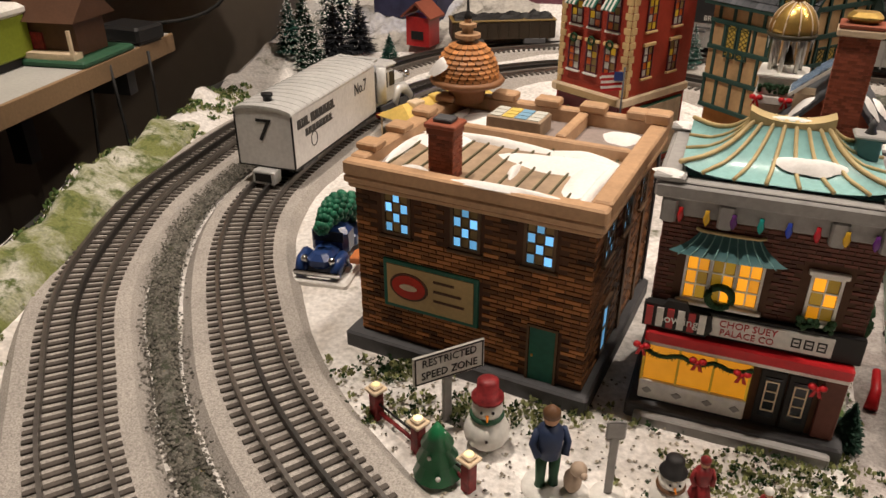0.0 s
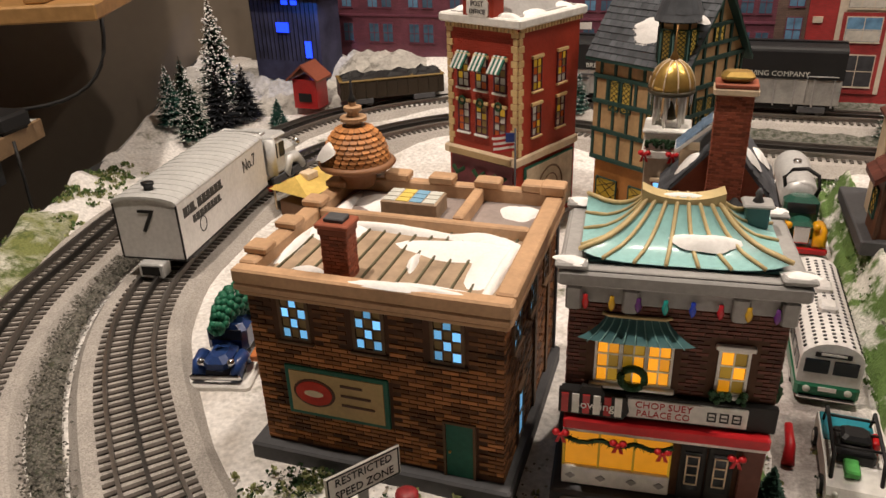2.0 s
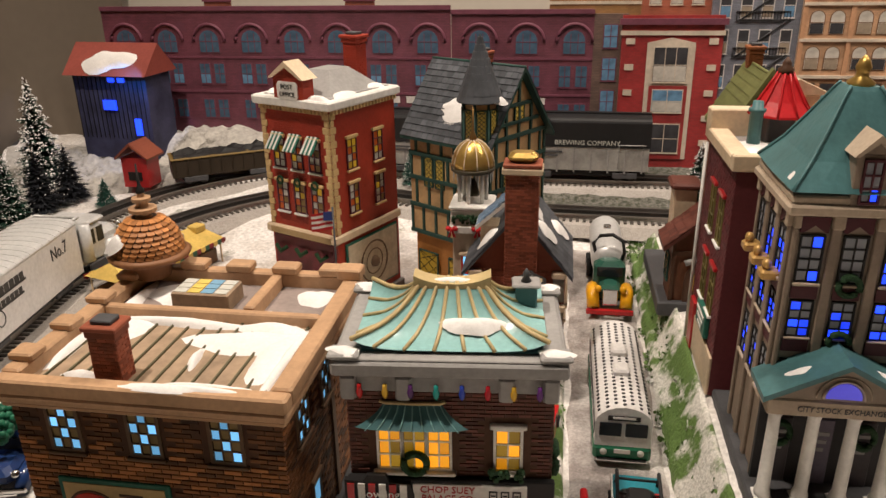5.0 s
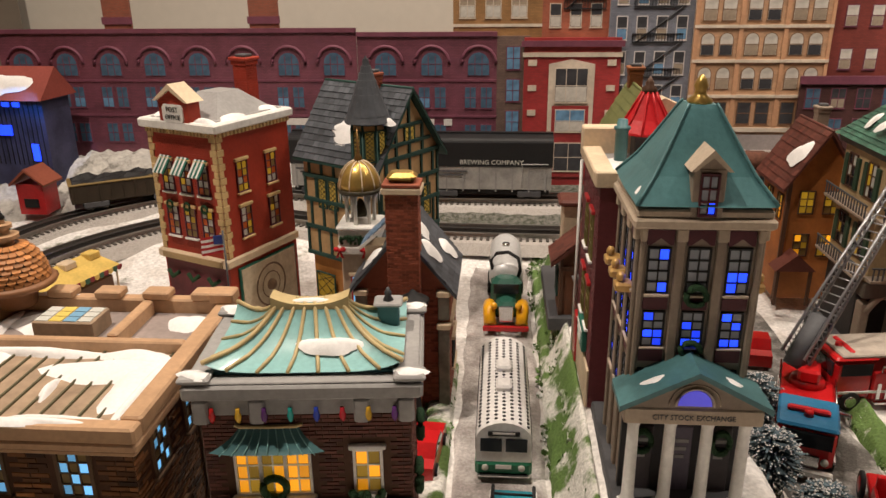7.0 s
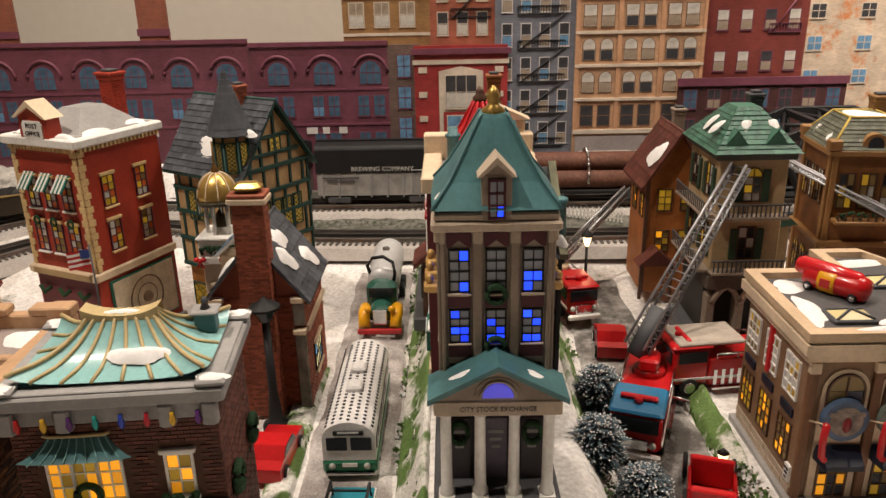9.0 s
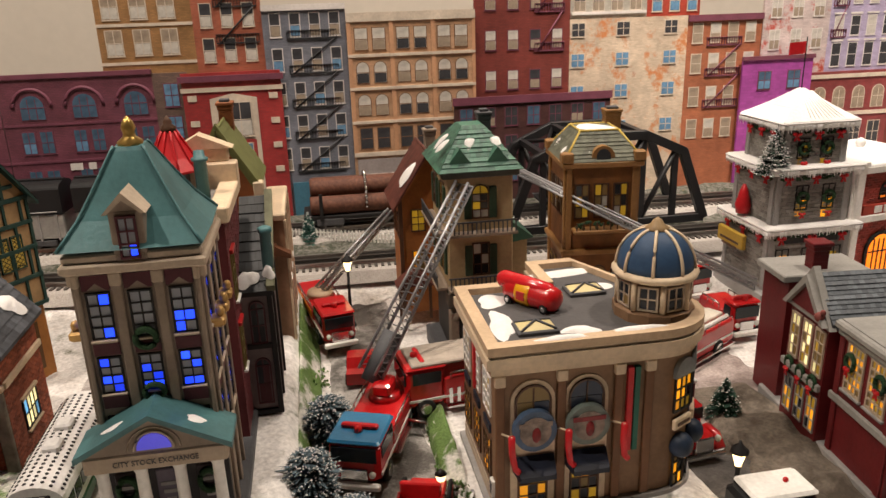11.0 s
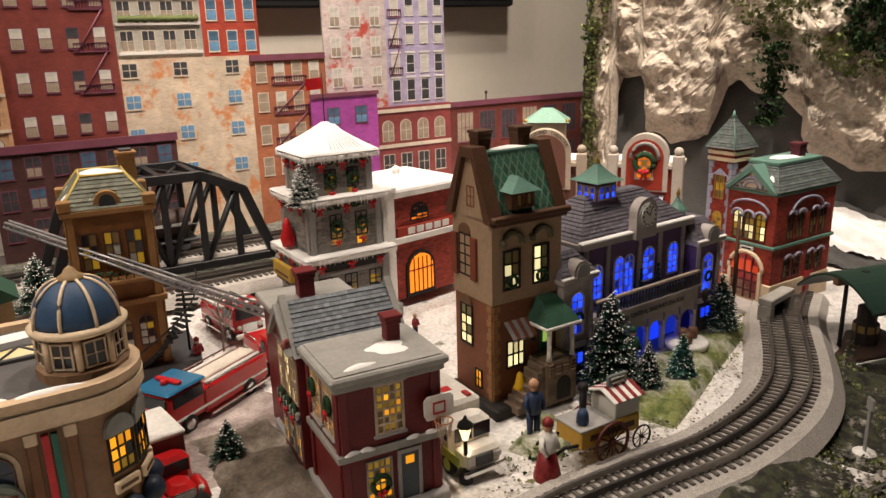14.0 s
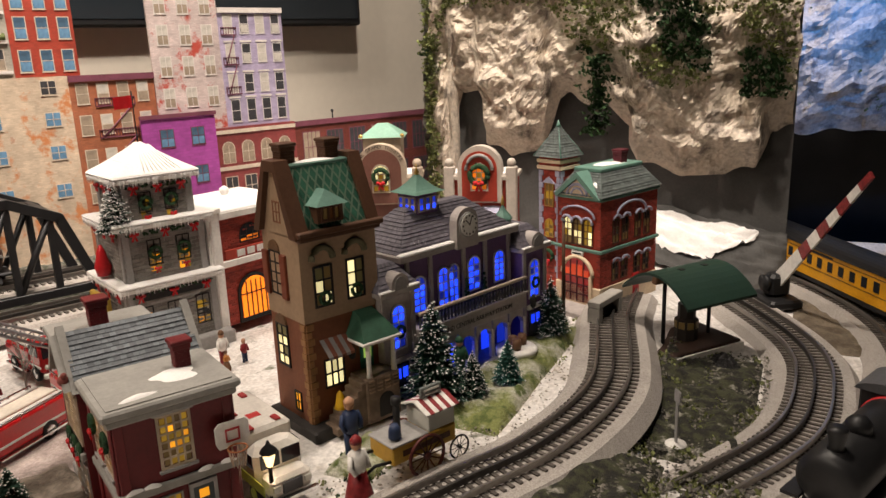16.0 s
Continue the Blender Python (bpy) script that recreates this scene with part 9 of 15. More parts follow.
	part("balcony_floor", Geo(A).box(x0 - 0.003, x1 + 0.003, -0.003, 0.022, 0.062, 0.0645, 0.0006), station_stone, h)
	rl = part("balcony_rail", Geo(A).box(x0 - 0.002, x1 + 0.002, -0.002, 0.002, 0.0775, 0.0805, 0.0006), pale_stone, h, "stone balcony rail")
	for i in range(34):
		x = x0 + (x1 - x0) * i / 33
		part("baluster", Geo(A).lathe([(0.0012, 0.0645), (0.0018, 0.069), (0.0009, 0.074), (0.0014, 0.0778)], x, 0.0, 6), dark_grey, rl)
	for x in (0.036, w - 0.036):
		part("wall_lantern", Geo(A).lathe([(0.001, 0.044), (0.003, 0.047), (0.0036, 0.055), (0.001, 0.060)], x, -0.006, 8), ink, h, "black wall lantern")
	return h


railway_station()


def fire_house():
	h = thing("red_fire_house", (1.395, 0.003, 0), -113, "red brick fire house with green mansard and corner tower", "house")
	# front along -x from the near corner; depth along +y
	w, d = 0.066, 0.118
	M = T((-w / 2, d / 2, 0))
	F = {k: M @ m for k, m in faces(w, d).items()}
	f, r = F["f"], F["r"]
	zt = 0.138
	part("wall", Geo(M).box(-w / 2, w / 2, -d / 2, d / 2, 0.024, zt), wall_red, h, "red brick walls")
	part("base_course", Geo(M).box(-w / 2 - 0.002, w / 2 + 0.002, -d / 2 - 0.002, d / 2 + 0.002, -0.004, 0.026, 0.001), cream, h, "cream stone base")
	bricks(h, f, w, 0.026, zt, 0.0055, 0.0023, brick_red, 0.0004, 0.0004, [(0.008, 0.058, 0.0, 0.118)])
	bricks(h, r, d, 0.026, zt, 0.0055, 0.0023, brick_red, 0.0004, 0.0004)
	for z in (0.070, 0.134):
		part("band", Geo(M).box(-w / 2 - 0.003, w / 2 + 0.003, -d / 2 - 0.003, d / 2 + 0.003, z, z + 0.004, 0.0008), verdigris, h)
	fd = part("fire_door", Geo(f).slab(arch_pts(0.012, 0.054, 0.004, 0.060, 12), -0.002, 0), red_paint, h, "arched red fire doors")
	part("door_arch", Geo(f).tube([(0.033 + 0.0235 * cos(a * pi / 12), -0.002, 0.039 + 0.0235 * sin(a * pi / 12)) for a in range(13)], 0.0026, 6), cream, fd)
	for x in (0.012, 0.054):
		part("door_jamb", Geo(f).box(x - 0.0024, x + 0.0024, -0.004, 0, 0.002, 0.04, 0.0006), cream, fd)
	for i in range(4):
		x = 0.0145 + 0.0098 * i
		part("door_light", Geo(f).box(x, x + 0.0072, -0.003, -0.001, 0.038, 0.052 if i in (1, 2) else 0.046), mat("door_pane_red", (0.5, 0.05, 0.02), 0.3, glow=((1.0, 0.10, 0.02), 0.3), grain=None), fd)
	for x in (0.0228, 0.033, 0.0432):
		part("door_rail", Geo(f).box(x - 0.0007, x + 0.0007, -0.0032, -0.001, 0.005, 0.058), maroon, fd)
	for z in (0.014, 0.026, 0.036):
		part("door_rail", Geo(f).box(0.013, 0.053, -0.0032, -0.001, z, z + 0.0014), maroon, fd)
	pq = part("plaque", Geo(f).box(0.024, 0.042, -0.003, 0, 0.064, 0.069, 0.0006), white_paint, h, "white plaque")
	bars(pq, f @ T((0, -0.003, 0)), 0.033, 0.0685, 0.013, 0.004, 1, ink)
	for x in (0.011, 0.0265, 0.042):
		window(h, f, x, 0.078, 0.012, 0.032, 2, 3, brown_paint, (lit_warm, lit_gold, pane_tan, lit_warm), bar=0.0011, arch=True)
		part("hood_mould", Geo(f).tube([(x + 0.006 + 0.0078 * cos(a * pi / 8), -0.003, 0.105 + 0.0078 * sin(a * pi / 8)) for a in range(9)], 0.0017, 6), lilac_trim, h)
	part("great_arch", Geo(f).tube([(0.033 + 0.026 * cos(a * pi / 14), -0.003, 0.112 + 0.014 * sin(a * pi / 14)) for a in range(15)], 0.0015, 6), lilac_trim, h)
	for x in (0.024, 0.070):
		for z, hh in ((0.032, 0.022), (0.080, 0.028)):
			for o in (0, 0.019):
				window(h, r, x + o, z, 0.011, hh, 2, 3, brown_paint, (pane_dark, pane_tan, maroon), bar=0.001)
				part("hood_mould", Geo(r).tube([(x + o + 0.0055 + 0.0075 * cos(a * pi / 6), -0.003, z + hh + 0.001 + 0.005 * sin(a * pi / 6)) for a in range(7)], 0.0016, 6), lilac_trim, h)
	part("side_arch", Geo(r).tube([(d / 2 + 0.030 * cos(a * pi / 12), -0.003, 0.114 + 0.014 * sin(a * pi / 12)) for a in range(13)], 0.0016, 6), lilac_trim, h)
	part("side_door", Geo(r).box(0.066, 0.080, -0.0024, 0, 0.0, 0.032, 0.0005), red_paint, h)
	# mansard roof and gable
	rf = hip_roof(h, w, d, zt + 0.001, 0.166, 0.004, mat("roof_green", (0.10, 0.13, 0.115), 0.5), (w / 2 - 0.014, d / 2 - 0.018), mat("slate_green", (0.10, 0.115, 0.11), 0.5, island=0.3), 9, 16, shift=(-w / 2, d / 2))
	part("roof_rim", Geo(M).box(-w / 2 + 0.012, w / 2 - 0.012, -d / 2 + 0.016, d / 2 - 0.016, 0.1655, 0.1705, 0.001), verdigris, rf)
	snow_patch(rf, -w / 2, d / 2, 0.170, 0.014, 0.034, 0.002, 190)
	part("gable", Geo(f).slab([(0.004, zt), (w - 0.004, zt), (w / 2, 0.163)], -0.003, 0.02), cream, h, "cream gable with an arch motif")
	part("gable_coping", Geo(f).slab([(-0.002, zt - 0.001), (0.005, zt - 0.001), (w / 2, 0.160), (w - 0.005, zt - 0.001), (w + 0.002, zt - 0.001), (w / 2, 0.168)], -0.006, 0.024), verdigris, h)
	part("gable_arch", Geo(f).tube([(w / 2 + 0.015 * cos(a * pi / 10), -0.0035, zt + 0.002 + 0.013 * sin(a * pi / 10)) for a in range(11)], 0.0018, 6).tube([(w / 2 + 0.009 * cos(a * pi / 8), -0.0035, zt + 0.002 + 0.008 * sin(a * pi / 8)) for a in range(9)], 0.0014, 6), lilac_trim, h)
	snow_patch(h, -w + w - 0.012, 0.012, 0.152, 0.006, 0.008, 0.003, 191, (-0.8, 0))
	chimney(h, -w / 2 + 0.004, d / 2 + 0.018, 0.168, 0.184, 0.012, 0.012, 0.0018, maroon, False)
	# corner tower
	tw = 0.034
	tx, ty = -w - tw / 2 + 0.002, tw / 2 + 0.002
	t = part("tower", Geo().box(tx - tw / 2, tx + tw / 2, ty - tw / 2, ty + tw / 2, 0.0, 0.182), wall_red, h, "square brick corner tower")
	TF = {k: T((tx, ty, 0)) @ m for k, m in faces(tw, tw).items()}
	for k in "frl":
		bricks(t, TF[k], tw, 0.026, 0.180, 0.0055, 0.0023, brick_red, 0.0004, 0.0004)
		quoins(t, TF[k], 0.0, 0.026, 0.165, lilac_trim, 1, 18)
		quoins(t, TF[k], tw, 0.026, 0.165, lilac_trim, -1, 18)
		for z in (0.166, 0.174):
			part("tower_band", Geo(TF[k]).box(-0.002, tw + 0.002, -0.003, 0, z, z + 0.0045, 0.0006), cream, t)
		part("tower_band", Geo(TF[k]).box(-0.002, tw + 0.002, -0.003, 0, 0.070, 0.074, 0.0006), verdigris, t)
		window(t, TF[k], 0.011, 0.120, 0.012, 0.028, 2, 3, gold_paint, (lit_gold, lit_warm, pane_tan), bar=0.0011)
		part("hood_mould", Geo(TF[k]).slab([(0.007, 0.149), (0.027, 0.149), (0.017, 0.157)], -0.003, 0), lilac_trim, t)
		window(t, TF[k], 0.011, 0.080, 0.012, 0.022, 2, 3, gold_paint, (lit_gold, pane_tan), bar=0.0011, arch=True)
	wreath(t, TF["f"], tw / 2, 0.055, 0.007)
	hip_roof(t, tw, tw, 0.1815, 0.219, 0.005, mat("roof_green", (0.1, 0.13, 0.115), 0.5), 0.06, mat("slate_green", (0.1, 0.115, 0.11), 0.5), 12, 8, name="tower_roof", shift=(tx, ty))
	for sx, sy in ((-1, -1), (1, -1), (1, 1), (-1, 1)):
		part("roof_hip", Geo().tube([(tx + sx * (tw / 2 + 0.005), ty + sy * (tw / 2 + 0.005), 0.182), (tx, ty, 0.2195)], 0.0012, 5), verdigris, t)
	part("tower_finial", Geo().lathe([(0.004, 0.217), (0.002, 0.221), (0.0005, 0.226)], tx, ty, 8), verdigris, t)
	part("apron", Geo().box(-w - 0.01, 0.02, -0.036, 0.0, -0.008, 0.002, 0.001), station_stone, h)
	return h


fire_house()


def arch_house(name, at, yaw, label, wallm, trim, w=0.088, d=0.06, zt=0.150, zp=0.196):
	h = thing(name, at, yaw, label, "house")
	F = faces(w, d)
	f = F["f"]
	part("wall", Geo().box(-w / 2, w / 2, -d / 2, d / 2, 0.0, zt), wallm, h)
	part("cornice", Geo().box(-w / 2 - 0.004, w / 2 + 0.004, -d / 2 - 0.004, d / 2 + 0.003, zt, zt + 0.006, 0.001), trim, h)
	part("head_gable", Geo(f).slab(arch_pts(w * 0.16, w * 0.84, zt - 0.03, zp, 16), -0.005, 0.012), trim, h, "big round-headed gable")
	part("gable_field", Geo(f).slab(arch_pts(w * 0.23, w * 0.77, zt - 0.028, zp - 0.007, 16), -0.0062, -0.003), wallm, h)
	window(h, f @ T((0, -0.0064, 0)), w / 2 - 0.010, zt - 0.012, 0.020, 0.034, 3, 3, trim, (lit_warm, lit_gold, pane_tan) if name == "theatre_house" else (lit_orange, lit_gold), bar=0.0014, arch=True, rim=0.002)
	wreath(h, f @ T((0, -0.006, 0)), w / 2, zt + 0.008, 0.0095 if name == "theatre_house" else 0.012)
	for s in (0.02, 0.98):
		x = w * s
		part("end_pier", Geo(f).box(x - 0.007, x + 0.007, -0.005, 0.010, 0.0, zt + 0.018, 0.0012).ball(x, 0.002, zt + 0.023, 0.0062, None, 10, 6), trim, h, "pier with a ball finial")
	for x in (0.012, w - 0.026):
		for z in (0.03, 0.075):
			window(h, f, x, z, 0.014, 0.028, 2, 3, trim, (lit_orange, lit_gold, pane_tan), bar=0.0012, arch=True)
	part("roof", Geo().box(-w / 2 + 0.002, w / 2 - 0.002, -d / 2 + 0.004, d / 2 - 0.002, zt + 0.005, zt + 0.009, 0.001), snow, h)
	return h, F


ah, AF = arch_house("brick_hall", (1.475, 0.185, 0), -78, "red brick hall with a round cream gable and wreath", wall_red, mat("hall_cream", (0.50, 0.44, 0.38), 0.55), zp=0.192, zt=0.146)
for k in range(2):
	M = AF["f"] @ T((0.020 + 0.028 * k, -0.012, 0))
	bay = part("blue_bay", Geo(M).box(0, 0.020, 0, 0.014, 0.088, 0.104, 0.001), wall_red, ah, "bay with a pale blue roof")
	part("bay_roof", Geo(M).add([(-0.002, -0.004, 0.104), (0.022, -0.004, 0.104), (0.022, 0.014, 0.112), (-0.002, 0.014, 0.112)], [(0, 1, 2, 3)]), lilac_trim, bay)
	window(bay, M, 0.003, 0.090, 0.014, 0.011, 3, 1, brown_paint, (lit_orange,), bar=0.0014)
tabl = part("tablet", Geo(AF["f"]).tube([(0.044 + 0.018 * cos(a * pi / 10), -0.007, 0.160 + 0.020 * sin(a * pi / 10)) for a in range(11)], 0.0025, 6), grey_paint, ah)
th, TF2 = arch_house("theatre_house", (1.408, 0.305, 0), -66, "cream theatre with a dark arched gable and verdigris roof cap", mat("theatre_brown", (0.17, 0.075, 0.055), 0.55), mat("theatre_cream", (0.47, 0.38, 0.29), 0.55), w=0.100, zp=0.200, zt=0.150)
for i, ch in enumerate("THE GRAND THEATRE"):
	a = pi * (0.86 - 0.72 * i / 16)
	if ch != " ":
		M = TF2["f"] @ T((0.050 + 0.0305 * cos(a), -0.0053, 0.1665 + 0.0300 * sin(a))) @ ROT(-(a - pi / 2), 4, "Y")
		letters(th, M, ch, 0, 0, 0.0062, ink)
part("roof_lantern", Geo().box(-0.026, 0.026, 0.0, 0.046, 0.155, 0.205, 0.001), MATS["theatre_cream"], th, "cream roof lantern")
hip_roof(th, 0.052, 0.046, 0.205, 0.222, 0.005, mat("cap_verdigris", (0.20, 0.36, 0.28), 0.45), 0.25, None, name="lantern_roof", shift=(0, 0.023))
for sx in (-0.028, 0.028):
	part("gilt_knob", Geo().ball(sx, -0.002, 0.207, 0.0032, None, 8, 5), gold_paint, th)


def blue_barn():
	x, y = -0.080, 1.262
	zb = 0.083
	h = thing("blue_lit_barn", (x, y, zb), -28, "barn washed in blue light under a snowy red roof", "house")
	w, d = 0.118, 0.06
	F = faces(w, d)
	part("wall", Geo().box(-w / 2, w / 2, -d / 2, d / 2, -0.03, 0.098), mat("barn_slate", (0.045, 0.045, 0.085), 0.7, stain=(30, 0.5)), h, "dark blue boarded wall")
	for i in range(16):
		part("board_strip", Geo(F["f"]).box(w * i / 16, w * i / 16 + 0.001, -0.0008, 0, 0.0, 0.097), ink, h)
	part("roof", Geo().add([(-w / 2 - 0.008, -d / 2 - 0.012, 0.092), (w / 2 + 0.008, -d / 2 - 0.012, 0.092), (w / 2 + 0.008, 0.0, 0.134), (-w / 2 - 0.008, 0.0, 0.134), (-w / 2 - 0.008, d / 2 + 0.01, 0.092), (w / 2 + 0.008, d / 2 + 0.01, 0.092)], [(0, 1, 2, 3), (2, 5, 4, 3), (0, 3, 4), (1, 5, 2)]), mat("barn_red", (0.26, 0.06, 0.045), 0.6), h, "faded red roof")
	snow_patch(h, 0.0, -d / 2 + 0.004, 0.110, 0.040, 0.014, 0.008, 200, (0, 1.0))
	for xx, z in ((0.058, 0.082), (0.074, 0.082)):
		part("blue_light", Geo(F["f"]).box(xx, xx + 0.010, -0.002, 0, z, z + 0.006), lit_blue, h)
	part("blue_doorway", Geo(F["f"]).box(0.045, 0.066, -0.003, 0, 0.042, 0.056), lit_blue, h, "glowing blue doorway")
	part("blue_light", Geo(F["f"]).box(0.092, 0.102, -0.002, 0, 0.006, 0.030), lit_blue, h)
	s = thing("red_covered_well", (-0.060, 1.165, 0.040), -25, "little red covered shed with a pitched roof", "shed")
	part("wall", Geo().box(-0.019, 0.019, -0.016, 0.016, -0.01, 0.032), red_paint, s)
	part("roof", Geo().slab([(-0.025, 0.030), (0, 0.050), (0.025, 0.030), (0.025, 0.033), (0, 0.054), (-0.025, 0.033)][::-1], -0.022, 0.022), mat("shed_roof", (0.25, 0.07, 0.04), 0.6), s)
	part("opening", Geo().box(-0.010, 0.010, -0.0175, -0.015, 0.0, 0.012), ink, s)
	return h


blue_barn()


# ---- printed city board behind the tracks ----
def print_mat(name, rgb, joint, patches=None, scale=1.0):
	"""A printed brick or plaster front: fine courses, stains and, where given, peeled patches of a second colour."""
	m = bpy.data.materials.new(name)
	m.use_nodes = True
	n, l = m.node_tree.nodes, m.node_tree.links
	bs = n["Principled BSDF"]
	bs.inputs["Roughness"].default_value = 0.45
	tc = n.new("ShaderNodeTexCoord")
	sw = n.new("ShaderNodeSeparateXYZ")
	cb = n.new("ShaderNodeCombineXYZ")
	l.new(tc.outputs["Object"], sw.inputs[0])
	l.new(sw.outputs[0], cb.inputs[0]), l.new(sw.outputs[2], cb.inputs[1])
	bk = n.new("ShaderNodeTexBrick")
	bk.inputs["Scale"].default_value = 1.0
	bk.inputs["Brick Width"].default_value, bk.inputs["Row Height"].default_value, bk.inputs["Mortar Size"].default_value = 0.006 * scale, 0.0022 * scale, 0.0003 * scale
	bk.inputs["Color1"].default_value = (*rgb, 1)
	bk.inputs["Color2"].default_value = (*[c * 0.78 for c in rgb], 1)
	bk.inputs["Mortar"].default_value = (*joint, 1)
	l.new(cb.outputs[0], bk.inputs["Vector"])
	col = bk.outputs["Color"]
	for sc, lo, hi in ((14, 0.75, 1.2), (70, 0.85, 1.12)):
		t = n.new("ShaderNodeTexNoise")
		t.inputs["Scale"].default_value, t.inputs["Detail"].default_value = sc, 5
		l.new(tc.outputs["Object"], t.inputs["Vector"])
		mr = n.new("ShaderNodeMapRange")
		mr.inputs["From Min"].default_value, mr.inputs["From Max"].default_value = 0.3, 0.7
		mr.inputs["To Min"].default_value, mr.inputs["To Max"].default_value = lo, hi
		l.new(t.outputs["Fac"], mr.inputs["Value"])
		hs = n.new("ShaderNodeHueSaturation")
		l.new(mr.outputs["Result"], hs.inputs["Value"])
		l.new(col, hs.inputs["Color"])
		col = hs.outputs["Color"]
	for k, (prgb, at) in enumerate(patches or ()):
		t = n.new("ShaderNodeTexNoise")
		t.inputs["Scale"].default_value, t.inputs["Detail"].default_value, t.inputs["Roughness"].default_value = 26 + 14 * k, 8, 0.7
		l.new(tc.outputs["Object"], t.inputs["Vector"])
		mr = n.new("ShaderNodeMapRange")
		mr.inputs["From Min"].default_value, mr.inputs["From Max"].default_value = at - 0.03, at + 0.05
		l.new(t.outputs["Fac"], mr.inputs["Value"])
		mx = n.new("ShaderNodeMix")
		mx.data_type = "RGBA"
		l.new(mr.outputs["Result"], mx.inputs["Factor"])
		l.new(col, mx.inputs[6])
		mx.inputs[7].default_value = (*prgb, 1)
		col = mx.outputs[2]
	l.new(col, bs.inputs["Base Color"])
	MATS[name] = m
	return m


BOARD_W = 1.19
SHARED = {}


def board(label, u0, u1, z0, z1, layer, material):
	ob = thing("printed_house_front", G((u0 + u1) / 2, BOARD_W - 0.005 * layer, 0), YAW, label, "backdrop panel", "printed city backdrop")
	ob["u0"] = u0
	part("panel", Geo().box(-(u1 - u0) / 2, (u1 - u0) / 2, 0, 0.0042, z0, z1), material, ob)
	return ob, -(u0 + u1) / 2


def print_window(ob, x, z, w, h, sash, pane, arch=False, split=1, lower=None):
	"""A flat printed window: rim, pane and a meeting rail, a little proud of the board. x: its middle."""
	key = (round(w, 4), round(h, 4), sash.name, pane.name, arch, split, lower.name if lower else "")
	if key not in SHARED:
		r = 0.0012
		if arch:
			a = Geo().slab(arch_pts(-w / 2 - r, w / 2 + r, -r, h + r, 8), -0.0006, 0.0003)
			b = Geo().slab(arch_pts(-w / 2, w / 2, 0, h, 8), -0.0009, 0)
		else:
			a = Geo().box(-w / 2 - r, w / 2 + r, -0.0006, 0.0003, -r, h + r).box(-w / 2 - r * 1.6, w / 2 + r * 1.6, -0.0012, 0.0003, -r * 1.8, -r)
			b = Geo().box(-w / 2, w / 2, -0.0009, 0, 0, h)
		c = Geo().box(-w / 2, w / 2, -0.0012, 0, h * 0.48, h * 0.48 + 0.0009)
		for k in range(1, split):
			xx = -w / 2 + w * k / split
			c.box(xx - 0.0005, xx + 0.0005, -0.0012, 0, 0, h * (0.85 if arch else 1))
		d = Geo().box(-w / 2 + 0.0004, w / 2 - 0.0004, -0.00105, 0, 0.0004, h * 0.46) if lower else None
		SHARED[key] = (a.mesh("window", sash), b.mesh("pane", pane), c.mesh("window_bar", sash), d.mesh("lower_pane", lower) if d else None)
	meshes = SHARED[key]
	win = new("window", meshes[0])
	win.parent, win.location = ob, (x, -0.0001, z)
	for nm, me in zip(("pane", "window_bar", "lower_pane"), meshes[1:]):
		if me:
			k = new(nm, me)
			k.parent = win
	return win


def band(ob, x0, x1, z0, z1, material, proud=0.0012, name="string_course"):
	return part(name, Geo().box(x0, x1, -proud, 0.0003, z0, z1), material, ob)


def fire_escape(ob, x0, x1, zs, material):
	"""Printed balconies with rails and slanting stairs."""
	g = Geo()
	for z in zs:
		g.box(x0, x1, -0.0022, 0, z, z + 0.0016).box(x0, x1, -0.0022, 0, z + 0.012, z + 0.0128)
		n = int((x1 - x0) / 0.004)
		for k in range(n + 1):
			xx = x0 + (x1 - x0) * k / n
			g.box(xx - 0.0003, xx + 0.0003, -0.0020, 0, z, z + 0.0125)
	for a, b in zip(zs, zs[1:]):
		g.tube([(x0 + 0.004, -0.0018, a), (x1 - 0.004, -0.0018, b)], 0.0011, 4)
	part("fire_escape", g, material, ob, "black iron fire escape")


pw_blue = mat("print_pane_blue", (0.06, 0.11, 0.17), 0.4, stain=(60, 0.4))
pw_sky = mat("print_pane_sky", (0.12, 0.24, 0.38), 0.4, stain=(60, 0.5))
pw_dark = mat("print_pane_dark", (0.045, 0.045, 0.05), 0.4, stain=(60, 0.4))
pw_pale = mat("print_pane_pale", (0.50, 0.47, 0.42), 0.4, stain=(60, 0.25))
pw_tan = mat("print_pane_tan", (0.30, 0.24, 0.18), 0.4, stain=(60, 0.3))
pr_stone = mat("print_stone", (0.55, 0.47, 0.38), 0.5, stain=(40, 0.2))
pr_maroon = mat("print_maroon", (0.155, 0.05, 0.075), 0.5, stain=(40, 0.2))
pr_white = mat("print_white", (0.62, 0.58, 0.55), 0.5)
pr_black = mat("print_black", (0.03, 0.03, 0.032), 0.5)


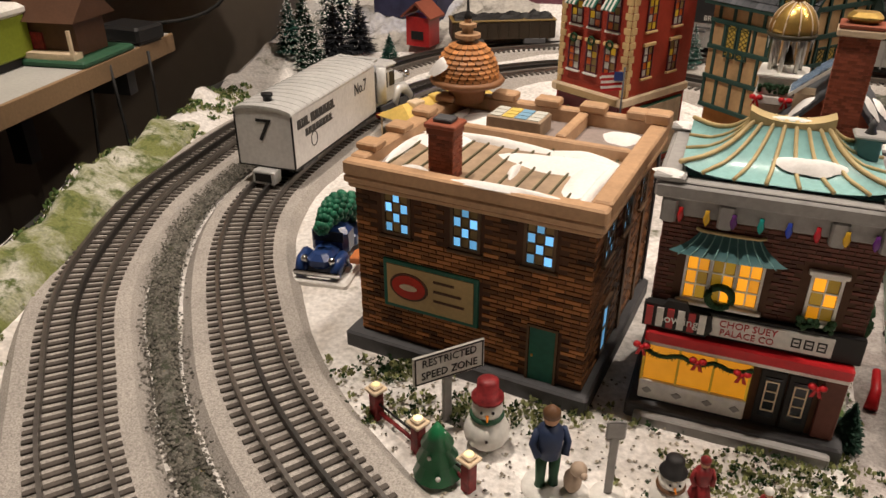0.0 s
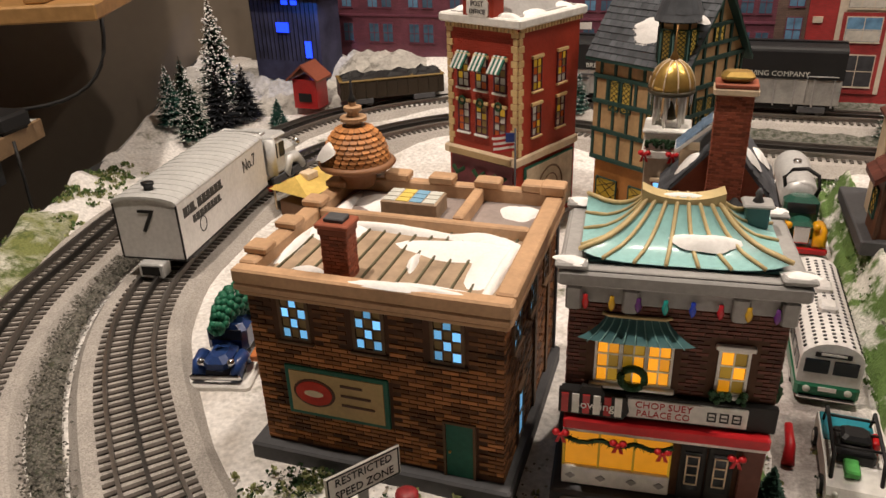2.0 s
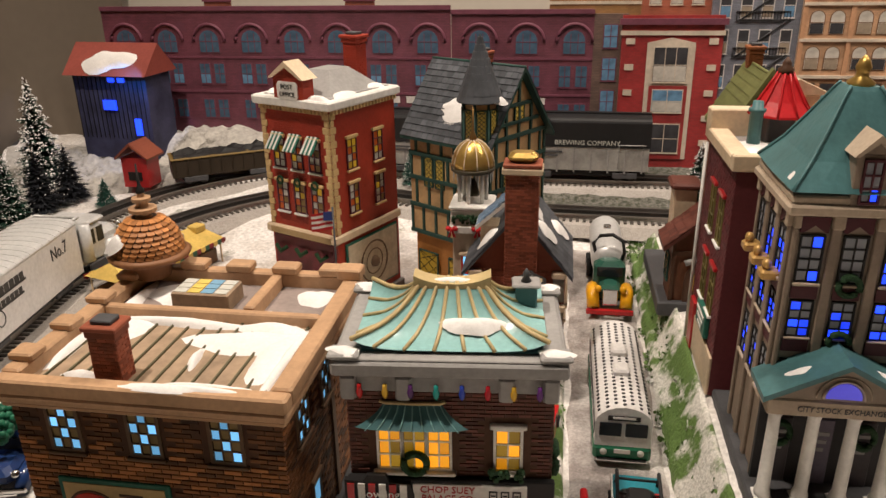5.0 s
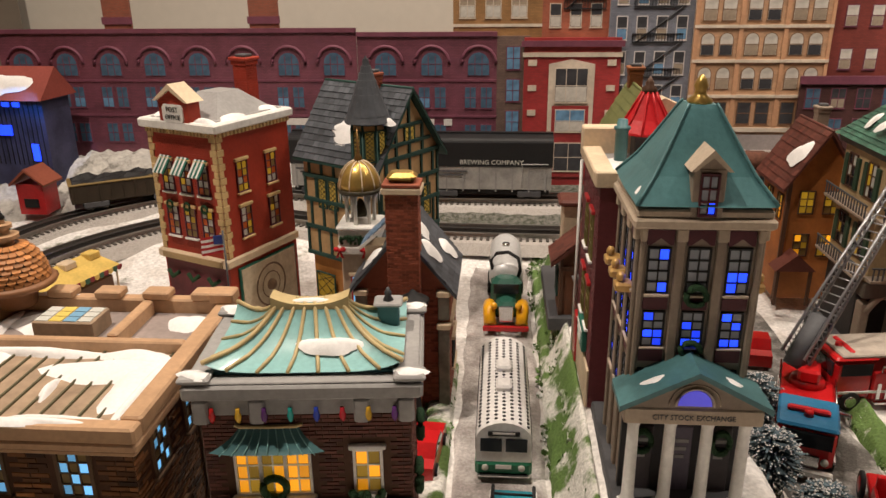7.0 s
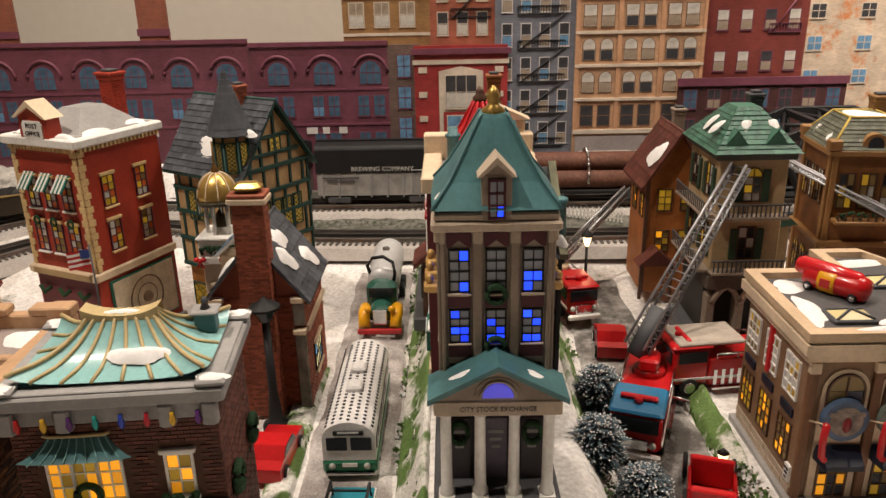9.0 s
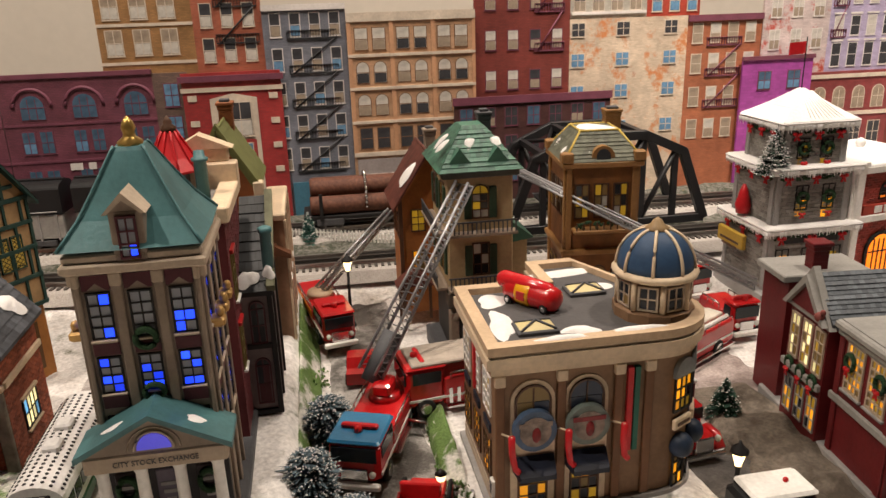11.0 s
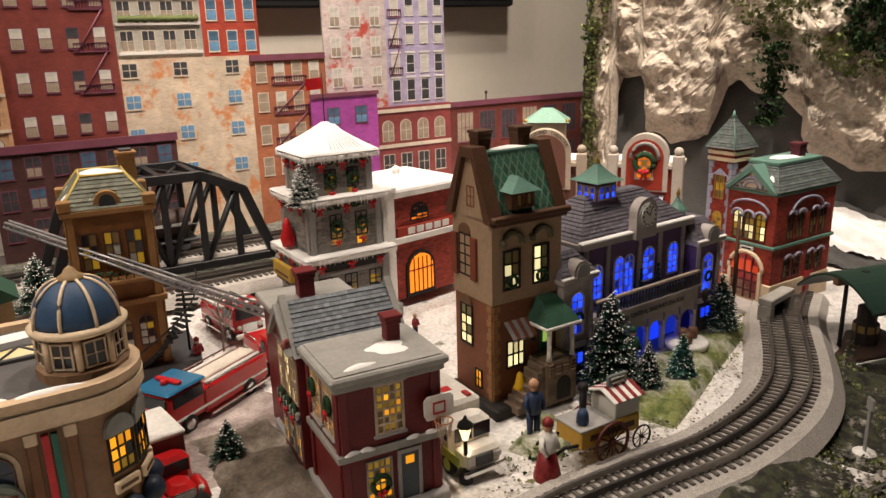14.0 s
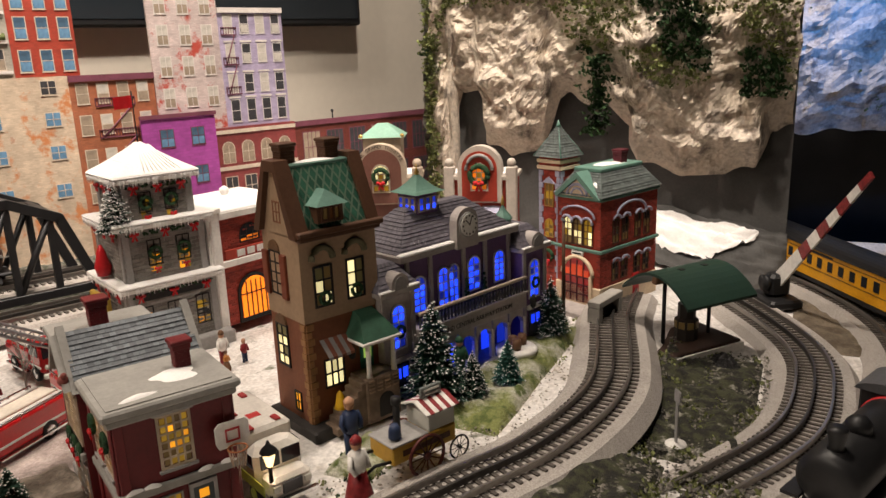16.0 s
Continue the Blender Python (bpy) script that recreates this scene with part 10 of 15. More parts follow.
def backdrop():
	rng = random.Random(12)
	# maroon warehouse, two panels with a seam
	m = print_mat("print_warehouse", (0.185, 0.058, 0.085), (0.11, 0.035, 0.05), [((0.13, 0.045, 0.07), 0.58)])
	for u0, u1, zt in ((-0.62, -0.086, 0.262), (-0.085, 0.114, 0.256)):
		ob, o = board("printed maroon brick warehouse with arched blue windows", u0, u1, 0.0, zt, 0, m)
		band(ob, u0 + o, u1 + o, zt - 0.006, zt, pr_maroon, 0.003, "cornice")
		band(ob, u0 + o, u1 + o, 0.187, 0.190, pr_maroon)
		band(ob, u0 + o, u1 + o, 0.136, 0.139, pr_maroon)
		u = u0 + (0.035 if u0 < -0.5 else 0.04)
		while u < u1 - 0.02:
			part("arch_ring", Geo().tube([(u + o + 0.0245 * cos(pi * k / 12), -0.0004, 0.212 + 0.0245 * sin(pi * k / 12)) for k in range(13)], 0.0026, 5), pr_maroon, ob)
			print_window(ob, u + o, 0.196, 0.030, 0.032, pr_maroon, pw_blue, True, 3)
			for s in (-0.0115, 0.0115):
				print_window(ob, u + o + s, 0.150, 0.0155, 0.029, pr_maroon, pw_blue, False, 2, pw_sky if rng.random() < 0.3 else None)
				print_window(ob, u + o + s, 0.098, 0.0155, 0.027, pr_maroon, pw_blue, False, 2)
			u += 0.0665
		if u0 > -0.5:
			for k, w in enumerate((0.016, 0.010, 0.012)):
				band(ob, u0 + o + 0.075 + 0.024 * k, u0 + o + 0.075 + 0.024 * k + w, 0.124, 0.1335, pr_white, 0.0012, "writing_bar")
		else:
			for k, w in enumerate((0.03, 0.022, 0.04, 0.026)):
				band(ob, 0.05 + 0.05 * k, 0.05 + 0.05 * k + w, 0.124, 0.1335, pr_white, 0.0012, "writing_bar")
	st = print_mat("print_stack", (0.30, 0.085, 0.05), (0.2, 0.1, 0.07))
	for u0, u1 in ((-0.455, -0.414), (-0.240, -0.197)):
		ob, o = board("printed red brick chimney stack", u0, u1, 0.25, 0.42, -1, st)
		band(ob, u0 + o - 0.002, u1 + o + 0.002, 0.268, 0.278, pr_maroon, 0.002, "chimney_base")
	# ochre front
	ob, o = board("printed ochre brick tenement front", 0.052, 0.176, 0.1, 0.42, -1, print_mat("print_ochre", (0.36, 0.19, 0.075), (0.25, 0.14, 0.06)))
	for k in range(3):
		for z in (0.275, 0.322, 0.368):
			print_window(ob, 0.072 + 0.036 * k + o, z, 0.020, 0.032, pr_stone, pw_tan, False, 2, pw_pale)
	for z in (0.262, 0.312, 0.358):
		band(ob, 0.052 + o, 0.176 + o, z, z + 0.004, pr_stone)
	# salmon front
	ob, o = board("printed salmon-red front with fire escape", 0.176, 0.268, 0.2, 0.42, -1, print_mat("print_salmon", (0.40, 0.11, 0.06), (0.3, 0.12, 0.08)))
	for k in range(3):
		for z in (0.262, 0.308, 0.355):
			print_window(ob, 0.194 + 0.028 * k + o, z, 0.014, 0.030, pr_stone, pw_dark, False, 1, pw_pale)
	fire_escape(ob, 0.205 + o, 0.262 + o, (0.285, 0.333, 0.38), pr_black)
	# grey strip beside the warehouse
	ob, o = board("printed grey-brown narrow house front", 0.114, 0.16, 0.0, 0.25, 0, print_mat("print_greybrown", (0.17, 0.11, 0.09), (0.1, 0.07, 0.06)))
	for z in (0.115, 0.16, 0.205):
		print_window(ob, 0.137 + o, z, 0.018, 0.030, pr_maroon, pw_sky, False, 2)
	# red fire station with the tall stone window
	m = print_mat("print_station", (0.37, 0.035, 0.035), (0.25, 0.04, 0.04))
	ob, o = board("printed red station front with a tall stone-trimmed window", 0.152, 0.286, 0.0, 0.248, 1, m)
	band(ob, 0.148 + o, 0.290 + o, 0.236, 0.244, pr_maroon, 0.004, "cornice")
	band(ob, 0.150 + o, 0.288 + o, 0.222, 0.228, pr_stone, 0.002)
	x = 0.219 + o
	part("stone_surround", Geo().slab([(x - 0.032, 0.05), (x + 0.032, 0.05), (x + 0.032, 0.212), (x, 0.219), (x - 0.032, 0.212)], -0.0015, 0.0003), pr_stone, ob)
	part("brick_reveal", Geo().box(x - 0.026, x + 0.026, -0.0022, 0.0003, 0.05, 0.154), m, ob)
	print_window(ob, x, 0.160, 0.044, 0.046, pr_stone, pw_dark, False, 3, pw_pale).location.y = -0.0024
	print_window(ob, x, 0.118, 0.040, 0.030, pr_stone, pw_sky, False, 2, pw_pale).location.y = -0.0024
	print_window(ob, x, 0.060, 0.040, 0.040, pr_stone, pw_dark, False, 2).location.y = -0.0024
	for s in (-1, 1):
		for z in (0.07, 0.105, 0.14, 0.175, 0.21):
			band(ob, x + s * 0.055 - 0.006, x + s * 0.055 + 0.006, z, z + 0.008, pr_stone, 0.0014, "quoin")
	# blue-grey tenement with fire escapes
	ob, o = board("printed blue-grey tenement with black fire escapes", 0.268, 0.382, 0.0, 0.334, 0, print_mat("print_bluegrey", (0.20, 0.21, 0.25), (0.13, 0.14, 0.17)))
	for k in range(4):
		for z in (0.105, 0.152, 0.198, 0.245, 0.292):
			print_window(ob, 0.285 + 0.027 * k + o, z, 0.013, 0.030, pr_white, pw_dark, False, 1, pw_sky if (k + int(z * 100)) % 3 == 0 else pw_tan)
	fire_escape(ob, 0.300 + o, 0.368 + o, (0.100, 0.147, 0.193, 0.240, 0.287), pr_black)
	band(ob, 0.268 + o, 0.382 + o, 0.326, 0.334, pr_white, 0.003, "cornice")
	sh = part("shop_front", Geo().box(0.29 + o, 0.36 + o, -0.0025, 0, 0.03, 0.085), mat("print_teal", (0.05, 0.14, 0.20), 0.5), ob, "teal shop front")
	part("shop_door", Geo().box(0.318 + o, 0.336 + o, -0.0032, -0.002, 0.03, 0.076), pr_black, sh)
	# peach three-bay front
	ob, o = board("printed peach front with window pairs over a grey shop", 0.382, 0.565, 0.0, 0.32, 1, print_mat("print_peach", (0.56, 0.33, 0.19), (0.42, 0.26, 0.16)))
	for bay in range(3):
		for s in (-0.0125, 0.0125):
			for r, z in enumerate((0.130, 0.178, 0.224, 0.270)):
				print_window(ob, 0.414 + 0.059 * bay + s + o, z, 0.017, 0.029, mat("print_brownstone", (0.20, 0.11, 0.06), 0.5), pw_dark if r == 0 else pw_pale, r in (1, 2), 1, None if r == 0 else (pw_tan if (bay + r) % 2 else pw_dark))
	for k in range(4):
		band(ob, 0.382 + 0.0595 * k + o, 0.388 + 0.0595 * k + o - 0.0015 * (k == 3), 0.118, 0.31, mat("print_pier", (0.50, 0.28, 0.16), 0.5), 0.0018, "pier")
	for z, hh in ((0.166, 0.004), (0.214, 0.004), (0.260, 0.004), (0.308, 0.012), (0.118, 0.006)):
		band(ob, 0.382 + o, 0.565 + o, z, z + hh, pr_stone, 0.0026)
	part("shop_front", Geo().box(0.386 + o, 0.56 + o, -0.002, 0, 0.03, 0.114), mat("print_shopgrey", (0.30, 0.26, 0.25), 0.5), ob, "grey shop front")
	for k in range(4):
		print_window(ob, 0.41 + 0.042 * k + o, 0.055, 0.034, 0.036, pr_white, pw_pale, False, 2).location.y = -0.0022
	# brick-red front
	ob, o = board("printed brick-red front with pale windows", 0.565, 0.709, 0.0, 0.42, 0, print_mat("print_brickred", (0.22, 0.045, 0.035), (0.14, 0.035, 0.03)))
	for k in range(4):
		for z in (0.145, 0.205, 0.262, 0.318, 0.372):
			print_window(ob, 0.589 + 0.0335 * k + o, z, 0.0145, 0.026, pr_maroon, pw_pale if (k + int(z * 70)) % 4 else pw_dark, False, 1, pw_tan)
	fire_escape(ob, 0.655 + o, 0.70 + o, (0.257, 0.312, 0.367), pr_maroon)
	# peeling cream and orange front
	m = print_mat("print_peeling", (0.62, 0.50, 0.38), (0.54, 0.43, 0.32), [((0.52, 0.20, 0.075), 0.55), ((0.30, 0.08, 0.04), 0.66)])
	ob, o = board("printed peeling cream and orange front with blue windows", 0.709, 0.895, 0.0, 0.30, 0, m)
	for k, u in enumerate((0.722, 0.792, 0.868)):
		for z in (0.13, 0.185, 0.232, 0.276):
			print_window(ob, u + o, z, 0.019, 0.018, pr_stone, pw_dark if z > 0.27 else pw_sky, False, 2)
	ob, o = board("printed grey-white building with balconies", 0.709, 0.83, 0.2, 0.42, -1, print_mat("print_greywhite", (0.46, 0.43, 0.37), (0.36, 0.33, 0.28)))
	for k in range(4):
		for z in (0.312, 0.352, 0.39):
			print_window(ob, 0.725 + 0.029 * k + o, z, 0.016, 0.026, pr_stone, pw_dark, False, 2, pw_tan)
	for z in (0.306, 0.346, 0.384):
		band(ob, 0.712 + o, 0.828 + o, z, z + 0.004, pr_white, 0.004, "balcony_slab")
	part("balcony_planting", Geo().grid(lambda a, b: (0.715 + 0.11 * a + o, -0.004 - 0.003 * sin(b * 3.1), 0.350 + 0.009 * b + 0.003 * noise.noise(Vector((a * 30, b * 4, 2)))), 40, 4), mat("print_leaf", (0.10, 0.12, 0.04), 0.8), ob)
	ob, o = board("printed red house with blue-grey sashes", 0.83, 0.915, 0.2, 0.42, -1, print_mat("print_redhouse", (0.38, 0.05, 0.03), (0.27, 0.05, 0.03)))
	for k in range(3):
		for z in (0.308, 0.352, 0.392):
			print_window(ob, 0.846 + 0.028 * k + o, z, 0.014, 0.028, pr_stone, pw_blue, False, 1, pw_sky)
	# orange front with fire escape
	ob, o = board("printed orange brick front with a fire escape", 0.895, 1.018, 0.0, 0.30, 0, print_mat("print_orange", (0.40, 0.135, 0.065), (0.30, 0.11, 0.06)))
	for k in range(4):
		for z in (0.115, 0.165, 0.215, 0.260):
			print_window(ob, 0.912 + 0.029 * k + o, z, 0.015, 0.027, pr_stone, pw_pale if k % 2 else pw_tan, False, 1, pw_tan)
	fire_escape(ob, 0.928 + o, 0.985 + o, (0.160, 0.208, 0.254), pr_maroon)
	band(ob, 0.895 + o, 1.018 + o, 0.291, 0.300, pr_maroon, 0.004, "cornice")
	# magenta house
	ob, o = board("printed magenta-purple house with blue windows", 0.986, 1.105, 0.0, 0.235, 2, print_mat("print_magenta", (0.38, 0.07, 0.33), (0.32, 0.06, 0.28), scale=2))
	for k in range(2):
		print_window(ob, 1.024 + 0.05 * k + o, 0.186, 0.020, 0.026, pr_maroon, pw_blue, False, 2, pw_sky)
		print_window(ob, 1.024 + 0.05 * k + o, 0.125, 0.020, 0.026, pr_maroon, pw_blue, False, 2, pw_sky)
	band(ob, 0.984 + o, 1.107 + o, 0.230, 0.236, pr_maroon, 0.003, "coping")
	# white and red peeling, and lilac
	m = print_mat("print_whitered", (0.62, 0.52, 0.50), (0.5, 0.4, 0.38), [((0.42, 0.07, 0.05), 0.56)])
	ob, o = board("printed white front with peeling red brick patches", 1.019, 1.132, 0.0, 0.42, 0, m)
	for k in range(3):
		for z in (0.245, 0.293, 0.340, 0.386):
			print_window(ob, 1.04 + 0.036 * k + o, z, 0.016, 0.028, pr_white, pw_pale, False, 2, pw_tan)
	ob, o = board("printed lilac front with white window hoods", 1.132, 1.248, 0.0, 0.395, 0, print_mat("print_lilac", (0.44, 0.38, 0.54), (0.36, 0.31, 0.45)))
	for k in range(4):
		for z in (0.215, 0.262, 0.310, 0.356):
			print_window(ob, 1.149 + 0.0285 * k + o, z, 0.014, 0.034 if z < 0.22 else 0.028, pr_white, pw_dark if k % 2 or z < 0.22 else pw_pale, False, 1, pw_pale if z > 0.3 else None)
			band(ob, 1.149 + 0.0285 * k + o - 0.010, 1.149 + 0.0285 * k + o + 0.010, z + (0.037 if z < 0.22 else 0.031), z + (0.040 if z < 0.22 else 0.034), pr_white, 0.0016, "window_hood")
	fire_escape(ob, 1.136 + o, 1.162 + o, (0.258, 0.305, 0.352), pr_maroon)
	band(ob, 1.132 + o, 1.248 + o, 0.387, 0.395, pr_white, 0.004, "cornice")
	# low red rows
	ob, o = board("printed low red brick row house", 1.105, 1.254, 0.0, 0.206, 1, print_mat("print_lowred", (0.26, 0.05, 0.05), (0.18, 0.045, 0.045)))
	for k in range(4):
		print_window(ob, 1.126 + 0.035 * k + o, 0.148, 0.020, 0.034, pr_stone, pw_tan, True, 2)
		print_window(ob, 1.126 + 0.035 * k + o, 0.090, 0.020, 0.034, pr_stone, pw_dark, False, 2)
	for z in (0.136, 0.196):
		band(ob, 1.105 + o, 1.254 + o, z, z + 0.006, pr_stone, 0.002)
	ob, o = board("printed dark red factory with broad windows", 1.254, 1.62, 0.0, 0.204, 1, print_mat("print_factory", (0.17, 0.04, 0.03), (0.11, 0.03, 0.025)))
	for k in range(7):
		print_window(ob, 1.286 + 0.050 * k + o, 0.132, 0.034, 0.052, pr_maroon, pw_tan if k % 3 == 0 else pw_dark, False, 4)
		print_window(ob, 1.286 + 0.050 * k + o, 0.066, 0.034, 0.046, pr_maroon, pw_dark, False, 4)
	band(ob, 1.254 + o, 1.62 + o, 0.196, 0.205, pr_maroon, 0.003, "coping")
	part("vent_pipe", Geo().cyl(1.335 + o, 0.002, 0.203, 0.218, 0.0014, None, 6).ball(1.335 + o, 0.002, 0.218, 0.003, None, 8, 5), pr_black, ob)
	# dark low building standing before the board
	ob, o = board("printed dark brown low warehouse front", 0.53, 0.77, 0.0, 0.196, 3, print_mat("print_dark", (0.085, 0.035, 0.032), (0.055, 0.025, 0.025)))
	for k in range(7):
		for z in (0.070, 0.112, 0.154):
			print_window(ob, 0.548 + 0.034 * k + o, z, 0.018, 0.026, pr_maroon, pw_dark if (k + int(100 * z)) % 3 else pw_blue, False, 2, pw_tan if k % 4 == 1 else None)
	band(ob, 0.528 + o, 0.772 + o, 0.186, 0.197, pr_maroon, 0.003, "cornice")


backdrop()

# ---- screen on the wall ----
tv = thing("wall_screen", G(1.22, 1.418, 0.42), YAW, "black flat screen on the beige wall, switched off", "television")
part("case", Geo().box(-0.33, 0.33, -0.04, 0, -0.045, 0.36, 0.004), black_plastic, tv)
part("screen_glass", Geo().box(-0.32, 0.32, -0.0415, -0.039, -0.032, 0.35), glass, tv)


# ---- rock walls ----
def crag(p, s, k=0.0):
	"""Blocky relief with cracks."""
	q = Vector(p) * s
	a = noise.turbulence(q, 5, True, noise_basis="VORONOI_F2F1")
	b = noise.fractal(q * 0.7 + Vector((k, 3, 1)), 1.0, 2.0, 4)
	return 0.55 * a + 0.6 * b


rock_pale = blend_mat("rock_pale", (0.50, 0.42, 0.33), (0.64, 0.56, 0.47), 12, 0.15, 0.5, rough=0.92, bump=0.9, bscale=180, rgb_c=(0.24, 0.20, 0.17), scale_c=30, at_c=0.58)
moss = mat("moss", (0.17, 0.19, 0.07), 0.9, grain=(500, 0.4), stain=(30, 0.45), bump=0.8, island=0.35)
moss_dark = mat("moss_dark", (0.025, 0.055, 0.018), 0.9, grain=(500, 0.4), stain=(30, 0.4), bump=0.8, island=0.35)


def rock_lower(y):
	"""Height at which the pale rock hangs over the dark plaster and the hollows."""
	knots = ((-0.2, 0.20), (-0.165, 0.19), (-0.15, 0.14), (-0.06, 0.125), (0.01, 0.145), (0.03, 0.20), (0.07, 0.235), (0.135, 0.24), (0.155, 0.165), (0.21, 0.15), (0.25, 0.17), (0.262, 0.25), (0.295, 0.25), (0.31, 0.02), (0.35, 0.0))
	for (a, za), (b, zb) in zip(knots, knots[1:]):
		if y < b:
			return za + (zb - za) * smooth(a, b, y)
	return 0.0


def rock_wall():
	y1, y0 = 0.345, -0.195

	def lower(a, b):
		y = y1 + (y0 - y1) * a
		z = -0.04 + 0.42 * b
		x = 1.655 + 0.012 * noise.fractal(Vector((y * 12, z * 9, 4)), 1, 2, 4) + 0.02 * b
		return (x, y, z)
	# dark for the plaster, and for the shade painted into the hollows
	solid("rock_face", Geo().grid(lower, 60, 40), plaster_dark, "dark plastered lower rock face, its colour also shading the hollows", "rock wall", kind="structure")

	def upper(a, b):
		y = y1 + (y0 - y1) * a
		zl = rock_lower(y) + 0.012 * noise.noise(Vector((y * 30, 1, 1)))
		z = zl + (0.56 - zl) * b
		edge = min(1, b * 9) * (0.55 + 0.45 * min(1, (1 - abs(2 * a - 1)) * 8))
		p = (1.64, y, z)
		x = 1.658 - edge * (0.012 + 0.030 * crag(p, 10) + 0.007 * crag(p, 38, 5)) + 0.16 * max(0, z - 0.34)
		return (x, y + 0.010 * noise.noise(Vector((y * 25, z * 25, 9))), z + 0.006 * noise.noise(Vector((y * 40, z * 20, 2))))
	solid("rock_overhang", Geo().grid(upper, 150, 110, False), rock_pale, "pale craggy plaster rock hanging over the village", "rock wall", kind="structure")
	# end of the rock beside the board, and the part that turns away over the far tunnel

	def left(a, b):
		z = -0.04 + 0.58 * b
		x = 1.652 + 0.35 * a - 0.02 * crag((a, 0.35, z), 10) * (1 - a)
		return (x, 0.345 + 0.05 * a + 0.014 * crag((a * 0.3, 0.35, z), 16), z)
	solid("rock_end", Geo().grid(left, 30, 60), rock_grey, "grey mossy end of the rock wall", "rock wall", kind="structure")

	def far(a, b):
		z = 0.165 + 0.4 * b
		p = (1.84 + 0.16 * a, -0.02 - 0.5 * a, z)
		return (p[0] - (0.012 + 0.03 * crag(p, 12)) * min(1, b * 6), p[1], z + 0.012 * noise.noise(Vector((a * 12, b * 4, 3))))
	solid("rock_return", Geo().grid(far, 50, 50, False), rock_pale, "pale rock over the dark tunnel at the far end", "rock wall", kind="structure")
	# black slabs added so that the far tunnel reads as dark
	solid("tunnel_lining", Geo().box(1.70, 2.3, 0.0, 0.02, -0.1, 0.2).box(2.08, 2.3, -0.6, 0.0, -0.1, 0.2), black_plastic, "black slabs standing for the dark of the far tunnel", "tunnel", kind="structure")
	# ledge with a snow drift

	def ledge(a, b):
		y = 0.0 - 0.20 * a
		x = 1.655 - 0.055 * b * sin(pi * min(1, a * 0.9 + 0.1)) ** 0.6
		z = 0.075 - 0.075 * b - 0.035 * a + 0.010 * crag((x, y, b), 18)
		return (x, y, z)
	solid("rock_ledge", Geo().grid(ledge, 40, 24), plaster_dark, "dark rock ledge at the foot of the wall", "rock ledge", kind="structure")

	def drift(a, b):
		n = 0.10 * noise.noise(Vector((a * 3, 5, 1)))
		x, y, z = ledge(0.06 + 0.74 * a, 0.06 + (0.80 - 0.50 * a + n) * sin(pi * min(1, a * 0.96 + 0.04)) ** 0.35 * b)
		return (x - 0.005, y, z + 0.004 * sin(pi * b) ** 0.5 + 0.003 * noise.noise(Vector((a * 4, b * 3, 8))))
	solid("snow_drift", Geo().grid(drift, 30, 16), snow, "thin snow drift on the rock ledge", "snow", kind="structure")


rock_wall()


def moss_clumps(name, spots, material, label, size=0.006, blades=7, seed=1):
	"""Tufts of small leaves, each a few crossed blades."""
	rng = random.Random(seed)
	g = Geo()
	for x, y, z, nx, ny, nz in spots:
		for _ in range(blades):
			d = Vector((nx + rng.uniform(-0.9, 0.9), ny + rng.uniform(-0.9, 0.9), nz + rng.uniform(-0.5, 0.9))).normalized()
			s = size * rng.uniform(0.5, 1.5)
			side = d.cross(Vector((rng.uniform(-1, 1), rng.uniform(-1, 1), rng.uniform(-1, 1)))).normalized() * s * 0.45
			o = Vector((x, y, z)) + Vector((rng.uniform(-1, 1), rng.uniform(-1, 1), rng.uniform(-0.4, 0.6))) * size
			g.add([tuple(o - side * 0.4), tuple(o + d * s * 0.5 - side), tuple(o + d * s), tuple(o + d * s * 0.5 + side), tuple(o + side * 0.4)], [(0, 1, 2, 3, 4)])
	return solid(name, g, material, label, "moss", kind="stuff")


def rock_moss():
	rng = random.Random(5)
	light, dark = [], []
	for _ in range(4600):
		y = rng.uniform(-0.19, 0.34)
		z = rng.uniform(0.24, 0.5)
		n1 = noise.noise(Vector((y * 13, z * 13, 2)))
		top = 0.350 if y > 0.09 else 0.295 - 0.1 * (y < -0.13)
		if z + 0.10 * n1 < top:
			continue
		x = 1.612 + 0.16 * max(0, z - 0.34) - 0.02 * n1
		(dark if noise.noise(Vector((y * 9, z * 9, 7))) > 0.16 else light).append((x, y, z, -1, 0, 0.4))
	for _ in range(420):
		z = rng.uniform(0.04, 0.34)
		light.append((1.63 + rng.uniform(-0.008, 0.01), 0.345 - abs(rng.gauss(0, 0.012)), z, -1, 0.2, 0.3))
	for _ in range(160):
		dark.append((1.605, rng.gauss(0.062, 0.010), rng.uniform(0.19, 0.30), -1, 0, 0.2))
	for _ in range(160):
		z = rng.uniform(0.2, 0.45)
		t = rng.random()
		light.append((1.81 + 0.16 * t, -0.02 - 0.5 * t, z, -1, 0, 0.3))
	moss_clumps("rock_moss", light, moss, "yellow-green moss on the rock top", 0.0042, 6, 2)
	moss_clumps("rock_moss", dark, moss_dark, "dark green moss patches on the rock", 0.0055, 7, 3)


rock_moss()

# blue spot that washes the far end of the rock and the barn corner
for sx, sy, sz, tx, ty, tz, watts in ((1.68, -0.30, 0.40, 1.92, -0.28, 0.28, 2.4), (-0.055, 1.175, 0.19, -0.080, 1.245, 0.13, 0.22)):
	lp = bpy.data.lights.new("blue_lamp", "SPOT")
	lp.energy, lp.color, lp.spot_size, lp.shadow_soft_size = watts, (0.05, 0.30, 1.0), radians(80), 0.004
	bl = new("blue_lamp", lp)
	bl.matrix_world = look((sx, sy, sz), (tx, ty, tz))


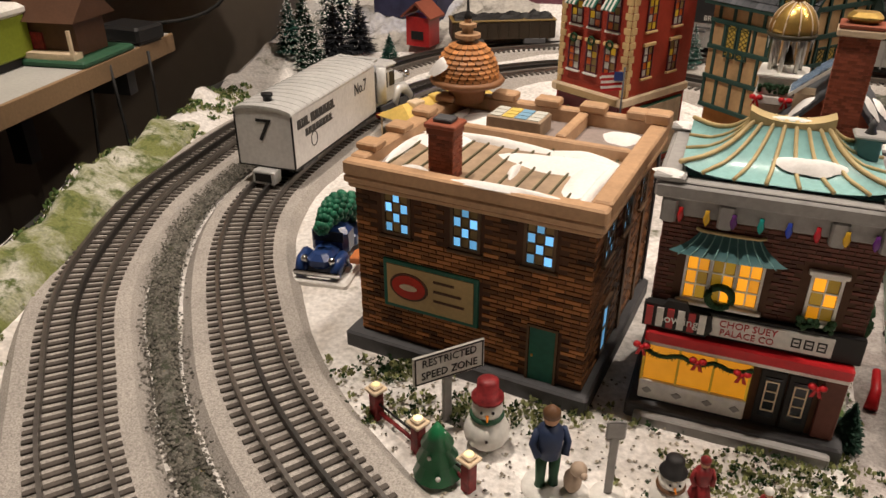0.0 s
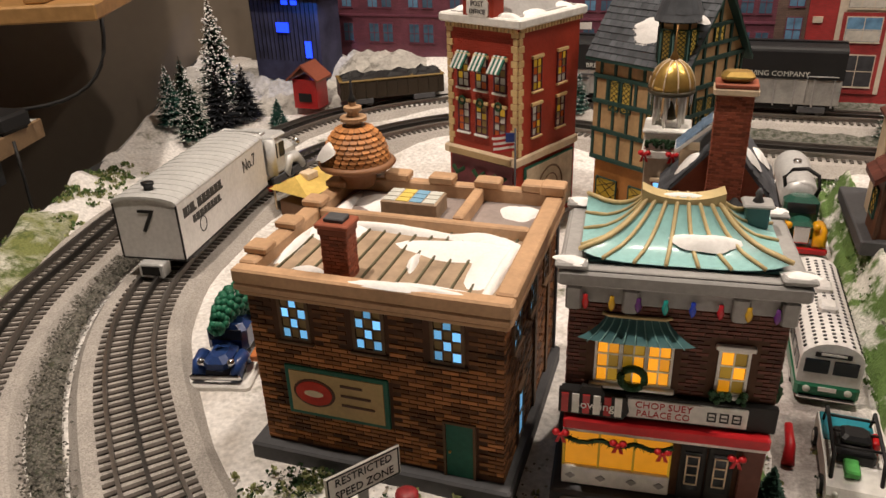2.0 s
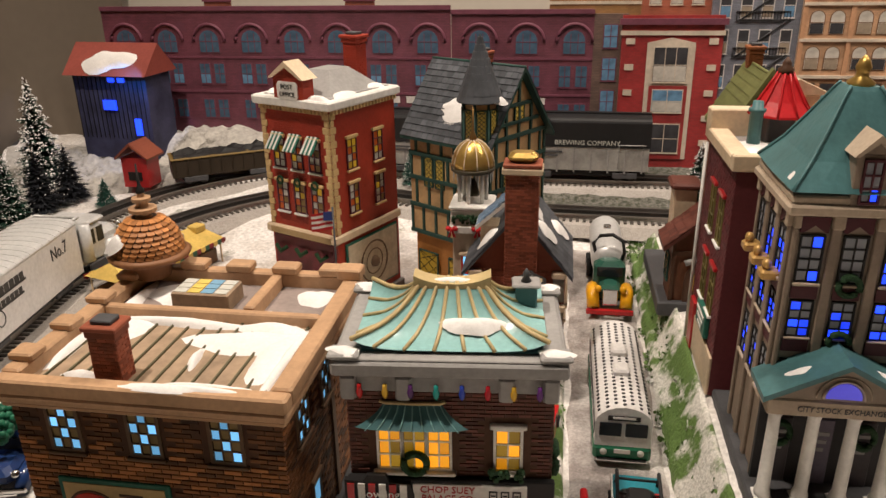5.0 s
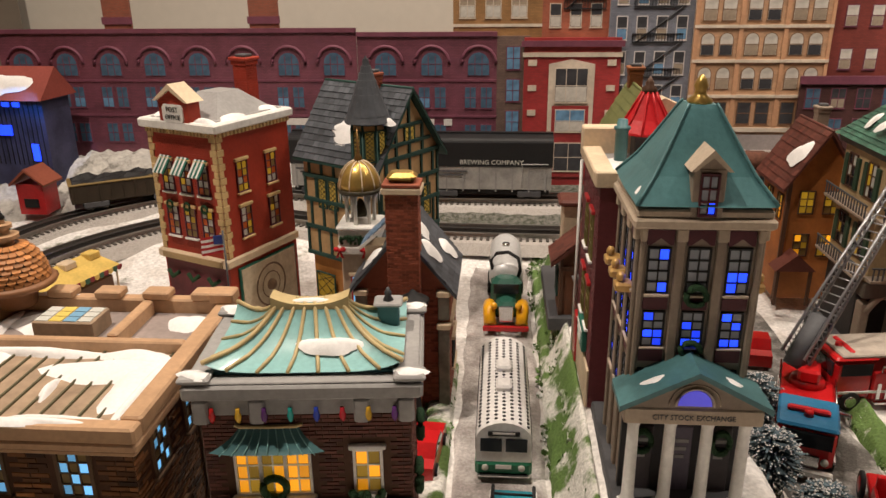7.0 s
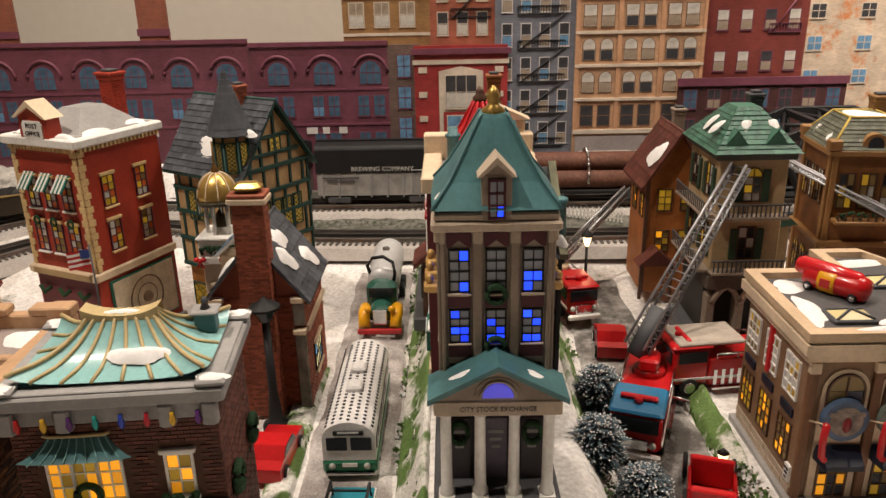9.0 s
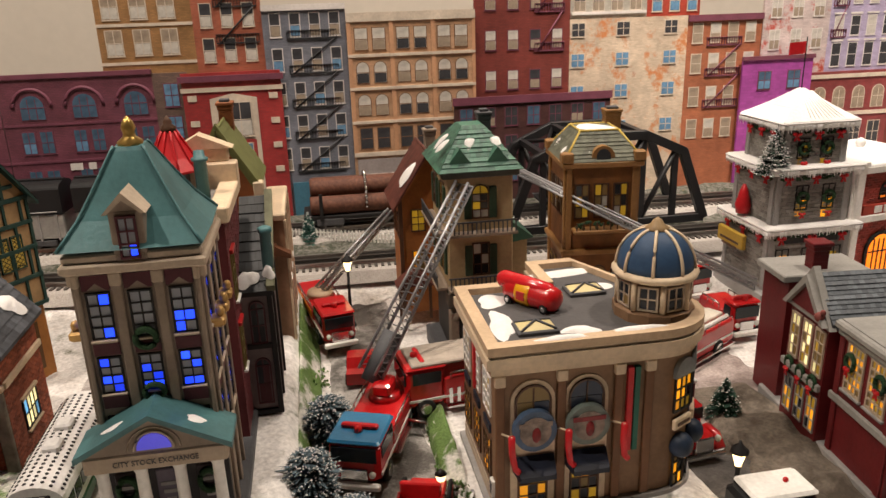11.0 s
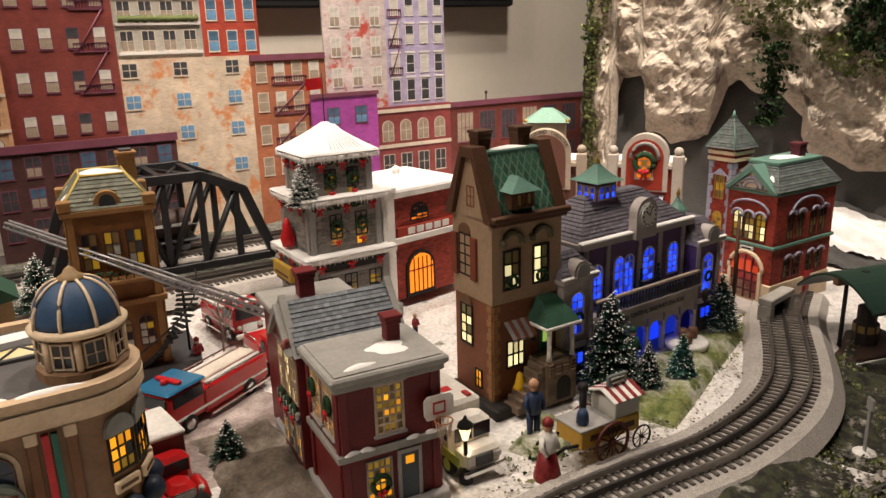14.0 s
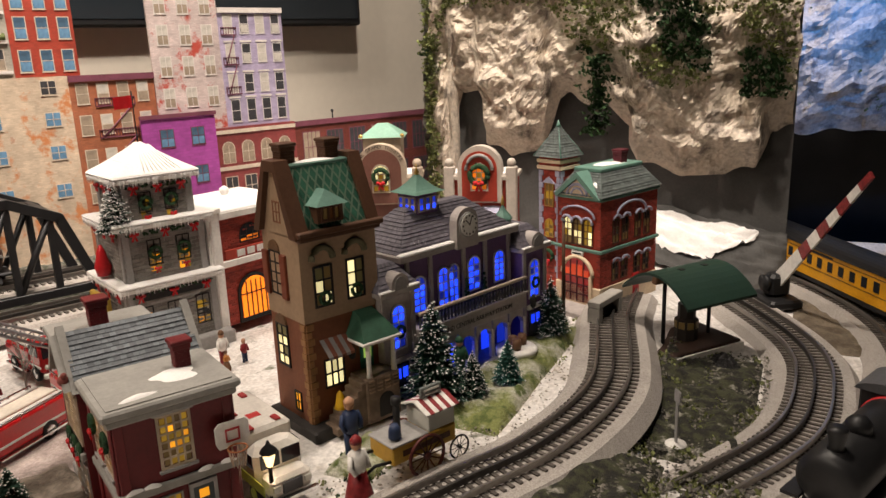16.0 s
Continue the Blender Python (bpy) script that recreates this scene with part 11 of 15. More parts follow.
# ---- rolling stock and road vehicles ----
XF = ROT(radians(90), 4, "Z")
silver = mat("silver_paint", (0.60, 0.60, 0.59), 0.38, 0.25, stain=(30, 0.1), bump=0.05)
chrome = mat("chrome", (0.62, 0.62, 0.62), 0.2, 1.0, grain=None, stain=None, bump=0)
rubber = mat("rubber", (0.018, 0.018, 0.018), 0.7)
blue_car = mat("blue_enamel", (0.02, 0.05, 0.17), 0.3, coat=0.4)
yellow_car = mat("yellow_enamel", (0.72, 0.34, 0.01), 0.35, coat=0.3)
roof_blue = mat("cab_blue", (0.02, 0.13, 0.25), 0.3, coat=0.4)
boom_grey = mat("boom_grey", (0.36, 0.36, 0.37), 0.35, 0.6)
red_car = mat("red_enamel", (0.48, 0.012, 0.014), 0.28, coat=0.5, stain=(30, 0.1))


def gz(x, y):
	return ground_point(x, y)


def heading(a, b):
	return degrees(atan2(b[1] - a[1], b[0] - a[0]))


def along(g, outline, x0, x1):
	"""An outline in y and z pulled along x."""
	return g.slab(outline, -x1, -x0, XF)


def wheel(parent, x, y, r, w=0.004, rim=None, spokes=0):
	"""A tyre with its rim, standing on the ground."""
	R = T((x, y, r)) @ ROT(radians(90), 4, "X")
	if spokes:
		ring = [(r * 0.92 * cos(2 * pi * k / 24), r * 0.92 * sin(2 * pi * k / 24), 0) for k in range(25)]
		wh = part("wheel", Geo(R).tube(ring, r * 0.08, 6).cyl(0, 0, -w / 2, w / 2, r * 0.16, None, 10), rim or ink, parent, "spoked wheel")
		for k in range(spokes):
			a = 2 * pi * k / spokes
			part("spoke", Geo(R).tube([(r * 0.12 * cos(a), r * 0.12 * sin(a), 0), (r * 0.9 * cos(a), r * 0.9 * sin(a), 0)], r * 0.035, 4), rim or ink, wh)
		return wh
	wh = part("wheel", Geo(R).lathe([(r * 0.86, -w / 2), (r, -w * 0.35), (r, w * 0.35), (r * 0.86, w / 2)], 0, 0, 18), rubber, parent)
	part("rim", Geo(R).lathe([(r * 0.55, -w * 0.56), (r * 0.6, -w * 0.5), (r * 0.6, w * 0.5), (r * 0.55, w * 0.56)], 0, 0, 14), rim or chrome, wh)
	return wh


def ladder(parent, p0, p1, wid, material, name="ladder", deep=0.006, rungs=22, taper=0.7):
	"""A lattice ladder with side trusses."""
	p0, p1 = Vector(p0), Vector(p1)
	d = (p1 - p0).normalized()
	side = d.cross(Vector((0, 0, 1))).normalized()
	up = side.cross(d).normalized()
	n = rungs

	def at(q, s, h):
		ww = wid * (1 + (taper - 1) * q) / 2
		return tuple(p0 + (p1 - p0) * q + side * s * ww + up * h * (1 + (taper - 1) * q))
	lad = part(name, Geo().tube([at(0, -1, 0), at(1, -1, 0)], 0.0016, 5), material, parent, "grey metal lattice ladder")
	part("ladder_rail", Geo().tube([at(0, 1, 0), at(1, 1, 0)], 0.0016, 5), material, lad)
	for s in (-1, 1):
		part("ladder_rail", Geo().tube([at(0, s, deep), at(1, s, deep)], 0.0014, 5), material, lad)
		g = Geo()
		for k in range(n):
			g.tube([at(k / n, s, 0), at((k + 0.5) / n, s, deep), at((k + 1) / n, s, 0)], 0.0009, 4)
		part("lattice", g, material, lad)
	for k in range(n + 1):
		part("rung", Geo().tube([at(k / n, -1, 0.0004), at(k / n, 1, 0.0004)], 0.0006, 4), material, lad)
	return lad


def rail_car_trucks(parent, xs, wid=0.0168, r=0.0065, J=Matrix()):
	for x in xs:
		tr = part("bogie", Geo(J).box(x - 0.017, x + 0.017, -0.019, 0.019, 0.005, 0.010, 0.001), ink, parent, "black bogie")
		for dx in (-0.010, 0.010):
			for s in (-1, 1):
				R = J @ T((x + dx, s * wid, r)) @ ROT(radians(90), 4, "X")
				part("rail_wheel", Geo(R).lathe([(r, -0.0016), (r, 0.0016)], 0, 0, 14), rail_dark, tr)
		part("side_frame", Geo(J).box(x - 0.016, x + 0.016, -0.0225, -0.0195, 0.004, 0.012, 0.001), dark_grey, tr)
		part("side_frame", Geo(J).box(x - 0.016, x + 0.016, 0.0195, 0.0225, 0.004, 0.012, 0.001), dark_grey, tr)


RAILTOP = 0.0114


def goose_car():
	# the bogies stand on the inner track, the motor cab turns with the curve
	L = 0.187
	k = min(range(len(LINE_B)), key=lambda q: (LINE_B[q].xy - Vector((-0.166, 0.720))).length)
	b1, b2, b3 = LINE_B[k], LINE_B[k + 14], LINE_B[k + 25]
	a = b1 - (b2 - b1).normalized() * 0.034
	J = T((L, 0, 0)) @ ROT(atan2(b3.y - b2.y, b3.x - b2.x) - atan2(b2.y - b1.y, b2.x - b1.x), 4, "Z") @ T((-L, 0, 0))
	h = thing("silver_rail_car", (a.x, a.y, RAILTOP), heading(b1, b2), "silver-white rail box car numbered 7 with a motor bus front", "rail car")
	hw, z0, z1, crown = 0.0245, 0.0105, 0.0545, 0.0595
	arc = [(hw * cos(pi * k / 12), z1 + (crown - z1) * sin(pi * k / 12)) for k in range(13)]
	white = mat("car_white", (0.64, 0.62, 0.60), 0.4, stain=(25, 0.12))
	part("body", along(Geo(), [(-hw, z0), (hw, z0)] + arc, 0, L), white, h, "white car body")
	part("roof", along(Geo(), [(x * 1.035, z + 0.0011) for x, z in arc] + [(x * 1.0, z - 0.001) for x, z in reversed(arc)], -0.001, L + 0.001), silver, h, "ribbed silver roof")
	for k in range(16):
		x = 0.008 + 0.0115 * k
		part("roof_rib", Geo().tube([(x, p * 1.035, z + 0.0013) for p, z in arc], 0.0004, 4), silver, h)
	v = part("roof_vent", Geo().lathe([(0.0035, 0.059), (0.0035, 0.064), (0.0048, 0.0645), (0.0048, 0.0665), (0.002, 0.067)], 0.016, 0.002, 14), black_plastic, h, "black round roof vent")
	for s in (-1, 1):
		part("corner_strip", Geo().box(-0.0006, 0.0006, s * hw - 0.0006, s * hw + 0.0006, z0, z1), ink, h)
		part("bottom_strip", Geo().box(0, L, s * hw - 0.0005, s * hw + 0.0005, z0 - 0.001, z0 + 0.0002), ink, h)
	E = ROT(radians(-90), 4, "Z")
	letters(h, E, "7", 0.000, 0.040, 0.026, ink, "number", 1.15)
	part("end_beam", Geo().box(-0.0008, 0.0002, -hw, hw, z0 - 0.0006, z0 + 0.0004), ink, h)
	cp = part("coupler_pocket", Geo().box(-0.010, 0.004, -0.0095, 0.0095, -0.002, 0.0095, 0.001), silver, h, "silver coupler pocket")
	part("coupler_slot", Geo().box(-0.0105, -0.0095, -0.007, 0.007, 0.0005, 0.0075), ink, cp)
	S = T((0, -hw, 0))
	dark = mat("ink_grey", (0.05, 0.047, 0.045), 0.6)
	for x0, z, hh, widths in ((0.010, 0.0445, 0.0075, (8, 3, 9, 0, 9, 8, 8, 8, 8, 7)), (0.024, 0.0350, 0.0060, (6, 7, 7, 6, 7, 6, 7, 6))):
		for ww in widths:
			if ww:
				part("writing_bar", Geo(S).box(x0, x0 + ww * 0.00085, -0.0004, 0.0002, z - hh / 2, z + hh / 2).box(x0 + ww * 0.0003, x0 + ww * 0.0012, -0.0004, 0.0002, z - hh / 2, z - hh / 4), dark, h)
			x0 += ww * 0.00085 + 0.0014 if ww else 0.005
	letters(h, S @ T((0, -0.0001, 0)), "No.7", 0.148, 0.043, 0.015, MATS["ink_grey"], "number", 1.0)
	part("round_emblem", Geo(S).tube([(0.040 + 0.006 * cos(2 * pi * k / 20), -0.0002, 0.026 + 0.006 * sin(2 * pi * k / 20)) for k in range(21)], 0.0005, 4), MATS["ink_grey"], h)
	rail_car_trucks(h, (0.034, 0.150), 0.0135)
	h.scale = (1, 1.24, 1.2)
	# bus-shaped motor unit ahead
	cab = part("cab", Geo(J).box(L + 0.006, L + 0.052, -0.021, 0.021, 0.010, 0.046, 0.004), silver, h, "silver motor cab")
	part("cab_roof", Geo(J).box(L + 0.004, L + 0.054, -0.022, 0.022, 0.046, 0.0505, 0.002), silver, cab)
	for k in range(3):
		for s in (-1, 1):
			part("cab_window", Geo(J).box(L + 0.010 + 0.014 * k, L + 0.020 + 0.014 * k, s * 0.0211 - 0.0004, s * 0.0211 + 0.0004, 0.028, 0.042), pane_dark, cab)
	part("hood", Geo(J).box(L + 0.052, L + 0.088, -0.014, 0.014, 0.010, 0.033, 0.005), silver, h, "rounded silver hood")
	for s in (-1, 1):
		part("fender", Geo(J).tube([(L + 0.046, s * 0.019, 0.008), (L + 0.056, s * 0.019, 0.021), (L + 0.070, s * 0.019, 0.020), (L + 0.080, s * 0.019, 0.009)], 0.006, 8), silver, h)
		part("headlamp", Geo(J).ball(L + 0.084, s * 0.015, 0.031, 0.0042, None, 10, 6), chrome, h)
	part("luggage_rail", Geo(J).tube([(L + 0.006, -0.020, 0.057), (L + 0.006, 0.020, 0.057), (L + 0.016, 0.020, 0.057), (L + 0.016, -0.020, 0.057), (L + 0.006, -0.020, 0.057)], 0.0016, 6), silver, h)
	part("air_tank", Geo(J).tube([(L + 0.012, -0.026, 0.018), (L + 0.012, -0.026, 0.052)], 0.0055, 12), silver, h)
	part("horn", Geo(J).ball(L + 0.018, -0.012, 0.054, 0.004, None, 8, 5).ball(L + 0.018, -0.004, 0.054, 0.004, None, 8, 5), chrome, h)
	rail_car_trucks(h, (L + 0.034, L + 0.072), 0.0135, J=J)


goose_car()


def tree_truck():
	x, y = -0.083, 0.558
	z = gz(x, y)
	h = thing("blue_pickup", (x, y, z), -100, "old blue pickup with a cut green tree, on a snowy base", "truck")
	part("base", Geo().box(-0.038, 0.040, -0.025, 0.025, -0.004, 0.005, 0.002), white_paint, h, "white snowy base")
	part("cab", Geo().box(-0.012, 0.008, -0.0155, 0.0155, 0.010, 0.034, 0.004), blue_car, h)
	part("bonnet", Geo().box(0.006, 0.034, -0.010, 0.010, 0.010, 0.023, 0.004), blue_car, h)
	part("bed", Geo().box(-0.038, -0.011, -0.016, 0.016, 0.010, 0.021, 0.0015), blue_car, h)
	for s in (-1, 1):
		part("fender", Geo().tube([(0.012, s * 0.0145, 0.009), (0.018, s * 0.0150, 0.017), (0.027, s * 0.0150, 0.016), (0.034, s * 0.014, 0.008)], 0.005, 8), blue_car, h)
		part("headlamp", Geo().ball(0.031, s * 0.011, 0.019, 0.0032, None, 10, 6), chrome, h)
		for xx in (0.023, -0.026):
			wheel(h, xx, s * 0.0155, 0.0068, 0.004).location.z += 0.005
	part("windscreen", Geo().box(0.0075, 0.0086, -0.0125, 0.0125, 0.0235, 0.032), pane_dark, h)
	part("bumper", Geo().box(0.036, 0.0385, -0.019, 0.019, 0.008, 0.012, 0.001), chrome, h)
	# the cut tree, lying over the cab with its tip forwards
	g = Geo()
	rng = random.Random(4)
	for k in range(9):
		q = k / 8
		x = -0.036 + 0.056 * q
		r = 0.0165 * (1 - 0.82 * q) + 0.002
		z = 0.034 + 0.010 * sin(q * 2.4)
		n = 10
		for i in range(n):
			a = 2 * pi * (i + 0.5 * (k % 2)) / n
			cy, cz = r * cos(a), r * 0.8 * sin(a)
			g.ball(x + rng.uniform(-0.001, 0.001), cy * 0.8, z + cz * 0.8, 0.0042 * (1 - 0.4 * q), 0.0034, 6, 4)
	part("cut_tree", g, mat("tree_jade", (0.025, 0.15, 0.085), 0.45, island=0.3, bump=0.5), h, "carved green tree on the truck")
	part("planter_box", Geo().box(0.004, 0.020, 0.021, 0.030, 0.012, 0.018, 0.001), mat("cart_orange", (0.5, 0.16, 0.05), 0.5), h)


tree_truck()


def bus():
	x, y, _ = G(0.125, 0.604)
	h = thing("spotted_bus", (x, y, gz(x, y) + 0.001), YAW - 90, "white city bus with black spots and a green front", "bus")
	L, hw = 0.126, 0.0175
	spot = mat("bus_white", (0.74, 0.72, 0.70), 0.35, coat=0.3, stain=(30, 0.05))
	g = Geo()
	arc = [(hw * cos(pi * k / 10), 0.033 + 0.013 * sin(pi * k / 10)) for k in range(11)]
	part("body", along(g, [(-hw, 0.016), (hw, 0.016)] + arc, -L / 2, L / 2), spot, h, "white upper body and roof")
	part("skirt", Geo().box(-L / 2 - 0.0008, L / 2 + 0.0014, -hw - 0.0006, hw + 0.0006, 0.005, 0.0162, 0.002), mat("bus_green", (0.015, 0.13, 0.065), 0.35, coat=0.3), h, "green lower skirt")
	h.scale = (1.04, 1.1, 1.05)
	dot = Geo().cyl(0, 0, -0.0002, 0.0004, 0.00120, None, 7).mesh("roof_spot", ink)
	rng = random.Random(8)
	for i in range(26):
		for j in range(7):
			yy = -0.0153 + 0.0051 * j
			xx = -L / 2 + 0.005 + 0.0046 * i + (0.0023 if j % 2 else 0)
			ob = new("roof_spot", dot)
			ob.parent = h
			k = yy / hw
			ob.location = (xx, yy, 0.033 + 0.013 * sqrt(max(0, 1 - k * k)))
			ob.rotation_euler = (-math.asin(k) * 0.75, 0, 0)
	for xx in (-0.012, 0.016):
		part("roof_vent", Geo().box(xx - 0.007, xx + 0.007, -0.0055, 0.0055, 0.044, 0.0500, 0.0015), spot, h)
	for s in (-1, 1):
		for k in range(8):
			xx = -L / 2 + 0.008 + 0.0145 * k
			part("side_window", Geo().box(xx, xx + 0.012, s * hw - 0.0005, s * hw + 0.0005, 0.022, 0.032), pane_dark, h)
		for xx in (-0.036, 0.040):
			wheel(h, xx, s * 0.0155, 0.0068, 0.005)
		part("windscreen", Geo().box(L / 2 - 0.0004, L / 2 + 0.0008, 0.0012 if s > 0 else -0.0148, 0.0148 if s > 0 else -0.0012, 0.024, 0.034, 0.0003), glass, h)
		lp = part("headlamp", Geo(T((L / 2 + 0.0014, s * 0.0115, 0.0125)) @ ROT(radians(90), 4, "Y")).cyl(0, 0, 0, 0.0012, 0.0022, None, 10), pane_pale, h)
	part("destination_box", Geo().box(L / 2 - 0.0004, L / 2 + 0.001, -0.010, 0.010, 0.0360, 0.0395, 0.0004), ink, h)
	part("destination_bar", Geo().box(L / 2 + 0.0008, L / 2 + 0.0013, -0.007, 0.007, 0.0378, 0.0392), white_paint, h)
	part("number_plate", Geo().box(L / 2 + 0.0013, L / 2 + 0.0018, -0.005, 0.005, 0.0115, 0.0145), white_paint, h)
	part("bumper", Geo().box(L / 2 + 0.0008, L / 2 + 0.0035, -0.0165, 0.0165, 0.005, 0.008, 0.001), chrome, h)


bus()


def tank_truck():
	x, y, _ = G(0.128, 0.842)
	h = thing("tank_truck", (x, y, gz(x, y) + 0.001), YAW - 90, "silver tank truck, dark green cab, yellow fenders, red bumper", "truck")
	M = T((-0.076, 0, 0.039)) @ ROT(radians(90), 4, "Y")
	part("tank", Geo(M).lathe([(0.008, 0), (0.0165, 0.003), (0.0175, 0.008), (0.0175, 0.095), (0.0165, 0.1), (0.008, 0.103)], 0, 0, 26), silver, h, "round silver tank")
	part("fill_cap", Geo().cyl(-0.03, 0, 0.0555, 0.0595, 0.004, None, 12), chrome, h)
	part("chassis", Geo().box(-0.078, 0.060, -0.012, 0.012, 0.012, 0.021, 0.001), ink, h)
	cab = part("cab", Geo().box(0.028, 0.050, -0.0155, 0.0155, 0.016, 0.048, 0.005), mat("cab_green", (0.02, 0.085, 0.06), 0.35, coat=0.3), h, "dark green cab")
	part("bonnet", Geo().box(0.049, 0.074, -0.010, 0.010, 0.016, 0.033, 0.004), MATS["cab_green"], h)
	part("grille", Geo().box(0.0735, 0.0755, -0.007, 0.007, 0.014, 0.031, 0.0006), chrome, h)
	part("windscreen", Geo().box(0.0495, 0.0507, -0.0125, 0.0125, 0.034, 0.044), glass, cab)
	for s in (-1, 1):
		part("fender", Geo().tube([(0.048, s * 0.016, 0.014), (0.055, s * 0.0165, 0.024), (0.067, s * 0.0165, 0.024), (0.078, s * 0.0155, 0.013)], 0.0062, 9), yellow_car, h, "yellow fender")
		part("headlamp", Geo().ball(0.0735, s * 0.012, 0.031, 0.0036, None, 10, 6), yellow_car, h)
		for xx in (0.064, -0.030, -0.054):
			wheel(h, xx, s * 0.0165, 0.0085, 0.006)
	part("bumper", Geo().box(0.079, 0.0825, -0.0225, 0.0225, 0.007, 0.013, 0.001), red_car, h, "red bumper")
	part("hose", Geo().tube([(0.020, -0.013, 0.046), (0.021, -0.016, 0.058), (0.026, -0.010, 0.068), (0.030, 0.002, 0.071), (0.034, 0.012, 0.066), (0.036, 0.014, 0.054), (0.032, 0.012, 0.044)], 0.0019, 7), rubber, h, "black hose loop")


tank_truck()


def small_car(name, at, yaw, label, body, L=0.062, hw=0.0135, roof=True, roofm=None):
	h = thing(name, (at[0], at[1], gz(at[0], at[1]) + 0.001), yaw, label, "car")
	prof = [(-L / 2, 0.005), (L / 2, 0.005), (L / 2 + 0.001, 0.011), (L / 2 - 0.002, 0.015), (L * 0.18, 0.017)]
	if roof:
		prof += [(L * 0.06, 0.025), (-L * 0.22, 0.0255), (-L * 0.34, 0.0175)]
	prof += [(-L / 2 + 0.001, 0.0155)]
	part("body", Geo().slab(prof, -hw, hw), body, h)
	if roof:
		part("glass", Geo().slab([(L * 0.155, 0.0176), (L * 0.055, 0.0243), (-L * 0.21, 0.0246), (-L * 0.315, 0.0178)], -hw - 0.0004, hw + 0.0004), glass, h)
		part("windscreen", Geo().add([(L * 0.175, -hw * 0.85, 0.0176), (L * 0.175, hw * 0.85, 0.0176), (L * 0.070, hw * 0.85, 0.0247), (L * 0.070, -hw * 0.85, 0.0247)], [(0, 1, 2, 3)]), glass, h)
	else:
		part("seat", Geo().box(-L * 0.30, L * 0.1, -hw * 0.75, hw * 0.75, 0.0152, 0.0162), ink, h)
	for s in (-1, 1):
		for xx in (-L * 0.3, L * 0.31):
			wheel(h, xx, s * hw, 0.0058, 0.0035, white_paint)
		part("headlamp", Geo().ball(L / 2, s * hw * 0.7, 0.0115, 0.002, None, 8, 5), pane_pale, h)
	part("bumper", Geo().box(L / 2, L / 2 + 0.002, -hw, hw, 0.004, 0.007, 0.0006), chrome, h)
	return h


small_car("red_toy_car", (0.279, 0.490), 62, "red toy car parked between the shops", red_car)
small_car("red_toy_car", (0.103, 0.522), YAW + 90, "red toy car with chrome face in the alley", red_car)
oc = small_car("teal_open_car", (0.305, 0.385), YAW - 92, "white and teal toy car under a black roof frame", white_paint, 0.072, 0.0155, False)
part("teal_panel", Geo().box(-0.034, -0.006, -0.0145, 0.0145, 0.0150, 0.0168, 0.0006), mat("teal_enamel", (0.02, 0.22, 0.28), 0.3), oc)
part("black_machine", Geo().box(-0.012, 0.014, -0.011, 0.011, 0.016, 0.025, 0.002).box(-0.006, 0.008, -0.008, 0.008, 0.025, 0.031, 0.002), black_plastic, oc, "black machine on the car")
part("green_lid", Geo().box(0.012, 0.026, -0.006, 0.002, 0.016, 0.021, 0.001), mat("lime_enamel", (0.10, 0.42, 0.10), 0.4), oc)
part("red_case", Geo().box(-0.004, 0.006, 0.009, 0.013, 0.017, 0.029, 0.001), red_car, oc)
for s in (-0.013, 0.013):
	part("roof_bar", Geo().tube([(-0.026, s, 0.015), (-0.022, s, 0.029), (0.022, s, 0.029), (0.027, s, 0.015)], 0.0012, 6), ink, oc)
for xx in (-0.014, 0.0, 0.014):
	part("cross_bar", Geo().tube([(xx, -0.013, 0.029), (xx, 0.013, 0.029)], 0.0009, 5), ink, oc)
solid("red_scarf", Geo().tube([(0, 0, 0.004), (0.006, 0.010, 0.010), (0.010, 0.022, 0.016)], 0.004, 7, None, 0.6), bow_red, "red furled cloth on the snow", "cloth", at=(0.272, 0.392, gz(0.272, 0.392)))


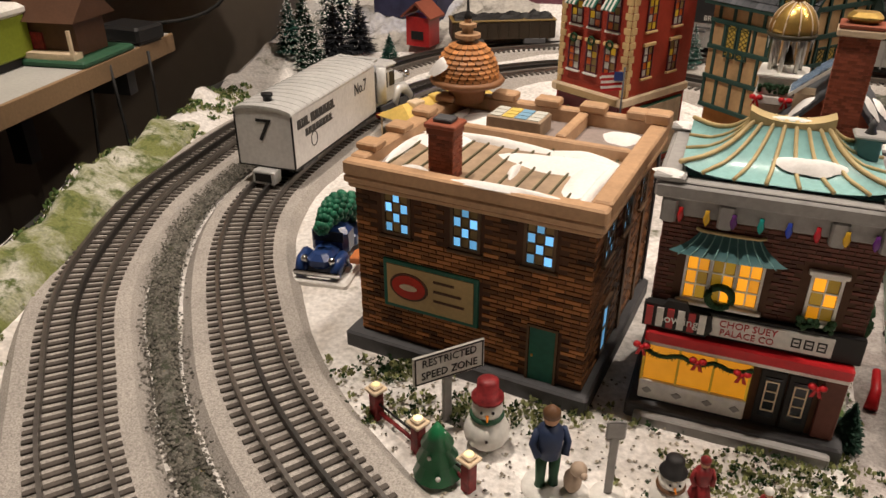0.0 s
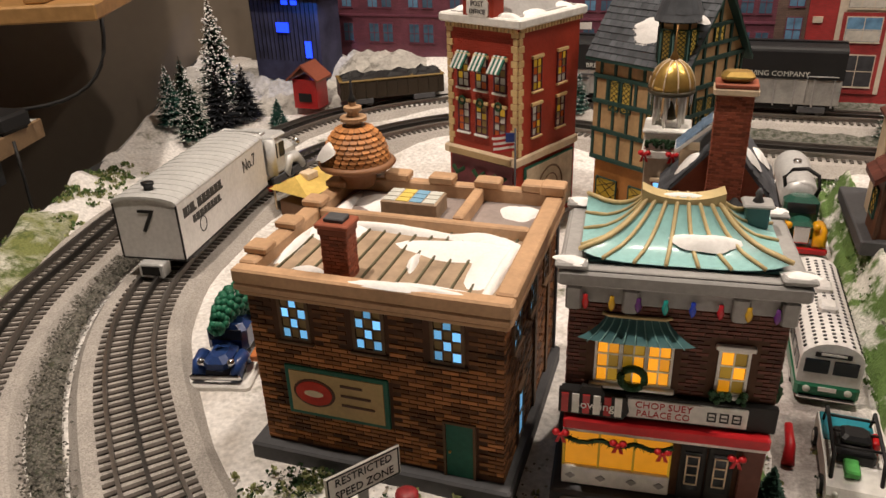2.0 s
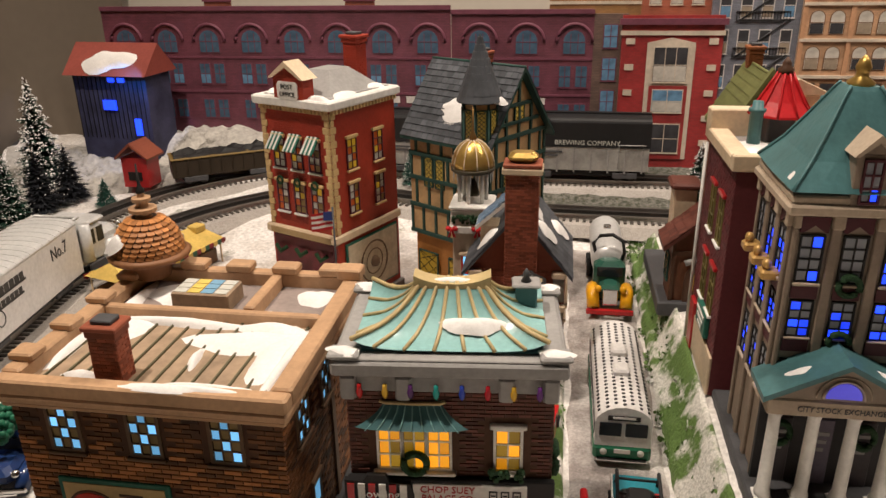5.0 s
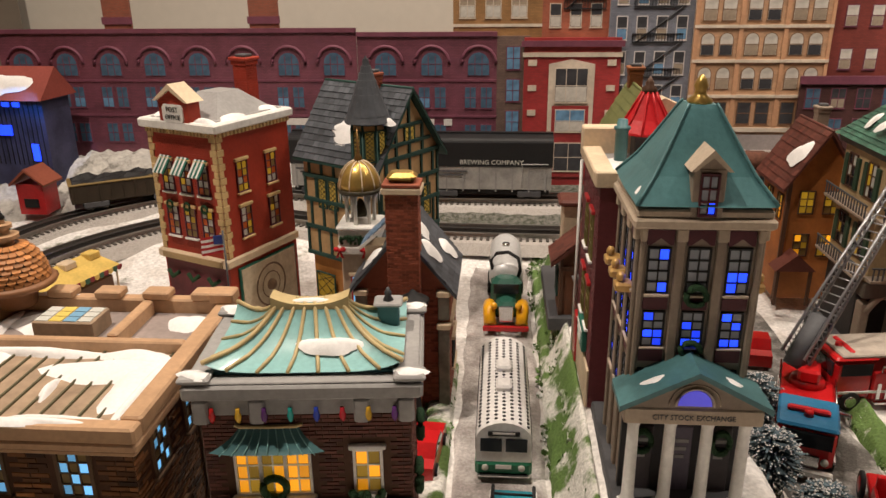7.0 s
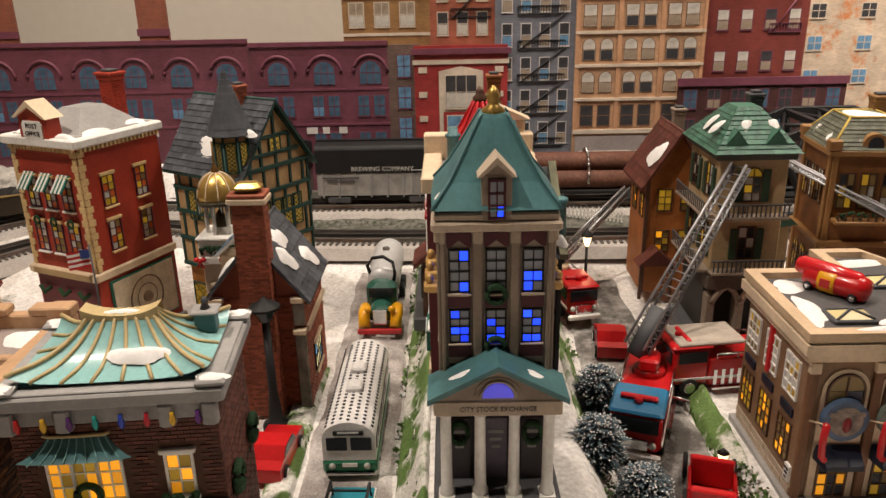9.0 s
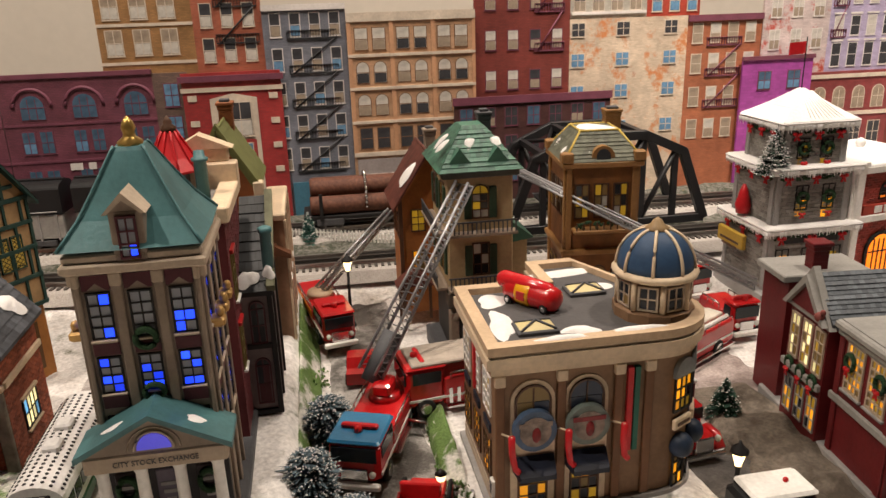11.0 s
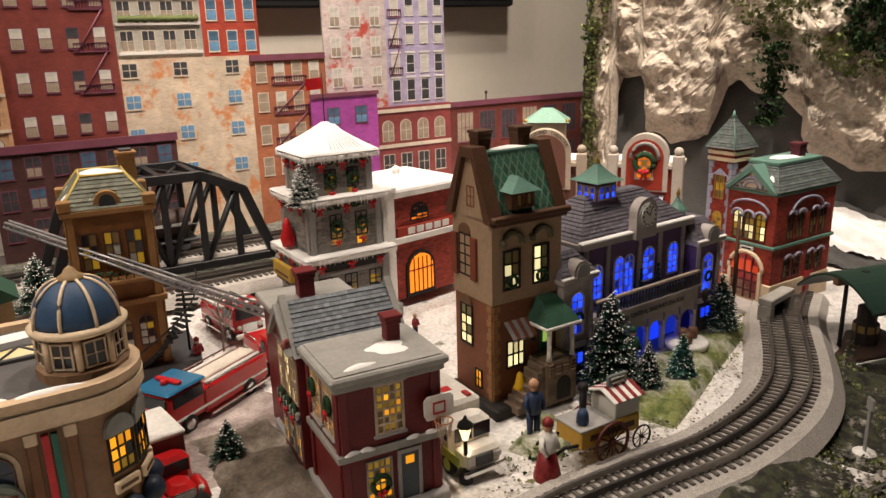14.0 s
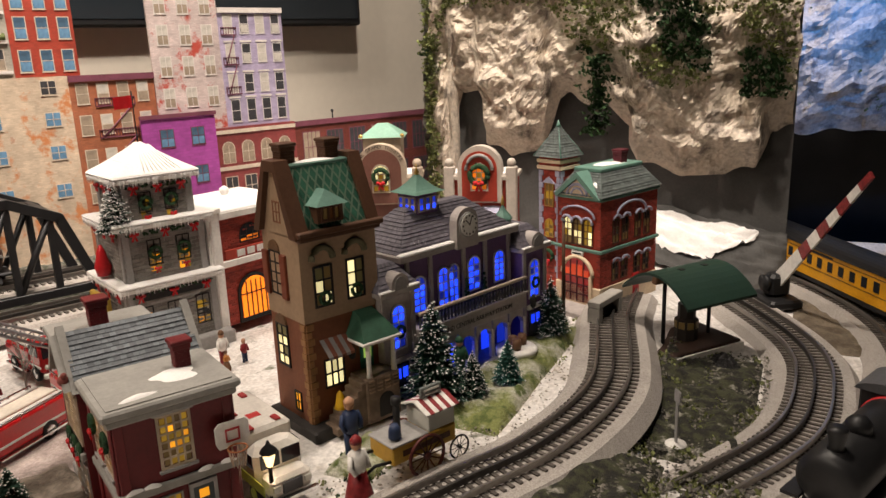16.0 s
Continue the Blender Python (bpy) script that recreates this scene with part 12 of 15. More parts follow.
def fire_engine(name, at, to, label, z=None, cabroof=None, hose=True, W=0.036, H=0.030, open_bed=False):
	"""A long red engine. at: tail, to: nose."""
	L = hypot(to[0] - at[0], to[1] - at[1])
	zz = gz(*at) + 0.001 if z is None else z
	h = thing(name, (at[0], at[1], zz), heading(at, to), label, "fire engine")
	hw = W / 2
	part("body", Geo().box(0, L * 0.66, -hw, hw, 0.008, H, 0.0015), red_car, h, "red body")
	cl = L * 0.64
	cab = part("cab", Geo().box(cl, L - 0.002, -hw * 0.96, hw * 0.96, 0.008, H + 0.010, 0.004), red_car, h, "red cab")
	part("cab_roof", Geo().box(cl - 0.001, L - 0.002, -hw, hw, H + 0.009, H + 0.0125, 0.002), cabroof or red_car, cab)
	part("windscreen", Geo().box(L - 0.0028, L - 0.0012, -hw * 0.85, hw * 0.85, H - 0.004, H + 0.008, 0.0004), glass, cab)
	for s in (-1, 1):
		part("cab_window", Geo().box(cl + 0.004, L - 0.008, s * hw * 0.97 - 0.0005, s * hw * 0.97 + 0.0005, H - 0.003, H + 0.007), glass, cab)
		part("white_stripe", Geo().box(0.002, L - 0.004, s * hw - 0.0004, s * hw + 0.0006, 0.0155, 0.0175), white_paint, h)
		part("running_board", Geo().box(0.004, cl, s * (hw + 0.002) - 0.002, s * (hw + 0.002) + 0.002, 0.007, 0.0085), chrome, h)
		for q in (0.22, 0.82):
			wheel(h, L * q, s * (hw - 0.001), 0.0085, 0.005)
		part("headlamp", Geo().ball(L - 0.001, s * hw * 0.68, 0.017, 0.0028, None, 9, 5), pane_pale, h)
		part("hand_rail", Geo().tube([(0.006, s * hw, H + 0.004), (cl - 0.004, s * hw, H + 0.004)], 0.0008, 5), chrome, h)
		for k in range(4):
			xx = 0.006 + (cl - 0.01) * k / 3
			part("rail_post", Geo().cyl(xx, s * hw, H - 0.001, H + 0.004, 0.0006, None, 5), chrome, h)
	part("grille", Geo().box(L - 0.003, L, -hw * 0.5, hw * 0.5, 0.011, 0.021, 0.0006), chrome, h)
	part("bumper", Geo().box(L - 0.001, L + 0.004, -hw, hw, 0.006, 0.011, 0.001), white_paint, h)
	part("beacon", Geo().cyl(L * 0.86, 0, H + 0.012, H + 0.017, 0.0035, 0.0028, 10), red_car, h)
	part("light_bar", Geo().box(L * 0.80, L * 0.84, -hw * 0.7, hw * 0.7, H + 0.0122, H + 0.016, 0.001), bow_red, h)
	if hose:
		part("hose_bed", Geo().box(0.004, cl * 0.9, -hw * 0.45, hw * 0.45, H - 0.001, H + 0.004, 0.001), mat("canvas_pale", (0.62, 0.56, 0.48), 0.85, bump=0.6), h, "pale folded hose bed")
		for s in (-0.72, 0.72):
			part("hose_roll", Geo().tube([(0.006, s * hw, H + 0.002), (cl * 0.95, s * hw, H + 0.002)], 0.0022, 8), white_paint, h)
	return h, L


# street fire engines
e1, L1 = fire_engine("ladder_engine", (0.605, 0.465), (0.522, 0.378), "red ladder engine with a blue cab roof and raised ladder", None, roof_blue, False, 0.040, 0.030)
q = e1.matrix_world.inverted()
part("turntable", Geo().cyl(0.030, 0, 0.030, 0.035, 0.014, 0.012, 20).box(0.020, 0.042, -0.008, 0.008, 0.035, 0.046, 0.002), red_car, e1, "red turntable")
ladder(e1, q @ Vector((0.580, 0.452, 0.044)), q @ Vector((0.694, 0.478, 0.182)), 0.020, boom_grey, deep=0.010, rungs=24)
part("boom_base", Geo().tube([tuple(q @ Vector((0.576, 0.451, 0.040))), tuple(q @ Vector((0.603, 0.457, 0.075)))], 0.009, 10), dark_grey, e1, "dark boom foot")
for s in (-1, 1):
	part("outrigger", Geo().tube([(0.034, s * 0.018, 0.012), (0.034, s * 0.034, 0.010), (0.034, s * 0.036, 0.001)], 0.0016, 6), chrome, e1)
e2, L2 = fire_engine("trailer_engine", (0.700, 0.425), (0.602, 0.452), "red fire engine body with a grey canvas top", None, None, False, 0.040, 0.034)
part("canvas_top", Geo().box(0.036, 0.094, -0.019, 0.019, 0.0455, 0.0485, 0.001), mat("canvas_grey", (0.36, 0.31, 0.26), 0.8, stain=(60, 0.25)), e2, "worn grey canvas top")
for k in range(9):
	part("chrome_rib", Geo().box(0.004 + 0.007 * k, 0.007 + 0.007 * k, -0.0212, -0.0198, 0.010, 0.024), chrome, e2)
	part("chrome_rib", Geo().box(0.004 + 0.007 * k, 0.007 + 0.007 * k, 0.0198, 0.0212, 0.010, 0.024), chrome, e2)
e3, L3 = fire_engine("aerial_engine", (0.640, 0.720), (0.612, 0.585), "red and orange aerial engine with a long grey boom", None, None, False, 0.034, 0.028)
q = e3.matrix_world.inverted()
part("turntable", Geo().cyl(0.050, 0, 0.028, 0.034, 0.015, 0.0135, 20), mat("turntable_tan", (0.45, 0.33, 0.22), 0.5), e3, "tan turntable")
part("orange_stripe", Geo().box(0.010, 0.085, -0.0178, -0.0172, 0.018, 0.026), mat("stripe_orange", (0.72, 0.20, 0.01), 0.4), e3)
ladder(e3, q @ Vector((0.632, 0.672, 0.036)), q @ Vector((0.735, 0.690, 0.105)), 0.012, boom_grey, "boom", 0.006, 18)
small_car("red_toy_car", (0.611, 0.537), 60, "red toy car parked by the kerb", red_car, 0.055)


def lantern_chassis():
	x, y = 0.545, 0.322
	h = thing("lantern_cart", (x, y, gz(x, y) + 0.001), 50, "red open fire cart with a lit lantern", "cart")
	part("frame", Geo().box(-0.030, 0.034, -0.013, 0.013, 0.008, 0.014, 0.001), red_car, h)
	part("seat_back", Geo().box(-0.004, 0.000, -0.014, 0.014, 0.014, 0.036, 0.001), red_car, h)
	part("rear_board", Geo().box(-0.032, -0.026, -0.014, 0.014, 0.014, 0.030, 0.001), red_car, h)
	for s in (-1, 1):
		part("side_panel", Geo().box(-0.028, -0.002, s * 0.0145 - 0.001, s * 0.0145 + 0.001, 0.012, 0.028, 0.0006), red_car, h)
		for xx in (-0.020, 0.024):
			wheel(h, xx, s * 0.0165, 0.0095, 0.003, red_car)
	lm = part("lantern", Geo().cyl(0.032, -0.009, 0.014, 0.019, 0.0030, 0.0040, 10), mat("lamp_glass", (0.9, 0.75, 0.5), 0.3, glow=((1.0, 0.72, 0.36), 3.0), grain=None, bump=0), h, "glowing lantern")
	part("lantern_cap", Geo().cyl(0.032, -0.009, 0.019, 0.0225, 0.0045, 0.001, 10), ink, lm)


lantern_chassis()

e4, L4 = fire_engine("pumper_engine", (0.940, 0.394), (0.812, 0.377), "long red pumper with a blue cab roof and white hose", None, roof_blue, True, 0.040, 0.032)
e5, L5 = fire_engine("red_fire_engine", (1.020, 0.545), (1.000, 0.462), "red fire engine with white roof lines and chrome grille", None, None, True, 0.036, 0.030)
part("roof_line", Geo().box(L5 * 0.66, L5 * 0.95, -0.012, 0.012, 0.0426, 0.0436), white_paint, e5)
e6, L6 = fire_engine("red_fire_engine", (0.985, 0.435), (0.965, 0.375), "red ladder engine parked beside the school", None, None, False, 0.032, 0.028)
q = e6.matrix_world.inverted()
ladder(e6, q @ Vector((0.965, 0.372, 0.055)), q @ Vector((0.809, 0.560, 0.164)), 0.013, boom_grey, "boom", 0.007, 34, 0.6)


def delivery_truck():
	a, b = (0.780, 0.344), (0.755, 0.257)
	h = thing("red_delivery_truck", (a[0], a[1], gz(*a) + 0.001), heading(a, b), "red truck with a snowy white box body", "truck")
	part("box_body", Geo().box(0, 0.048, -0.018, 0.018, 0.010, 0.044, 0.001), mat("box_maroon", (0.14, 0.03, 0.03), 0.4, stain=(60, 0.5)), h)
	part("box_top", Geo().box(-0.001, 0.049, -0.019, 0.019, 0.0435, 0.047, 0.001), white_paint, h, "white box roof")
	part("cab", Geo().box(0.048, 0.066, -0.015, 0.015, 0.008, 0.036, 0.004), red_car, h)
	part("windscreen", Geo().box(0.0655, 0.0668, -0.0125, 0.0125, 0.024, 0.033), glass, h)
	part("bonnet", Geo().box(0.064, 0.088, -0.010, 0.010, 0.008, 0.024, 0.004), red_car, h)
	part("grille", Geo().box(0.0875, 0.0895, -0.008, 0.008, 0.008, 0.021, 0.0006), chrome, h)
	part("bumper", Geo().box(0.089, 0.092, -0.018, 0.018, 0.005, 0.009, 0.001), chrome, h)
	for s in (-1, 1):
		part("fender", Geo().tube([(0.064, s * 0.0145, 0.009), (0.070, s * 0.015, 0.016), (0.080, s * 0.015, 0.016), (0.088, s * 0.0145, 0.009)], 0.0045, 8), red_car, h)
		part("headlamp", Geo().ball(0.087, s * 0.0125, 0.018, 0.0026, None, 8, 5), pane_pale, h)
		for xx in (0.076, 0.020):
			wheel(h, xx, s * 0.0155, 0.0075, 0.005)


delivery_truck()


def ambulance():
	a, b = (0.956, 0.205), (0.914, 0.112)
	h = thing("ambulance", (a[0], a[1], gz(*a) + 0.001), heading(a, b), "white ambulance, lime stripes and red roof hatches", "ambulance")
	amb = mat("ambulance_white", (0.72, 0.68, 0.62), 0.35, coat=0.3)
	lime = mat("ambulance_lime", (0.42, 0.50, 0.06), 0.4)
	L = 0.108
	part("body", Geo().box(0, 0.074, -0.021, 0.021, 0.008, 0.050, 0.003), amb, h, "white box body")
	part("cab", Geo().box(0.070, 0.092, -0.0195, 0.0195, 0.008, 0.042, 0.005), amb, h, "white cab")
	part("bonnet", Geo().box(0.090, L, -0.0165, 0.0165, 0.008, 0.025, 0.003), amb, h)
	part("windscreen", Geo().box(0.0915, 0.0928, -0.016, -0.001, 0.027, 0.038).box(0.0915, 0.0928, 0.001, 0.016, 0.027, 0.038), glass, h)
	for x, y in ((0.008, -0.013), (0.008, 0.008), (0.034, -0.013), (0.062, 0.009), (0.064, -0.014)):
		part("roof_hatch", Geo().box(x, x + 0.009, y, y + 0.005, 0.0498, 0.0518, 0.0006), mat("hatch_red", (0.32, 0.03, 0.03), 0.4), h, "red roof hatch")
	part("roof_letter_bar", Geo().box(0.046, 0.054, -0.004, 0.006, 0.0500, 0.0504), ink_red, h)
	for s in (-1, 1):
		part("lime_stripe", Geo().box(0.001, L - 0.002, s * (0.0212) - 0.0004, s * 0.0212 + 0.0002, 0.014, 0.022) if s < 0 else Geo().box(0.001, 0.072, 0.0209, 0.0215, 0.014, 0.022), lime, h)
		part("side_window", Geo().box(0.074, 0.086, s * 0.0196 - 0.0005, s * 0.0196 + 0.0005, 0.027, 0.037), glass, h)
		part("side_window", Geo().box(0.040, 0.056, s * 0.0211 - 0.0004, s * 0.0211 + 0.0004, 0.032, 0.042), pane_dark, h)
		part("headlamp", Geo().box(L - 0.001, L + 0.001, s * 0.0125 - 0.003, s * 0.0125 + 0.003, 0.015, 0.020, 0.0005), pane_pale, h)
		for xx in (0.022, 0.088):
			wheel(h, xx, s * 0.0190, 0.0085, 0.005, lime)
	part("grille", Geo().box(L - 0.0006, L + 0.0012, -0.008, 0.008, 0.012, 0.021, 0.0005), dark_grey, h)
	part("bumper", Geo().box(L + 0.0005, L + 0.004, -0.0195, 0.0195, 0.006, 0.011, 0.001), chrome, h)


ambulance()


def sausage_car():
	x, y = 0.650, 0.335
	h = thing("sausage_car", (x, y, 0.1285), -76, "glossy red sausage-shaped car with a yellow band, on the roof", "toy car")
	g = Geo()
	M = T((-0.026, 0, 0.009)) @ ROT(radians(90), 4, "Y")
	part("body", Geo(M).lathe([(0.003, 0), (0.0075, 0.002), (0.0090, 0.007), (0.0090, 0.046), (0.0075, 0.051), (0.003, 0.053)], 0, 0, 20), red_car, h, "red body")
	N = T((-0.034, 0, 0.0145)) @ ROT(radians(90), 4, "Y")
	part("sausage", Geo(N).lathe([(0.002, 0), (0.0055, 0.0018), (0.0068, 0.006), (0.0064, 0.030), (0.0055, 0.052), (0.002, 0.056)], 0, 0, 18), mat("sausage_red", (0.55, 0.015, 0.02), 0.2, coat=0.6), h)
	part("label_band", Geo(M).lathe([(0.0092, 0.015), (0.0095, 0.016), (0.0095, 0.028), (0.0092, 0.029)], 0, 0, 20), yellow_car, h, "yellow band")
	part("emblem", Geo(T((-0.026, 0, 0.009))).box(0.018, 0.026, -0.0098, -0.0088, -0.003, 0.003), ink_red, h)
	for s in (-1, 1):
		for xx in (-0.018, 0.018):
			wheel(h, xx, s * 0.008, 0.0035, 0.002)
	h.scale = (0.86, 1, 1)


sausage_car()


def box_van():
	h = thing("black_box_van", (0.738, 0.192, gz(0.738, 0.192) + 0.001), -22, "black toy van with a white roof", "van")
	part("body", Geo().box(-0.026, 0.026, -0.014, 0.014, 0.005, 0.026, 0.003), black_plastic, h)
	part("roof", Geo().box(-0.020, 0.026, -0.0145, 0.0145, 0.0255, 0.030, 0.002), white_paint, h, "white roof")
	part("red_light", Geo().ball(0.010, 0.0, 0.031, 0.002, None, 8, 5), red_car, h)
	for s in (-1, 1):
		for xx in (-0.016, 0.016):
			wheel(h, xx, s * 0.0135, 0.0058, 0.004)


box_van()


# ---- trains at the back ----
def nearest(line, p):
	k = min(range(1, len(line) - 1), key=lambda j: (line[j].x - p[0]) ** 2 + (line[j].y - p[1]) ** 2)
	d = line[k + 1] - line[k - 1]
	return line[k], degrees(atan2(d.y, d.x))


def tank_car(p, label, body, r=0.020, L=0.16, flat=False):
	q, yaw = nearest(LINE_A, p)
	h = thing("tank_car", (q.x, q.y, q.z + 0.0074), yaw, label, "tank car")
	part("frame", Geo().box(-L / 2, L / 2, -0.017, 0.017, 0.012, 0.016, 0.001), ink, h)
	M = T((-L / 2 + 0.006, 0, 0.018 + r)) @ ROT(radians(90), 4, "Y")
	n = L - 0.012
	part("tank", Geo(M).lathe([(r * 0.4, 0), (r * 0.9, 0.004), (r, 0.010), (r, n - 0.010), (r * 0.9, n - 0.004), (r * 0.4, n)], 0, 0, 24), body, h)
	part("dome", Geo().cyl(0, 0, 0.016 + 2 * r, 0.027 + 2 * r, 0.010, None, 16), body, h)
	for s in (-1, 1):
		part("hand_rail", Geo().tube([(-L / 2, s * (r + 0.003), 0.018 + r), (L / 2, s * (r + 0.003), 0.018 + r)], 0.0008, 5), grey_paint, h)
		part("walkway", Geo().box(-L / 2, L / 2, s * 0.020 - 0.004, s * 0.020 + 0.004, 0.0155, 0.017), dark_grey, h)
	for k, w in enumerate((0.03, 0.036, 0.026)):
		part("writing_bar", Geo().box(-0.050 + 0.040 * k, -0.050 + 0.040 * k + w, -r - 0.0006, -r + 0.002, 0.017 + r, 0.021 + r), pane_pale, h)
	rail_car_trucks(h, (-L / 2 + 0.03, L / 2 - 0.03))
	return h


def beer_car(p, label, L=0.172):
	"""A black box car over a broad silver sill, lettered in white."""
	q, yaw = nearest(LINE_A, p)
	h = thing("box_car", (q.x, q.y, q.z + 0.0074), yaw, label, "rail car")
	hw = 0.024
	arc = [(hw * cos(pi * k / 10), 0.078 + 0.008 * sin(pi * k / 10)) for k in range(11)]
	part("body", along(Geo(), [(-hw, 0.046), (hw, 0.046)] + arc, -L / 2, L / 2), black_plastic, h, "black upper body and roof")
	sill = part("sill", Geo().box(-L / 2 + 0.001, L / 2 - 0.001, -hw + 0.001, hw - 0.001, 0.014, 0.046, 0.001), mat("sill_silver", (0.38, 0.37, 0.35), 0.45, 0.3, stain=(40, 0.35)), h, "worn silver lower side")
	for k in range(8):
		x = -L / 2 + 0.008 + (L - 0.018) * k / 7
		part("side_rib", Geo().box(x, x + 0.002, -hw - 0.0006, -hw + 0.002, 0.012, 0.046), grey_paint, sill)
	part("grab_rail", Geo().tube([(L / 2 - 0.040, -hw - 0.002, 0.018), (L / 2 - 0.040, -hw - 0.002, 0.050), (L / 2 - 0.006, -hw - 0.002, 0.050)], 0.0008, 5), grey_paint, h)
	part("roof_walk", Geo().box(-L / 2, L / 2, -0.004, 0.004, 0.0858, 0.0880), black_plastic, h)
	letters(h, T((0, -hw, 0)), "BREWING COMPANY", 0.005, 0.0515, 0.0088, pane_pale, "side_text", 1.0)
	bars(sill, T((0, -hw - 0.0002, 0)), -0.052, 0.042, 0.050, 0.010, 2, dark_grey)
	part("underframe", Geo().box(-L / 2 + 0.004, L / 2 - 0.004, -0.020, 0.020, 0.007, 0.0135, 0.001), ink, h)
	rail_car_trucks(h, (-L / 2 + 0.03, L / 2 - 0.03))
	return h


beer_car(G(0.105, 1.10), "black box car with white lettering above a silver sill")
beer_car(G(-0.078, 1.10), "black box car coupled behind the other")


def flat_gondola(line, p, label, body, L=0.15, H=0.034):
	q, yaw = nearest(line, p)
	h = thing("gondola_car", (q.x, q.y, q.z + 0.0074), yaw, label, "rail car")
	part("body", Geo().box(-L / 2, L / 2, -0.022, 0.022, 0.011, H, 0.001), body, h)
	part("top_rail", Geo().box(-L / 2 - 0.001, L / 2 + 0.001, -0.023, 0.023, H, H + 0.002, 0.0006), mat("rail_ochre", (0.20, 0.13, 0.04), 0.5), h)
	for k in range(10):
		x = -L / 2 + 0.006 + (L - 0.014) * k / 9
		part("side_rib", Geo().box(x, x + 0.002, -0.0232, -0.0218, 0.012, H), body, h)
	part("load", Geo().grid(lambda u, v: ((u - 0.5) * (L - 0.008), (v - 0.5) * 0.040, H + 0.001 + 0.010 * sin(pi * v) * (0.6 + noise.noise(Vector((u * 9, v * 5, 3))))), 24, 8, False), ink, h, "dark heaped load")
	rail_car_trucks(h, (-L / 2 + 0.03, L / 2 - 0.03))
	return h


flat_gondola(LINE_A, (0.060, 1.150), "dark gondola with a black load on the back curve", mat("gondola_dark", (0.035, 0.025, 0.016), 0.5), 0.15, 0.036)


def log_car():
	q, yaw = nearest(LINE_A, G(0.395, 1.095))
	h = thing("log_car", (q.x, q.y, q.z + 0.0074), yaw, "flat rail car loaded with chained brown logs", "rail car")
	h.scale = (1.15, 1.3, 1.3)
	L = 0.135
	part("deck", Geo().box(-L / 2 - 0.01, L / 2 + 0.01, -0.022, 0.022, 0.010, 0.015, 0.001), ink, h)
	bark = mat("bark_brown", (0.11, 0.045, 0.028), 0.7, grain=(300, 0.35), stain=(40, 0.3), bump=0.6, bscale=200)
	rng = random.Random(3)
	for y, z, r in ((-0.0145, 0.0245, 0.0095), (0.0045, 0.0245, 0.0095), (-0.005, 0.041, 0.0095), (0.012, 0.040, 0.008)):
		M = T((-L / 2 + rng.uniform(-0.003, 0.003), y, z)) @ ROT(radians(90), 4, "Y")
		lg = part("log", Geo(M).lathe([(r * 0.97, 0), (r, 0.004), (r * 0.98, L * 0.5), (r * 0.96, L)], 0, 0, 18), bark, h, "brown log")
	for x in (-0.004,):
		ring = [(x, 0.0235 * cos(a), 0.030 + 0.0235 * sin(a)) for a in [pi * k / 15 for k in range(-2, 18)]]
		for k in range(len(ring) - 1):
			a, b = Vector(ring[k]), Vector(ring[k + 1])
			part("chain_link", Geo().ball(*((a + b) / 2), 0.0022, None, 6, 4), chrome, h)
	for s in (-1, 1):
		for x in (-L * 0.42, L * 0.42):
			part("stake", Geo().box(x - 0.002, x + 0.002, s * 0.0235 - 0.001, s * 0.0235 + 0.001, 0.010, 0.038), ink, h)
	rail_car_trucks(h, (-L / 2 + 0.02, L / 2 - 0.02))


log_car()


def truss_bridge():
	h = thing("truss_bridge", G(0.707, 1.065, 0.036), YAW, "black steel truss railway bridge over the back track", "bridge")
	L, hw, H = 0.275, 0.052, 0.122
	n = 6
	for s in (-1, 1):
		y = s * hw
		part("bottom_chord", Geo().box(-L / 2, L / 2, y - 0.005, y + 0.005, -0.002, 0.009, 0.0006), black_plastic, h)
		top = [(-L / 2 + 0.035, 0.097), (-L / 2 + 0.09, H), (L / 2 - 0.09, H), (L / 2 - 0.035, 0.097)]
		pts = [(-L / 2, 0.004)] + top + [(L / 2, 0.004)]
		for (x0, z0), (x1, z1) in zip(pts, pts[1:]):
			d = Vector((x1 - x0, 0, z1 - z0))
			M = T((x0, y, z0)) @ ROT(-atan2(z1 - z0, x1 - x0), 4, "Y")
			part("top_chord", Geo(M).box(-0.002, d.length + 0.002, -0.005, 0.005, -0.006, 0.006, 0.0006), black_plastic, h)
		for k in range(1, n):
			x = -L / 2 + L * k / n
			zt = 0.103 if k in (1, n - 1) else H
			part("upright", Geo().box(x - 0.004, x + 0.004, y - 0.003, y + 0.003, 0.005, zt - 0.003), black_plastic, h)
			xx = -L / 2 + L * (k + (1 if k < n / 2 else -1)) / n
			part("diagonal", Geo().tube([(x, y, zt - 0.004), (xx, y, 0.006)], 0.0042, 4), black_plastic, h)
	for k in range(1, n):
		x = -L / 2 + L * k / n
		zt = 0.103 if k in (1, n - 1) else H
		part("cross_beam", Geo().box(x - 0.004, x + 0.004, -hw, hw, zt - 0.004, zt + 0.004), black_plastic, h)
		if k < n - 1:
			x2 = -L / 2 + L * (k + 1) / n
			z2 = 0.103 if k + 1 in (1, n - 1) else H
			part("top_brace", Geo().tube([(x, -hw, zt), (x2, hw, z2)], 0.0028, 4), black_plastic, h)
			part("top_brace", Geo().tube([(x, hw, zt), (x2, -hw, z2)], 0.0028, 4), black_plastic, h)


truss_bridge()
tank_car(G(0.70, 1.095), "dark tank car standing inside the bridge", mat("tank_rust", (0.06, 0.035, 0.028), 0.5), 0.020, 0.13)


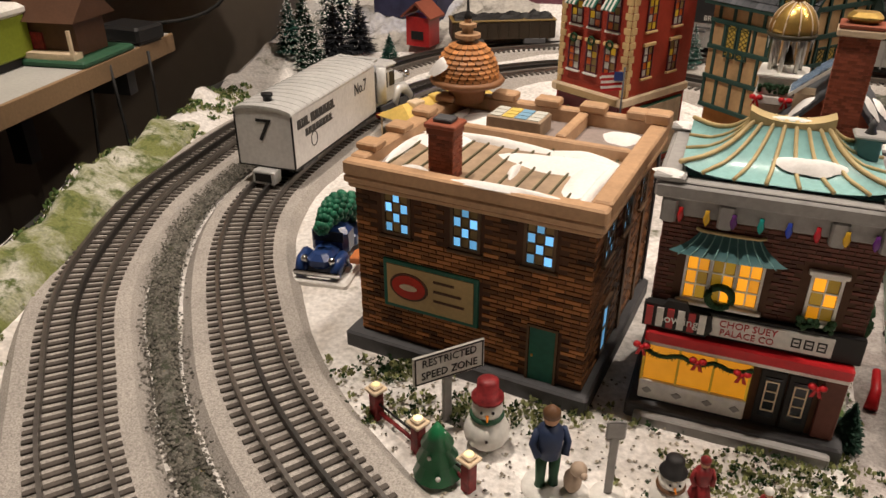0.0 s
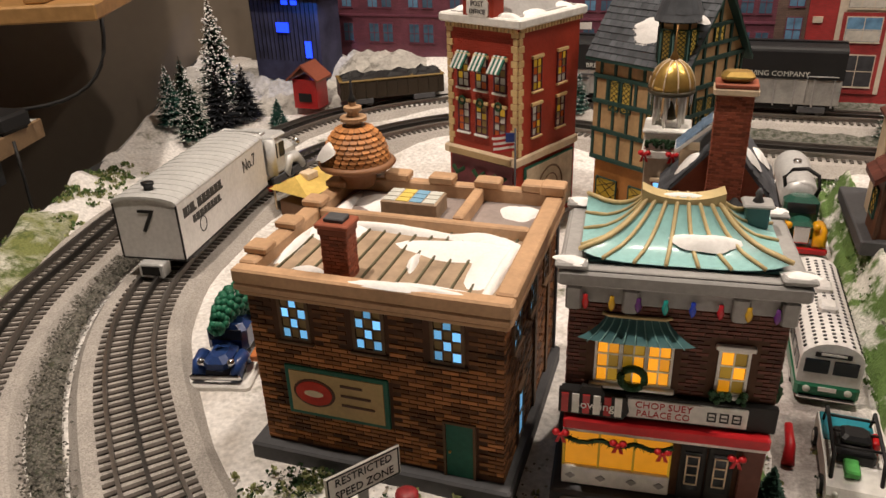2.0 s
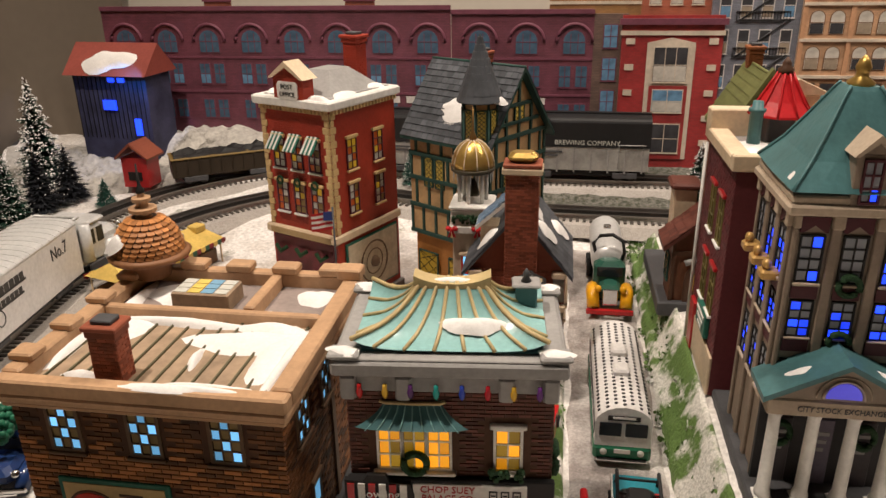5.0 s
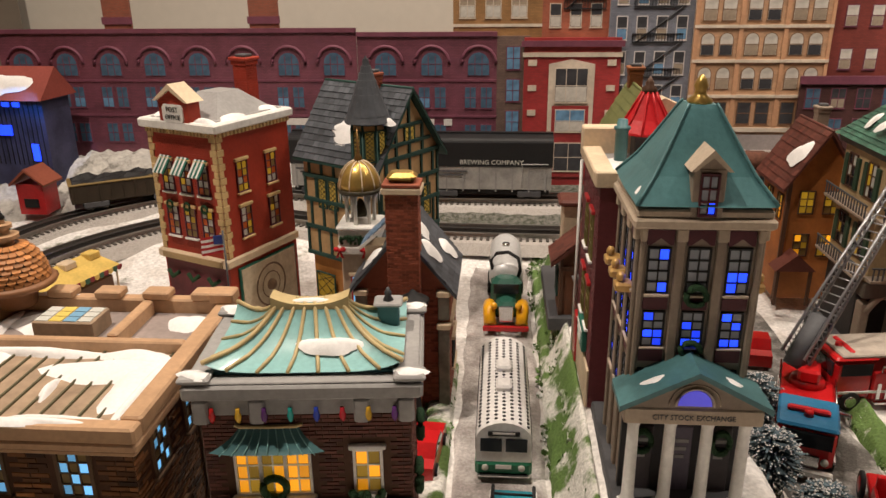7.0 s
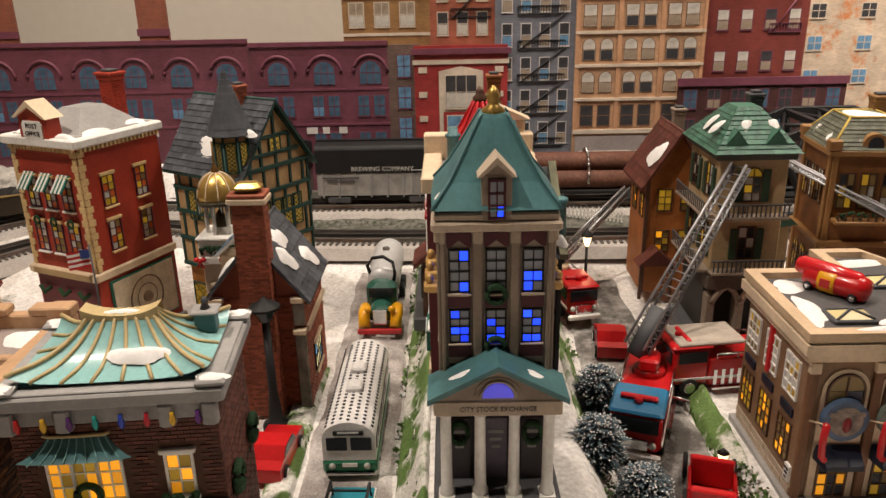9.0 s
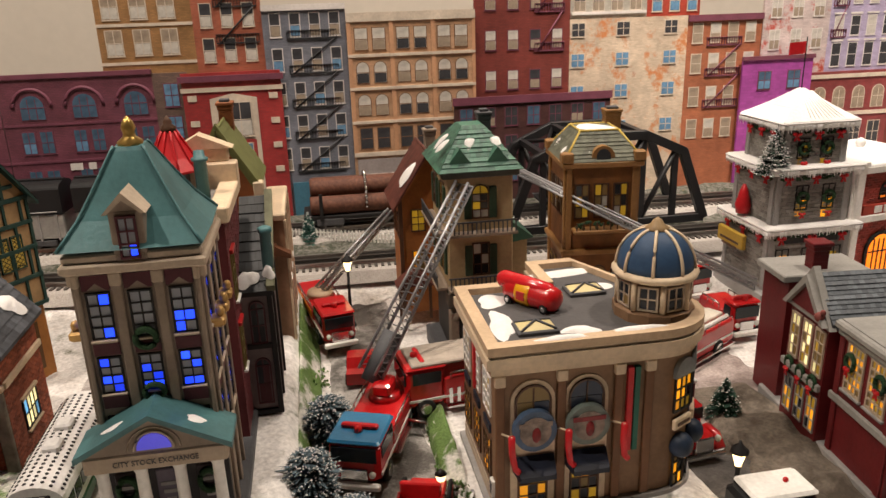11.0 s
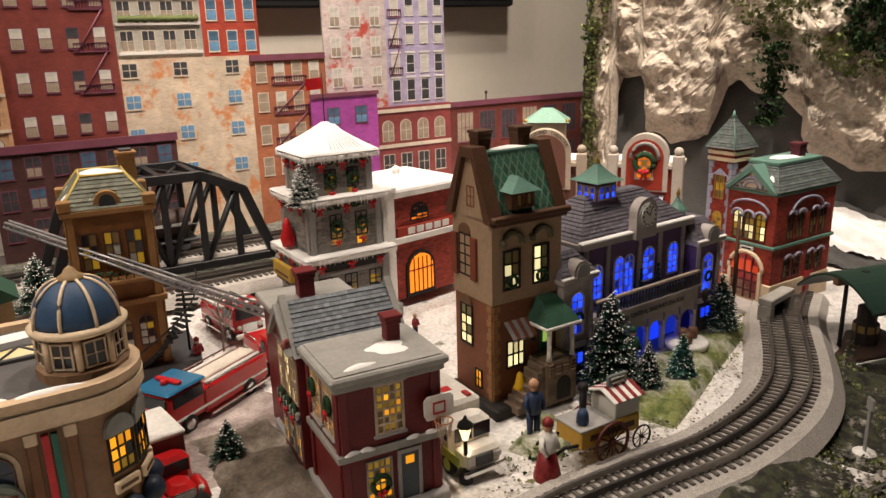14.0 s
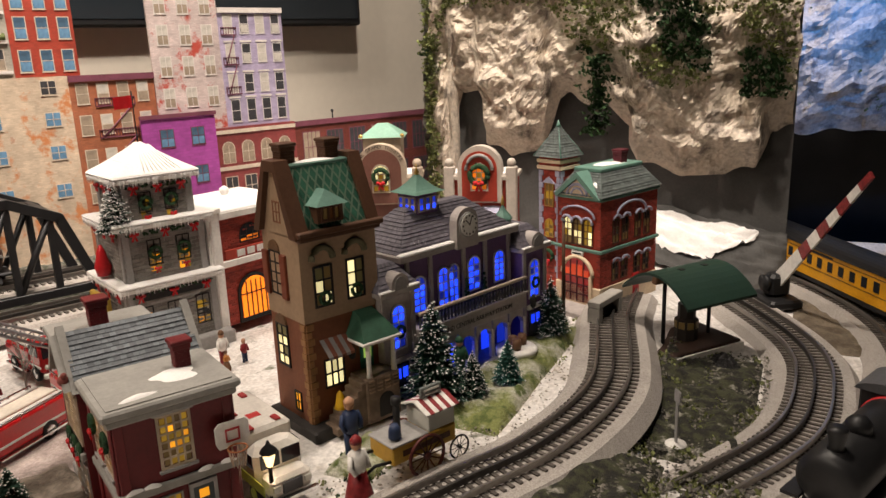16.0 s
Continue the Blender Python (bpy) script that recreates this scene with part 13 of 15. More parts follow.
# ---- right end: yellow coach and black engine ----
def coach():
	p, yaw = nearest(LINE_E, (1.60, -0.26))
	h = thing("yellow_coach", (p.x, p.y, p.z + 0.0074), yaw, "yellow passenger coach with a black roof and dark windows", "rail coach")
	L, hw = 0.26, 0.023
	part("body", Geo().box(-L / 2, L / 2, -hw, hw, 0.010, 0.050, 0.001), yellow_car, h, "yellow body")
	arc = [(hw * 1.06 * cos(pi * k / 12), 0.050 + 0.013 * sin(pi * k / 12)) for k in range(13)]
	part("roof", along(Geo(), arc, -L / 2 - 0.002, L / 2 + 0.002), black_plastic, h, "black rounded roof")
	for s in (-1, 1):
		for k in range(11):
			x = -L / 2 + 0.014 + 0.022 * k
			part("window", Geo().box(x, x + 0.010, s * hw - 0.0006, s * hw + 0.0006, 0.028, 0.041), pane_dark, h)
		for z in (0.0235, 0.0445):
			part("red_line", Geo().box(-L / 2, L / 2, s * hw - 0.0005, s * hw + 0.0005, z, z + 0.0007), brown_paint, h)
		part("name_bar", Geo().box(-0.025, 0.025, s * hw - 0.0007, s * hw + 0.0007, 0.0455, 0.0478), ink, h)
		part("skirt", Geo().box(-L / 2, L / 2, s * hw - 0.001, s * hw + 0.0003, 0.006, 0.0105), ink, h)
	rail_car_trucks(h, (-L / 2 + 0.035, L / 2 - 0.035))


coach()


def steam_engine():
	q, yaw = nearest(LINE_E, (1.10, -0.275))
	h = thing("steam_engine", (q.x, q.y, q.z + 0.0074), yaw, "black steam locomotive with a rounded boiler", "locomotive")
	M = T((-0.02, 0, 0.040)) @ ROT(radians(90), 4, "Y")
	part("boiler", Geo(M).lathe([(0.012, -0.002), (0.020, 0.0), (0.021, 0.004), (0.021, 0.110), (0.015, 0.116)], 0, 0, 28), black_plastic, h, "satin black boiler")
	part("smokebox_ring", Geo(M).lathe([(0.0214, 0.0), (0.0218, 0.001), (0.0218, 0.003), (0.0214, 0.004)], 0, 0, 28), red_paint, h)
	part("chimney", Geo().lathe([(0.006, 0.058), (0.005, 0.064), (0.0066, 0.074), (0.0066, 0.076)], 0.082, 0, 16), black_plastic, h)
	part("steam_dome", Geo().lathe([(0.009, 0.058), (0.0085, 0.066), (0.005, 0.070), (0.001, 0.071)], 0.045, 0, 16), black_plastic, h)
	cab = part("cab", Geo().box(-0.055, -0.022, -0.024, 0.024, 0.014, 0.062, 0.002), black_plastic, h)
	arc = [(0.0265 * cos(pi * k / 12), 0.062 + 0.008 * sin(pi * k / 12)) for k in range(13)]
	part("cab_roof", along(Geo(), arc, -0.060, -0.018), dark_grey, cab, "dark curved cab roof")
	for s in (-1, 1):
		part("cab_window", Geo().box(-0.048, -0.030, s * 0.024 - 0.0006, s * 0.024 + 0.0006, 0.042, 0.056), pane_dark, cab)
		for k in range(4):
			R = T((-0.010 + 0.026 * k, s * 0.0175, 0.012)) @ ROT(radians(90), 4, "X")
			part("driving_wheel", Geo(R).lathe([(0.012, -0.002), (0.012, 0.002)], 0, 0, 20), dark_grey, h)
		part("side_rod", Geo().box(-0.012, 0.072, s * 0.0205 - 0.0008, s * 0.0205 + 0.0008, 0.010, 0.0125), chrome, h)
		part("running_plate", Geo().box(-0.055, 0.100, s * 0.020 - 0.006, s * 0.020 + 0.006, 0.0255, 0.028), black_plastic, h)
	part("frame", Geo().box(-0.055, 0.105, -0.012, 0.012, 0.008, 0.024, 0.001), ink, h)
	tn = part("tender", Geo().box(-0.150, -0.064, -0.023, 0.023, 0.010, 0.052, 0.002), black_plastic, h, "black coal tender")
	part("coal", Geo().grid(lambda u, v: (-0.142 + 0.064 * u, -0.019 + 0.038 * v, 0.052 + 0.010 * sin(pi * u) * sin(pi * v) + 0.003 * noise.noise(Vector((u * 17, v * 14, 2)))), 24, 16, False), ink, tn)
	rail_car_trucks(h, (-0.130, -0.085))


steam_engine()


# ---- ground cover: roads, hedges, ballast, turf ----
def sheet(name, u0, u1, w0, w1, material, label, category, lift=0.002, n=(10, 60), bump=0.0, ragged=0.0, xy=False):
	"""A strip laid over the ground, in layout coordinates."""
	def fn(a, b):
		e = ragged * noise.noise(Vector((b * 14, a * 2, u0 * 9)))
		u, w = u0 + (u1 - u0) * a + e * (1 if a > 0.5 else -1 if a < 0.5 else 0), w0 + (w1 - w0) * b
		x, y = (u, w) if xy else G(u, w)[:2]
		s = min(1.0, 6 * min(a, 1 - a, b, 1 - b) + 0.0)
		return (x, y, ground_point(x, y) - 0.002 + (lift + 0.002) * min(1, s * 2) + bump * s * (0.6 + 0.8 * noise.noise(Vector((x * 60, y * 60, 5)))))
	return solid(name, Geo().grid(fn, *n), material, label, category, kind="structure")


sheet("road", 0.086, 0.158, 0.36, 0.95, road_grit, "gritty grey road with packed snow", "road", 0.002, (12, 80), 0, 0.004)
street_dark = blend_mat("street_dark", (0.11, 0.10, 0.09), (0.55, 0.52, 0.49), 20, 0.10, 0.56, rough=0.9, bscale=500)
sheet("road", 0.318, 0.398, 0.30, 0.93, street_dark, "dark slushy street between the houses", "road", 0.002, (12, 80), 0, 0.006)
sheet("road", 0.578, 0.660, 0.32, 0.552, blend_mat("asphalt_wet", (0.055, 0.05, 0.047), (0.17, 0.15, 0.14), 30, 0.15, 0.55, rough=0.8, bscale=500), "dark bare asphalt road beside the store", "road", 0.0025, (14, 40), 0, 0.008)
sheet("road", 0.60, 0.72, 0.556, 0.72, blend_mat("slush_pink", (0.50, 0.42, 0.39), (0.20, 0.155, 0.14), 24, 0.12, 0.5, rough=0.9, bscale=400), "slushy brownish road past the school", "road", 0.002, (14, 40), 0, 0.008)
sheet("hedge", 0.158, 0.184, 0.40, 0.95, hedge_snow, "snowy green hedge bank beside the road", "hedge", 0.004, (14, 120), 0.008)
sheet("hedge", 0.294, 0.314, 0.56, 0.92, hedge_snow, "snowy green bank between houses and street", "hedge", 0.004, (10, 110), 0.007)
sheet("hedge", 0.396, 0.414, 0.53, 0.74, hedge_snow, "snowy green hedge along the street", "hedge", 0.004, (10, 90), 0.008)
sheet("hedge", 0.062, 0.086, 0.40, 0.72, hedge_snow, "snow-dusted green verge beside the road", "verge", 0.003, (12, 90), 0.004)
# two dark strips paint the shadow that lies along the back tracks
sheet("ballast_strip", -0.12, 1.10, 1.020, 1.062, ballast, "dark strip standing for shadow between the back tracks", "ballast", 0.006, (120, 8), 0.004)
sheet("ballast_strip", -0.12, 1.10, 1.135, 1.185, ballast, "dark strip standing for shadow at the foot of the board", "ballast", 0.006, (120, 8), 0.004)
ballast_turf = blend_mat("ballast_turf", (0.016, 0.015, 0.011), (0.052, 0.054, 0.026), 90, 0.06, 0.5, rough=0.95, bump=1.0, bscale=700, rgb_c=(0.45, 0.43, 0.38), scale_c=45, at_c=0.64)
grass_bank = blend_mat("grass_bank", (0.20, 0.22, 0.07), (0.62, 0.60, 0.52), 20, 0.10, 0.54, rough=0.95, bump=1.0, bscale=450, rgb_c=(0.09, 0.12, 0.03), scale_c=60, at_c=0.56)
sheet("turf", 1.055, 1.345, 0.005, 0.075, grass_bank, "grassy snow-dusted bank before the station", "turf", 0.004, (50, 18), 0.010, 0, True)
sheet("turf", 1.10, 1.36, -0.190, -0.085, ballast_turf, "dark mossy ballast between the tracks", "turf", 0.004, (50, 26), 0.006, 0, True)
sheet("turf", 0.86, 1.10, -0.13, -0.045, ballast_turf, "mossy gritty strip between the tracks", "turf", 0.004, (50, 20), 0.005, 0, True)
sheet("turf", 0.955, 1.03, 0.07, 0.115, grass_bank, "grassy kerb beside the tan house", "turf", 0.003, (20, 14), 0.006, 0, True)
sheet("turf", 1.40, 1.62, -0.30, -0.21, blend_mat("dirt_brown", (0.10, 0.075, 0.05), (0.22, 0.18, 0.13), 30, 0.12, 0.5, rough=0.95, bump=1.0, bscale=400), "bare brown ground by the crossing", "turf", 0.003, (30, 14), 0.003, 0, True)


sheet("turf", -0.340, -0.290, 0.22, 0.86, grass_bank, "mossy plaster rim along the table edge", "turf", 0.003, (14, 100), 0.008, 0, True)
sheet("rock_bank", -0.27, 0.12, 1.16, 1.31, rock_grey, "grey rocky bank behind the back curve", "rocks", 0.004, (70, 26), 0.014, 0, True)
sheet("bank", 0.622, 0.700, 0.452, 0.650, blend_mat("bank_brown", (0.075, 0.058, 0.042), (0.24, 0.20, 0.16), 22, 0.12, 0.5, rough=0.9, bump=0.9, bscale=300), "worn grey-brown bank beside the school", "bank", 0.003, (24, 26), 0.008, 0.008)


def strip_between(a, b, lo, hi, material, name, label, width=0.5):
	"""A mound of ballast between two tracks."""
	pts = []
	for p in a:
		if lo < p.y < hi and p.x < 0.1:
			q = min(b, key=lambda c: (c - p).length)
			pts.append((p, q))

	def fn(s, t):
		i = min(len(pts) - 1, int(t * (len(pts) - 1)))
		p, q = pts[i]
		d = (q - p).normalized()
		k = 0.046 + ((q - p).length - 0.092) * s
		r = p + d * k
		return (r.x, r.y, 0.0005 + 0.003 * sin(pi * s) + 0.002 * noise.noise(Vector((r.x * 90, r.y * 90, 2))))
	solid(name, Geo().grid(fn, 10, 160), material, label, "ballast", kind="structure")


strip_between(LINE_A, LINE_B, 0.22, 0.98, ballast, "ballast_strip", "dark mossy ballast between the two tracks")


def stones(name, n, pick, material, label, size=0.002, seed=1):
	rng = random.Random(seed)
	g = Geo()
	for _ in range(n):
		x, y, z = pick(rng)
		r = size * rng.uniform(0.5, 1.4)
		v = [(x + r * rng.uniform(0.6, 1.2) * a, y + r * rng.uniform(0.6, 1.2) * b, z + r * rng.uniform(0.5, 1) * c) for a, b, c in ((1, 0, 0), (0, 1, 0), (-1, 0, 0), (0, -1, 0), (0, 0, 1), (0, 0, -0.6))]
		g.add(v, [(0, 1, 4), (1, 2, 4), (2, 3, 4), (3, 0, 4), (1, 0, 5), (2, 1, 5), (3, 2, 5), (0, 3, 5)])
	solid(name, g, material, label, "gravel", kind="stuff")


def between(rng):
	while True:
		p = rng.choice(LINE_A)
		if 0.22 < p.y < 0.95 and p.x < 0.1:
			q = min(LINE_B, key=lambda c: (c - p).length)
			r = p.lerp(q, rng.uniform(0.40, 0.60) + rng.gauss(0, 0.015))
			return r.x + rng.uniform(-0.004, 0.004), r.y + rng.uniform(-0.004, 0.004), 0.0035


def right_yard(rng):
	x = rng.uniform(0.95, 1.36)
	y = rng.uniform(-0.20, -0.09)
	return x, y, gz(x, y) + 0.006


stone_mix = mat("stone_mix", (0.14, 0.13, 0.11), 0.85, island=0.6)
stones("ballast_stones", 6500, between, stone_mix, "loose dark ballast stones", 0.0012, 3)
stones("snow_grit", 1600, lambda r: (lambda x, y: (x, y, gz(x, y) + 0.002))(r.uniform(0.86, 1.34), r.uniform(-0.02, 0.10)), mat("grit_mix", (0.30, 0.27, 0.22), 0.9, island=0.7), "loose grit and crumbs on the snow", 0.0013, 6)
stones("snow_grit", 1500, lambda r: (lambda x, y: (x, y, gz(x, y) + 0.001))(r.uniform(-0.05, 0.30), r.uniform(0.28, 0.42)), MATS["grit_mix"], "loose grit and crumbs before the shops", 0.0012, 7)
stones("yard_gravel", 2200, right_yard, stone_mix, "loose gravel among the moss", 0.0018, 4)


def tufts():
	rng = random.Random(9)
	rim, hedge, green, frost, yard = [], [], [], [], []
	damp = []
	for _ in range(1500):
		y = rng.uniform(0.2, 1.0)
		x = left_edge(y) + abs(rng.gauss(0, 0.028)) + 0.002
		if noise.noise(Vector((x * 24, y * 24, 1))) > -0.12:
			(rim if rng.random() < 0.6 else green).append((x, y, gz(x, y) + 0.001, 0, 0, 1))
	for u0, u1, w0, w1, n in ((0.156, 0.180, 0.40, 0.95, 900), (0.398, 0.412, 0.42, 0.72, 420), (0.304, 0.318, 0.36, 0.75, 300), (0.062, 0.084, 0.42, 0.70, 300)):
		for _ in range(n):
			u, w = rng.uniform(u0, u1), rng.uniform(w0, w1)
			x, y, _z = G(u, w)
			if noise.noise(Vector((x * 30, y * 30, 4))) > -0.05:
				(hedge if rng.random() < 0.7 else frost).append((x, y, gz(x, y) + 0.001, 0, 0, 1))
	for cx, cy, sx, sy, n in ((0.045, 0.375, 0.07, 0.014, 260), (0.20, 0.335, 0.05, 0.018, 200), (-0.02, 0.415, 0.03, 0.012, 120), (0.29, 0.34, 0.02, 0.03, 120), (1.2, 0.03, 0.10, 0.02, 300), (0.98, 0.085, 0.03, 0.02, 120)):
		for _ in range(n):
			x, y = rng.gauss(cx, sx * 0.6), rng.gauss(cy, sy * 0.6)
			(damp if rng.random() < 0.5 else rim).append((x, y, gz(x, y) + 0.002, 0, 0, 1))
	for _ in range(700):
		x, y = rng.uniform(0.95, 1.36), rng.uniform(-0.20, -0.085)
		if noise.noise(Vector((x * 26, y * 26, 3))) > 0.0:
			yard.append((x, y, gz(x, y) + 0.004, 0, 0, 1))
	moss_clumps("rim_grass", rim, mat("grass_olive", (0.26, 0.28, 0.12), 0.9, island=0.4), "pale olive turf tufts", 0.0024, 10, 11)
	moss_clumps("rim_grass", green, mat("grass_green", (0.10, 0.16, 0.05), 0.9, island=0.4), "dark green turf tufts", 0.0030, 9, 12)
	moss_clumps("hedge_tufts", hedge, mat("hedge_green", (0.12, 0.20, 0.06), 0.9, island=0.4), "green hedge foliage under snow", 0.0026, 9, 13)
	moss_clumps("hedge_frost", frost, snow, "snow clumps on the hedge", 0.0032, 5, 14)
	moss_clumps("verge_tufts", damp, moss_dark, "dark mossy tufts on the snow", 0.0018, 10, 16)
	moss_clumps("yard_moss", yard, moss, "moss tufts in the yard", 0.0030, 8, 15)


tufts()

# ---- trees ----
fir_green = mat("fir_green", (0.018, 0.055, 0.035), 0.7, island=0.4)
fir_teal = mat("fir_teal", (0.03, 0.11, 0.085), 0.7, island=0.4)
fir_dusk = mat("fir_dusk", (0.022, 0.024, 0.030), 0.75, island=0.5)
bark_mat = mat("bark", (0.05, 0.03, 0.02), 0.8)


def fir(at, H, R, label, leaf=None, frost=0.35, seed=1, round_top=False, base=True):
	"""A bottle-brush fir: trunk, a crown of fine needles and flecks of snow."""
	rng = random.Random(seed)
	h = thing("fir_tree", at, rng.uniform(0, 360), label, "tree")
	part("trunk", Geo().lathe([(H * 0.03, -0.004), (H * 0.024, H * 0.2), (H * 0.004, H * 0.97)], 0, 0, 7), bark_mat, h)
	crown, flecks = Geo(), Geo()
	n = 1300
	for k in range(n):
		q = (k + rng.random()) / n
		q = 1 - sqrt(1 - q) if not round_top else q
		z = H * (0.08 + 0.90 * q)
		r = R * (1 - q) ** 0.85 if not round_top else R * sqrt(max(0.02, 1 - (2 * q - 0.75) ** 2 / 1.6))
		r *= (0.72 + 0.34 * sin(q * 34) ** 2) * rng.uniform(0.75, 1.12)
		a = rng.uniform(0, 6.283)
		d = Vector((cos(a), sin(a), -0.15 + 0.3 * q))
		side = Vector((-d.y, d.x, rng.uniform(-0.4, 0.4))) * max(0.0011, H * 0.015)
		o, tip = Vector((0, 0, z)) + d * r * 0.25, Vector((0, 0, z)) + d * r
		crown.add([tuple(o - side), tuple(tip - side * 0.5), tuple(tip + d * r * 0.08), tuple(tip + side * 0.5), tuple(o + side)], [(0, 1, 2, 3, 4)])
		if rng.random() < frost:
			p = tip + Vector((0, 0, H * 0.004))
			s = max(0.0008, H * 0.011) * rng.uniform(0.6, 1.3)
			flecks.add([(p.x - s, p.y, p.z), (p.x, p.y - s, p.z), (p.x + s, p.y, p.z), (p.x, p.y + s, p.z), (p.x, p.y, p.z + s)], [(0, 1, 4), (1, 2, 4), (2, 3, 4), (3, 0, 4), (3, 2, 1, 0)])
	part("crown", crown, leaf or fir_green, h)
	if flecks.f:
		part("snow_fleck", flecks, snow, h)["kind"] = "stuff"
	if base:
		part("stand", Geo().lathe([(R * 0.55, -0.003), (R * 0.5, 0.0015), (0.001, 0.003)], 0, 0, 12), snow, h)
	return h


def on(x, y, dz=0.0):
	return (x, y, gz(x, y) + dz)


FIRS = [
	((-0.198, 1.214), 0.166, 0.036, "tall fir with a thickly snowed top at the back curve", fir_green, 0.95), ((-0.236, 1.150), 0.097, 0.024, "dark fir behind the group", fir_green, 0.08), ((-0.252, 1.128), 0.090, 0.023, "frosted blue-green fir in a group", fir_teal, 0.45),
	((-0.218, 1.102), 0.095, 0.026, "frosted dark fir in front of the group", fir_green, 0.5), ((-0.185, 1.123), 0.090, 0.027, "dusky dark fir at the edge of the curve", fir_dusk, 0.05), ((-0.153, 1.150), 0.085, 0.026, "dusky dark fir standing in the group", fir_dusk, 0.05),
	((-0.105, 1.120), 0.040, 0.014, "small green fir by the track", fir_teal, 0.1),
	((0.306, 1.042), 0.060, 0.016, "blue-green fir behind the post office", fir_teal, 0.3), ((0.150, 1.075), 0.060, 0.018, "blue-green fir at the back", fir_teal, 0.2), ((0.355, 0.80), 0.060, 0.017, "dark fir beside the post office", fir_green, 0.05), ((0.335, 0.765), 0.045, 0.014, "small dark fir beside the post office", fir_green, 0.05),
	((0.890, 0.685), 0.086, 0.034, "tall snow-covered fir behind the store", fir_green, 0.6), ((0.645, 0.875), 0.085, 0.022, "snowy fir by the back track", fir_green, 0.5), ((0.700, 0.860), 0.050, 0.014, "pale green fir by the fence", fir_teal, 0.2),
	((1.090, 0.078), 0.100, 0.031, "snow-tipped fir before the station", fir_green, 0.5), ((1.112, 0.050), 0.045, 0.015, "small snowy fir before the station", fir_green, 0.4), ((1.150, 0.030), 0.046, 0.015, "small blue-green fir on the bank", fir_teal, 0.15),
	((1.285, 0.030), 0.068, 0.023, "frosted fir on the station bank", fir_green, 0.35), ((0.822, 0.292), 0.040, 0.016, "dark fir beside the school steps", fir_green, 0.15), ((0.838, 0.160), 0.040, 0.013, "small green fir by the street lamp", fir_teal, 0.2),
	((0.245, 0.362), 0.034, 0.010, "small dark fir by the restaurant door", fir_green, 0.0)]
for k, (p, hh, rr, lb, lf, fr) in enumerate(FIRS):
	fir(on(*p, 0.009 if p[0] > 1.05 else 0), hh, rr, lb, lf, fr, 40 + k)
fir((1.0695, 0.4335, 0.141), 0.060, 0.020, "small snow-laden fir standing on the grey house", fir_green, 1.0, 75, False, False)
for k, (p, hh, rr, lb) in enumerate((((0.532, 0.440), 0.050, 0.021, "round frosted bush with a violet sheen"), ((0.487, 0.373), 0.038, 0.021, "round frosted bush by the exchange"), ((0.500, 0.335), 0.034, 0.019, "low frosted bush on the corner"), ((1.312, 0.060), 0.034, 0.016, "round white frosted bush by the pole"))):
	fir(on(*p), hh, rr, lb, mat("frost_teal", (0.09, 0.13, 0.15), 0.7, island=0.5), 0.6, 80 + k, True, False)
# carved tree with snow dots
ct = thing("carved_tree", on(0.017, 0.327), 0, "small glossy green carved tree with white dots", "tree")
part("crown", Geo().lathe([(0.007, 0.002), (0.0135, 0.004), (0.0085, 0.014), (0.0115, 0.0145), (0.006, 0.024), (0.009, 0.0245), (0.0005, 0.038)], 0, 0, 14), mat("carved_green", (0.015, 0.16, 0.06), 0.4, coat=0.3), ct)
for k in range(14):
	a, q = k * 2.4, k / 14
	part("snow_dot", Geo().ball((0.0130 - 0.0105 * q) * cos(a), (0.0130 - 0.0105 * q) * sin(a), 0.005 + 0.028 * q, 0.0016, None, 6, 4), white_paint, ct)
bare = thing("bare_tree", on(0.955, 0.455), 0, "thin bare grey tree beside the fire engines", "tree")
part("trunk", Geo().tube([(0, 0, -0.004), (0.001, 0, 0.03), (0, 0.001, 0.062)], 0.0015, 6, None, 0.5), mat("twig_grey", (0.30, 0.27, 0.24), 0.8), bare)
rg = random.Random(2)
for k in range(12):
	a, z = rg.uniform(0, 6.28), 0.02 + 0.0035 * k
	part("branch", Geo().tube([(0, 0, z), (0.010 * cos(a), 0.010 * sin(a), z + 0.012), (0.014 * cos(a + 0.4), 0.014 * sin(a + 0.4), z + 0.024)], 0.0006, 4, None, 0.4), MATS["twig_grey"], bare)


# ---- little figures, each one plain mesh ----
def joined(name, at, yaw, pieces, label, category):
	me = bpy.data.meshes.new(name)
	v, f, s, mi, ms = [], [], [], [], []
	for g, m in pieces:
		k = len(v)
		v += g.v
		f += [[k + i for i in q] for q in g.f]
		s += g.s
		if m not in ms:
			ms.append(m)
		mi += [ms.index(m)] * len(g.f)
	me.from_pydata(v, [], f)
	for m in ms:
		me.materials.append(m)
	me.polygons.foreach_set("use_smooth", s)
	me.polygons.foreach_set("material_index", mi)
	ob = new(name, me)
	ob.matrix_world = pose(*at, 0, 0, yaw)
	return tagged(ob, label, category)


skin = mat("figure_tan", (0.50, 0.28, 0.17), 0.5)
fig_green = mat("figure_green", (0.03, 0.09, 0.05), 0.5)
fig_navy = mat("figure_navy", (0.025, 0.04, 0.09), 0.5)
fig_red = mat("figure_red", (0.42, 0.025, 0.025), 0.45)
fig_brown = mat("figure_brown", (0.14, 0.07, 0.035), 0.5)


